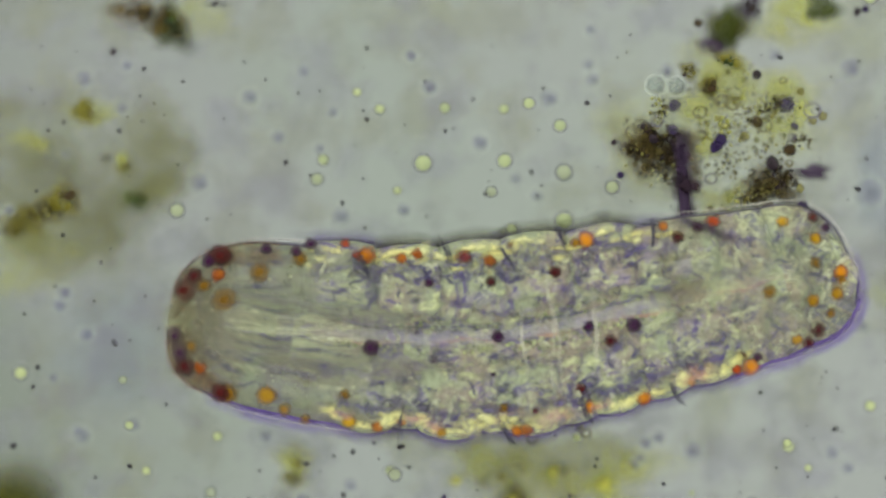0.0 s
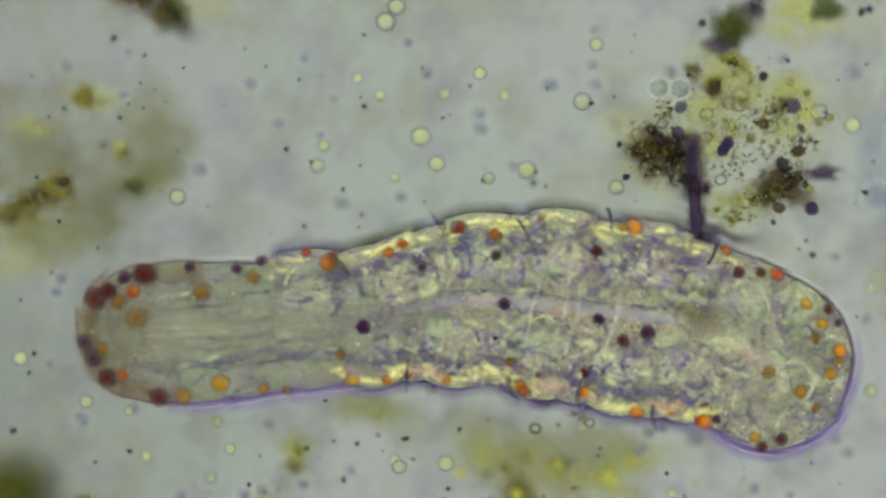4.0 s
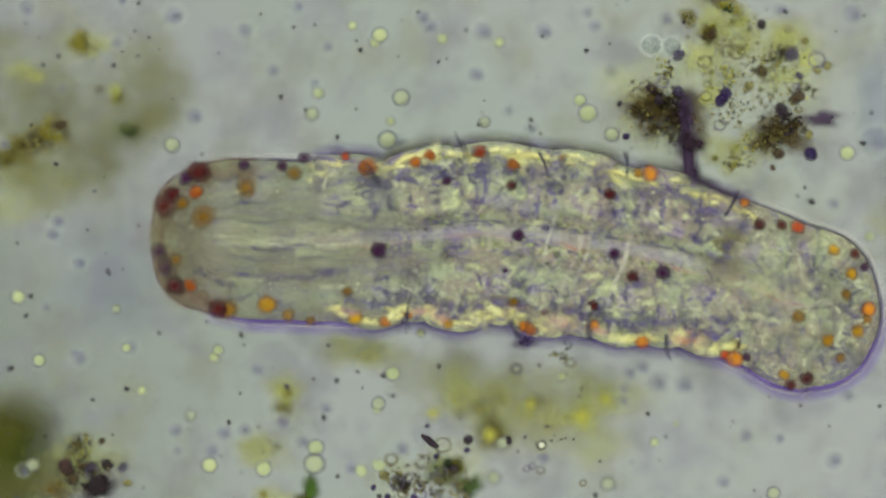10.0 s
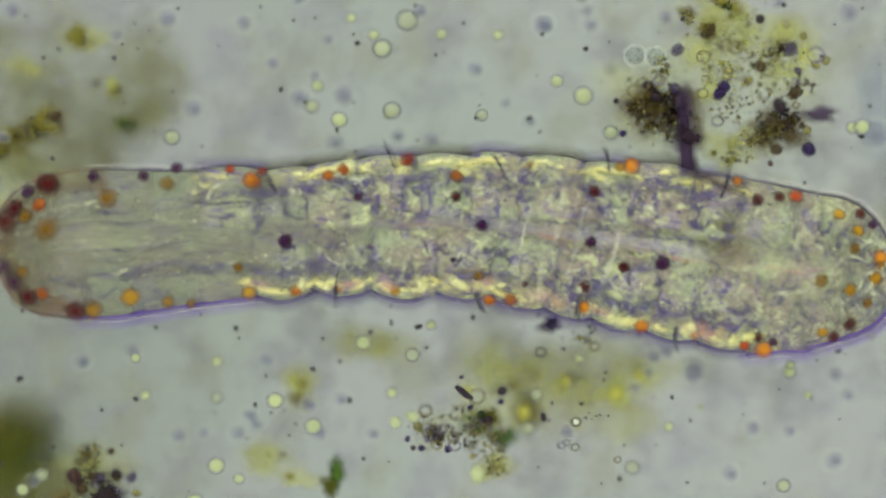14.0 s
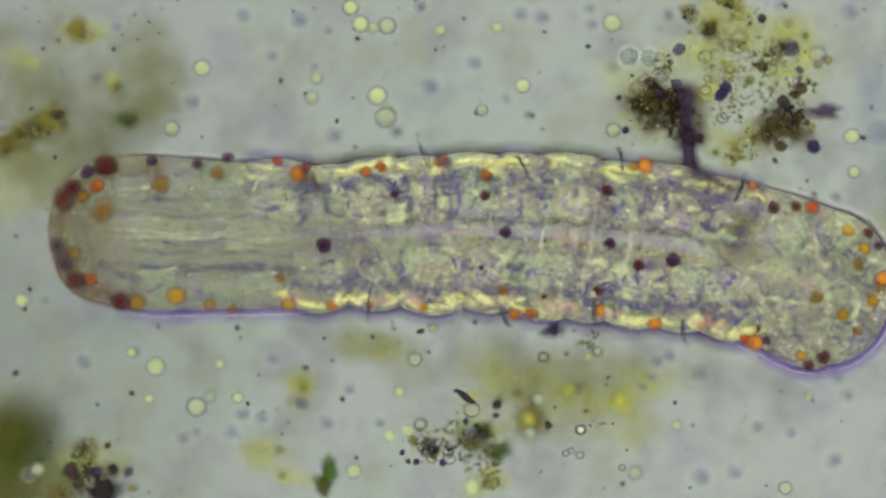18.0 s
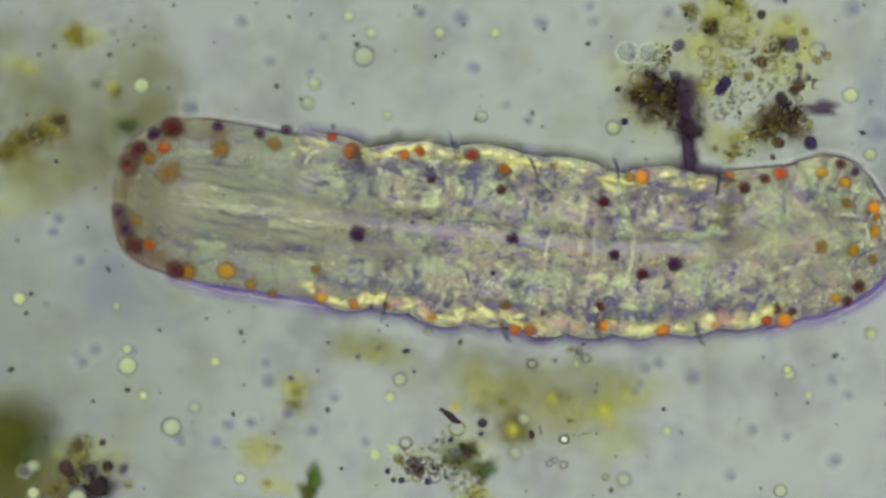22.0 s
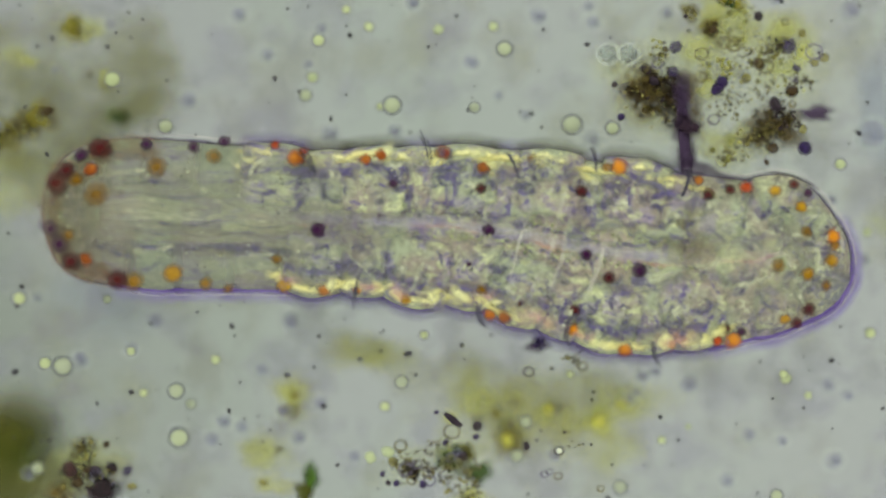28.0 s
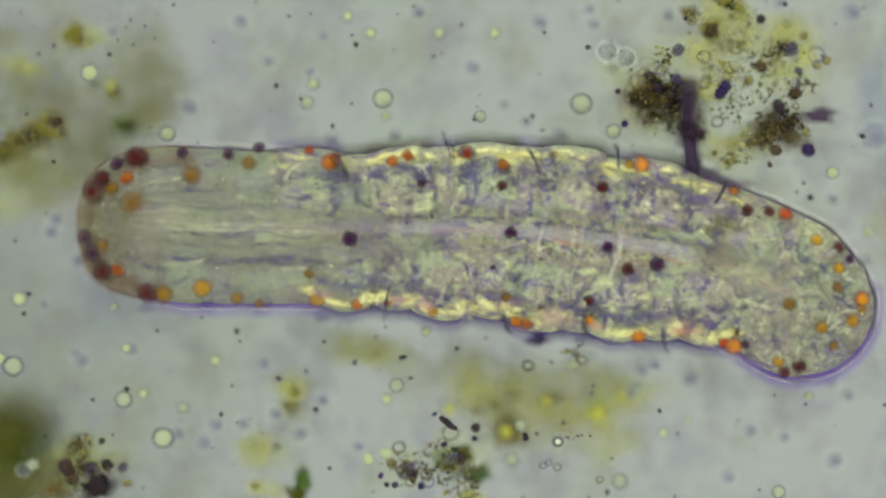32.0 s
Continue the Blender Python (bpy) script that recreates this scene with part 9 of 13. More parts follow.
    glide(heaps["top_left_clump"], -110, ((0, -502, 531, 0), (0.5, -509, 539, 0), (1, -503, 537, 0), (1.5, -500, 525, 0), (2, -499, 530, 0), (4.5, -503, 528, 0), (5, -509, 530, 0), (5.5, -512, 530, 0), (6.5, -512, 524, 0), (7, -520, 528, 0), (7.5, -505, 522, 0), (8, -505, 527, 0), (8.5, -512, 530, 0), (9, -514, 536, 0), (9.5, -506, 516, 0), (10, -509, 524, 0), (10.5, -516, 525, 0), (11, -514, 531, 0), (11.5, -517, 524, 0), (12, -516, 534, 0), (12.5, -519, 544, 0), (13, -506, 518, 0), (13.5, -511, 525, 0), (14.5, -514, 542, 0), (16.5, -517, 562, 0), (17, -509, 536, 0), (17.5, -509, 539, 0), (18, -514, 547, 0), (18.5, -514, 551, 0), (19, -516, 551, 0), (19.5, -516, 536, 0), (20, -514, 536, 0), (20.5, -519, 542, 0), (21, -500, 525, 0), (21.5, -512, 533, 0), (22.5, -520, 542, 0), (23, -522, 551, 0), (23.5, -511, 525, 0), (24, -512, 528, 0), (24.5, -523, 541, 0), (25, -522, 538, 0), (25.5, -516, 531, 0), (27.5, -514, 539, 0), (28, -522, 551, 0), (28.5, -528, 557, 0), (29, -523, 551, 0), (29.5, -525, 553, 0), (31, -517, 536, 0), (31.5, -532, 522, 0), (32, -519, 538, 0)))
    glide(heaps["brown_clump"], -35, ((0, 374, 318, 0), (0.5, 372, 314, 0), (1, 381, 311, 0), (1.5, 384, 306, 0), (2, 383, 291, 0), (2.5, 384, 305, 0), (4.5, 383, 264, 0), (5, 380, 228, 0), (5.5, 377, 250, 0), (6, 372, 274, 0), (6.5, 366, 306, 0), (7, 369, 326, 0), (7.5, 386, 306, 0), (8, 384, 296, 0), (8.5, 381, 294, 0), (9, 386, 291, 0), (9.5, 389, 293, 0), (10, 384, 257, 0), (10.5, 384, 257, 0), (11, 386, 265, 0), (11.5, 388, 266, 0), (12, 388, 256, 0), (12.5, 381, 248, 0), (13, 381, 282, 0), (13.5, 374, 273, 0), (14, 378, 262, 0), (14.5, 378, 247, 0), (16.5, 375, 279, 0), (17, 378, 291, 0), (17.5, 377, 283, 0), (18, 383, 268, 0), (18.5, 383, 264, 0), (19, 383, 251, 0), (19.5, 391, 290, 0), (20, 383, 288, 0), (20.5, 378, 277, 0), (21, 386, 299, 0), (21.5, 368, 312, 0), (22, 381, 283, 0), (22.5, 383, 286, 0), (23, 381, 285, 0), (23.5, 383, 280, 0), (24, 384, 225, 0), (24.5, 391, 230, 0), (25, 398, 257, 0), (25.5, 397, 264, 0), (27.5, 380, 280, 0), (28, 375, 291, 0), (29, 378, 291, 0), (29.5, 377, 280, 0), (30, 380, 290, 0), (31, 383, 291, 0), (31.5, 384, 282, 0), (32, 381, 279, 0)))
    glide(heaps["violet_blob"], 0, ((0, 486, 316, 0), (0.5, 485, 315, 0), (1, 494, 296, 0), (1.5, 494, 293, 0), (2, 497, 286, 0), (2.5, 500, 293, 0), (4.5, 498, 271, 0), (5, 497, 252, 0), (5.5, 495, 263, 0), (6, 489, 284, 0), (6.5, 483, 315, 0), (7, 485, 320, 0), (7.5, 498, 301, 0), (8, 498, 294, 0), (8.5, 495, 294, 0), (9, 500, 289, 0), (9.5, 500, 286, 0), (10, 495, 268, 0), (10.5, 495, 263, 0), (11, 497, 271, 0), (11.5, 498, 271, 0), (12, 498, 266, 0), (12.5, 494, 258, 0), (13, 492, 281, 0), (13.5, 488, 281, 0), (14, 492, 280, 0), (14.5, 491, 271, 0), (17, 489, 284, 0), (17.5, 489, 284, 0), (18, 495, 278, 0), (18.5, 495, 277, 0), (19, 494, 266, 0), (19.5, 502, 280, 0), (20, 495, 283, 0), (20.5, 491, 281, 0), (21, 497, 289, 0), (21.5, 480, 306, 0), (22, 494, 288, 0), (23, 494, 286, 0), (23.5, 494, 272, 0), (24, 495, 242, 0), (24.5, 498, 249, 0), (25, 508, 264, 0), (25.5, 508, 271, 0), (28, 488, 288, 0), (28.5, 486, 288, 0), (29, 489, 286, 0), (29.5, 489, 281, 0), (30, 491, 286, 0), (30.5, 494, 283, 0), (31, 494, 286, 0), (31.5, 495, 277, 0), (32, 494, 281, 0)))
    glide(heaps["right_clump"], -35, ((0, 582, 243, 0), (0.5, 581, 242, 0), (1, 590, 224, 0), (1.5, 590, 220, 0), (2, 593, 213, 0), (2.5, 596, 220, 0), (4.5, 599, 207, 0), (5, 599, 195, 0), (5.5, 594, 199, 0), (6, 590, 219, 0), (6.5, 581, 245, 0), (7, 573, 240, 0), (7.5, 585, 228, 0), (8, 596, 222, 0), (8.5, 593, 222, 0), (9, 596, 216, 0), (9.5, 593, 213, 0), (10, 598, 208, 0), (10.5, 596, 204, 0), (11, 599, 210, 0), (12, 599, 205, 0), (12.5, 596, 201, 0), (13, 593, 216, 0), (13.5, 590, 219, 0), (14, 594, 216, 0), (14.5, 596, 214, 0), (16.5, 588, 214, 0), (17, 582, 210, 0), (17.5, 590, 218, 0), (18, 602, 221, 0), (18.5, 599, 216, 0), (19, 599, 208, 0), (19.5, 593, 204, 0), (20, 593, 211, 0), (20.5, 588, 213, 0), (21, 585, 211, 0), (21.5, 578, 236, 0), (22, 598, 227, 0), (22.5, 594, 218, 0), (23, 593, 218, 0), (23.5, 585, 199, 0), (24, 599, 187, 0), (25, 610, 205, 0), (25.5, 610, 211, 0), (27.5, 594, 219, 0), (28, 587, 218, 0), (28.5, 585, 218, 0), (29.5, 587, 213, 0), (30, 590, 216, 0), (30.5, 590, 210, 0), (31, 591, 214, 0), (31.5, 594, 210, 0), (32, 593, 214, 0)))
    glide(heaps["violet_ball"], 0, ((0, 635, 204, 0), (0.5, 634, 203, 0), (1, 643, 184, 0), (1.5, 643, 181, 0), (2, 646, 174, 0), (2.5, 649, 181, 0), (4.5, 652, 168, 0), (5, 652, 156, 0), (5.5, 647, 160, 0), (6, 643, 180, 0), (6.5, 634, 206, 0), (7, 626, 201, 0), (7.5, 638, 189, 0), (8, 649, 183, 0), (8.5, 646, 183, 0), (9, 649, 177, 0), (9.5, 646, 174, 0), (10, 650, 169, 0), (10.5, 649, 165, 0), (11, 652, 171, 0), (12, 652, 166, 0), (12.5, 649, 162, 0), (13, 646, 177, 0), (13.5, 643, 180, 0), (14, 647, 177, 0), (14.5, 649, 176, 0), (16.5, 641, 176, 0), (17, 635, 171, 0), (17.5, 643, 179, 0), (18, 655, 182, 0), (18.5, 652, 177, 0), (19, 652, 169, 0), (19.5, 646, 165, 0), (20, 646, 172, 0), (20.5, 641, 174, 0), (21, 638, 172, 0), (21.5, 631, 197, 0), (22, 650, 188, 0), (22.5, 647, 179, 0), (23, 646, 179, 0), (23.5, 638, 160, 0), (24, 652, 148, 0), (25, 663, 166, 0), (25.5, 663, 172, 0), (27.5, 647, 180, 0), (28, 640, 179, 0), (28.5, 638, 179, 0), (29.5, 640, 174, 0), (30, 643, 177, 0), (30.5, 643, 171, 0), (31, 644, 176, 0), (31.5, 647, 171, 0), (32, 646, 176, 0)))
    glide(heaps["yellow_floc"], -48, ((0, 548, 358, 0), (0.5, 548, 355, 0), (1, 557, 338, 0), (1.5, 556, 336, 0), (2, 557, 329, 0), (2.5, 560, 336, 0), (4.5, 559, 318, 0), (5, 557, 303, 0), (5.5, 556, 311, 0), (6, 552, 330, 0), (6.5, 547, 356, 0), (7, 547, 357, 0), (7.5, 557, 343, 0), (8, 560, 336, 0), (8.5, 557, 336, 0), (9, 561, 331, 0), (9.5, 559, 329, 0), (10, 556, 318, 0), (10.5, 556, 314, 0), (11, 557, 320, 0), (12, 558, 316, 0), (12.5, 555, 310, 0), (13, 554, 328, 0), (13.5, 550, 330, 0), (14, 554, 327, 0), (14.5, 553, 322, 0), (17, 550, 327, 0), (17.5, 552, 330, 0), (18, 557, 328, 0), (18.5, 557, 325, 0), (19, 555, 317, 0), (19.5, 561, 322, 0), (20, 557, 327, 0), (20.5, 552, 327, 0), (21, 555, 331, 0), (21.5, 545, 348, 0), (22, 556, 335, 0), (22.5, 557, 330, 0), (23, 555, 330, 0), (23.5, 553, 316, 0), (24, 555, 296, 0), (24.5, 559, 303, 0), (25, 567, 315, 0), (25.5, 566, 320, 0), (27.5, 555, 330, 0), (28, 551, 332, 0), (28.5, 549, 332, 0), (29.5, 551, 326, 0), (30, 553, 330, 0), (30.5, 555, 326, 0), (31, 555, 329, 0), (31.5, 557, 324, 0), (32, 555, 327, 0)))
    glide(heaps["left_slab"], -80, ((0, -703, 200, 0), (0.5, -715, 208, 0), (1, -715, 206, 0), (1.5, -706, 194, 0), (2, -709, 197, 0), (2.5, -709, 197, 0), (4.5, -718, 197, 0), (5, -726, 196, 0), (5.5, -717, 192, 0), (6, -718, 191, 0), (6.5, -709, 186, 0), (7, -717, 189, 0), (7.5, -706, 191, 0), (8, -709, 192, 0), (9, -729, 203, 0), (9.5, -709, 186, 0), (10, -720, 195, 0), (11, -720, 197, 0), (11.5, -721, 194, 0), (12, -738, 212, 0), (12.5, -737, 217, 0), (13, -706, 188, 0), (13.5, -717, 197, 0), (14, -729, 211, 0), (14.5, -723, 211, 0), (16.5, -734, 229, 0), (17, -706, 200, 0), (17.5, -711, 203, 0), (18, -723, 214, 0), (18.5, -741, 224, 0), (19, -743, 228, 0), (19.5, -714, 198, 0), (20, -718, 202, 0), (20.5, -729, 203, 0), (21, -700, 194, 0), (21.5, -715, 200, 0), (22, -720, 204, 0), (22.5, -729, 208, 0), (23, -749, 224, 0), (23.5, -718, 192, 0), (24, -723, 195, 0), (24.5, -732, 206, 0), (25, -721, 200, 0), (25.5, -721, 197, 0), (27.5, -721, 203, 0), (28, -743, 220, 0), (28.5, -729, 218, 0), (29, -730, 211, 0), (29.5, -734, 214, 0), (30, -735, 208, 0), (30.5, -718, 197, 0), (31.5, -729, 197, 0), (32, -726, 202, 0)))
    glide(heaps["left_haze"], -230, ((0, -703, 114, 0), (0.5, -711, 119, 0), (1, -711, 118, 0), (1.5, -705, 110, 0), (4.5, -713, 112, 0), (5, -717, 112, 0), (5.5, -712, 110, 0), (6, -713, 109, 0), (6.5, -707, 106, 0), (7, -712, 108, 0), (7.5, -705, 109, 0), (8, -707, 110, 0), (9, -719, 116, 0), (9.5, -707, 106, 0), (10, -713, 111, 0), (11, -713, 112, 0), (11.5, -714, 110, 0), (12, -725, 122, 0), (12.5, -724, 124, 0), (13, -705, 107, 0), (14, -719, 121, 0), (14.5, -715, 121, 0), (16.5, -722, 132, 0), (17, -705, 114, 0), (17.5, -708, 116, 0), (18, -715, 122, 0), (18.5, -726, 129, 0), (19, -727, 131, 0), (19.5, -710, 113, 0), (20, -713, 115, 0), (20.5, -719, 116, 0), (21, -702, 110, 0), (21.5, -711, 114, 0), (22.5, -719, 119, 0), (23, -731, 129, 0), (23.5, -713, 110, 0), (24, -715, 111, 0), (24.5, -721, 118, 0), (25, -714, 114, 0), (25.5, -714, 112, 0), (27.5, -714, 116, 0), (28, -727, 126, 0), (28.5, -719, 125, 0), (29, -720, 121, 0), (29.5, -722, 122, 0), (30, -723, 119, 0), (30.5, -713, 112, 0), (31.5, -719, 112, 0), (32, -717, 115, 0)))
    glide(heaps["olive_blob"], -95, ((0, -634, 370, 0), (0.5, -641, 378, 0), (1, -635, 376, 0), (1.5, -632, 364, 0), (2, -631, 369, 0), (4.5, -635, 368, 0), (5.5, -644, 369, 0), (6.5, -644, 363, 0), (7, -652, 367, 0), (7.5, -637, 361, 0), (8, -637, 366, 0), (8.5, -644, 369, 0), (9, -646, 375, 0), (9.5, -638, 355, 0), (10, -641, 363, 0), (10.5, -648, 364, 0), (11, -646, 370, 0), (11.5, -649, 363, 0), (12, -648, 374, 0), (12.5, -651, 383, 0), (13, -638, 357, 0), (13.5, -643, 364, 0), (14.5, -646, 381, 0), (16.5, -649, 401, 0), (17, -641, 375, 0), (17.5, -641, 378, 0), (18, -646, 386, 0), (18.5, -646, 390, 0), (19, -648, 390, 0), (19.5, -648, 375, 0), (20, -646, 375, 0), (20.5, -651, 381, 0), (21, -632, 364, 0), (21.5, -644, 372, 0), (22.5, -652, 381, 0), (23, -654, 390, 0), (23.5, -643, 364, 0), (24, -644, 367, 0), (24.5, -655, 380, 0), (25, -654, 376, 0), (25.5, -648, 370, 0), (27.5, -646, 378, 0), (28, -654, 390, 0), (28.5, -660, 396, 0), (29, -655, 390, 0), (29.5, -657, 392, 0), (31, -649, 375, 0), (31.5, -664, 361, 0), (32, -651, 376, 0)))
    glide(heaps["olive_smear"], -160, ((0, -730, 318, 0), (0.5, -737, 326, 0), (1, -731, 324, 0), (1.5, -728, 312, 0), (2, -727, 317, 0), (4.5, -731, 316, 0), (5.5, -740, 317, 0), (6.5, -740, 311, 0), (7, -748, 315, 0), (7.5, -733, 309, 0), (8, -733, 314, 0), (8.5, -740, 317, 0), (9, -742, 323, 0), (9.5, -734, 303, 0), (10, -737, 311, 0), (10.5, -744, 312, 0), (11, -742, 318, 0), (11.5, -745, 311, 0), (12, -744, 322, 0), (12.5, -747, 331, 0), (13, -734, 305, 0), (13.5, -739, 312, 0), (14.5, -742, 329, 0), (16.5, -745, 349, 0), (17, -737, 323, 0), (17.5, -737, 326, 0), (18, -742, 334, 0), (18.5, -742, 338, 0), (19, -744, 338, 0), (19.5, -744, 323, 0), (20, -742, 323, 0), (20.5, -747, 329, 0), (21, -728, 312, 0), (21.5, -740, 320, 0), (22.5, -748, 329, 0), (23, -750, 338, 0), (23.5, -739, 312, 0), (24, -740, 315, 0), (24.5, -751, 328, 0), (25, -750, 324, 0), (25.5, -744, 318, 0), (27.5, -742, 326, 0), (28, -750, 338, 0), (28.5, -756, 344, 0), (29, -751, 338, 0), (29.5, -753, 340, 0), (31, -745, 323, 0), (31.5, -760, 309, 0), (32, -747, 324, 0)))
    glide(heaps["brown_cloud"], -170, ((0, -530, 277, 0), (0.5, -540, 285, 0), (1, -537, 283, 0), (1.5, -531, 271, 0), (2, -531, 275, 0), (4.5, -538, 274, 0), (5, -545, 274, 0), (5.5, -542, 273, 0), (6, -543, 271, 0), (6.5, -538, 266, 0), (7, -546, 270, 0), (7.5, -533, 268, 0), (8, -534, 271, 0), (9, -549, 281, 0), (9.5, -535, 263, 0), (10, -542, 271, 0), (10.5, -546, 273, 0), (11, -544, 276, 0), (11.5, -547, 270, 0), (12, -554, 285, 0), (12.5, -555, 292, 0), (13, -534, 264, 0), (14, -548, 283, 0), (14.5, -546, 288, 0), (16.5, -553, 307, 0), (17, -535, 279, 0), (17.5, -538, 282, 0), (18.5, -555, 299, 0), (19, -557, 301, 0), (19.5, -542, 279, 0), (20, -544, 280, 0), (20.5, -551, 284, 0), (21, -528, 271, 0), (21.5, -541, 278, 0), (22.5, -552, 286, 0), (23, -563, 299, 0), (23.5, -542, 270, 0), (24, -545, 273, 0), (24.5, -555, 285, 0), (25, -549, 280, 0), (25.5, -546, 276, 0), (27.5, -545, 282, 0), (28, -560, 297, 0), (28.5, -556, 299, 0), (29, -554, 292, 0), (29.5, -557, 295, 0), (30, -556, 289, 0), (30.5, -547, 280, 0), (31, -547, 277, 0), (31.5, -558, 271, 0), (32, -550, 281, 0)))
    glide(heaps["dark_mass"], -210, ((0, -767, -346, 0), (5.5, -767, -346, 0), (6.5, -765, -336, 0), (7, -764, -339, 0), (7.5, -770, -339, 0), (8, -769, -340, 0), (8.5, -764, -343, 0), (9, -764, -344, 0), (9.5, -776, -335, 0), (10, -769, -342, 0), (10.5, -766, -344, 0), (11, -769, -341, 0), (11.5, -769, -341, 0), (12, -762, -346, 0), (12.5, -768, -342, 0), (13, -776, -335, 0), (14, -762, -352, 0), (14.5, -768, -343, 0), (16.5, -766, -347, 0), (17, -774, -337, 0), (18, -765, -346, 0), (18.5, -763, -347, 0), (19, -766, -346, 0), (19.5, -772, -341, 0), (20.5, -769, -342, 0), (21, -774, -338, 0), (21.5, -769, -343, 0), (22.5, -769, -344, 0), (23, -764, -347, 0), (23.5, -774, -342, 0), (24.5, -768, -344, 0), (25, -769, -341, 0), (27.5, -772, -342, 0), (28, -766, -346, 0), (28.5, -767, -342, 0), (30, -768, -345, 0), (30.5, -772, -339, 0), (32, -769, -342, 0)))
    glide(heaps["dark_balls"], -62, ((0, -625, -404, 0), (5.5, -625, -404, 0), (6, -620, -391, 0), (6.5, -620, -384, 0), (7, -619, -388, 0), (7.5, -631, -388, 0), (8, -628, -391, 0), (8.5, -619, -398, 0), (9, -619, -399, 0), (9.5, -644, -381, 0), (10, -630, -396, 0), (10.5, -622, -399, 0), (11, -628, -393, 0), (11.5, -628, -393, 0), (12, -616, -404, 0), (12.5, -627, -396, 0), (13, -644, -381, 0), (13.5, -627, -399, 0), (14, -614, -414, 0), (14.5, -627, -398, 0), (16.5, -622, -405, 0), (17, -639, -385, 0), (17.5, -628, -396, 0), (18, -620, -404, 0), (18.5, -618, -405, 0), (19, -622, -404, 0), (19.5, -636, -393, 0), (20, -634, -393, 0), (20.5, -628, -394, 0), (21, -639, -387, 0), (21.5, -628, -398, 0), (22.5, -630, -399, 0), (23, -619, -405, 0), (23.5, -639, -396, 0), (24.5, -627, -399, 0), (25, -630, -393, 0), (27.5, -634, -394, 0), (28, -622, -402, 0), (28.5, -625, -396, 0), (29, -625, -399, 0), (29.5, -628, -399, 0), (30, -627, -401, 0), (30.5, -636, -390, 0), (31, -633, -394, 0), (32, -630, -396, 0)))
    glide(heaps["olive_cloud"], -190, ((0, 186, -272, 0), (2.5, 186, -272, 0), (4.5, 204, -287, 0), (5, 218, -279, 0), (5.5, 206, -296, 0), (6, 194, -304, 0), (6.5, 183, -342, 0), (7, 168, -311, 0), (7.5, 155, -327, 0), (8, 157, -308, 0), (8.5, 172, -290, 0), (9, 186, -264, 0), (9.5, 160, -334, 0), (10, 146, -279, 0), (10.5, 145, -270, 0), (11, 143, -288, 0), (11.5, 171, -302, 0), (12, 189, -269, 0), (12.5, 189, -275, 0), (13, 152, -316, 0), (13.5, 157, -264, 0), (14, 207, -238, 0), (14.5, 226, -252, 0), (16.5, 249, -242, 0), (17, 197, -302, 0), (17.5, 175, -279, 0), (18, 215, -252, 0), (18.5, 250, -249, 0), (19, 240, -250, 0), (19.5, 192, -298, 0), (20, 171, -279, 0), (20.5, 172, -299, 0), (21, 171, -345, 0), (21.5, 177, -305, 0), (22, 186, -269, 0), (22.5, 194, -270, 0), (23, 218, -270, 0), (23.5, 163, -311, 0), (24, 157, -272, 0), (24.5, 151, -249, 0), (25, 149, -278, 0), (25.5, 160, -279, 0), (27.5, 149, -288, 0), (28, 177, -288, 0), (28.5, 194, -301, 0), (29, 209, -275, 0), (29.5, 197, -262, 0), (30, 195, -250, 0), (30.5, 180, -305, 0), (31, 182, -278, 0), (31.5, 172, -270, 0), (32, 175, -273, 0)))
    glide(heaps["bits"], -20, ((0, 206, -337, 0), (2.5, 206, -337, 0), (4.5, 224, -352, 0), (5, 238, -344, 0), (5.5, 226, -361, 0), (6, 214, -369, 0), (6.5, 203, -407, 0), (7, 188, -376, 0), (7.5, 175, -392, 0), (8, 177, -373, 0), (8.5, 192, -355, 0), (9, 206, -329, 0), (9.5, 180, -399, 0), (10, 166, -344, 0), (10.5, 165, -335, 0), (11, 163, -354, 0), (11.5, 191, -367, 0), (12, 209, -334, 0), (12.5, 209, -340, 0), (13, 172, -381, 0), (13.5, 177, -329, 0), (14, 227, -303, 0), (14.5, 246, -317, 0), (16.5, 269, -308, 0), (17, 217, -367, 0), (17.5, 195, -344, 0), (18, 235, -317, 0), (18.5, 270, -314, 0), (19, 260, -315, 0), (19.5, 212, -363, 0), (20, 191, -344, 0), (20.5, 192, -364, 0), (21, 191, -410, 0), (21.5, 197, -370, 0), (22, 206, -334, 0), (22.5, 214, -335, 0), (23, 238, -335, 0), (23.5, 183, -376, 0), (24, 177, -337, 0), (24.5, 171, -314, 0), (25, 169, -343, 0), (25.5, 180, -344, 0), (27.5, 169, -354, 0), (28, 197, -354, 0), (28.5, 214, -366, 0), (29, 229, -340, 0), (29.5, 217, -328, 0), (30, 215, -315, 0), (30.5, 200, -370, 0), (31, 202, -343, 0), (31.5, 192, -335, 0), (32, 195, -338, 0)))
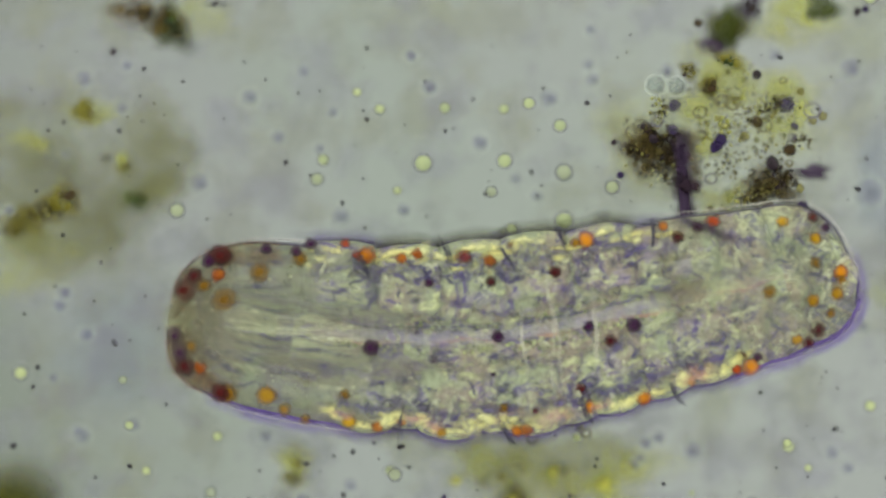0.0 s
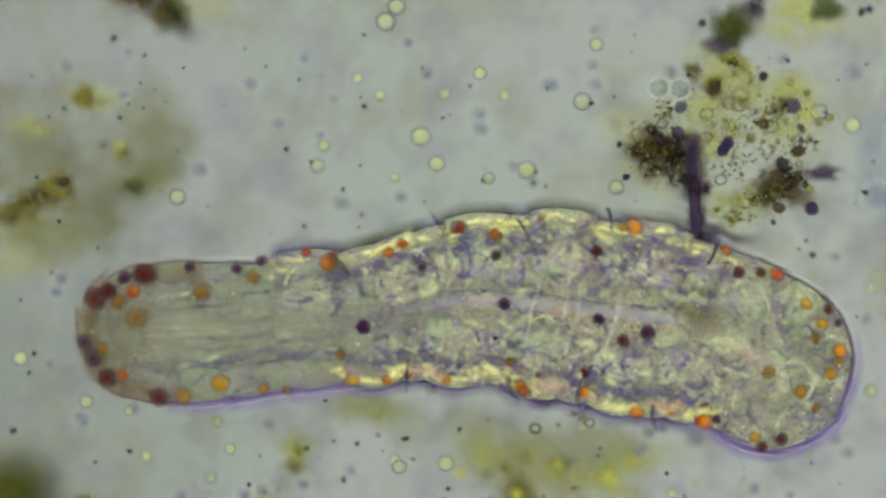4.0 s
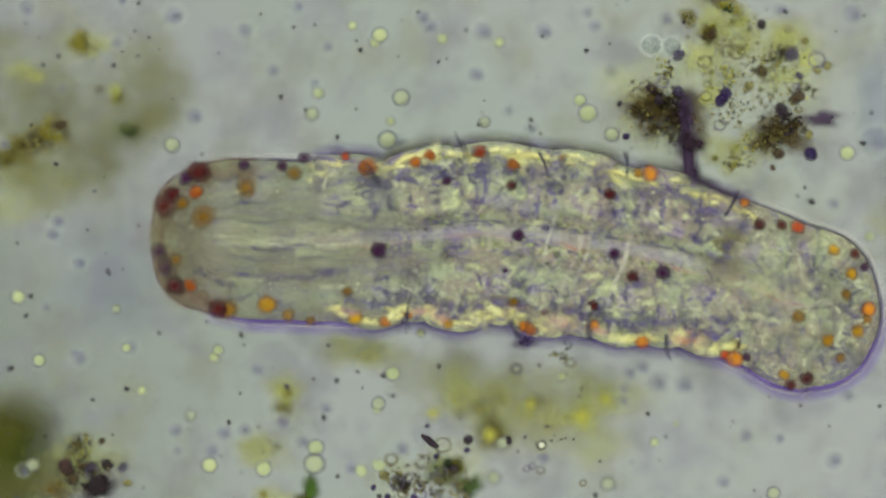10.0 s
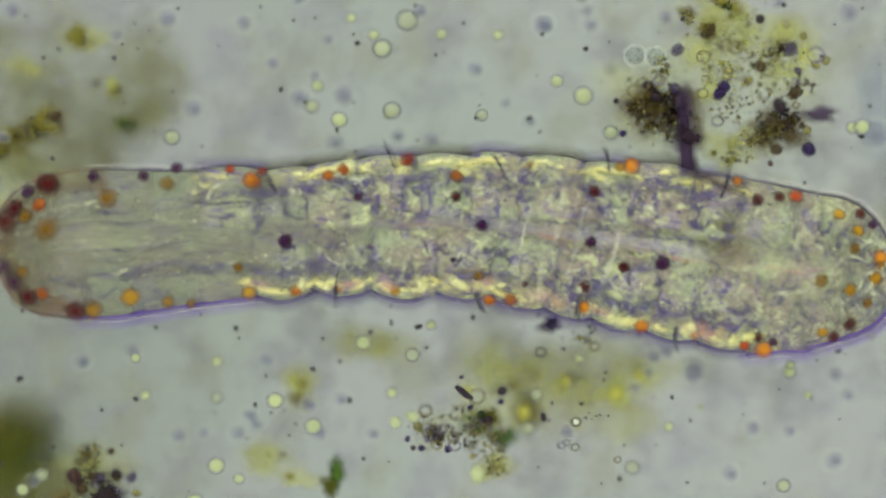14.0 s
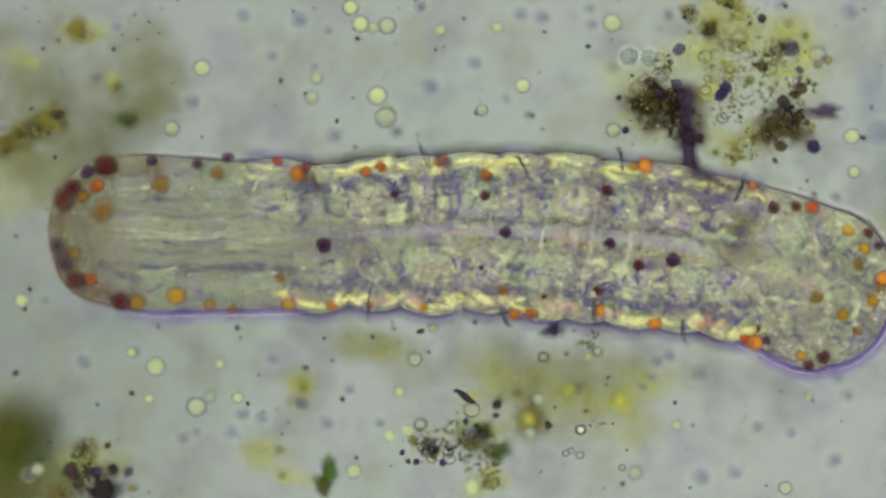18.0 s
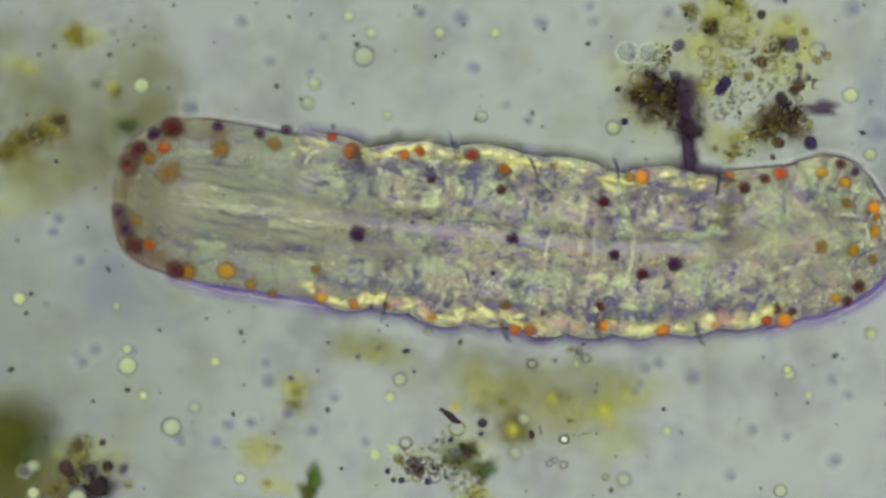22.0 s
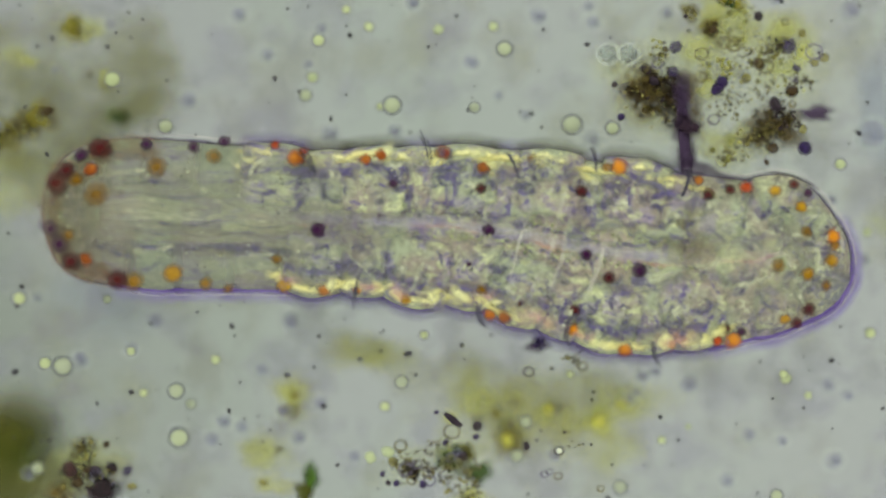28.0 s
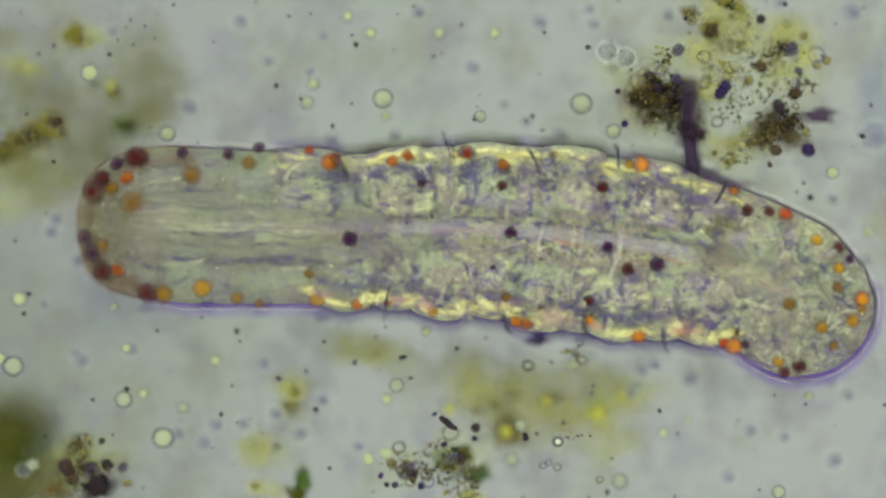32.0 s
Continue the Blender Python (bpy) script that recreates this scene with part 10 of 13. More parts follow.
    glide(heaps["near_bits"], -55, ((0, 201, -170, 0), (2.5, 201, -170, 0), (4.5, 214, -180, 0), (5, 224, -175, 0), (5.5, 215, -186, 0), (6, 206, -192, 0), (6.5, 199, -219, 0), (7, 188, -197, 0), (7.5, 180, -208, 0), (8, 181, -195, 0), (8.5, 191, -182, 0), (9, 201, -164, 0), (9.5, 183, -213, 0), (10, 173, -175, 0), (10.5, 172, -168, 0), (11, 171, -181, 0), (11.5, 190, -191, 0), (12, 203, -167, 0), (12.5, 203, -171, 0), (13, 177, -200, 0), (13.5, 181, -164, 0), (14, 216, -146, 0), (14.5, 229, -155, 0), (16.5, 245, -149, 0), (17, 208, -191, 0), (17.5, 194, -175, 0), (18, 221, -155, 0), (18.5, 246, -153, 0), (19, 239, -154, 0), (19.5, 205, -188, 0), (20, 190, -175, 0), (20.5, 191, -189, 0), (21, 190, -221, 0), (22, 201, -167, 0), (22.5, 206, -168, 0), (23, 224, -168, 0), (23.5, 185, -197, 0), (24, 181, -169, 0), (24.5, 176, -153, 0), (25, 175, -174, 0), (25.5, 183, -175, 0), (27.5, 175, -181, 0), (28, 195, -181, 0), (28.5, 206, -190, 0), (29, 217, -172, 0), (29.5, 209, -163, 0), (30, 208, -154, 0), (30.5, 197, -193, 0), (31, 198, -174, 0), (31.5, 191, -168, 0), (32, 194, -170, 0)))
    glide(heaps["crystal"], -5, ((0, 6, -337, 0), (2.5, 6, -337, 0), (4.5, 24, -352, 0), (5, 38, -344, 0), (5.5, 26, -361, 0), (6, 14, -369, 0), (6.5, 3, -407, 0), (7, -12, -376, 0), (7.5, -25, -392, 0), (8, -23, -373, 0), (8.5, -8, -355, 0), (9, 6, -329, 0), (9.5, -25, -406, 0), (10, -23, -340, 0), (10.5, -17, -311, 0), (11, -17, -320, 0), (11.5, -6, -329, 0), (12, 20, -295, 0), (12.5, 15, -309, 0), (13, -25, -369, 0), (13.5, -18, -311, 0), (14, 37, -254, 0), (14.5, 52, -283, 0), (16.5, 78, -276, 0), (17, 21, -348, 0), (17.5, 0, -325, 0), (18, 41, -262, 0), (18.5, 78, -265, 0), (19, 73, -278, 0), (19.5, 18, -349, 0), (20, -5, -320, 0), (20.5, 3, -304, 0), (21, 1, -365, 0), (21.5, 9, -326, 0), (22, 15, -297, 0), (22.5, 23, -288, 0), (23, 50, -276, 0), (23.5, -10, -351, 0), (24, -11, -305, 0), (24.5, -17, -274, 0), (25, -19, -291, 0), (25.5, -8, -300, 0), (27.5, -19, -326, 0), (28, 18, -302, 0), (28.5, 32, -322, 0), (29, 44, -307, 0), (29.5, 30, -305, 0), (30, 30, -294, 0), (30.5, 12, -330, 0), (31, 15, -313, 0), (31.5, 15, -305, 0), (32, 9, -308, 0)))
    glide(heaps["green_clump"], -60, ((0, 36, -389, 0), (2.5, 36, -389, 0), (4.5, 54, -404, 0), (5, 68, -396, 0), (5.5, 56, -413, 0), (6, 44, -421, 0), (6.5, 33, -459, 0), (7, 18, -428, 0), (7.5, 5, -444, 0), (8, 7, -425, 0), (8.5, 22, -407, 0), (9, 36, -381, 0), (9.5, 5, -458, 0), (10, 7, -392, 0), (10.5, 13, -363, 0), (11, 13, -372, 0), (11.5, 24, -381, 0), (12, 50, -347, 0), (12.5, 45, -361, 0), (13, 5, -421, 0), (13.5, 12, -363, 0), (14, 67, -306, 0), (14.5, 82, -335, 0), (16.5, 95, -340, 0), (17, 34, -406, 0), (17.5, 12, -383, 0), (18, 58, -330, 0), (18.5, 90, -333, 0), (19, 87, -342, 0), (19.5, 32, -408, 0), (20, 11, -382, 0), (20.5, 11, -368, 0), (21, 3, -428, 0), (21.5, 20, -391, 0), (22, 32, -363, 0), (22.5, 37, -356, 0), (23, 61, -345, 0), (23.5, 0, -408, 0), (24, -2, -363, 0), (24.5, -9, -336, 0), (25, -17, -350, 0), (25.5, -4, -359, 0), (27.5, -11, -388, 0), (28, 23, -368, 0), (28.5, 38, -388, 0), (29, 54, -371, 0), (29.5, 41, -371, 0), (30, 41, -360, 0), (30.5, 18, -392, 0), (31, 20, -374, 0), (31.5, 23, -366, 0), (32, 20, -371, 0)))
    glide(heaps["brown_bits"], -45, ((0, -49, -409, 0), (2.5, -49, -409, 0), (4.5, -31, -424, 0), (5, -17, -416, 0), (5.5, -29, -433, 0), (6, -41, -441, 0), (6.5, -52, -479, 0), (7, -67, -448, 0), (7.5, -80, -464, 0), (8, -78, -445, 0), (8.5, -63, -427, 0), (9, -49, -401, 0), (9.5, -80, -478, 0), (10, -78, -412, 0), (10.5, -72, -383, 0), (11, -72, -392, 0), (11.5, -61, -401, 0), (12, -35, -367, 0), (12.5, -40, -381, 0), (13, -80, -441, 0), (13.5, -74, -383, 0), (14, -18, -326, 0), (14.5, -3, -355, 0), (16.5, 10, -360, 0), (17, -51, -426, 0), (17.5, -73, -403, 0), (18, -27, -350, 0), (18.5, 5, -353, 0), (19, 2, -362, 0), (19.5, -53, -428, 0), (20, -74, -402, 0), (20.5, -74, -388, 0), (21, -82, -448, 0), (21.5, -65, -411, 0), (22, -53, -383, 0), (22.5, -48, -376, 0), (23, -24, -365, 0), (23.5, -85, -428, 0), (24, -86, -383, 0), (24.5, -94, -356, 0), (25, -102, -370, 0), (25.5, -90, -379, 0), (27.5, -96, -408, 0), (28, -62, -388, 0), (28.5, -47, -408, 0), (29, -31, -391, 0), (29.5, -44, -391, 0), (30, -44, -380, 0), (30.5, -67, -412, 0), (31, -65, -394, 0), (31.5, -62, -386, 0), (32, -65, -391, 0)))
    glide(heaps["green_leaf"], -90, ((0, -204, -449, 0), (5, -204, -449, 0), (5.5, -180, -441, 0), (6, -200, -441, 0), (6.5, -213, -441, 0), (7, -212, -441, 0), (7.5, -229, -438, 0), (8, -244, -441, 0), (8.5, -215, -441, 0), (9, -224, -439, 0), (9.5, -265, -441, 0), (10, -239, -441, 0), (10.5, -229, -441, 0), (11, -247, -434, 0), (11.5, -241, -439, 0), (12, -207, -425, 0), (12.5, -224, -425, 0), (13, -268, -441, 0), (13.5, -238, -439, 0), (14, -193, -410, 0), (14.5, -202, -412, 0), (16.5, -178, -412, 0), (17, -230, -431, 0), (17.5, -227, -441, 0), (18, -206, -408, 0), (18.5, -189, -387, 0), (19, -187, -396, 0), (19.5, -227, -441, 0), (20, -235, -441, 0), (20.5, -241, -416, 0), (21, -261, -427, 0), (21.5, -232, -430, 0), (22, -233, -422, 0), (22.5, -232, -414, 0), (23, -209, -402, 0), (23.5, -256, -441, 0), (24, -252, -441, 0), (24.5, -258, -408, 0), (25, -271, -393, 0), (25.5, -270, -405, 0), (27.5, -270, -441, 0), (28, -239, -421, 0), (28.5, -238, -425, 0), (29, -224, -428, 0), (29.5, -235, -431, 0), (30, -232, -430, 0), (30.5, -262, -425, 0), (31, -253, -428, 0), (31.5, -248, -433, 0), (32, -253, -427, 0)))
    glide(heaps["olive_spot"], -150, ((0, -262, -254, 0), (2.5, -262, -254, 0), (4.5, -255, -260, 0), (5, -249, -257, 0), (5.5, -254, -264, 0), (6, -259, -267, 0), (6.5, -263, -282, 0), (7, -269, -270, 0), (7.5, -274, -276, 0), (8, -274, -269, 0), (8.5, -268, -261, 0), (9, -262, -251, 0), (9.5, -272, -279, 0), (10, -278, -257, 0), (10.5, -279, -253, 0), (11, -279, -261, 0), (11.5, -268, -266, 0), (12, -261, -253, 0), (12.5, -261, -255, 0), (13, -275, -272, 0), (13.5, -274, -251, 0), (14, -253, -241, 0), (14.5, -246, -246, 0), (16.5, -237, -242, 0), (17, -258, -266, 0), (17.5, -266, -257, 0), (18, -250, -246, 0), (18.5, -236, -245, 0), (19, -241, -245, 0), (19.5, -260, -264, 0), (20, -268, -257, 0), (20.5, -268, -265, 0), (21, -268, -283, 0), (22, -262, -253, 0), (22.5, -259, -253, 0), (23, -249, -253, 0), (23.5, -271, -270, 0), (24, -274, -254, 0), (24.5, -276, -245, 0), (25, -277, -256, 0), (25.5, -272, -257, 0), (27.5, -277, -261, 0), (28, -266, -261, 0), (28.5, -259, -266, 0), (29, -253, -255, 0), (29.5, -258, -250, 0), (30, -258, -246, 0), (30.5, -264, -268, 0), (31, -264, -257, 0), (31.5, -267, -253, 0), (32, -266, -255, 0)))
    glide(heaps["pale_patch"], -220, ((0, -129, -181, 0), (2.5, -129, -181, 0), (4.5, -123, -186, 0), (5, -119, -184, 0), (6, -127, -191, 0), (6.5, -130, -202, 0), (7, -135, -193, 0), (7.5, -138, -198, 0), (8, -138, -192, 0), (9, -129, -179, 0), (9.5, -137, -200, 0), (10, -141, -184, 0), (10.5, -141, -181, 0), (11, -142, -186, 0), (11.5, -134, -190, 0), (12, -128, -180, 0), (12.5, -128, -182, 0), (13, -139, -195, 0), (13.5, -138, -179, 0), (14, -123, -171, 0), (14.5, -117, -175, 0), (16.5, -110, -173, 0), (17, -126, -190, 0), (17.5, -132, -184, 0), (18, -120, -175, 0), (18.5, -110, -174, 0), (19, -113, -175, 0), (19.5, -127, -189, 0), (20, -134, -184, 0), (20.5, -133, -190, 0), (21, -134, -203, 0), (22, -129, -180, 0), (22.5, -127, -181, 0), (23, -119, -181, 0), (23.5, -136, -193, 0), (24, -138, -181, 0), (24.5, -140, -174, 0), (25, -140, -183, 0), (25.5, -137, -184, 0), (27.5, -140, -186, 0), (28, -132, -186, 0), (28.5, -127, -190, 0), (29, -122, -182, 0), (29.5, -126, -179, 0), (30, -126, -175, 0), (30.5, -131, -191, 0), (31, -130, -183, 0), (31.5, -133, -181, 0), (32, -132, -182, 0)))
    glide(heaps["olive_tuft"], -110, ((0, -350, -377, 0), (5.5, -350, -377, 0), (6, -347, -369, 0), (6.5, -347, -363, 0), (7, -346, -367, 0), (7.5, -355, -367, 0), (8, -352, -369, 0), (8.5, -346, -373, 0), (9, -346, -374, 0), (9.5, -363, -361, 0), (10, -353, -372, 0), (10.5, -348, -374, 0), (11, -352, -370, 0), (11.5, -352, -370, 0), (12, -344, -377, 0), (12.5, -351, -372, 0), (13, -363, -361, 0), (13.5, -351, -374, 0), (14, -343, -385, 0), (14.5, -351, -373, 0), (16.5, -348, -378, 0), (17, -360, -364, 0), (18, -347, -377, 0), (18.5, -345, -378, 0), (19, -348, -377, 0), (19.5, -358, -370, 0), (20, -357, -370, 0), (20.5, -352, -371, 0), (21, -360, -365, 0), (21.5, -352, -373, 0), (22.5, -353, -374, 0), (23, -346, -378, 0), (23.5, -360, -372, 0), (24.5, -351, -374, 0), (25, -353, -370, 0), (27.5, -357, -371, 0), (28, -348, -376, 0), (28.5, -350, -372, 0), (30, -351, -375, 0), (30.5, -358, -368, 0), (32, -353, -372, 0)))
    glide(heaps["stalk"], -30, ((0, 426, 239, 0), (0.5, 426, 233, 0), (1.5, 444, 224, 0), (2, 442, 210, 0), (2.5, 446, 222, 0), (4.5, 442, 192, 0), (5, 440, 164, 0), (5.5, 438, 185, 0), (6, 430, 205, 0), (6.5, 423, 236, 0), (7, 424, 248, 0), (7.5, 442, 228, 0), (8, 441, 219, 0), (8.5, 436, 218, 0), (9, 441, 216, 0), (9.5, 441, 210, 0), (10, 433, 184, 0), (10.5, 436, 182, 0), (11, 438, 188, 0), (11.5, 438, 190, 0), (12, 440, 184, 0), (12.5, 433, 176, 0), (13, 433, 204, 0), (13.5, 424, 199, 0), (14, 429, 195, 0), (14.5, 427, 181, 0), (17, 427, 210, 0), (17.5, 427, 207, 0), (18, 433, 195, 0), (18.5, 435, 193, 0), (19, 433, 182, 0), (19.5, 444, 205, 0), (20, 435, 208, 0), (20.5, 429, 202, 0), (21, 438, 214, 0), (21.5, 416, 233, 0), (22, 432, 207, 0), (22.5, 435, 208, 0), (23, 433, 208, 0), (23.5, 436, 196, 0), (24, 438, 152, 0), (24.5, 440, 162, 0), (25, 450, 184, 0), (25.5, 449, 188, 0), (27.5, 432, 204, 0), (28, 426, 213, 0), (28.5, 426, 213, 0), (29, 429, 211, 0), (29.5, 427, 204, 0), (30, 430, 211, 0), (31, 435, 211, 0), (31.5, 438, 202, 0), (32, 436, 202, 0)))
    glide(cells[0], -52, ((0, -146, 630, 0), (12.8, -146, 630, 0), (18, -146, 398, 0), (18.5, -126, 368, 0), (19, -113, 335, 0), (19.5, -179, 346, 0), (25.8, -124, 630, 0), (32, -124, 630, 0)))
    glide(cells[1], -52, ((0, -56, 630, 0), (9.2, -56, 630, 0), (18, -101, 233, 0), (18.5, -116, 234, 0), (19, -127, 234, 0), (27.8, -145, 630, 0), (32, -145, 630, 0)))
    glide(cells[2], -52, ((0, -423, -500, 0), (12.7, -423, -500, 0), (18, -363, -263, 0), (18.5, -342, -245, 0), (19, -342, -251, 0), (24.5, -372, -500, 0), (32, -372, -500, 0)))
    glide(cells[3], -52, ((0, -363, -500, 0), (8.5, -398, -119, 0), (9, -400, -132, 0), (17.2, -341, -500, 0), (32, -341, -500, 0)))
    glide(cells[4], -52, ((0, -629, -415, 0), (8, -640, -55, 0), (8.5, -678, -122, 0), (9, -698, -156, 0), (16.6, -746, -500, 0), (32, -746, -500, 0)))
    glide(cells[5], -52, ((0, -273, 630, 0), (22.2, -273, 630, 0), (28, -220, 369, 0), (32, -217, 549, 0)))
    glide(cells[6], -52, ((0, -95, 630, 0), (4.2, -95, 630, 0), (13, -152, 234, 0), (13.5, -184, 225, 0), (22.5, -143, 630, 0), (32, -143, 630, 0)))
    glide(cells[7], -52, ((0, -423, -500, 0), (7.3, -423, -500, 0), (13, -400, -244, 0), (13.5, -377, -291, 0), (14, -297, -268, 0), (14.5, -320, -289, 0), (19.2, -380, -500, 0), (32, -380, -500, 0)))
    glide(cells[8], -52, ((0, -35, 281, 0), (1, -32, 236, 0), (1.5, -61, 300, 0), (2, -64, 283, 0), (2.5, -57, 268, 0), (10.5, -18, 630, 0), (32, -18, 630, 0)))
    glide(cells[9], -100, ((0, -428, 630, 0), (5.6, -428, 630, 0), (11.5, -485, 364, 0), (12, -475, 363, 0), (12.5, -502, 386, 0), (13, -514, 375, 0), (13.5, -524, 401, 0), (14, -488, 407, 0), (14.5, -504, 418, 0), (19.2, -495, 630, 0), (32, -495, 630, 0)))
    glide(cells[10], -100, ((0, -92, -500, 0), (4.9, -92, -500, 0), (7, -41, -406, 0), (7.5, -57, -423, 0), (8, -58, -407, 0), (8.5, -54, -351, 0), (9, -58, -325, 0), (12.9, -108, -500, 0), (32, -108, -500, 0)))
    glide(cells[11], -40, ((0, 377, 419, 0), (0.5, 384, 412, 0), (1, 403, 406, 0), (1.5, 394, 409, 0), (2, 392, 390, 0), (2.5, 389, 404, 0), (4.5, 380, 365, 0), (5, 378, 332, 0), (5.5, 378, 348, 0), (6, 375, 369, 0), (6.5, 361, 404, 0), (7, 361, 416, 0), (7.5, 372, 403, 0), (8, 369, 403, 0), (8.5, 366, 390, 0), (9, 364, 383, 0), (9.5, 366, 400, 0), (10, 369, 360, 0), (10.5, 369, 358, 0), (11, 364, 361, 0), (11.5, 366, 369, 0), (12, 358, 351, 0), (12.5, 361, 340, 0), (13, 348, 381, 0), (13.5, 346, 363, 0), (14, 340, 342, 0), (14.5, 337, 320, 0), (16.5, 328, 340, 0), (17, 332, 372, 0), (17.5, 332, 366, 0), (18, 329, 340, 0), (18.5, 325, 326, 0), (19, 326, 318, 0), (19.5, 338, 374, 0), (20, 332, 369, 0), (20.5, 328, 358, 0), (21, 329, 387, 0), (21.5, 312, 383, 0), (22, 326, 348, 0), (22.5, 323, 354, 0), (23, 311, 342, 0), (23.5, 323, 374, 0), (24, 337, 329, 0), (24.5, 337, 314, 0), (25, 343, 349, 0), (25.5, 332, 352, 0), (27.5, 307, 343, 0), (28, 292, 345, 0), (28.5, 294, 346, 0), (29, 294, 342, 0), (29.5, 292, 324, 0), (30, 288, 332, 0), (30.5, 294, 346, 0), (31, 288, 346, 0), (32, 291, 349, 0)))
    glide(cells[12], -52, ((0, -71, 630, 0), (10.5, -71, 630, 0), (17.5, -109, 314, 0), (18, -116, 271, 0), (18.5, -150, 263, 0), (19, -178, 289, 0), (19.5, -262, 315, 0), (20, -294, 308, 0), (20.5, -294, 364, 0), (26.4, -321, 630, 0), (32, -321, 630, 0)))
    glide(cells[13], -52, ((0, -435, 630, 0), (10.5, -435, 630, 0), (16.5, -375, 358, 0), (17, -429, 337, 0), (17.5, -450, 311, 0), (18, -426, 320, 0), (18.5, -415, 312, 0), (19, -420, 302, 0), (19.5, -472, 244, 0), (20, -495, 233, 0), (20.5, -496, 242, 0), (21, -510, 257, 0), (21.5, -531, 273, 0), (22, -534, 289, 0), (22.5, -547, 286, 0), (23, -556, 282, 0), (23.5, -556, 276, 0), (24, -559, 277, 0), (24.5, -570, 291, 0), (25, -568, 296, 0), (25.5, -560, 286, 0), (27.5, -560, 291, 0), (28, -585, 300, 0), (28.5, -591, 317, 0), (29, -606, 314, 0), (29.5, -608, 317, 0), (30.5, -611, 315, 0), (31, -622, 311, 0), (31.5, -626, 311, 0), (32, -625, 312, 0)))
    glide(cells[14], -52, ((0, 252, 630, 0), (10.2, 252, 630, 0), (17, 210, 326, 0), (17.5, 173, 328, 0), (18, 141, 289, 0), (18.5, 113, 270, 0), (19, 74, 253, 0), (19.5, 8, 354, 0), (25.6, 64, 630, 0), (32, 64, 630, 0)))
    glide(cells[15], -52, ((0, -352, -500, 0), (11.9, -352, -500, 0), (16.5, -355, -291, 0), (17, -446, -253, 0), (17.5, -476, -260, 0), (18, -436, -279, 0), (18.5, -416, -280, 0), (19, -415, -291, 0), (19.5, -446, -297, 0), (20, -475, -292, 0), (20.5, -469, -268, 0), (25.7, -522, -500, 0), (32, -522, -500, 0)))
    glide(cells[16], -52, ((0, -468, -500, 0), (10.6, -468, -500, 0), (16.5, -421, -234, 0), (17, -499, -181, 0), (17.5, -534, -184, 0), (18, -508, -208, 0), (18.5, -488, -210, 0), (19, -495, -214, 0), (19.5, -525, -202, 0), (20, -580, -179, 0), (20.5, -565, -170, 0), (27.8, -550, -500, 0), (32, -550, -500, 0)))
    glide(cells[17], -52, ((0, 755, 576, 0), (9.5, 703, 148, 0), (10, 715, 170, 0), (10.5, 715, 168, 0), (11, 729, 184, 0), (11.5, 720, 175, 0), (12, 724, 176, 0), (12.5, 730, 185, 0), (13, 755, 210, 0), (13.5, 740, 222, 0), (14, 741, 216, 0), (14.5, 746, 228, 0), (16.5, 730, 216, 0), (17, 735, 201, 0), (17.5, 718, 199, 0), (18, 723, 199, 0), (18.5, 720, 182, 0), (19, 714, 175, 0), (29.1, 747, 630, 0), (32, 747, 630, 0)))
    glide(cells[18], -52, ((0, -85, 630, 0), (0.7, -85, 630, 0), (8, -54, 300, 0), (8.5, -43, 276, 0), (9, -70, 263, 0), (9.5, -81, 283, 0), (10, -74, 268, 0), (10.5, -75, 268, 0), (11, -63, 266, 0), (11.5, -58, 280, 0), (12, -77, 254, 0), (12.5, -75, 270, 0), (13, -86, 292, 0), (13.5, -63, 263, 0), (14, -90, 245, 0), (14.5, -77, 246, 0), (23, -136, 630, 0), (32, -136, 630, 0)))
    glide(cells[19], -52, ((0, 214, 179, 0), (0.5, 246, 159, 0), (1, 233, 187, 0), (1.5, 165, 251, 0), (2, 173, 239, 0), (2.5, 184, 254, 0), (4.5, 142, 225, 0), (5, 142, 188, 0), (5.5, 158, 181, 0), (6, 182, 194, 0), (6.5, 198, 274, 0), (7, 220, 294, 0), (7.5, 231, 297, 0), (8, 236, 277, 0), (8.5, 240, 250, 0), (9, 233, 254, 0), (9.5, 253, 306, 0), (10, 256, 240, 0), (10.5, 266, 240, 0), (11, 257, 242, 0), (11.5, 271, 263, 0), (12, 248, 240, 0), (12.5, 244, 244, 0), (13, 246, 312, 0), (13.5, 251, 274, 0), (14, 248, 271, 0), (14.5, 262, 257, 0), (22.8, 308, 630, 0), (32, 308, 630, 0)))
    glide(cells[20], -52, ((0, 122, 164, 0), (0.5, 142, 164, 0), (1, 139, 194, 0), (1.5, 155, 239, 0), (2, 175, 237, 0), (2.5, 185, 251, 0), (4.5, 146, 224, 0), (5, 146, 187, 0), (5.5, 162, 179, 0), (6, 188, 191, 0), (6.5, 199, 274, 0), (7, 224, 292, 0), (7.5, 248, 326, 0), (8, 246, 309, 0), (8.5, 237, 283, 0), (9, 233, 285, 0), (9.5, 253, 335, 0), (10, 242, 263, 0), (10.5, 231, 254, 0), (11, 214, 251, 0), (11.5, 219, 283, 0), (12, 202, 244, 0), (20.6, 201, 630, 0), (32, 201, 630, 0)))
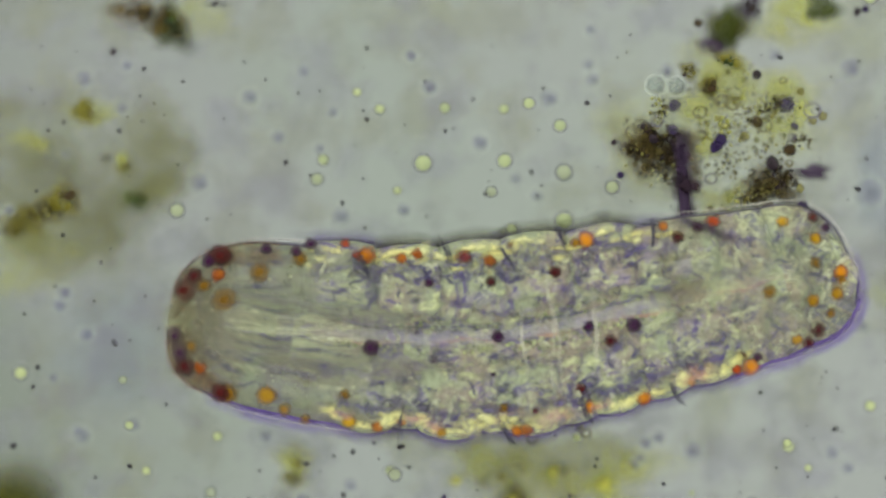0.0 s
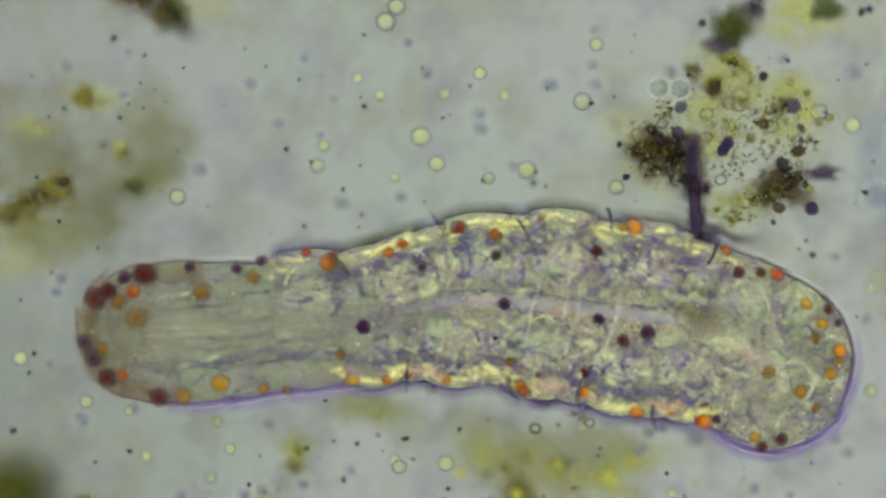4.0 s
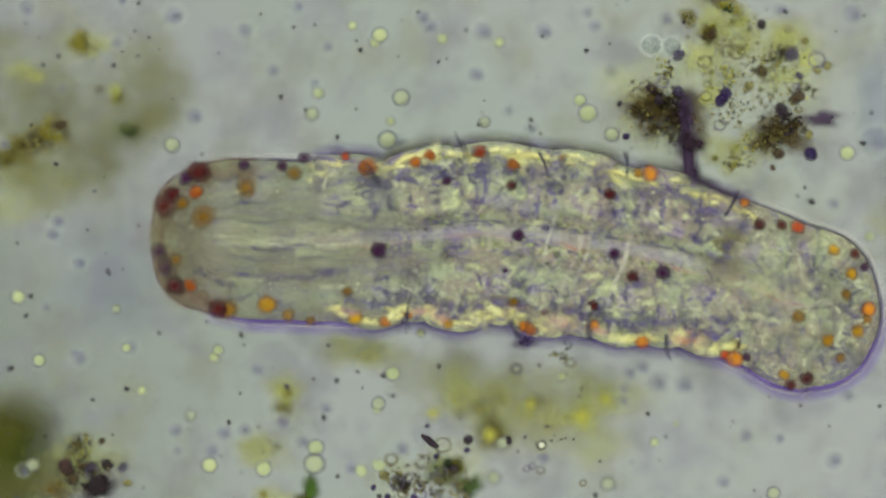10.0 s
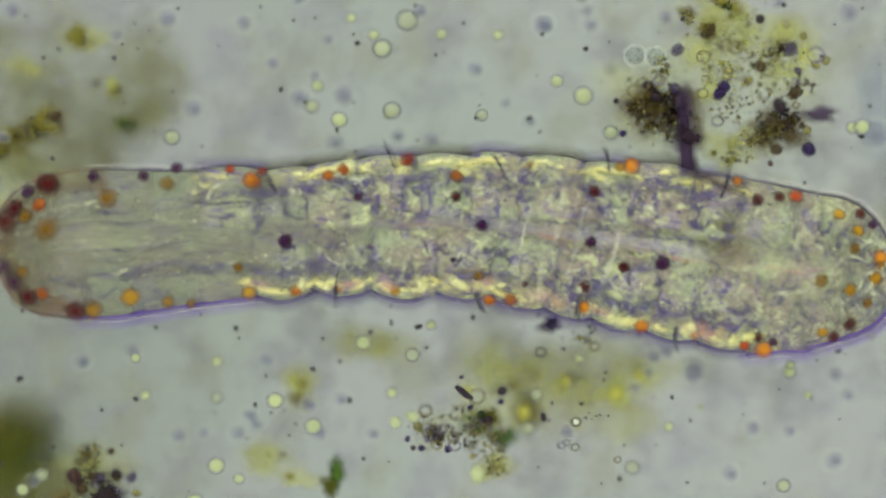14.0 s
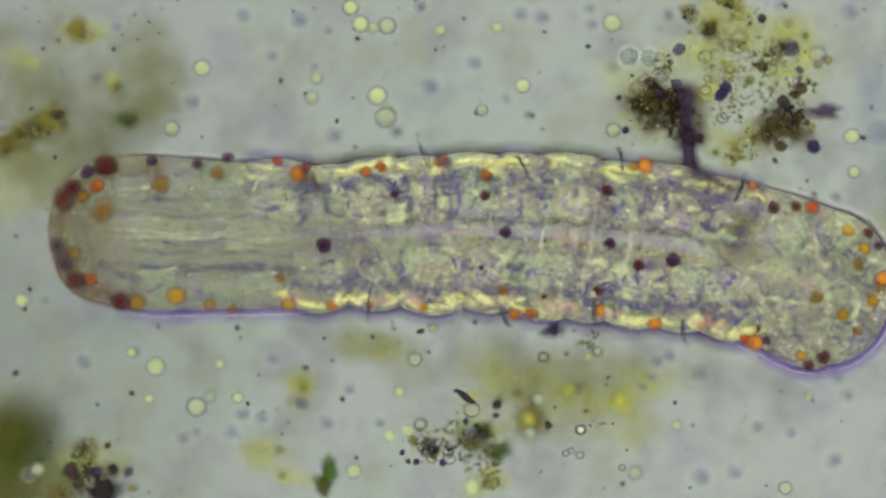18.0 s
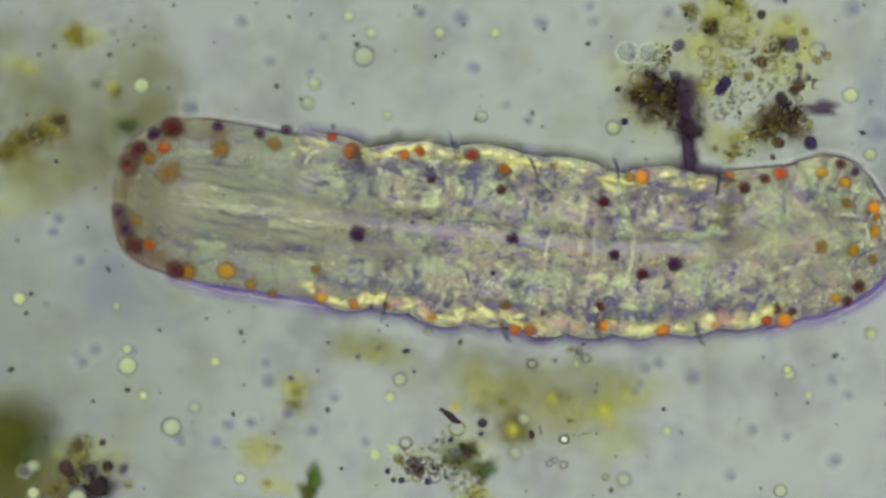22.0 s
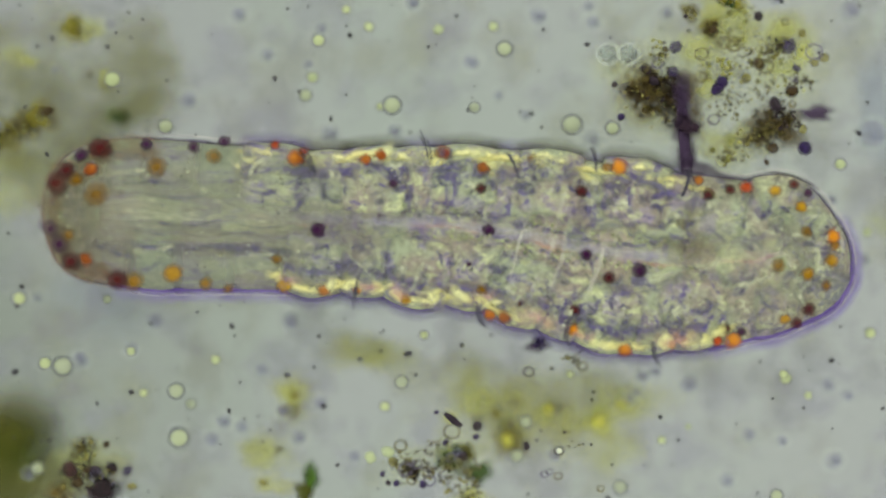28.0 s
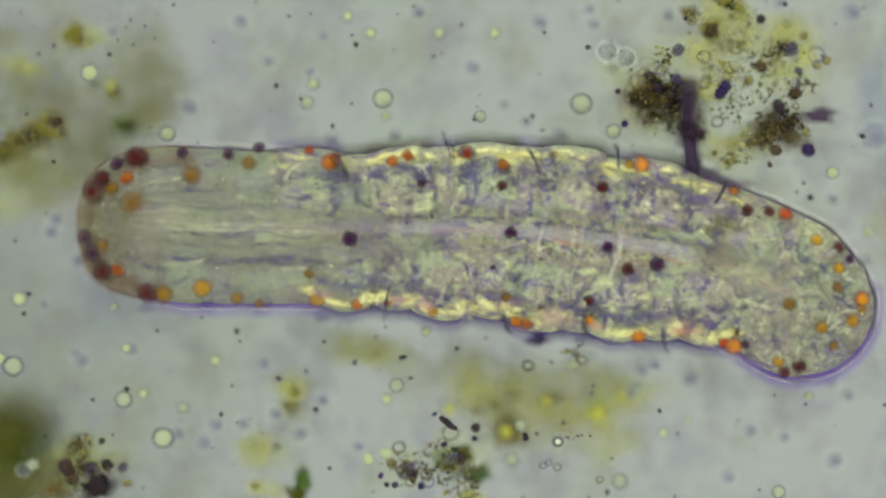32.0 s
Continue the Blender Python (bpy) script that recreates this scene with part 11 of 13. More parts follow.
    glide(cells[21], -52, ((0, -40, -461, 0), (4.5, 6, -259, 0), (5, -2, -248, 0), (5.5, -20, -286, 0), (6, -24, -285, 0), (6.5, -37, -289, 0), (7, -54, -251, 0), (7.5, -64, -273, 0), (8, -74, -263, 0), (8.5, -37, -239, 0), (9, -24, -213, 0), (9.5, -92, -296, 0), (10, -89, -220, 0), (10.5, -84, -191, 0), (11, -84, -188, 0), (11.5, -83, -198, 0), (12, -92, -178, 0), (12.5, -118, -181, 0), (13, -126, -245, 0), (13.5, -147, -199, 0), (14, -141, -165, 0), (14.5, -136, -184, 0), (21.5, -180, -500, 0), (32, -180, -500, 0)))
    glide(cells[22], -52, ((0, -66, -500, 0), (3, -66, -500, 0), (7, -86, -318, 0), (7.5, -153, -352, 0), (8, -182, -366, 0), (8.5, -159, -326, 0), (9, -159, -317, 0), (9.5, -246, -363, 0), (10, -225, -351, 0), (10.5, -214, -306, 0), (11, -245, -286, 0), (11.5, -271, -270, 0), (12, -236, -248, 0), (12.5, -240, -253, 0), (18, -181, -500, 0), (32, -181, -500, 0)))
    glide(cells[23], -52, ((0, -54, -500, 0), (3.5, -54, -500, 0), (7, -83, -343, 0), (7.5, -150, -372, 0), (8, -196, -400, 0), (8.5, -184, -357, 0), (9, -204, -348, 0), (12.4, -240, -500, 0), (32, -240, -500, 0)))
    glide(cells[24], -52, ((0, -124, 630, 0), (0.1, -124, 630, 0), (8, -66, 274, 0), (8.5, -64, 245, 0), (9, -92, 207, 0), (9.5, -72, 198, 0), (10, -98, 193, 0), (19.7, -110, 630, 0), (32, -110, 630, 0)))
    glide(cells[25], -52, ((0, 145, 630, 0), (22.3, 145, 630, 0), (27.5, 96, 395, 0), (28, 109, 354, 0), (28.5, 133, 364, 0), (29, 158, 342, 0), (32, 182, 476, 0)))
    glide(cells[26], -52, ((0, -97, 630, 0), (19.6, -97, 630, 0), (28, -90, 254, 0), (28.5, -86, 277, 0), (30, -104, 256, 0), (30.5, -93, 279, 0), (31, -104, 280, 0), (31.5, -112, 270, 0), (32, -106, 266, 0)))
    glide(cells[27], -52, ((0, 184, 630, 0), (19, 184, 630, 0), (27.5, 224, 248, 0), (28, 228, 220, 0), (28.5, 233, 246, 0), (29, 231, 250, 0), (29.5, 239, 234, 0), (30, 242, 248, 0), (30.5, 253, 274, 0), (31, 250, 277, 0), (31.5, 245, 266, 0), (32, 245, 257, 0)))
    glide(cells[28], -100, ((0, 343, 630, 0), (17.9, 343, 630, 0), (27.5, 283, 198, 0), (28, 263, 194, 0), (28.5, 245, 198, 0), (29, 228, 190, 0), (29.5, 219, 176, 0), (30, 204, 184, 0), (30.5, 227, 182, 0), (31, 234, 198, 0), (31.5, 214, 196, 0), (32, 207, 201, 0)))
    glide(cells[29], -52, ((0, -551, -500, 0), (21.7, -551, -500, 0), (27.5, -511, -237, 0), (28, -472, -251, 0), (28.5, -488, -234, 0), (29, -493, -248, 0), (29.5, -501, -253, 0), (30, -502, -263, 0), (30.5, -539, -228, 0), (31, -553, -236, 0), (31.5, -560, -244, 0), (32, -565, -266, 0)))
    glide(cells[30], -52, ((0, -725, -500, 0), (19.8, -725, -500, 0), (27.5, -718, -155, 0), (28, -704, -202, 0), (28.5, -700, -179, 0), (29, -718, -190, 0), (29.5, -738, -196, 0), (30, -753, -211, 0), (30.5, -755, -176, 0), (31, -769, -181, 0), (31.5, -784, -196, 0), (32, -784, -194, 0)))
    glide(cells[31], -52, ((0, -638, -500, 0), (20, -638, -500, 0), (27.5, -688, -162, 0), (28, -672, -207, 0), (28.5, -668, -182, 0), (29, -686, -198, 0), (29.5, -704, -202, 0), (30, -721, -217, 0), (30.5, -723, -182, 0), (31, -738, -190, 0), (31.5, -755, -205, 0), (32, -760, -207, 0)))
    glide(cells[32], -100, ((0, -637, -500, 0), (15.5, -637, -500, 0), (24.5, -579, -93, 0), (25, -562, -92, 0), (25.5, -567, -95, 0), (27.5, -521, -116, 0), (28.5, -496, -136, 0), (29, -484, -138, 0), (29.5, -479, -135, 0), (30, -482, -119, 0), (30.5, -492, -107, 0), (31, -493, -106, 0), (31.5, -508, -113, 0), (32, -525, -103, 0)))
    glide(cells[33], -100, ((0, -280, -500, 0), (15.9, -280, -500, 0), (22.5, -309, -204, 0), (23, -266, -184, 0), (23.5, -305, -219, 0), (24, -315, -225, 0), (24.5, -315, -176, 0), (25, -326, -152, 0), (25.5, -312, -158, 0), (27.5, -270, -155, 0), (28, -270, -127, 0), (28.5, -273, -118, 0), (29, -265, -119, 0), (29.5, -271, -113, 0), (30, -271, -110, 0), (30.5, -216, -115, 0), (31, -187, -118, 0), (31.5, -205, -127, 0), (32, -216, -116, 0)))
    glide(cells[34], -52, ((0, -470, -500, 0), (23.6, -470, -500, 0), (27.5, -490, -325, 0), (28, -467, -334, 0), (28.5, -476, -315, 0), (29, -475, -315, 0), (29.5, -495, -309, 0), (30, -466, -344, 0), (30.5, -478, -340, 0), (31, -493, -328, 0), (31.5, -493, -335, 0), (32, -495, -334, 0)))
    glide(cells[35], -52, ((0, 676, 630, 0), (5.8, 676, 630, 0), (16.5, 732, 148, 0), (17, 732, 155, 0), (17.5, 715, 147, 0), (18, 727, 136, 0), (18.5, 717, 124, 0), (19, 703, 121, 0), (19.5, 678, 107, 0), (20, 712, 141, 0), (20.5, 715, 147, 0), (21, 718, 135, 0), (21.5, 726, 153, 0), (22, 755, 167, 0), (22.5, 741, 153, 0), (23, 730, 142, 0), (23.5, 662, 109, 0), (24, 668, 106, 0), (25, 686, 129, 0), (25.5, 700, 136, 0), (27.5, 714, 156, 0), (28, 703, 150, 0), (28.5, 706, 152, 0), (29, 703, 144, 0), (29.5, 707, 144, 0), (30, 704, 144, 0), (30.5, 698, 142, 0), (31, 695, 138, 0), (31.5, 689, 130, 0), (32, 689, 135, 0)))
    glide(cells[36], -100, ((0, 29, 630, 0), (4.7, 29, 630, 0), (10, -24, 394, 0), (10.5, -18, 363, 0), (11, -28, 328, 0), (11.5, -29, 300, 0), (12, -38, 240, 0), (12.5, -24, 214, 0), (13, -21, 263, 0), (13.5, 40, 242, 0), (14, -21, 193, 0), (14.5, -9, 198, 0), (16.5, 113, 311, 0), (23.6, 159, 630, 0), (32, 159, 630, 0)))
    glide(cells[37], -100, ((0, -229, 630, 0), (7.3, -229, 630, 0), (11.5, -213, 440, 0), (12, -201, 441, 0), (12.5, -248, 407, 0), (13, -344, 283, 0), (13.5, -299, 308, 0), (14, -253, 266, 0), (14.5, -231, 260, 0), (22.7, -291, 630, 0), (32, -291, 630, 0)))
    glide(cells[38], -100, ((0, 26, 630, 0), (4.4, 26, 630, 0), (9.5, 58, 400, 0), (10, 70, 384, 0), (11, 95, 381, 0), (11.5, 109, 375, 0), (12, 122, 372, 0), (12.5, 136, 374, 0), (13, 152, 386, 0), (13.5, 164, 384, 0), (14, 178, 394, 0), (14.5, 187, 407, 0), (19.4, 220, 630, 0), (32, 220, 630, 0)))
    glide(cells[39], -52, ((0, -258, -500, 0), (7.5, -258, -500, 0), (10, -317, -389, 0), (10.5, -315, -363, 0), (11, -352, -351, 0), (11.5, -375, -329, 0), (12, -351, -338, 0), (12.5, -380, -348, 0), (13, -458, -311, 0), (13.5, -442, -363, 0), (14, -401, -383, 0), (14.5, -429, -404, 0), (16.6, -414, -500, 0), (32, -414, -500, 0)))
    glide(cells[40], -100, ((0, -634, 430, 0), (0.5, -640, 438, 0), (1, -637, 435, 0), (1.5, -646, 424, 0), (2, -643, 426, 0), (2.5, -646, 424, 0), (4.5, -668, 426, 0), (5, -668, 424, 0), (5.5, -686, 427, 0), (6, -714, 432, 0), (6.5, -736, 424, 0), (7, -770, 424, 0), (7.5, -744, 423, 0), (8, -727, 427, 0), (8.5, -738, 430, 0), (9, -740, 435, 0), (9.5, -729, 421, 0), (10, -736, 426, 0), (10.5, -747, 426, 0), (11, -752, 426, 0), (11.5, -760, 418, 0), (12, -758, 427, 0), (12.5, -756, 430, 0), (13, -760, 409, 0), (13.5, -769, 413, 0), (14, -761, 423, 0), (14.5, -770, 423, 0), (19.1, -824, 630, 0), (32, -824, 630, 0)))
    glide(cells[41], -100, ((0, -228, 630, 0), (5.8, -228, 630, 0), (13.5, -231, 282, 0), (14, -176, 271, 0), (14.5, -141, 291, 0), (16.5, 50, 386, 0), (17, 9, 386, 0), (17.5, -24, 363, 0), (18, -23, 288, 0), (18.5, -34, 236, 0), (19, -9, 254, 0), (19.5, -26, 343, 0), (20, -12, 364, 0), (20.5, 3, 381, 0), (21, -12, 416, 0), (21.5, -20, 427, 0), (22, 31, 409, 0), (22.5, 46, 403, 0), (23, 67, 389, 0), (23.5, 75, 415, 0), (24, 74, 407, 0), (24.5, 95, 398, 0), (25, 67, 398, 0), (25.5, 40, 410, 0), (30.4, 96, 630, 0), (32, 96, 630, 0)))
    glide(cells[42], -100, ((0, 389, -500, 0), (1.7, 389, -500, 0), (7.5, 346, -240, 0), (8, 342, -239, 0), (8.5, 325, -222, 0), (9, 349, -214, 0), (9.5, 372, -244, 0), (10.5, 383, -228, 0), (11, 395, -228, 0), (11.5, 403, -231, 0), (12, 398, -219, 0), (12.5, 404, -217, 0), (13, 421, -219, 0), (14, 444, -208, 0), (14.5, 469, -217, 0), (20.8, 447, -500, 0), (32, 447, -500, 0)))
    glide(cells[43], -52, ((0, 109, 285, 0), (0.5, 86, 242, 0), (1, 70, 278, 0), (1.5, 17, 341, 0), (2, 6, 318, 0), (2.5, 20, 302, 0), (4.5, -29, 238, 0), (5, -46, 230, 0), (5.5, -54, 242, 0), (6, -43, 262, 0), (14.2, -71, 630, 0), (32, -71, 630, 0)))
    glide(cells[44], -52, ((0, 214, 265, 0), (0.5, 219, 254, 0), (1, 219, 282, 0), (1.5, 230, 326, 0), (2, 234, 303, 0), (9.3, 292, 630, 0), (32, 292, 630, 0)))
    glide(cells[45], -52, ((0, 207, 347, 0), (0.5, 230, 328, 0), (1, 240, 334, 0), (1.5, 256, 354, 0), (2, 270, 324, 0), (2.5, 279, 352, 0), (8.7, 229, 630, 0), (32, 229, 630, 0)))
    glide(cells[46], -52, ((0, 152, 387, 0), (0.5, 147, 383, 0), (1, 141, 401, 0), (1.5, 109, 429, 0), (2, 109, 384, 0), (2.5, 64, 370, 0), (8.3, 72, 630, 0), (32, 72, 630, 0)))
    glide(cells[47], -100, ((0, 283, 185, 0), (0.5, 322, 178, 0), (1, 326, 199, 0), (1.5, 262, 239, 0), (2, 282, 214, 0), (2.5, 228, 237, 0), (4.5, 50, 354, 0), (5, 93, 355, 0), (5.5, 106, 406, 0), (6, 178, 415, 0), (10.8, 217, 630, 0), (32, 217, 630, 0)))
    glide(cells[48], -42, ((0, 413, 417, 0), (0.5, 420, 410, 0), (1, 439, 404, 0), (1.5, 430, 407, 0), (2, 428, 388, 0), (2.5, 425, 402, 0), (4.5, 416, 363, 0), (5, 414, 330, 0), (5.5, 414, 346, 0), (6, 411, 367, 0), (6.5, 397, 402, 0), (7, 397, 414, 0), (7.5, 408, 401, 0), (8, 405, 401, 0), (8.5, 402, 388, 0), (9, 400, 381, 0), (9.5, 402, 398, 0), (10, 405, 358, 0), (10.5, 405, 356, 0), (11, 400, 359, 0), (11.5, 402, 367, 0), (12, 394, 349, 0), (12.5, 397, 338, 0), (13, 384, 379, 0), (13.5, 382, 361, 0), (14, 376, 340, 0), (14.5, 373, 318, 0), (16.5, 364, 338, 0), (17, 368, 370, 0), (17.5, 368, 364, 0), (18, 365, 338, 0), (18.5, 361, 324, 0), (19, 362, 316, 0), (19.5, 374, 372, 0), (20, 368, 367, 0), (20.5, 364, 356, 0), (21, 365, 385, 0), (21.5, 348, 381, 0), (22, 362, 346, 0), (22.5, 359, 352, 0), (23, 347, 340, 0), (23.5, 359, 372, 0), (24, 373, 327, 0), (24.5, 373, 312, 0), (25, 379, 347, 0), (25.5, 368, 350, 0), (27.5, 342, 341, 0), (28, 328, 345, 0), (28.5, 329, 347, 0), (29, 329, 344, 0), (29.5, 328, 328, 0), (30, 322, 334, 0), (30.5, 329, 347, 0), (31, 322, 347, 0), (32, 323, 338, 0)))
    glide(cells[49], -90, ((0, 188, 396, 0), (1, 187, 402, 0), (2, 191, 395, 0), (4.5, 187, 394, 0), (5.5, 178, 395, 0), (6.5, 178, 389, 0), (7.5, 185, 387, 0), (8.5, 178, 395, 0), (9.5, 184, 381, 0), (10.5, 174, 390, 0), (11.5, 173, 389, 0), (12.5, 171, 409, 0), (13.5, 179, 390, 0), (14.5, 176, 407, 0), (17, 181, 401, 0), (18, 176, 412, 0), (19, 174, 416, 0), (20, 176, 401, 0), (21, 190, 390, 0), (22, 173, 402, 0), (23, 168, 416, 0), (24, 178, 393, 0), (25, 168, 402, 0), (27.5, 176, 404, 0), (28.5, 162, 422, 0), (29.5, 165, 418, 0), (30.5, 170, 406, 0), (31.5, 158, 387, 0), (32, 171, 402, 0)))
    glide(cells[50], -90, ((0, 691, -374, 0), (32, 691, -374, 0)))
    glide(cells[51], -90, ((0, 611, -221, 0), (2, 611, -221, 0), (5.5, 617, -229, 0), (6.5, 610, -242, 0), (7.5, 602, -238, 0), (8.5, 607, -227, 0), (9.5, 603, -240, 0), (10.5, 599, -221, 0), (11.5, 606, -230, 0), (12.5, 612, -222, 0), (13.5, 602, -219, 0), (14.5, 623, -215, 0), (17, 614, -230, 0), (18, 620, -215, 0), (19, 627, -215, 0), (20, 606, -224, 0), (21, 606, -243, 0), (22, 611, -220, 0), (23, 621, -221, 0), (24, 602, -221, 0), (25, 600, -223, 0), (27.5, 600, -226, 0), (28.5, 613, -230, 0), (29.5, 614, -219, 0), (30.5, 609, -231, 0), (31.5, 607, -221, 0), (32, 608, -222, 0)))
    glide(cells[52], -90, ((0, 441, -227, 0), (2, 441, -227, 0), (4.5, 448, -233, 0), (5.5, 449, -237, 0), (6.5, 440, -255, 0), (7.5, 429, -249, 0), (8.5, 435, -234, 0), (9.5, 431, -252, 0), (10.5, 424, -226, 0), (11.5, 435, -239, 0), (12.5, 442, -228, 0), (13.5, 429, -224, 0), (14.5, 457, -219, 0), (17, 445, -239, 0), (18, 453, -219, 0), (19, 462, -218, 0), (20, 435, -230, 0), (21, 435, -256, 0), (22, 441, -226, 0), (23, 454, -226, 0), (24, 429, -227, 0), (25, 426, -229, 0), (27.5, 426, -234, 0), (28.5, 444, -239, 0), (29.5, 445, -223, 0), (30.5, 439, -241, 0), (31.5, 436, -226, 0), (32, 437, -228, 0)))
    glide(cells[53], -90, ((0, -465, -334, 0), (5.5, -465, -334, 0), (6.5, -460, -314, 0), (7.5, -471, -318, 0), (8.5, -459, -328, 0), (9.5, -484, -311, 0), (10.5, -462, -329, 0), (11.5, -468, -323, 0), (13.5, -467, -329, 0), (14.5, -467, -328, 0), (17, -479, -315, 0), (18, -460, -334, 0), (19, -462, -334, 0), (20, -474, -323, 0), (21, -479, -317, 0), (22, -470, -329, 0), (23, -459, -335, 0), (24, -473, -329, 0), (25, -470, -323, 0), (27.5, -474, -324, 0), (28.5, -465, -326, 0), (29.5, -468, -329, 0), (30.5, -476, -320, 0), (31.5, -471, -326, 0), (32, -470, -326, 0)))
    glide(cells[54], -90, ((0, -525, -264, 0), (5.5, -525, -264, 0), (6.5, -520, -244, 0), (7.5, -531, -248, 0), (8.5, -519, -258, 0), (9.5, -544, -241, 0), (10.5, -522, -259, 0), (11.5, -528, -253, 0), (13.5, -527, -259, 0), (14.5, -527, -258, 0), (17, -539, -245, 0), (18, -520, -264, 0), (19, -522, -264, 0), (20, -534, -253, 0), (21, -539, -247, 0), (22, -530, -259, 0), (23, -519, -265, 0), (24, -533, -259, 0), (25, -530, -253, 0), (27.5, -534, -254, 0), (28.5, -525, -256, 0), (29.5, -528, -259, 0), (30.5, -536, -250, 0), (31.5, -531, -256, 0), (32, -530, -256, 0)))
    glide(cells[55], -90, ((0, -432, 246, 0), (1, -433, 252, 0), (2, -429, 245, 0), (4.5, -433, 244, 0), (5.5, -442, 245, 0), (6.5, -442, 239, 0), (7.5, -435, 237, 0), (8.5, -442, 245, 0), (9.5, -436, 231, 0), (10.5, -446, 240, 0), (11.5, -447, 239, 0), (12.5, -449, 259, 0), (13.5, -441, 240, 0), (14.5, -444, 257, 0), (17, -439, 251, 0), (18, -444, 262, 0), (19, -446, 266, 0), (20, -444, 251, 0), (21, -430, 240, 0), (22, -447, 252, 0), (23, -452, 266, 0), (24, -442, 243, 0), (25, -452, 252, 0), (27.5, -444, 254, 0), (28.5, -458, 272, 0), (29.5, -455, 268, 0), (30.5, -450, 256, 0), (31.5, -462, 237, 0), (32, -449, 252, 0)))
    glide(cells[56], -90, ((0, 310, 130, 0), (2, 317, 118, 0), (5.5, 315, 109, 0), (6.5, 309, 129, 0), (7.5, 317, 126, 0), (8.5, 314, 122, 0), (9.5, 316, 119, 0), (10.5, 314, 108, 0), (11.5, 315, 111, 0), (12.5, 313, 105, 0), (13.5, 309, 114, 0), (14.5, 310, 107, 0), (17, 310, 119, 0), (19, 313, 108, 0), (20, 314, 118, 0), (21, 315, 120, 0), (22, 312, 117, 0), (23, 313, 118, 0), (24, 315, 95, 0), (25, 320, 108, 0), (28.5, 310, 120, 0), (29.5, 310, 116, 0), (30.5, 313, 119, 0), (32, 314, 115, 0)))
    glide(cells[57], -90, ((0, 756, -149, 0), (32, 756, -149, 0)))
    glide(cells[58], -90, ((0, 720, 448, 0), (1, 731, 427, 0), (2, 726, 422, 0), (4.5, 725, 410, 0), (5.5, 722, 403, 0), (6.5, 722, 442, 0), (7.5, 731, 433, 0), (8.5, 728, 424, 0), (9.5, 730, 422, 0), (10.5, 720, 409, 0), (11.5, 723, 413, 0), (12.5, 719, 404, 0), (13.5, 717, 421, 0), (14.5, 717, 413, 0), (17, 723, 421, 0), (18, 719, 418, 0), (19, 717, 410, 0), (20, 728, 419, 0), (21, 728, 426, 0), (22, 722, 424, 0), (23, 723, 421, 0), (24, 716, 392, 0), (25, 728, 407, 0), (27.5, 723, 421, 0), (28.5, 720, 422, 0), (29.5, 722, 418, 0), (30.5, 725, 419, 0), (31.5, 725, 418, 0), (32, 722, 418, 0)))
    glide(cells[59], -90, ((0, -182, 186, 0), (1, -183, 192, 0), (2, -179, 185, 0), (4.5, -183, 184, 0), (5.5, -192, 185, 0), (6.5, -192, 179, 0), (7.5, -185, 177, 0), (8.5, -192, 185, 0), (9.5, -186, 171, 0), (10.5, -196, 180, 0), (11.5, -197, 179, 0), (12.5, -199, 199, 0), (13.5, -191, 180, 0), (14.5, -194, 197, 0), (17, -189, 191, 0), (18, -194, 202, 0), (19, -196, 206, 0), (20, -194, 191, 0), (21, -180, 180, 0), (22, -197, 192, 0), (23, -202, 206, 0), (24, -192, 183, 0), (25, -202, 192, 0), (27.5, -194, 194, 0), (28.5, -208, 212, 0), (29.5, -205, 208, 0), (30.5, -200, 196, 0), (31.5, -212, 177, 0), (32, -199, 192, 0)))
    glide(cells[60], -90, ((0, 108, 376, 0), (1, 107, 382, 0), (2, 111, 375, 0), (4.5, 107, 374, 0), (5.5, 98, 375, 0), (6.5, 98, 369, 0), (7.5, 105, 367, 0), (8.5, 98, 375, 0), (9.5, 104, 361, 0), (10.5, 94, 370, 0), (11.5, 93, 369, 0), (12.5, 91, 389, 0), (13.5, 99, 370, 0), (14.5, 96, 387, 0), (17, 101, 381, 0), (18, 96, 392, 0), (19, 94, 396, 0), (20, 96, 381, 0), (21, 110, 370, 0), (22, 93, 382, 0), (23, 88, 396, 0), (24, 98, 373, 0), (25, 88, 382, 0), (27.5, 96, 384, 0), (28.5, 82, 402, 0), (29.5, 85, 398, 0), (30.5, 90, 386, 0), (31.5, 78, 367, 0), (32, 91, 382, 0)))
    glide(cells[61], -90, ((0, 752, 228, 0), (1, 760, 208, 0), (2, 763, 198, 0), (4.5, 769, 192, 0), (5.5, 764, 184, 0), (6.5, 751, 230, 0), (7.5, 755, 213, 0), (8.5, 763, 207, 0), (9.5, 763, 198, 0), (10.5, 766, 189, 0), (11.5, 768, 192, 0), (12.5, 766, 186, 0), (13.5, 760, 204, 0), (14.5, 766, 200, 0), (17, 752, 195, 0), (18, 772, 206, 0), (19, 769, 193, 0), (21, 755, 196, 0), (22, 768, 212, 0), (23, 763, 203, 0), (24, 769, 172, 0), (25, 780, 190, 0), (27.5, 764, 204, 0), (28.5, 755, 203, 0), (30.5, 760, 195, 0), (31.5, 764, 195, 0), (32, 763, 200, 0)))
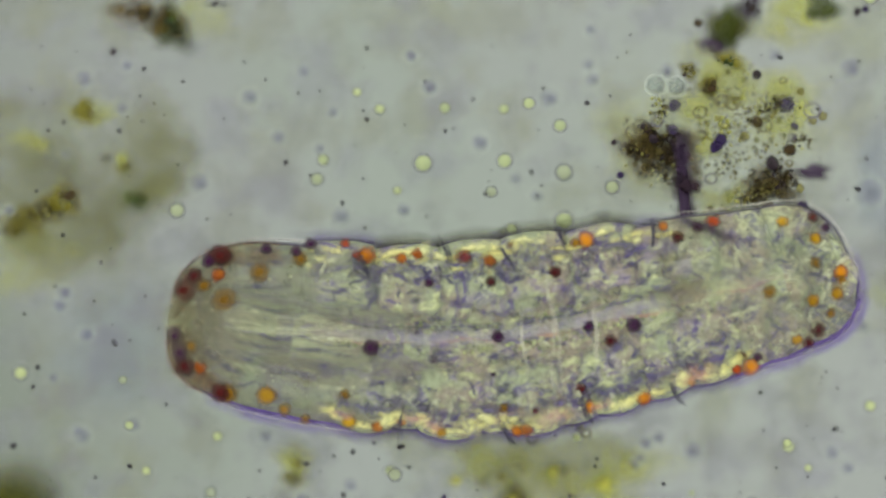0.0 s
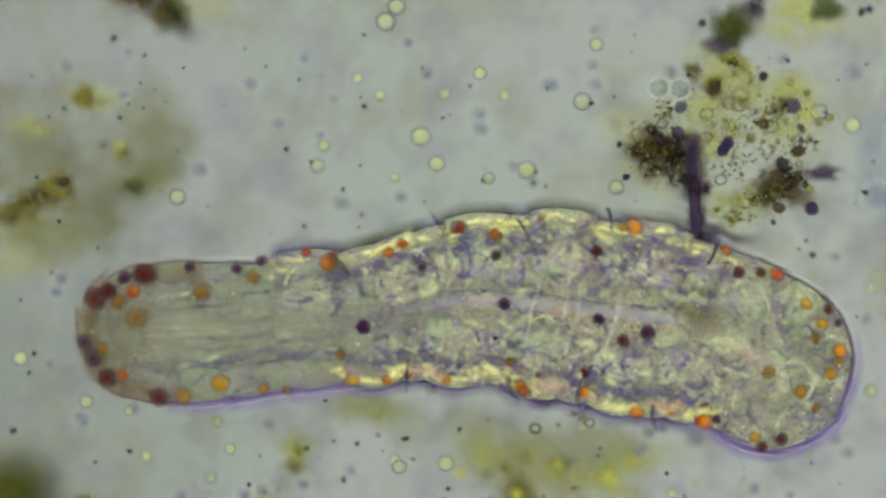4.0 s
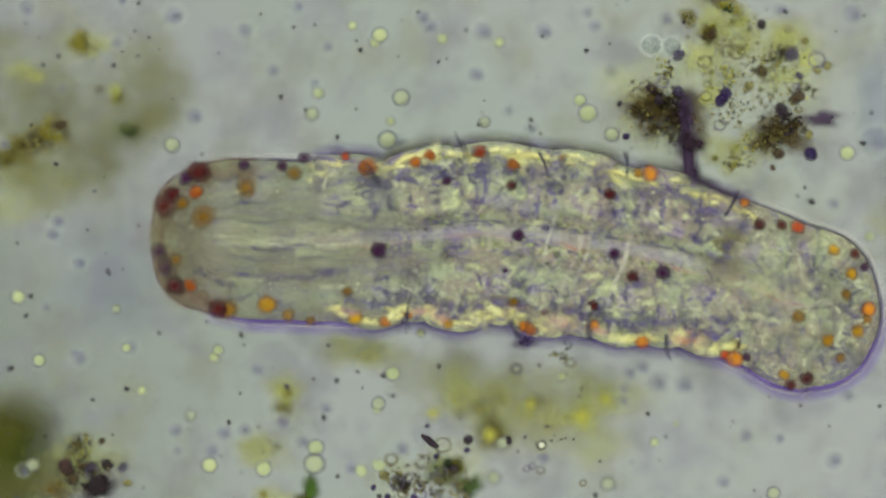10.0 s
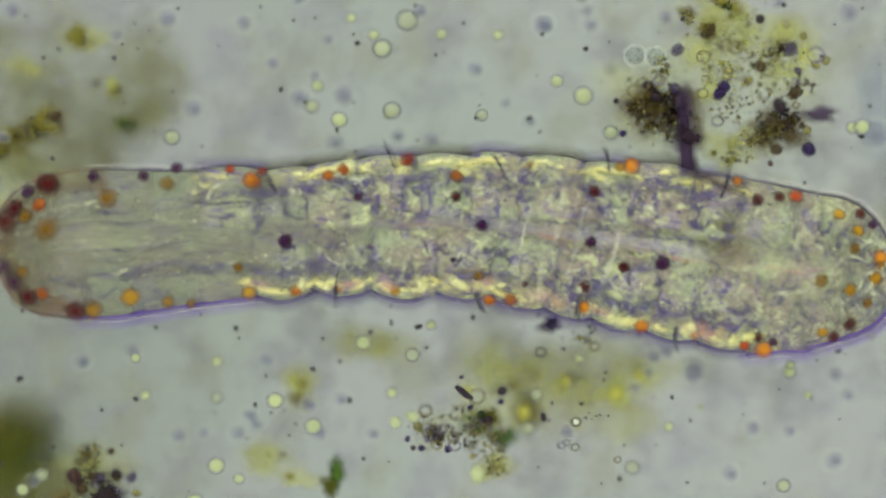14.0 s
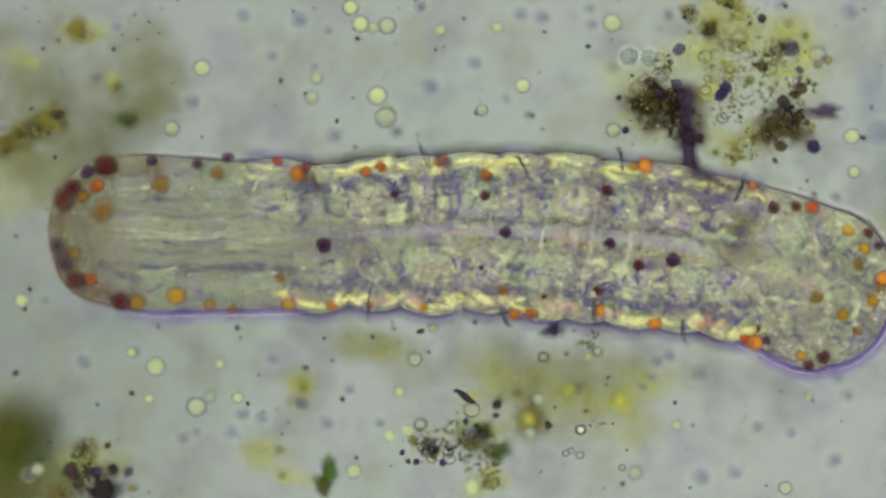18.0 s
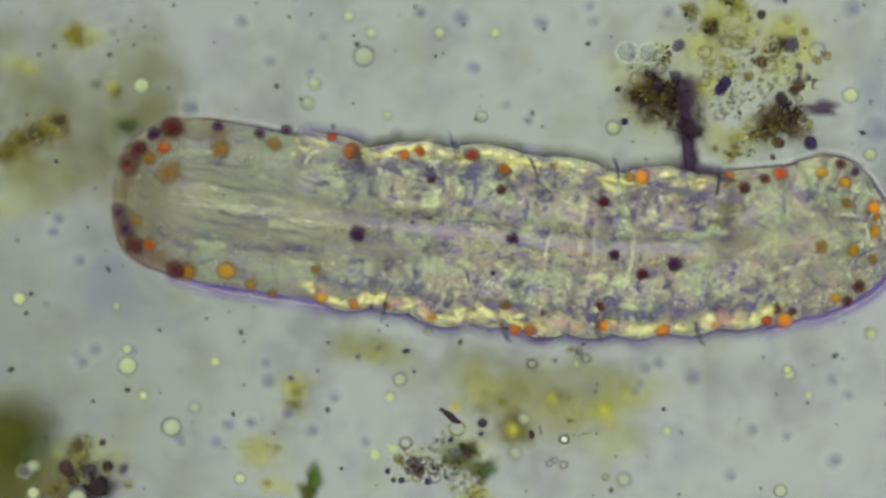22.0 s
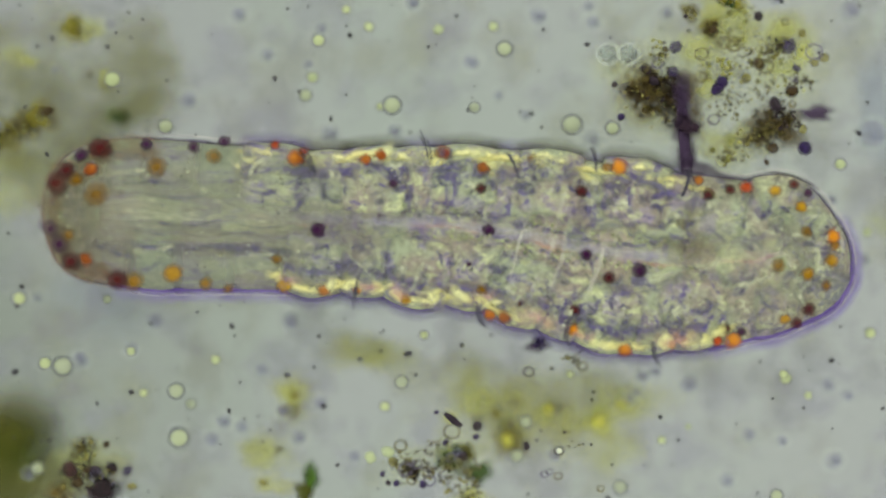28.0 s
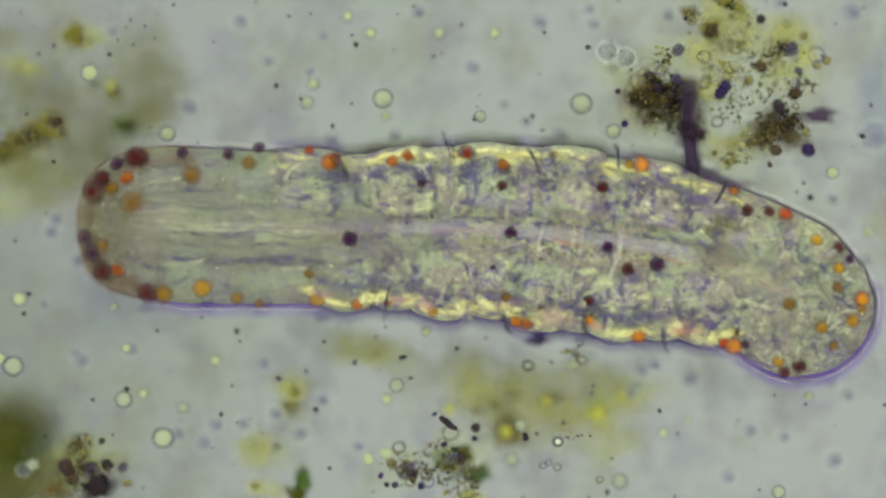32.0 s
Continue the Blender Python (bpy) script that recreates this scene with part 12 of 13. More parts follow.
    glide(cells[62], -90, ((0, 336, -253, 0), (2, 336, -253, 0), (4.5, 345, -260, 0), (5.5, 346, -265, 0), (6.5, 334, -288, 0), (7.5, 321, -280, 0), (8.5, 329, -262, 0), (9.5, 323, -284, 0), (10.5, 315, -252, 0), (11.5, 328, -268, 0), (12.5, 338, -254, 0), (13.5, 321, -249, 0), (14.5, 356, -243, 0), (17, 341, -268, 0), (18, 351, -243, 0), (19, 363, -242, 0), (20, 328, -257, 0), (21, 328, -290, 0), (22, 336, -251, 0), (23, 352, -252, 0), (24, 321, -253, 0), (25, 318, -256, 0), (27.5, 318, -261, 0), (28.5, 340, -267, 0), (29.5, 341, -248, 0), (30.5, 333, -270, 0), (31.5, 329, -252, 0), (32, 331, -254, 0)))
    glide(cells[63], -90, ((0, -747, -91, 0), (5.5, -747, -91, 0), (6.5, -745, -81, 0), (7.5, -750, -84, 0), (8.5, -744, -88, 0), (9.5, -756, -80, 0), (10.5, -746, -89, 0), (11.5, -749, -86, 0), (13.5, -748, -89, 0), (14.5, -748, -88, 0), (17, -754, -82, 0), (18, -745, -91, 0), (19, -746, -91, 0), (20, -752, -86, 0), (21, -754, -83, 0), (23, -744, -92, 0), (24, -751, -89, 0), (25, -749, -86, 0), (27.5, -752, -87, 0), (28.5, -747, -88, 0), (29.5, -749, -89, 0), (30.5, -752, -84, 0), (32, -749, -88, 0)))
    glide(cells[64], -90, ((0, -320, -326, 0), (4.5, -320, -326, 0), (5.5, -303, -320, 0), (6.5, -326, -320, 0), (7.5, -337, -318, 0), (8.5, -328, -320, 0), (9.5, -363, -320, 0), (10.5, -337, -320, 0), (11.5, -346, -319, 0), (12.5, -334, -309, 0), (13.5, -344, -319, 0), (14.5, -319, -300, 0), (17, -338, -314, 0), (18, -321, -298, 0), (19, -308, -289, 0), (20, -341, -320, 0), (21, -360, -310, 0), (22, -340, -307, 0), (23, -323, -293, 0), (24, -353, -320, 0), (25, -367, -287, 0), (27.5, -366, -320, 0), (28.5, -344, -309, 0), (29.5, -341, -314, 0), (30.5, -361, -309, 0), (31.5, -351, -315, 0), (32, -354, -310, 0)))
    glide(cells[65], -90, ((0, 716, -259, 0), (32, 716, -259, 0)))
    glide(cells[66], -90, ((0, -112, 376, 0), (1, -113, 382, 0), (2, -109, 375, 0), (4.5, -113, 374, 0), (5.5, -122, 375, 0), (6.5, -122, 369, 0), (7.5, -115, 367, 0), (8.5, -122, 375, 0), (9.5, -116, 361, 0), (10.5, -126, 370, 0), (11.5, -127, 369, 0), (12.5, -129, 389, 0), (13.5, -121, 370, 0), (14.5, -124, 387, 0), (17, -119, 381, 0), (18, -124, 392, 0), (19, -126, 396, 0), (20, -124, 381, 0), (21, -110, 370, 0), (22, -127, 382, 0), (23, -132, 396, 0), (24, -122, 373, 0), (25, -132, 382, 0), (27.5, -124, 384, 0), (28.5, -138, 402, 0), (29.5, -135, 398, 0), (30.5, -130, 386, 0), (31.5, -142, 367, 0), (32, -129, 382, 0)))
    glide(cells[67], -90, ((0, -292, 326, 0), (1, -293, 332, 0), (2, -289, 325, 0), (4.5, -293, 324, 0), (5.5, -302, 325, 0), (6.5, -302, 319, 0), (7.5, -295, 317, 0), (8.5, -302, 325, 0), (9.5, -296, 311, 0), (10.5, -306, 320, 0), (11.5, -307, 319, 0), (12.5, -309, 339, 0), (13.5, -301, 320, 0), (14.5, -304, 337, 0), (17, -299, 331, 0), (18, -304, 342, 0), (19, -306, 346, 0), (20, -304, 331, 0), (21, -290, 320, 0), (22, -307, 332, 0), (23, -312, 346, 0), (24, -302, 323, 0), (25, -312, 332, 0), (27.5, -304, 334, 0), (28.5, -318, 352, 0), (29.5, -315, 348, 0), (30.5, -310, 336, 0), (31.5, -322, 317, 0), (32, -309, 332, 0)))
    glide(cells[68], -90, ((0, 66, 317, 0), (1, 65, 322, 0), (2, 68, 316, 0), (4.5, 65, 315, 0), (5.5, 57, 316, 0), (6.5, 57, 311, 0), (7.5, 63, 310, 0), (8.5, 57, 316, 0), (9.5, 62, 305, 0), (10.5, 55, 312, 0), (11.5, 54, 311, 0), (12.5, 52, 327, 0), (13.5, 58, 312, 0), (14.5, 56, 326, 0), (17, 60, 321, 0), (18, 56, 330, 0), (19, 55, 333, 0), (20, 56, 321, 0), (21, 67, 312, 0), (22, 54, 322, 0), (23, 50, 333, 0), (24, 57, 315, 0), (25, 50, 322, 0), (27.5, 56, 323, 0), (28.5, 45, 338, 0), (29.5, 47, 334, 0), (30.5, 51, 325, 0), (31.5, 41, 310, 0), (32, 52, 322, 0)))
    glide(cells[69], -90, ((0, 3, 378, 0), (1, 2, 382, 0), (2, 5, 377, 0), (4.5, 2, 376, 0), (5.5, -3, 377, 0), (6.5, -3, 374, 0), (7.5, 1, 373, 0), (8.5, -3, 377, 0), (9.5, 1, 369, 0), (10.5, -5, 375, 0), (11.5, -6, 374, 0), (12.5, -7, 386, 0), (13.5, -2, 375, 0), (14.5, -4, 385, 0), (17, -1, 381, 0), (18, -4, 387, 0), (19, -5, 390, 0), (20, -4, 381, 0), (21, 4, 375, 0), (22, -6, 382, 0), (23, -9, 390, 0), (24, -3, 376, 0), (25, -9, 382, 0), (27.5, -4, 383, 0), (28.5, -12, 394, 0), (29.5, -10, 391, 0), (30.5, -8, 384, 0), (31.5, -15, 373, 0), (32, -7, 382, 0)))
    glide(cells[70], -90, ((0, -69, 198, 0), (1, -74, 203, 0), (2, -70, 196, 0), (5.5, -78, 194, 0), (6.5, -75, 189, 0), (7.5, -71, 191, 0), (8.5, -79, 196, 0), (9.5, -73, 186, 0), (10.5, -82, 194, 0), (11.5, -82, 192, 0), (12.5, -89, 210, 0), (13.5, -78, 194, 0), (14.5, -82, 207, 0), (17, -73, 200, 0), (19, -90, 217, 0), (20, -80, 200, 0), (21, -67, 193, 0), (22, -82, 202, 0), (23, -95, 216, 0), (24, -81, 195, 0), (25, -84, 200, 0), (27.5, -81, 202, 0), (28.5, -90, 216, 0), (29.5, -90, 212, 0), (30.5, -82, 200, 0), (31.5, -91, 193, 0), (32, -85, 201, 0)))
    glide(cells[71], -90, ((0, -342, 396, 0), (1, -343, 402, 0), (2, -339, 395, 0), (4.5, -343, 394, 0), (5.5, -352, 395, 0), (6.5, -352, 389, 0), (7.5, -345, 387, 0), (8.5, -352, 395, 0), (9.5, -346, 381, 0), (10.5, -356, 390, 0), (11.5, -357, 389, 0), (12.5, -359, 409, 0), (13.5, -351, 390, 0), (14.5, -354, 407, 0), (17, -349, 401, 0), (18, -354, 412, 0), (19, -356, 416, 0), (20, -354, 401, 0), (21, -340, 390, 0), (22, -357, 402, 0), (23, -362, 416, 0), (24, -352, 393, 0), (25, -362, 402, 0), (27.5, -354, 404, 0), (28.5, -368, 422, 0), (29.5, -365, 418, 0), (30.5, -360, 406, 0), (31.5, -372, 387, 0), (32, -359, 402, 0)))
    glide(cells[72], -90, ((0, -212, 286, 0), (1, -213, 292, 0), (2, -209, 285, 0), (4.5, -213, 284, 0), (5.5, -222, 285, 0), (6.5, -222, 279, 0), (7.5, -215, 277, 0), (8.5, -222, 285, 0), (9.5, -216, 271, 0), (10.5, -226, 280, 0), (11.5, -227, 279, 0), (12.5, -229, 299, 0), (13.5, -221, 280, 0), (14.5, -224, 297, 0), (17, -219, 291, 0), (18, -224, 302, 0), (19, -226, 306, 0), (20, -224, 291, 0), (21, -210, 280, 0), (22, -227, 292, 0), (23, -232, 306, 0), (24, -222, 283, 0), (25, -232, 292, 0), (27.5, -224, 294, 0), (28.5, -238, 312, 0), (29.5, -235, 308, 0), (30.5, -230, 296, 0), (31.5, -242, 277, 0), (32, -229, 292, 0)))
    glide(cells[73], -90, ((0, 165, 222, 0), (1, 158, 228, 0), (2, 164, 220, 0), (5.5, 153, 218, 0), (6.5, 157, 211, 0), (7.5, 162, 213, 0), (8.5, 152, 220, 0), (9.5, 160, 208, 0), (10.5, 149, 218, 0), (11.5, 148, 215, 0), (12.5, 140, 237, 0), (13.5, 154, 218, 0), (14.5, 149, 233, 0), (17, 160, 224, 0), (18, 149, 237, 0), (19, 138, 246, 0), (20, 151, 225, 0), (21, 167, 216, 0), (22, 149, 228, 0), (23, 132, 244, 0), (24, 150, 218, 0), (25, 146, 225, 0), (27.5, 150, 228, 0), (28.5, 139, 244, 0), (29.5, 138, 240, 0), (30.5, 148, 225, 0), (31.5, 137, 216, 0), (32, 145, 226, 0)))
    glide(cells[74], -90, ((0, 265, 428, 0), (1, 276, 407, 0), (2, 271, 402, 0), (4.5, 270, 390, 0), (5.5, 267, 383, 0), (6.5, 267, 422, 0), (7.5, 276, 413, 0), (8.5, 273, 404, 0), (9.5, 274, 402, 0), (10.5, 265, 389, 0), (11.5, 268, 393, 0), (12.5, 264, 384, 0), (13.5, 262, 401, 0), (14.5, 262, 393, 0), (17, 268, 401, 0), (18, 264, 398, 0), (19, 262, 390, 0), (20, 273, 399, 0), (21, 273, 406, 0), (22, 267, 404, 0), (23, 268, 401, 0), (24, 261, 372, 0), (25, 273, 387, 0), (27.5, 268, 401, 0), (28.5, 265, 402, 0), (29.5, 267, 398, 0), (30.5, 270, 399, 0), (31.5, 270, 398, 0), (32, 267, 398, 0)))
    glide(cells[75], -90, ((0, -152, 406, 0), (1, -153, 412, 0), (2, -149, 405, 0), (4.5, -153, 404, 0), (5.5, -162, 405, 0), (6.5, -162, 399, 0), (7.5, -155, 397, 0), (8.5, -162, 405, 0), (9.5, -156, 391, 0), (10.5, -166, 400, 0), (11.5, -167, 399, 0), (12.5, -169, 419, 0), (13.5, -161, 400, 0), (14.5, -164, 417, 0), (17, -159, 411, 0), (18, -164, 422, 0), (19, -166, 426, 0), (20, -164, 411, 0), (21, -150, 400, 0), (22, -167, 412, 0), (23, -172, 426, 0), (24, -162, 403, 0), (25, -172, 412, 0), (27.5, -164, 414, 0), (28.5, -178, 432, 0), (29.5, -175, 428, 0), (30.5, -170, 416, 0), (31.5, -182, 397, 0), (32, -169, 412, 0)))
    glide(cells[76], -90, ((0, -638, -202, 0), (5.5, -638, -202, 0), (6.5, -635, -190, 0), (7.5, -641, -193, 0), (8.5, -634, -198, 0), (9.5, -649, -188, 0), (10.5, -636, -199, 0), (11.5, -640, -195, 0), (13.5, -639, -199, 0), (14.5, -639, -198, 0), (17, -646, -191, 0), (18, -635, -202, 0), (19, -636, -202, 0), (20, -643, -195, 0), (21, -646, -192, 0), (22, -640, -199, 0), (23, -634, -203, 0), (24, -642, -199, 0), (25, -640, -195, 0), (27.5, -643, -196, 0), (28.5, -638, -197, 0), (29.5, -640, -199, 0), (30.5, -644, -194, 0), (32, -640, -197, 0)))
    glide(cells[77], -90, ((0, -548, -182, 0), (5.5, -548, -182, 0), (6.5, -545, -170, 0), (7.5, -551, -173, 0), (8.5, -544, -178, 0), (9.5, -559, -168, 0), (10.5, -546, -179, 0), (11.5, -550, -175, 0), (13.5, -549, -179, 0), (14.5, -549, -178, 0), (17, -556, -171, 0), (18, -545, -182, 0), (19, -546, -182, 0), (20, -553, -175, 0), (21, -556, -172, 0), (22, -550, -179, 0), (23, -544, -183, 0), (24, -552, -179, 0), (25, -550, -175, 0), (27.5, -553, -176, 0), (28.5, -548, -177, 0), (29.5, -550, -179, 0), (30.5, -554, -174, 0), (32, -550, -177, 0)))
    glide(cells[78], -90, ((0, -399, -203, 0), (5.5, -399, -203, 0), (6.5, -395, -187, 0), (7.5, -404, -190, 0), (8.5, -394, -198, 0), (9.5, -414, -184, 0), (10.5, -396, -199, 0), (11.5, -401, -194, 0), (13.5, -400, -199, 0), (14.5, -400, -198, 0), (17, -410, -188, 0), (18, -395, -203, 0), (19, -396, -203, 0), (20, -406, -194, 0), (21, -410, -189, 0), (22, -403, -199, 0), (23, -394, -204, 0), (24, -405, -199, 0), (25, -403, -194, 0), (27.5, -406, -195, 0), (28.5, -399, -197, 0), (29.5, -401, -199, 0), (30.5, -407, -192, 0), (31.5, -404, -197, 0), (32, -403, -197, 0)))
    glide(cells[79], -90, ((0, -314, -202, 0), (2, -314, -202, 0), (4.5, -307, -208, 0), (5.5, -306, -212, 0), (6.5, -315, -230, 0), (7.5, -326, -224, 0), (8.5, -320, -209, 0), (9.5, -324, -227, 0), (10.5, -331, -201, 0), (11.5, -320, -214, 0), (12.5, -313, -203, 0), (13.5, -326, -199, 0), (14.5, -298, -194, 0), (17, -310, -214, 0), (18, -302, -194, 0), (19, -293, -193, 0), (20, -320, -205, 0), (21, -320, -231, 0), (22, -314, -201, 0), (23, -301, -201, 0), (24, -326, -202, 0), (25, -329, -204, 0), (27.5, -329, -209, 0), (28.5, -311, -214, 0), (29.5, -310, -198, 0), (30.5, -316, -216, 0), (31.5, -319, -201, 0), (32, -318, -203, 0)))
    glide(cells[80], -90, ((0, -164, -289, 0), (4.5, -164, -289, 0), (5.5, -140, -281, 0), (6.5, -173, -281, 0), (7.5, -189, -278, 0), (8.5, -175, -281, 0), (9.5, -225, -281, 0), (10.5, -189, -281, 0), (11.5, -201, -279, 0), (12.5, -184, -265, 0), (13.5, -198, -279, 0), (14.5, -162, -252, 0), (17, -190, -271, 0), (18, -166, -248, 0), (19, -147, -236, 0), (20, -195, -281, 0), (21, -221, -267, 0), (22, -193, -262, 0), (23, -169, -242, 0), (24, -212, -281, 0), (25, -231, -233, 0), (27.5, -230, -281, 0), (28.5, -198, -265, 0), (29.5, -195, -271, 0), (30.5, -222, -265, 0), (31.5, -208, -273, 0), (32, -213, -267, 0)))
    glide(cells[81], -90, ((0, -94, -264, 0), (2, -94, -264, 0), (4.5, -83, -273, 0), (5.5, -82, -278, 0), (6.5, -96, -306, 0), (7.5, -112, -297, 0), (8.5, -102, -275, 0), (9.5, -110, -301, 0), (10.5, -119, -263, 0), (11.5, -103, -282, 0), (12.5, -92, -265, 0), (13.5, -111, -259, 0), (14.5, -70, -252, 0), (17, -88, -282, 0), (18, -77, -252, 0), (19, -62, -251, 0), (20, -103, -268, 0), (21, -103, -308, 0), (22, -94, -262, 0), (23, -75, -263, 0), (24, -111, -264, 0), (25, -116, -267, 0), (27.5, -116, -274, 0), (28.5, -89, -281, 0), (29.5, -88, -258, 0), (30.5, -98, -284, 0), (31.5, -102, -263, 0), (32, -100, -265, 0)))
    glide(cells[82], -90, ((0, -204, -349, 0), (4.5, -204, -349, 0), (5.5, -180, -341, 0), (6.5, -213, -341, 0), (7.5, -229, -338, 0), (8.5, -215, -341, 0), (9.5, -265, -341, 0), (10.5, -229, -341, 0), (11.5, -241, -339, 0), (12.5, -224, -325, 0), (13.5, -238, -339, 0), (14.5, -202, -312, 0), (17, -230, -331, 0), (18, -206, -308, 0), (19, -187, -296, 0), (20, -235, -341, 0), (21, -261, -327, 0), (22, -233, -322, 0), (23, -209, -302, 0), (24, -252, -341, 0), (25, -271, -293, 0), (27.5, -270, -341, 0), (28.5, -238, -325, 0), (29.5, -235, -331, 0), (30.5, -262, -325, 0), (31.5, -248, -333, 0), (32, -253, -327, 0)))
    glide(cells[83], -90, ((0, 546, -321, 0), (2, 546, -321, 0), (5.5, 552, -329, 0), (6.5, 545, -342, 0), (7.5, 537, -338, 0), (8.5, 542, -327, 0), (9.5, 538, -340, 0), (10.5, 534, -321, 0), (11.5, 541, -330, 0), (12.5, 547, -322, 0), (13.5, 537, -319, 0), (14.5, 558, -315, 0), (17, 549, -330, 0), (18, 555, -315, 0), (19, 562, -315, 0), (20, 541, -324, 0), (21, 541, -343, 0), (22, 546, -320, 0), (23, 556, -321, 0), (24, 537, -321, 0), (25, 535, -323, 0), (27.5, 535, -326, 0), (28.5, 548, -330, 0), (29.5, 549, -319, 0), (30.5, 544, -331, 0), (31.5, 542, -321, 0), (32, 543, -322, 0)))
    glide(cells[84], -90, ((0, 646, -259, 0), (32, 646, -259, 0)))
    glide(cells[85], -90, ((0, 506, -401, 0), (2, 506, -401, 0), (5.5, 512, -409, 0), (6.5, 505, -422, 0), (7.5, 497, -418, 0), (8.5, 502, -407, 0), (9.5, 498, -420, 0), (10.5, 494, -401, 0), (11.5, 501, -410, 0), (12.5, 507, -402, 0), (13.5, 497, -399, 0), (14.5, 518, -395, 0), (17, 509, -410, 0), (18, 515, -395, 0), (19, 522, -395, 0), (20, 501, -404, 0), (21, 501, -423, 0), (22, 506, -400, 0), (23, 516, -401, 0), (24, 497, -401, 0), (25, 495, -403, 0), (27.5, 495, -406, 0), (28.5, 508, -410, 0), (29.5, 509, -399, 0), (30.5, 504, -411, 0), (31.5, 502, -401, 0), (32, 503, -402, 0)))
    glide(cells[86], -90, ((0, 740, -8, 0), (1, 744, -16, 0), (2, 745, -20, 0), (4.5, 747, -23, 0), (5.5, 745, -26, 0), (6.5, 740, -7, 0), (7.5, 742, -14, 0), (8.5, 745, -17, 0), (10.5, 746, -24, 0), (11.5, 747, -23, 0), (12.5, 746, -25, 0), (13.5, 744, -18, 0), (14.5, 746, -20, 0), (17, 740, -21, 0), (18, 748, -17, 0), (19, 747, -22, 0), (21, 742, -21, 0), (22, 747, -15, 0), (23, 745, -18, 0), (24, 747, -31, 0), (25, 751, -23, 0), (27.5, 745, -18, 0), (28.5, 742, -18, 0), (31.5, 745, -21, 0), (32, 745, -20, 0)))
    glide(cells[87], -90, ((0, 396, -324, 0), (2, 396, -324, 0), (4.5, 407, -333, 0), (5.5, 408, -338, 0), (6.5, 394, -366, 0), (7.5, 378, -357, 0), (8.5, 388, -335, 0), (9.5, 380, -361, 0), (10.5, 371, -323, 0), (11.5, 387, -342, 0), (12.5, 398, -325, 0), (13.5, 379, -319, 0), (14.5, 420, -312, 0), (17, 402, -342, 0), (18, 413, -312, 0), (19, 428, -311, 0), (20, 387, -328, 0), (21, 387, -368, 0), (22, 396, -322, 0), (23, 415, -323, 0), (24, 379, -324, 0), (25, 374, -327, 0), (27.5, 374, -334, 0), (28.5, 401, -341, 0), (29.5, 402, -318, 0), (30.5, 392, -344, 0), (31.5, 388, -323, 0), (32, 390, -325, 0)))
    glide(cells[88], -90, ((0, -134, -367, 0), (2, -134, -367, 0), (4.5, -116, -382, 0), (5.5, -114, -391, 0), (6.5, -137, -437, 0), (7.5, -165, -422, 0), (8.5, -148, -385, 0), (9.5, -165, -436, 0), (10.5, -157, -341, 0), (11.5, -146, -359, 0), (12.5, -125, -339, 0), (13.5, -158, -341, 0), (14.5, -88, -313, 0), (17, -136, -384, 0), (18, -112, -308, 0), (19, -83, -320, 0), (20, -159, -360, 0), (21, -167, -406, 0), (22, -138, -341, 0), (23, -109, -323, 0), (24, -172, -341, 0), (25, -187, -328, 0), (27.5, -181, -366, 0), (28.5, -132, -366, 0), (29.5, -129, -349, 0), (30.5, -152, -370, 0), (31.5, -147, -344, 0), (32, -150, -349, 0)))
    glide(cells[89], -90, ((0, 214, -339, 0), (2, 214, -339, 0), (4.5, 232, -354, 0), (5.5, 234, -363, 0), (6.5, 211, -409, 0), (7.5, 183, -394, 0), (8.5, 200, -357, 0), (9.5, 188, -401, 0), (10.5, 173, -337, 0), (11.5, 199, -369, 0), (12.5, 217, -342, 0), (13.5, 185, -331, 0), (14.5, 254, -319, 0), (17, 225, -369, 0), (18, 243, -319, 0), (19, 268, -317, 0), (20, 199, -346, 0), (21, 199, -412, 0), (22, 214, -336, 0), (23, 246, -337, 0), (24, 185, -339, 0), (25, 177, -345, 0), (27.5, 177, -356, 0), (28.5, 222, -368, 0), (29.5, 225, -330, 0), (30.5, 208, -372, 0), (31.5, 200, -337, 0), (32, 203, -340, 0)))
    glide(cells[90], -90, ((0, 236, -205, 0), (2, 236, -205, 0), (4.5, 249, -215, 0), (5.5, 250, -221, 0), (6.5, 234, -254, 0), (7.5, 215, -243, 0), (8.5, 226, -217, 0), (9.5, 218, -248, 0), (10.5, 207, -203, 0), (11.5, 225, -226, 0), (12.5, 238, -206, 0), (13.5, 216, -199, 0), (14.5, 264, -190, 0), (17, 243, -226, 0), (18, 256, -190, 0), (19, 274, -189, 0), (20, 225, -210, 0), (21, 225, -256, 0), (22, 236, -202, 0), (23, 259, -203, 0), (24, 216, -204, 0), (25, 210, -209, 0), (27.5, 210, -216, 0), (28.5, 241, -225, 0), (29.5, 244, -198, 0), (30.5, 232, -228, 0), (31.5, 226, -203, 0), (32, 229, -205, 0)))
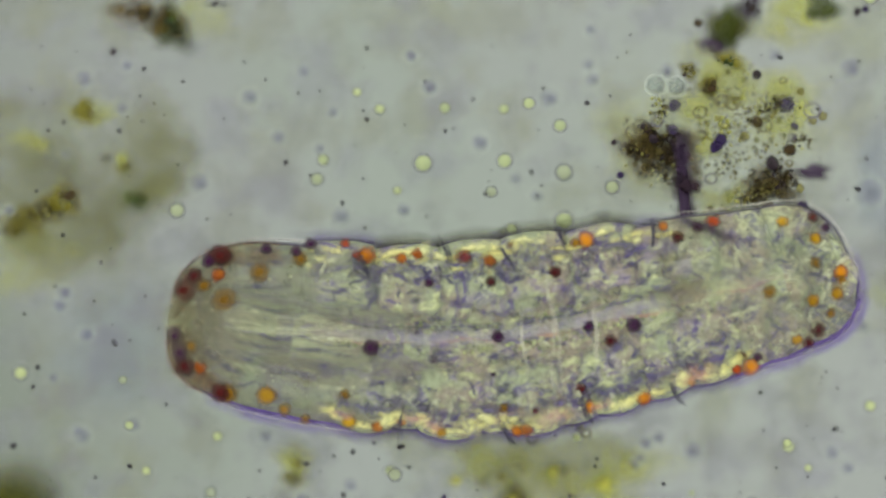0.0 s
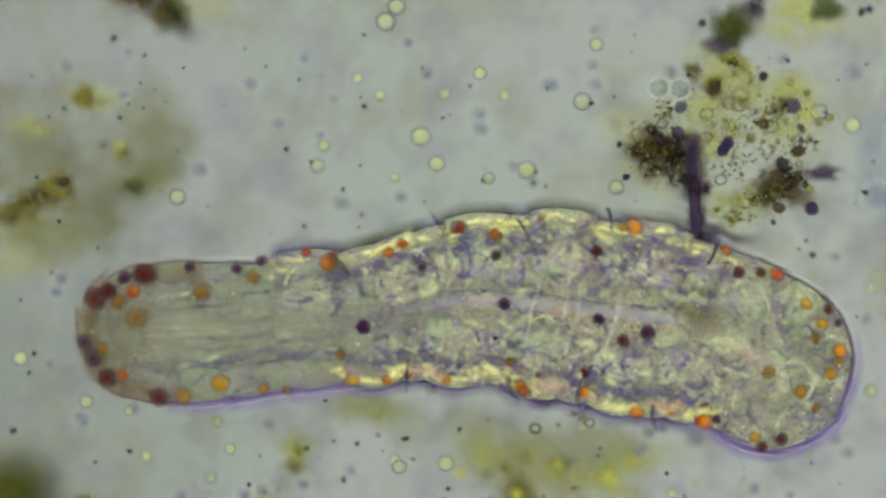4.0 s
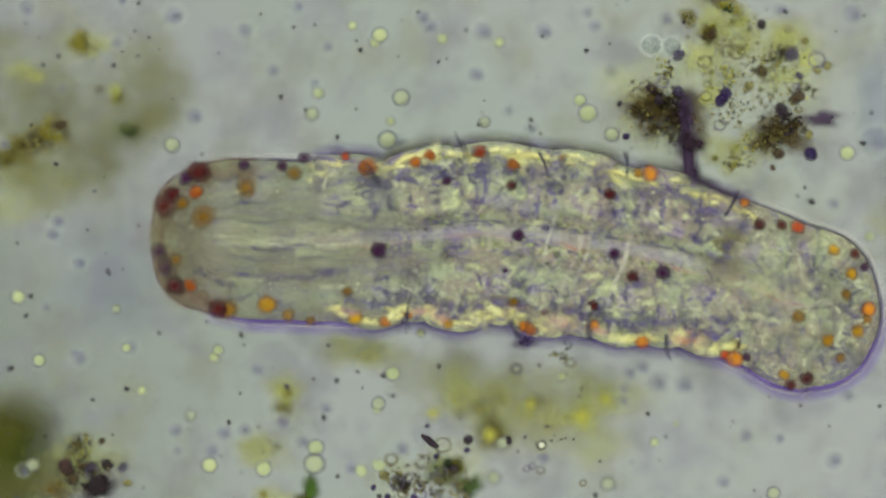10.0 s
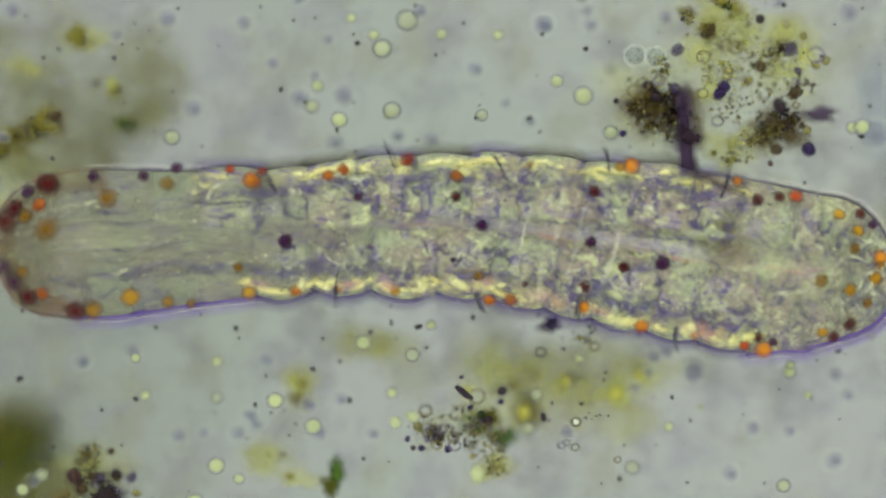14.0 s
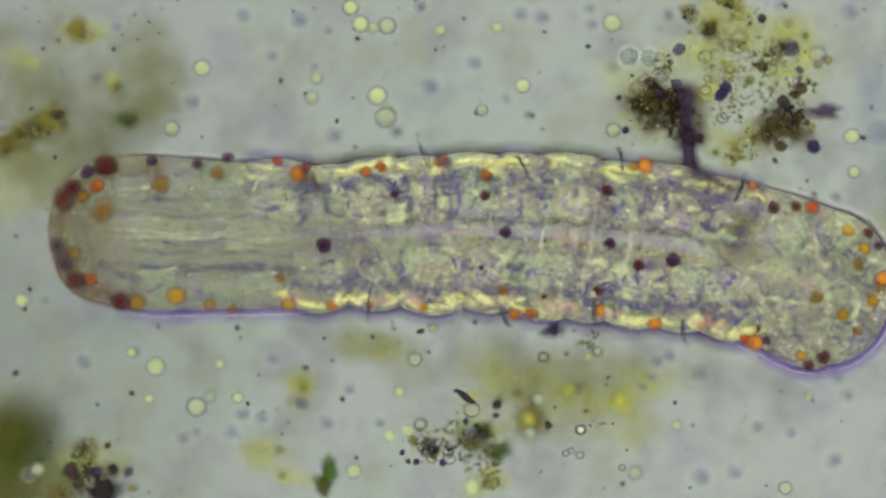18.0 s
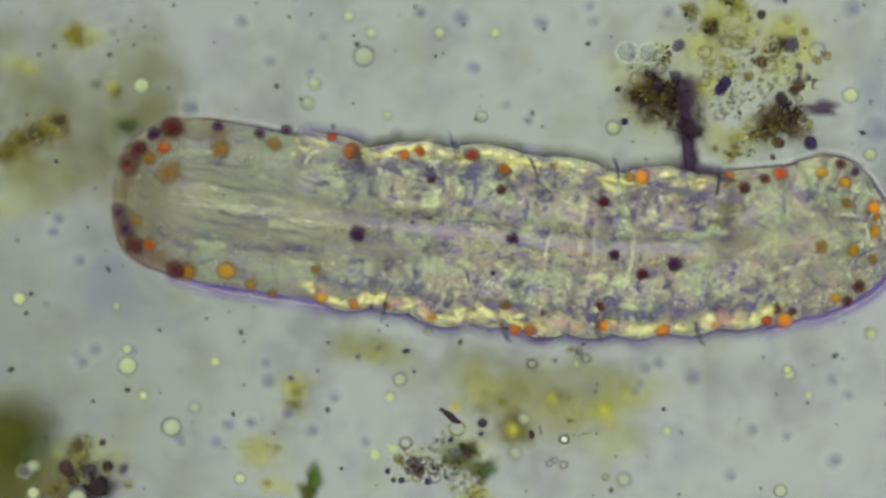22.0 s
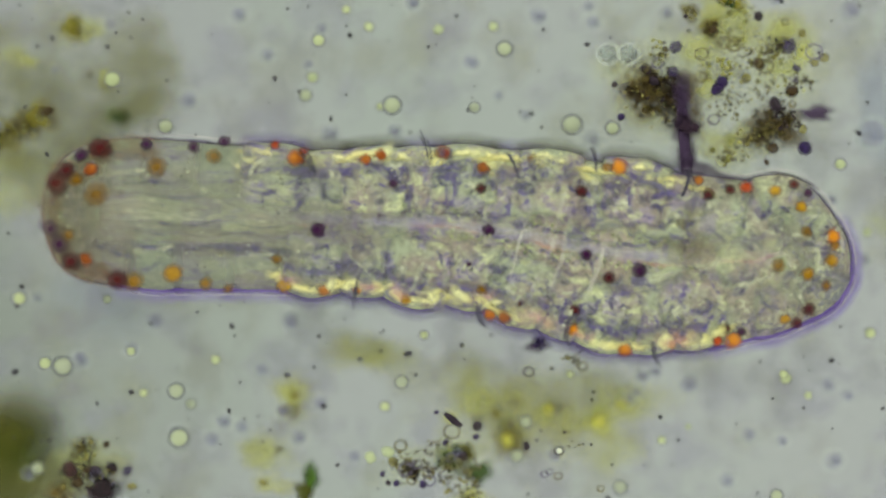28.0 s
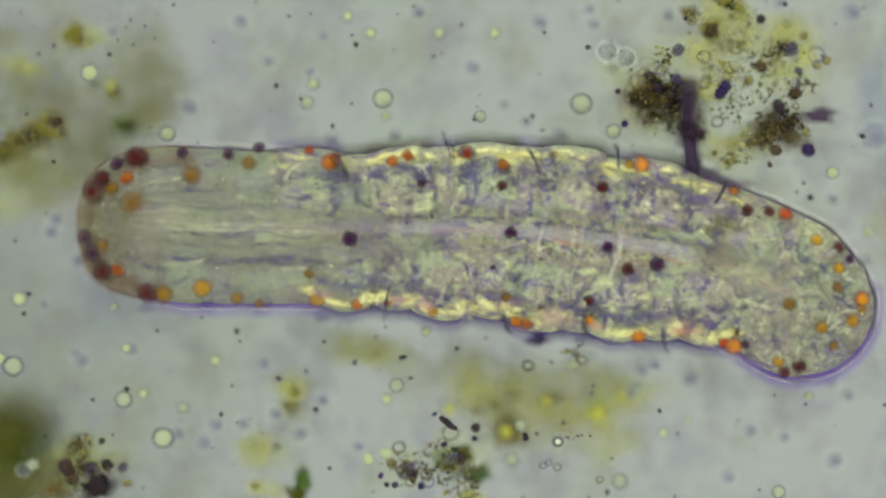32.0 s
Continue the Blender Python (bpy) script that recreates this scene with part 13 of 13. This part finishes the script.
    drift(0, ((0, -648, 325, 0), (0.5, -655, 333, 0), (1, -649, 331, 0), (1.5, -646, 319, 0), (2, -645, 324, 0), (4.5, -649, 322, 0), (5.5, -658, 324, 0), (6.5, -658, 318, 0), (7, -666, 322, 0), (7.5, -651, 316, 0), (8, -651, 321, 0), (8.5, -658, 324, 0), (9, -660, 330, 0), (9.5, -652, 310, 0), (10.5, -662, 319, 0), (11, -660, 325, 0), (11.5, -663, 318, 0), (12.5, -665, 338, 0), (13, -652, 312, 0), (14.5, -660, 336, 0), (16.5, -663, 356, 0), (17, -655, 330, 0), (18.5, -660, 345, 0), (19, -662, 345, 0), (19.5, -662, 330, 0), (20, -660, 330, 0), (20.5, -665, 336, 0), (21, -646, 319, 0), (21.5, -658, 327, 0), (22.5, -666, 336, 0), (23, -668, 345, 0), (23.5, -657, 319, 0), (24, -658, 322, 0), (24.5, -669, 335, 0), (25.5, -662, 325, 0), (27.5, -660, 333, 0), (28, -668, 345, 0), (28.5, -674, 351, 0), (29, -669, 345, 0), (29.5, -671, 347, 0), (31, -663, 330, 0), (31.5, -678, 316, 0), (32, -665, 332, 0)))
    drift(1, ((0, -642, -2, 0), (0.5, -650, 3, 0), (1, -650, 2, 0), (1.5, -644, -7, 0), (4.5, -652, -4, 0), (5, -658, -5, 0), (5.5, -651, -7, 0), (6, -652, -9, 0), (6.5, -646, -12, 0), (7, -651, -10, 0), (7.5, -644, -9, 0), (9, -660, 0, 0), (9.5, -646, -12, 0), (10, -654, -5, 0), (11.5, -655, -6, 0), (12, -666, 6, 0), (12.5, -665, 10, 0), (13, -644, -11, 0), (14, -660, 5, 0), (14.5, -656, 5, 0), (16.5, -663, 18, 0), (17, -644, -2, 0), (18, -656, 7, 0), (18.5, -669, 15, 0), (19, -670, 17, 0), (19.5, -649, -3, 0), (20.5, -660, 0, 0), (21, -640, -6, 0), (21.5, -650, -2, 0), (22.5, -660, 3, 0), (23, -674, 15, 0), (23.5, -652, -7, 0), (24.5, -662, 2, 0), (25, -655, -2, 0), (27.5, -655, 0, 0), (28, -670, 12, 0), (28.5, -660, 11, 0), (29, -661, 5, 0), (29.5, -663, 7, 0), (30, -664, 3, 0), (30.5, -652, -4, 0), (31.5, -660, -4, 0), (32, -658, -1, 0)))
    drift(2, ((0, -666, -335, 0), (5.5, -666, -335, 0), (6.5, -662, -315, 0), (7, -660, -319, 0), (7.5, -672, -319, 0), (8, -669, -322, 0), (8.5, -660, -328, 0), (9, -660, -330, 0), (9.5, -684, -312, 0), (10, -671, -327, 0), (10.5, -663, -330, 0), (11, -669, -324, 0), (11.5, -669, -324, 0), (12, -657, -335, 0), (12.5, -668, -327, 0), (13, -684, -312, 0), (14, -655, -345, 0), (14.5, -668, -328, 0), (16.5, -663, -336, 0), (17, -680, -316, 0), (18, -662, -335, 0), (18.5, -658, -336, 0), (19, -663, -335, 0), (19.5, -677, -324, 0), (20.5, -669, -326, 0), (21, -680, -318, 0), (21.5, -669, -328, 0), (22.5, -671, -330, 0), (23, -660, -336, 0), (23.5, -680, -327, 0), (24.5, -668, -330, 0), (25, -671, -324, 0), (27.5, -675, -326, 0), (28, -663, -333, 0), (28.5, -666, -327, 0), (30, -668, -332, 0), (30.5, -677, -321, 0), (32, -671, -327, 0)))
    drift(3, ((0, -318, 325, 0), (0.5, -325, 333, 0), (1, -319, 331, 0), (1.5, -316, 319, 0), (2, -315, 324, 0), (4.5, -319, 322, 0), (5.5, -328, 324, 0), (6.5, -328, 318, 0), (7, -336, 322, 0), (7.5, -321, 316, 0), (8, -321, 321, 0), (8.5, -328, 324, 0), (9, -330, 330, 0), (9.5, -322, 310, 0), (10.5, -332, 319, 0), (11, -330, 325, 0), (11.5, -333, 318, 0), (12.5, -335, 338, 0), (13, -322, 312, 0), (14.5, -330, 336, 0), (16.5, -333, 356, 0), (17, -325, 330, 0), (18.5, -330, 345, 0), (19, -332, 345, 0), (19.5, -332, 330, 0), (20, -330, 330, 0), (20.5, -335, 336, 0), (21, -316, 319, 0), (21.5, -328, 327, 0), (22.5, -336, 336, 0), (23, -338, 345, 0), (23.5, -327, 319, 0), (24, -328, 322, 0), (24.5, -339, 335, 0), (25.5, -332, 325, 0), (27.5, -330, 333, 0), (28, -338, 345, 0), (28.5, -344, 351, 0), (29, -339, 345, 0), (29.5, -341, 347, 0), (31, -333, 330, 0), (31.5, -348, 316, 0), (32, -335, 332, 0)))
    drift(4, ((0, -317, -2, 0), (0.5, -323, 2, 0), (1.5, -318, -5, 0), (5, -328, -4, 0), (6.5, -320, -8, 0), (7, -324, -7, 0), (7.5, -318, -6, 0), (9, -330, 0, 0), (9.5, -320, -8, 0), (11.5, -326, -5, 0), (12, -335, 5, 0), (12.5, -334, 7, 0), (13, -318, -8, 0), (14, -330, 4, 0), (14.5, -327, 4, 0), (16.5, -332, 13, 0), (17, -318, -2, 0), (18, -327, 5, 0), (18.5, -336, 11, 0), (19, -337, 12, 0), (19.5, -322, -2, 0), (20.5, -330, 0, 0), (21, -315, -5, 0), (22.5, -330, 2, 0), (23, -340, 11, 0), (23.5, -325, -5, 0), (24.5, -332, 2, 0), (25.5, -326, -3, 0), (27.5, -326, 0, 0), (28, -337, 8, 0), (28.5, -330, 8, 0), (30, -333, 2, 0), (30.5, -325, -3, 0), (32, -328, -1, 0)))
    drift(5, ((0, -310, -340, 0), (5, -310, -340, 0), (5.5, -286, -332, 0), (6, -306, -332, 0), (6.5, -319, -332, 0), (7, -318, -332, 0), (7.5, -335, -328, 0), (8, -350, -332, 0), (8.5, -321, -332, 0), (9, -330, -330, 0), (9.5, -371, -332, 0), (10, -345, -332, 0), (10.5, -335, -332, 0), (11, -353, -325, 0), (11.5, -347, -330, 0), (12, -313, -316, 0), (12.5, -330, -316, 0), (13, -374, -332, 0), (13.5, -344, -330, 0), (14, -299, -301, 0), (14.5, -308, -302, 0), (16.5, -284, -302, 0), (17, -336, -322, 0), (17.5, -333, -332, 0), (18, -312, -299, 0), (18.5, -295, -278, 0), (19, -293, -287, 0), (19.5, -333, -332, 0), (20, -341, -332, 0), (20.5, -347, -307, 0), (21, -367, -318, 0), (21.5, -338, -321, 0), (22.5, -338, -306, 0), (23, -315, -293, 0), (23.5, -362, -332, 0), (24, -358, -332, 0), (24.5, -364, -299, 0), (25, -377, -284, 0), (27.5, -376, -332, 0), (28, -345, -312, 0), (28.5, -344, -316, 0), (29, -330, -319, 0), (29.5, -341, -322, 0), (30, -338, -321, 0), (30.5, -368, -316, 0), (31.5, -354, -324, 0), (32, -359, -318, 0)))
    drift(6, ((0, 19, 326, 0), (0.5, 9, 334, 0), (1, 12, 332, 0), (1.5, 18, 320, 0), (4.5, 11, 323, 0), (5, 4, 323, 0), (6.5, 11, 315, 0), (7, 3, 319, 0), (7.5, 16, 317, 0), (8, 14, 320, 0), (9, 0, 330, 0), (9.5, 14, 312, 0), (10, 7, 320, 0), (11, 5, 325, 0), (11.5, 2, 319, 0), (12, -5, 334, 0), (12.5, -6, 341, 0), (13, 15, 313, 0), (14, 2, 332, 0), (16.5, -4, 356, 0), (17, 14, 328, 0), (17.5, 11, 332, 0), (18.5, -6, 348, 0), (19, -8, 350, 0), (19.5, 7, 328, 0), (20, 5, 329, 0), (20.5, -2, 333, 0), (21, 21, 320, 0), (21.5, 8, 327, 0), (22.5, -3, 335, 0), (23, -14, 348, 0), (23.5, 7, 319, 0), (24, 4, 322, 0), (24.5, -6, 334, 0), (25.5, 3, 325, 0), (27.5, 4, 332, 0), (28, -11, 346, 0), (28.5, -7, 348, 0), (29, -5, 342, 0), (29.5, -8, 344, 0), (30, -7, 338, 0), (30.5, 2, 329, 0), (31, 2, 326, 0), (31.5, -9, 320, 0), (32, -1, 330, 0)))
    drift(7, ((0, 0, -2, 0), (2.5, 0, -2, 0), (5, 10, -5, 0), (6, 2, -12, 0), (6.5, -1, -23, 0), (7, -6, -14, 0), (7.5, -9, -19, 0), (9, 0, 0, 0), (9.5, -8, -21, 0), (10, -12, -5, 0), (10.5, -12, -2, 0), (11, -13, -7, 0), (11.5, -5, -11, 0), (12, 1, -1, 0), (12.5, 1, -3, 0), (13, -10, -16, 0), (13.5, -9, 0, 0), (14, 6, 8, 0), (14.5, 12, 4, 0), (16.5, 19, 6, 0), (17, 3, -11, 0), (17.5, -3, -5, 0), (18, 9, 4, 0), (18.5, 19, 5, 0), (19, 16, 4, 0), (19.5, 2, -10, 0), (20, -5, -5, 0), (20.5, -4, -11, 0), (21, -5, -24, 0), (22, 0, -1, 0), (23, 10, -2, 0), (23.5, -7, -14, 0), (24.5, -11, 5, 0), (25, -11, -4, 0), (25.5, -8, -5, 0), (27.5, -11, -7, 0), (28.5, 2, -11, 0), (29, 7, -3, 0), (30, 3, 4, 0), (30.5, -2, -12, 0), (31, -1, -4, 0), (32, -3, -3, 0)))
    drift(8, ((0, 0, -338, 0), (2.5, 0, -338, 0), (4.5, 18, -353, 0), (5, 32, -345, 0), (5.5, 20, -362, 0), (6, 8, -370, 0), (6.5, -3, -408, 0), (7, -18, -377, 0), (7.5, -31, -393, 0), (8, -29, -374, 0), (8.5, -14, -356, 0), (9, 0, -330, 0), (9.5, -31, -407, 0), (10, -29, -341, 0), (10.5, -23, -312, 0), (11, -23, -321, 0), (11.5, -12, -330, 0), (12, 14, -296, 0), (12.5, 9, -310, 0), (13, -31, -370, 0), (13.5, -24, -312, 0), (14, 31, -255, 0), (14.5, 46, -284, 0), (16.5, 72, -277, 0), (17, 15, -349, 0), (17.5, -6, -326, 0), (18, 35, -263, 0), (18.5, 72, -266, 0), (19, 67, -278, 0), (19.5, 12, -350, 0), (20, -11, -321, 0), (20.5, -3, -304, 0), (21, -5, -366, 0), (21.5, 3, -328, 0), (22, 9, -298, 0), (22.5, 17, -289, 0), (23, 44, -277, 0), (23.5, -16, -352, 0), (24, -17, -306, 0), (24.5, -23, -275, 0), (25, -25, -292, 0), (25.5, -14, -301, 0), (27.5, -25, -328, 0), (28, 12, -303, 0), (28.5, 26, -323, 0), (29, 38, -308, 0), (29.5, 24, -306, 0), (30, 24, -295, 0), (30.5, 6, -330, 0), (31, 9, -314, 0), (31.5, 9, -306, 0), (32, 3, -309, 0)))
    drift(9, ((0, 319, 357, 0), (0.5, 321, 351, 0), (1, 330, 336, 0), (2, 325, 331, 0), (2.5, 328, 338, 0), (4.5, 324, 319, 0), (5, 319, 304, 0), (5.5, 321, 312, 0), (6.5, 321, 351, 0), (7, 327, 353, 0), (8, 328, 333, 0), (9.5, 328, 332, 0), (10, 318, 321, 0), (10.5, 319, 318, 0), (11.5, 322, 322, 0), (12.5, 318, 313, 0), (13, 319, 330, 0), (14.5, 316, 322, 0), (17, 322, 330, 0), (18.5, 319, 325, 0), (19, 316, 319, 0), (19.5, 332, 325, 0), (20.5, 321, 328, 0), (21, 327, 335, 0), (21.5, 319, 345, 0), (22, 321, 333, 0), (22.5, 325, 330, 0), (23, 322, 330, 0), (23.5, 322, 319, 0), (24, 315, 301, 0), (24.5, 318, 307, 0), (25, 327, 316, 0), (28.5, 319, 332, 0), (29.5, 321, 327, 0), (31, 324, 330, 0), (32, 321, 327, 0)))
    drift(10, ((0, 323, 14, 0), (0.5, 322, 13, 0), (1, 327, 4, 0), (2, 328, -2, 0), (2.5, 330, 2, 0), (4.5, 329, -9, 0), (5, 328, -18, 0), (6, 325, -2, 0), (6.5, 322, 13, 0), (7, 322, 15, 0), (7.5, 329, 6, 0), (9.5, 330, -2, 0), (10, 328, -11, 0), (10.5, 328, -13, 0), (12, 329, -12, 0), (12.5, 327, -15, 0), (13, 326, -4, 0), (14.5, 325, -9, 0), (17.5, 325, -2, 0), (19, 327, -12, 0), (19.5, 331, -5, 0), (20.5, 325, -4, 0), (21, 328, 0, 0), (21.5, 320, 8, 0), (22, 327, -1, 0), (23, 327, -2, 0), (23.5, 327, -8, 0), (24, 328, -24, 0), (25.5, 334, -9, 0), (31, 327, -2, 0), (31.5, 328, -6, 0), (32, 327, -4, 0)))
    drift(11, ((0, 330, -336, 0), (2.5, 330, -336, 0), (4.5, 343, -346, 0), (5, 353, -341, 0), (5.5, 344, -352, 0), (6, 335, -358, 0), (6.5, 328, -385, 0), (7, 317, -363, 0), (7.5, 309, -374, 0), (8, 310, -361, 0), (9, 330, -330, 0), (9.5, 312, -379, 0), (10, 302, -341, 0), (10.5, 301, -334, 0), (11, 300, -347, 0), (11.5, 319, -357, 0), (12, 332, -333, 0), (12.5, 332, -337, 0), (13, 306, -366, 0), (13.5, 310, -330, 0), (14, 345, -312, 0), (14.5, 358, -321, 0), (16.5, 374, -315, 0), (17, 337, -357, 0), (17.5, 323, -341, 0), (18, 350, -321, 0), (18.5, 375, -319, 0), (19, 368, -320, 0), (19.5, 334, -354, 0), (20, 319, -341, 0), (20.5, 320, -355, 0), (21, 319, -387, 0), (22, 330, -333, 0), (22.5, 335, -334, 0), (23, 353, -334, 0), (23.5, 314, -363, 0), (24, 310, -335, 0), (24.5, 305, -319, 0), (25, 304, -340, 0), (25.5, 312, -341, 0), (27.5, 304, -347, 0), (28, 324, -347, 0), (28.5, 335, -356, 0), (29, 346, -338, 0), (29.5, 338, -329, 0), (30, 337, -320, 0), (30.5, 326, -359, 0), (31, 327, -340, 0), (31.5, 320, -334, 0), (32, 323, -336, 0)))
    drift(12, ((0, 646, 357, 0), (0.5, 645, 356, 0), (1, 654, 338, 0), (2, 657, 327, 0), (2.5, 660, 334, 0), (4.5, 658, 312, 0), (5, 657, 293, 0), (5.5, 655, 304, 0), (6, 649, 325, 0), (6.5, 643, 356, 0), (7, 645, 361, 0), (7.5, 658, 342, 0), (8, 658, 335, 0), (8.5, 655, 335, 0), (9.5, 660, 327, 0), (10, 655, 309, 0), (10.5, 655, 304, 0), (11, 657, 312, 0), (12, 658, 307, 0), (12.5, 654, 299, 0), (13, 652, 322, 0), (13.5, 648, 322, 0), (14, 652, 321, 0), (14.5, 651, 312, 0), (17.5, 649, 325, 0), (18, 655, 319, 0), (18.5, 655, 318, 0), (19, 654, 307, 0), (19.5, 662, 321, 0), (20.5, 651, 322, 0), (21, 657, 330, 0), (21.5, 640, 347, 0), (22, 654, 328, 0), (23, 654, 327, 0), (23.5, 654, 313, 0), (24, 655, 282, 0), (24.5, 658, 290, 0), (25, 668, 306, 0), (25.5, 668, 312, 0), (28.5, 646, 328, 0), (29.5, 649, 322, 0), (30, 651, 327, 0), (31, 654, 327, 0), (31.5, 655, 318, 0), (32, 654, 322, 0)))
    drift(13, ((0, 650, 19, 0), (0.5, 649, 18, 0), (1, 656, 5, 0), (2, 658, -2, 0), (2.5, 660, 3, 0), (4.5, 662, -6, 0), (5, 662, -15, 0), (5.5, 659, -12, 0), (6.5, 649, 20, 0), (7, 644, 17, 0), (8, 660, 4, 0), (10.5, 660, -9, 0), (11, 662, -4, 0), (12.5, 660, -11, 0), (13, 658, 0, 0), (14.5, 660, -1, 0), (17, 650, -4, 0), (18, 664, 3, 0), (19.5, 658, -9, 0), (21, 652, -3, 0), (21.5, 647, 14, 0), (22, 661, 7, 0), (22.5, 659, 1, 0), (23, 658, 1, 0), (23.5, 652, -12, 0), (24, 662, -20, 0), (25.5, 670, -3, 0), (29, 652, -1, 0), (30, 656, 0, 0), (30.5, 656, -4, 0), (31, 657, -1, 0), (31.5, 659, -4, 0), (32, 658, -1, 0)))
    drift(14, ((0, 660, -332, 0), (2.5, 660, -332, 0), (5, 670, -335, 0), (6, 662, -342, 0), (6.5, 659, -353, 0), (7, 654, -344, 0), (7.5, 651, -349, 0), (9, 660, -330, 0), (9.5, 652, -351, 0), (10, 648, -335, 0), (10.5, 648, -332, 0), (11, 647, -337, 0), (11.5, 655, -341, 0), (12, 661, -331, 0), (12.5, 661, -333, 0), (13, 650, -346, 0), (13.5, 651, -330, 0), (14, 666, -322, 0), (14.5, 672, -326, 0), (16.5, 679, -324, 0), (17, 663, -341, 0), (17.5, 657, -335, 0), (18, 669, -326, 0), (18.5, 679, -325, 0), (19, 676, -326, 0), (19.5, 662, -340, 0), (20, 655, -335, 0), (20.5, 656, -341, 0), (21, 655, -354, 0), (22, 660, -331, 0), (23, 670, -332, 0), (23.5, 653, -344, 0), (24.5, 649, -325, 0), (25, 649, -334, 0), (25.5, 652, -335, 0), (27.5, 649, -337, 0), (28.5, 662, -341, 0), (29, 667, -333, 0), (30, 663, -326, 0), (30.5, 658, -342, 0), (31.5, 656, -332, 0), (32, 657, -333, 0)))

motions()
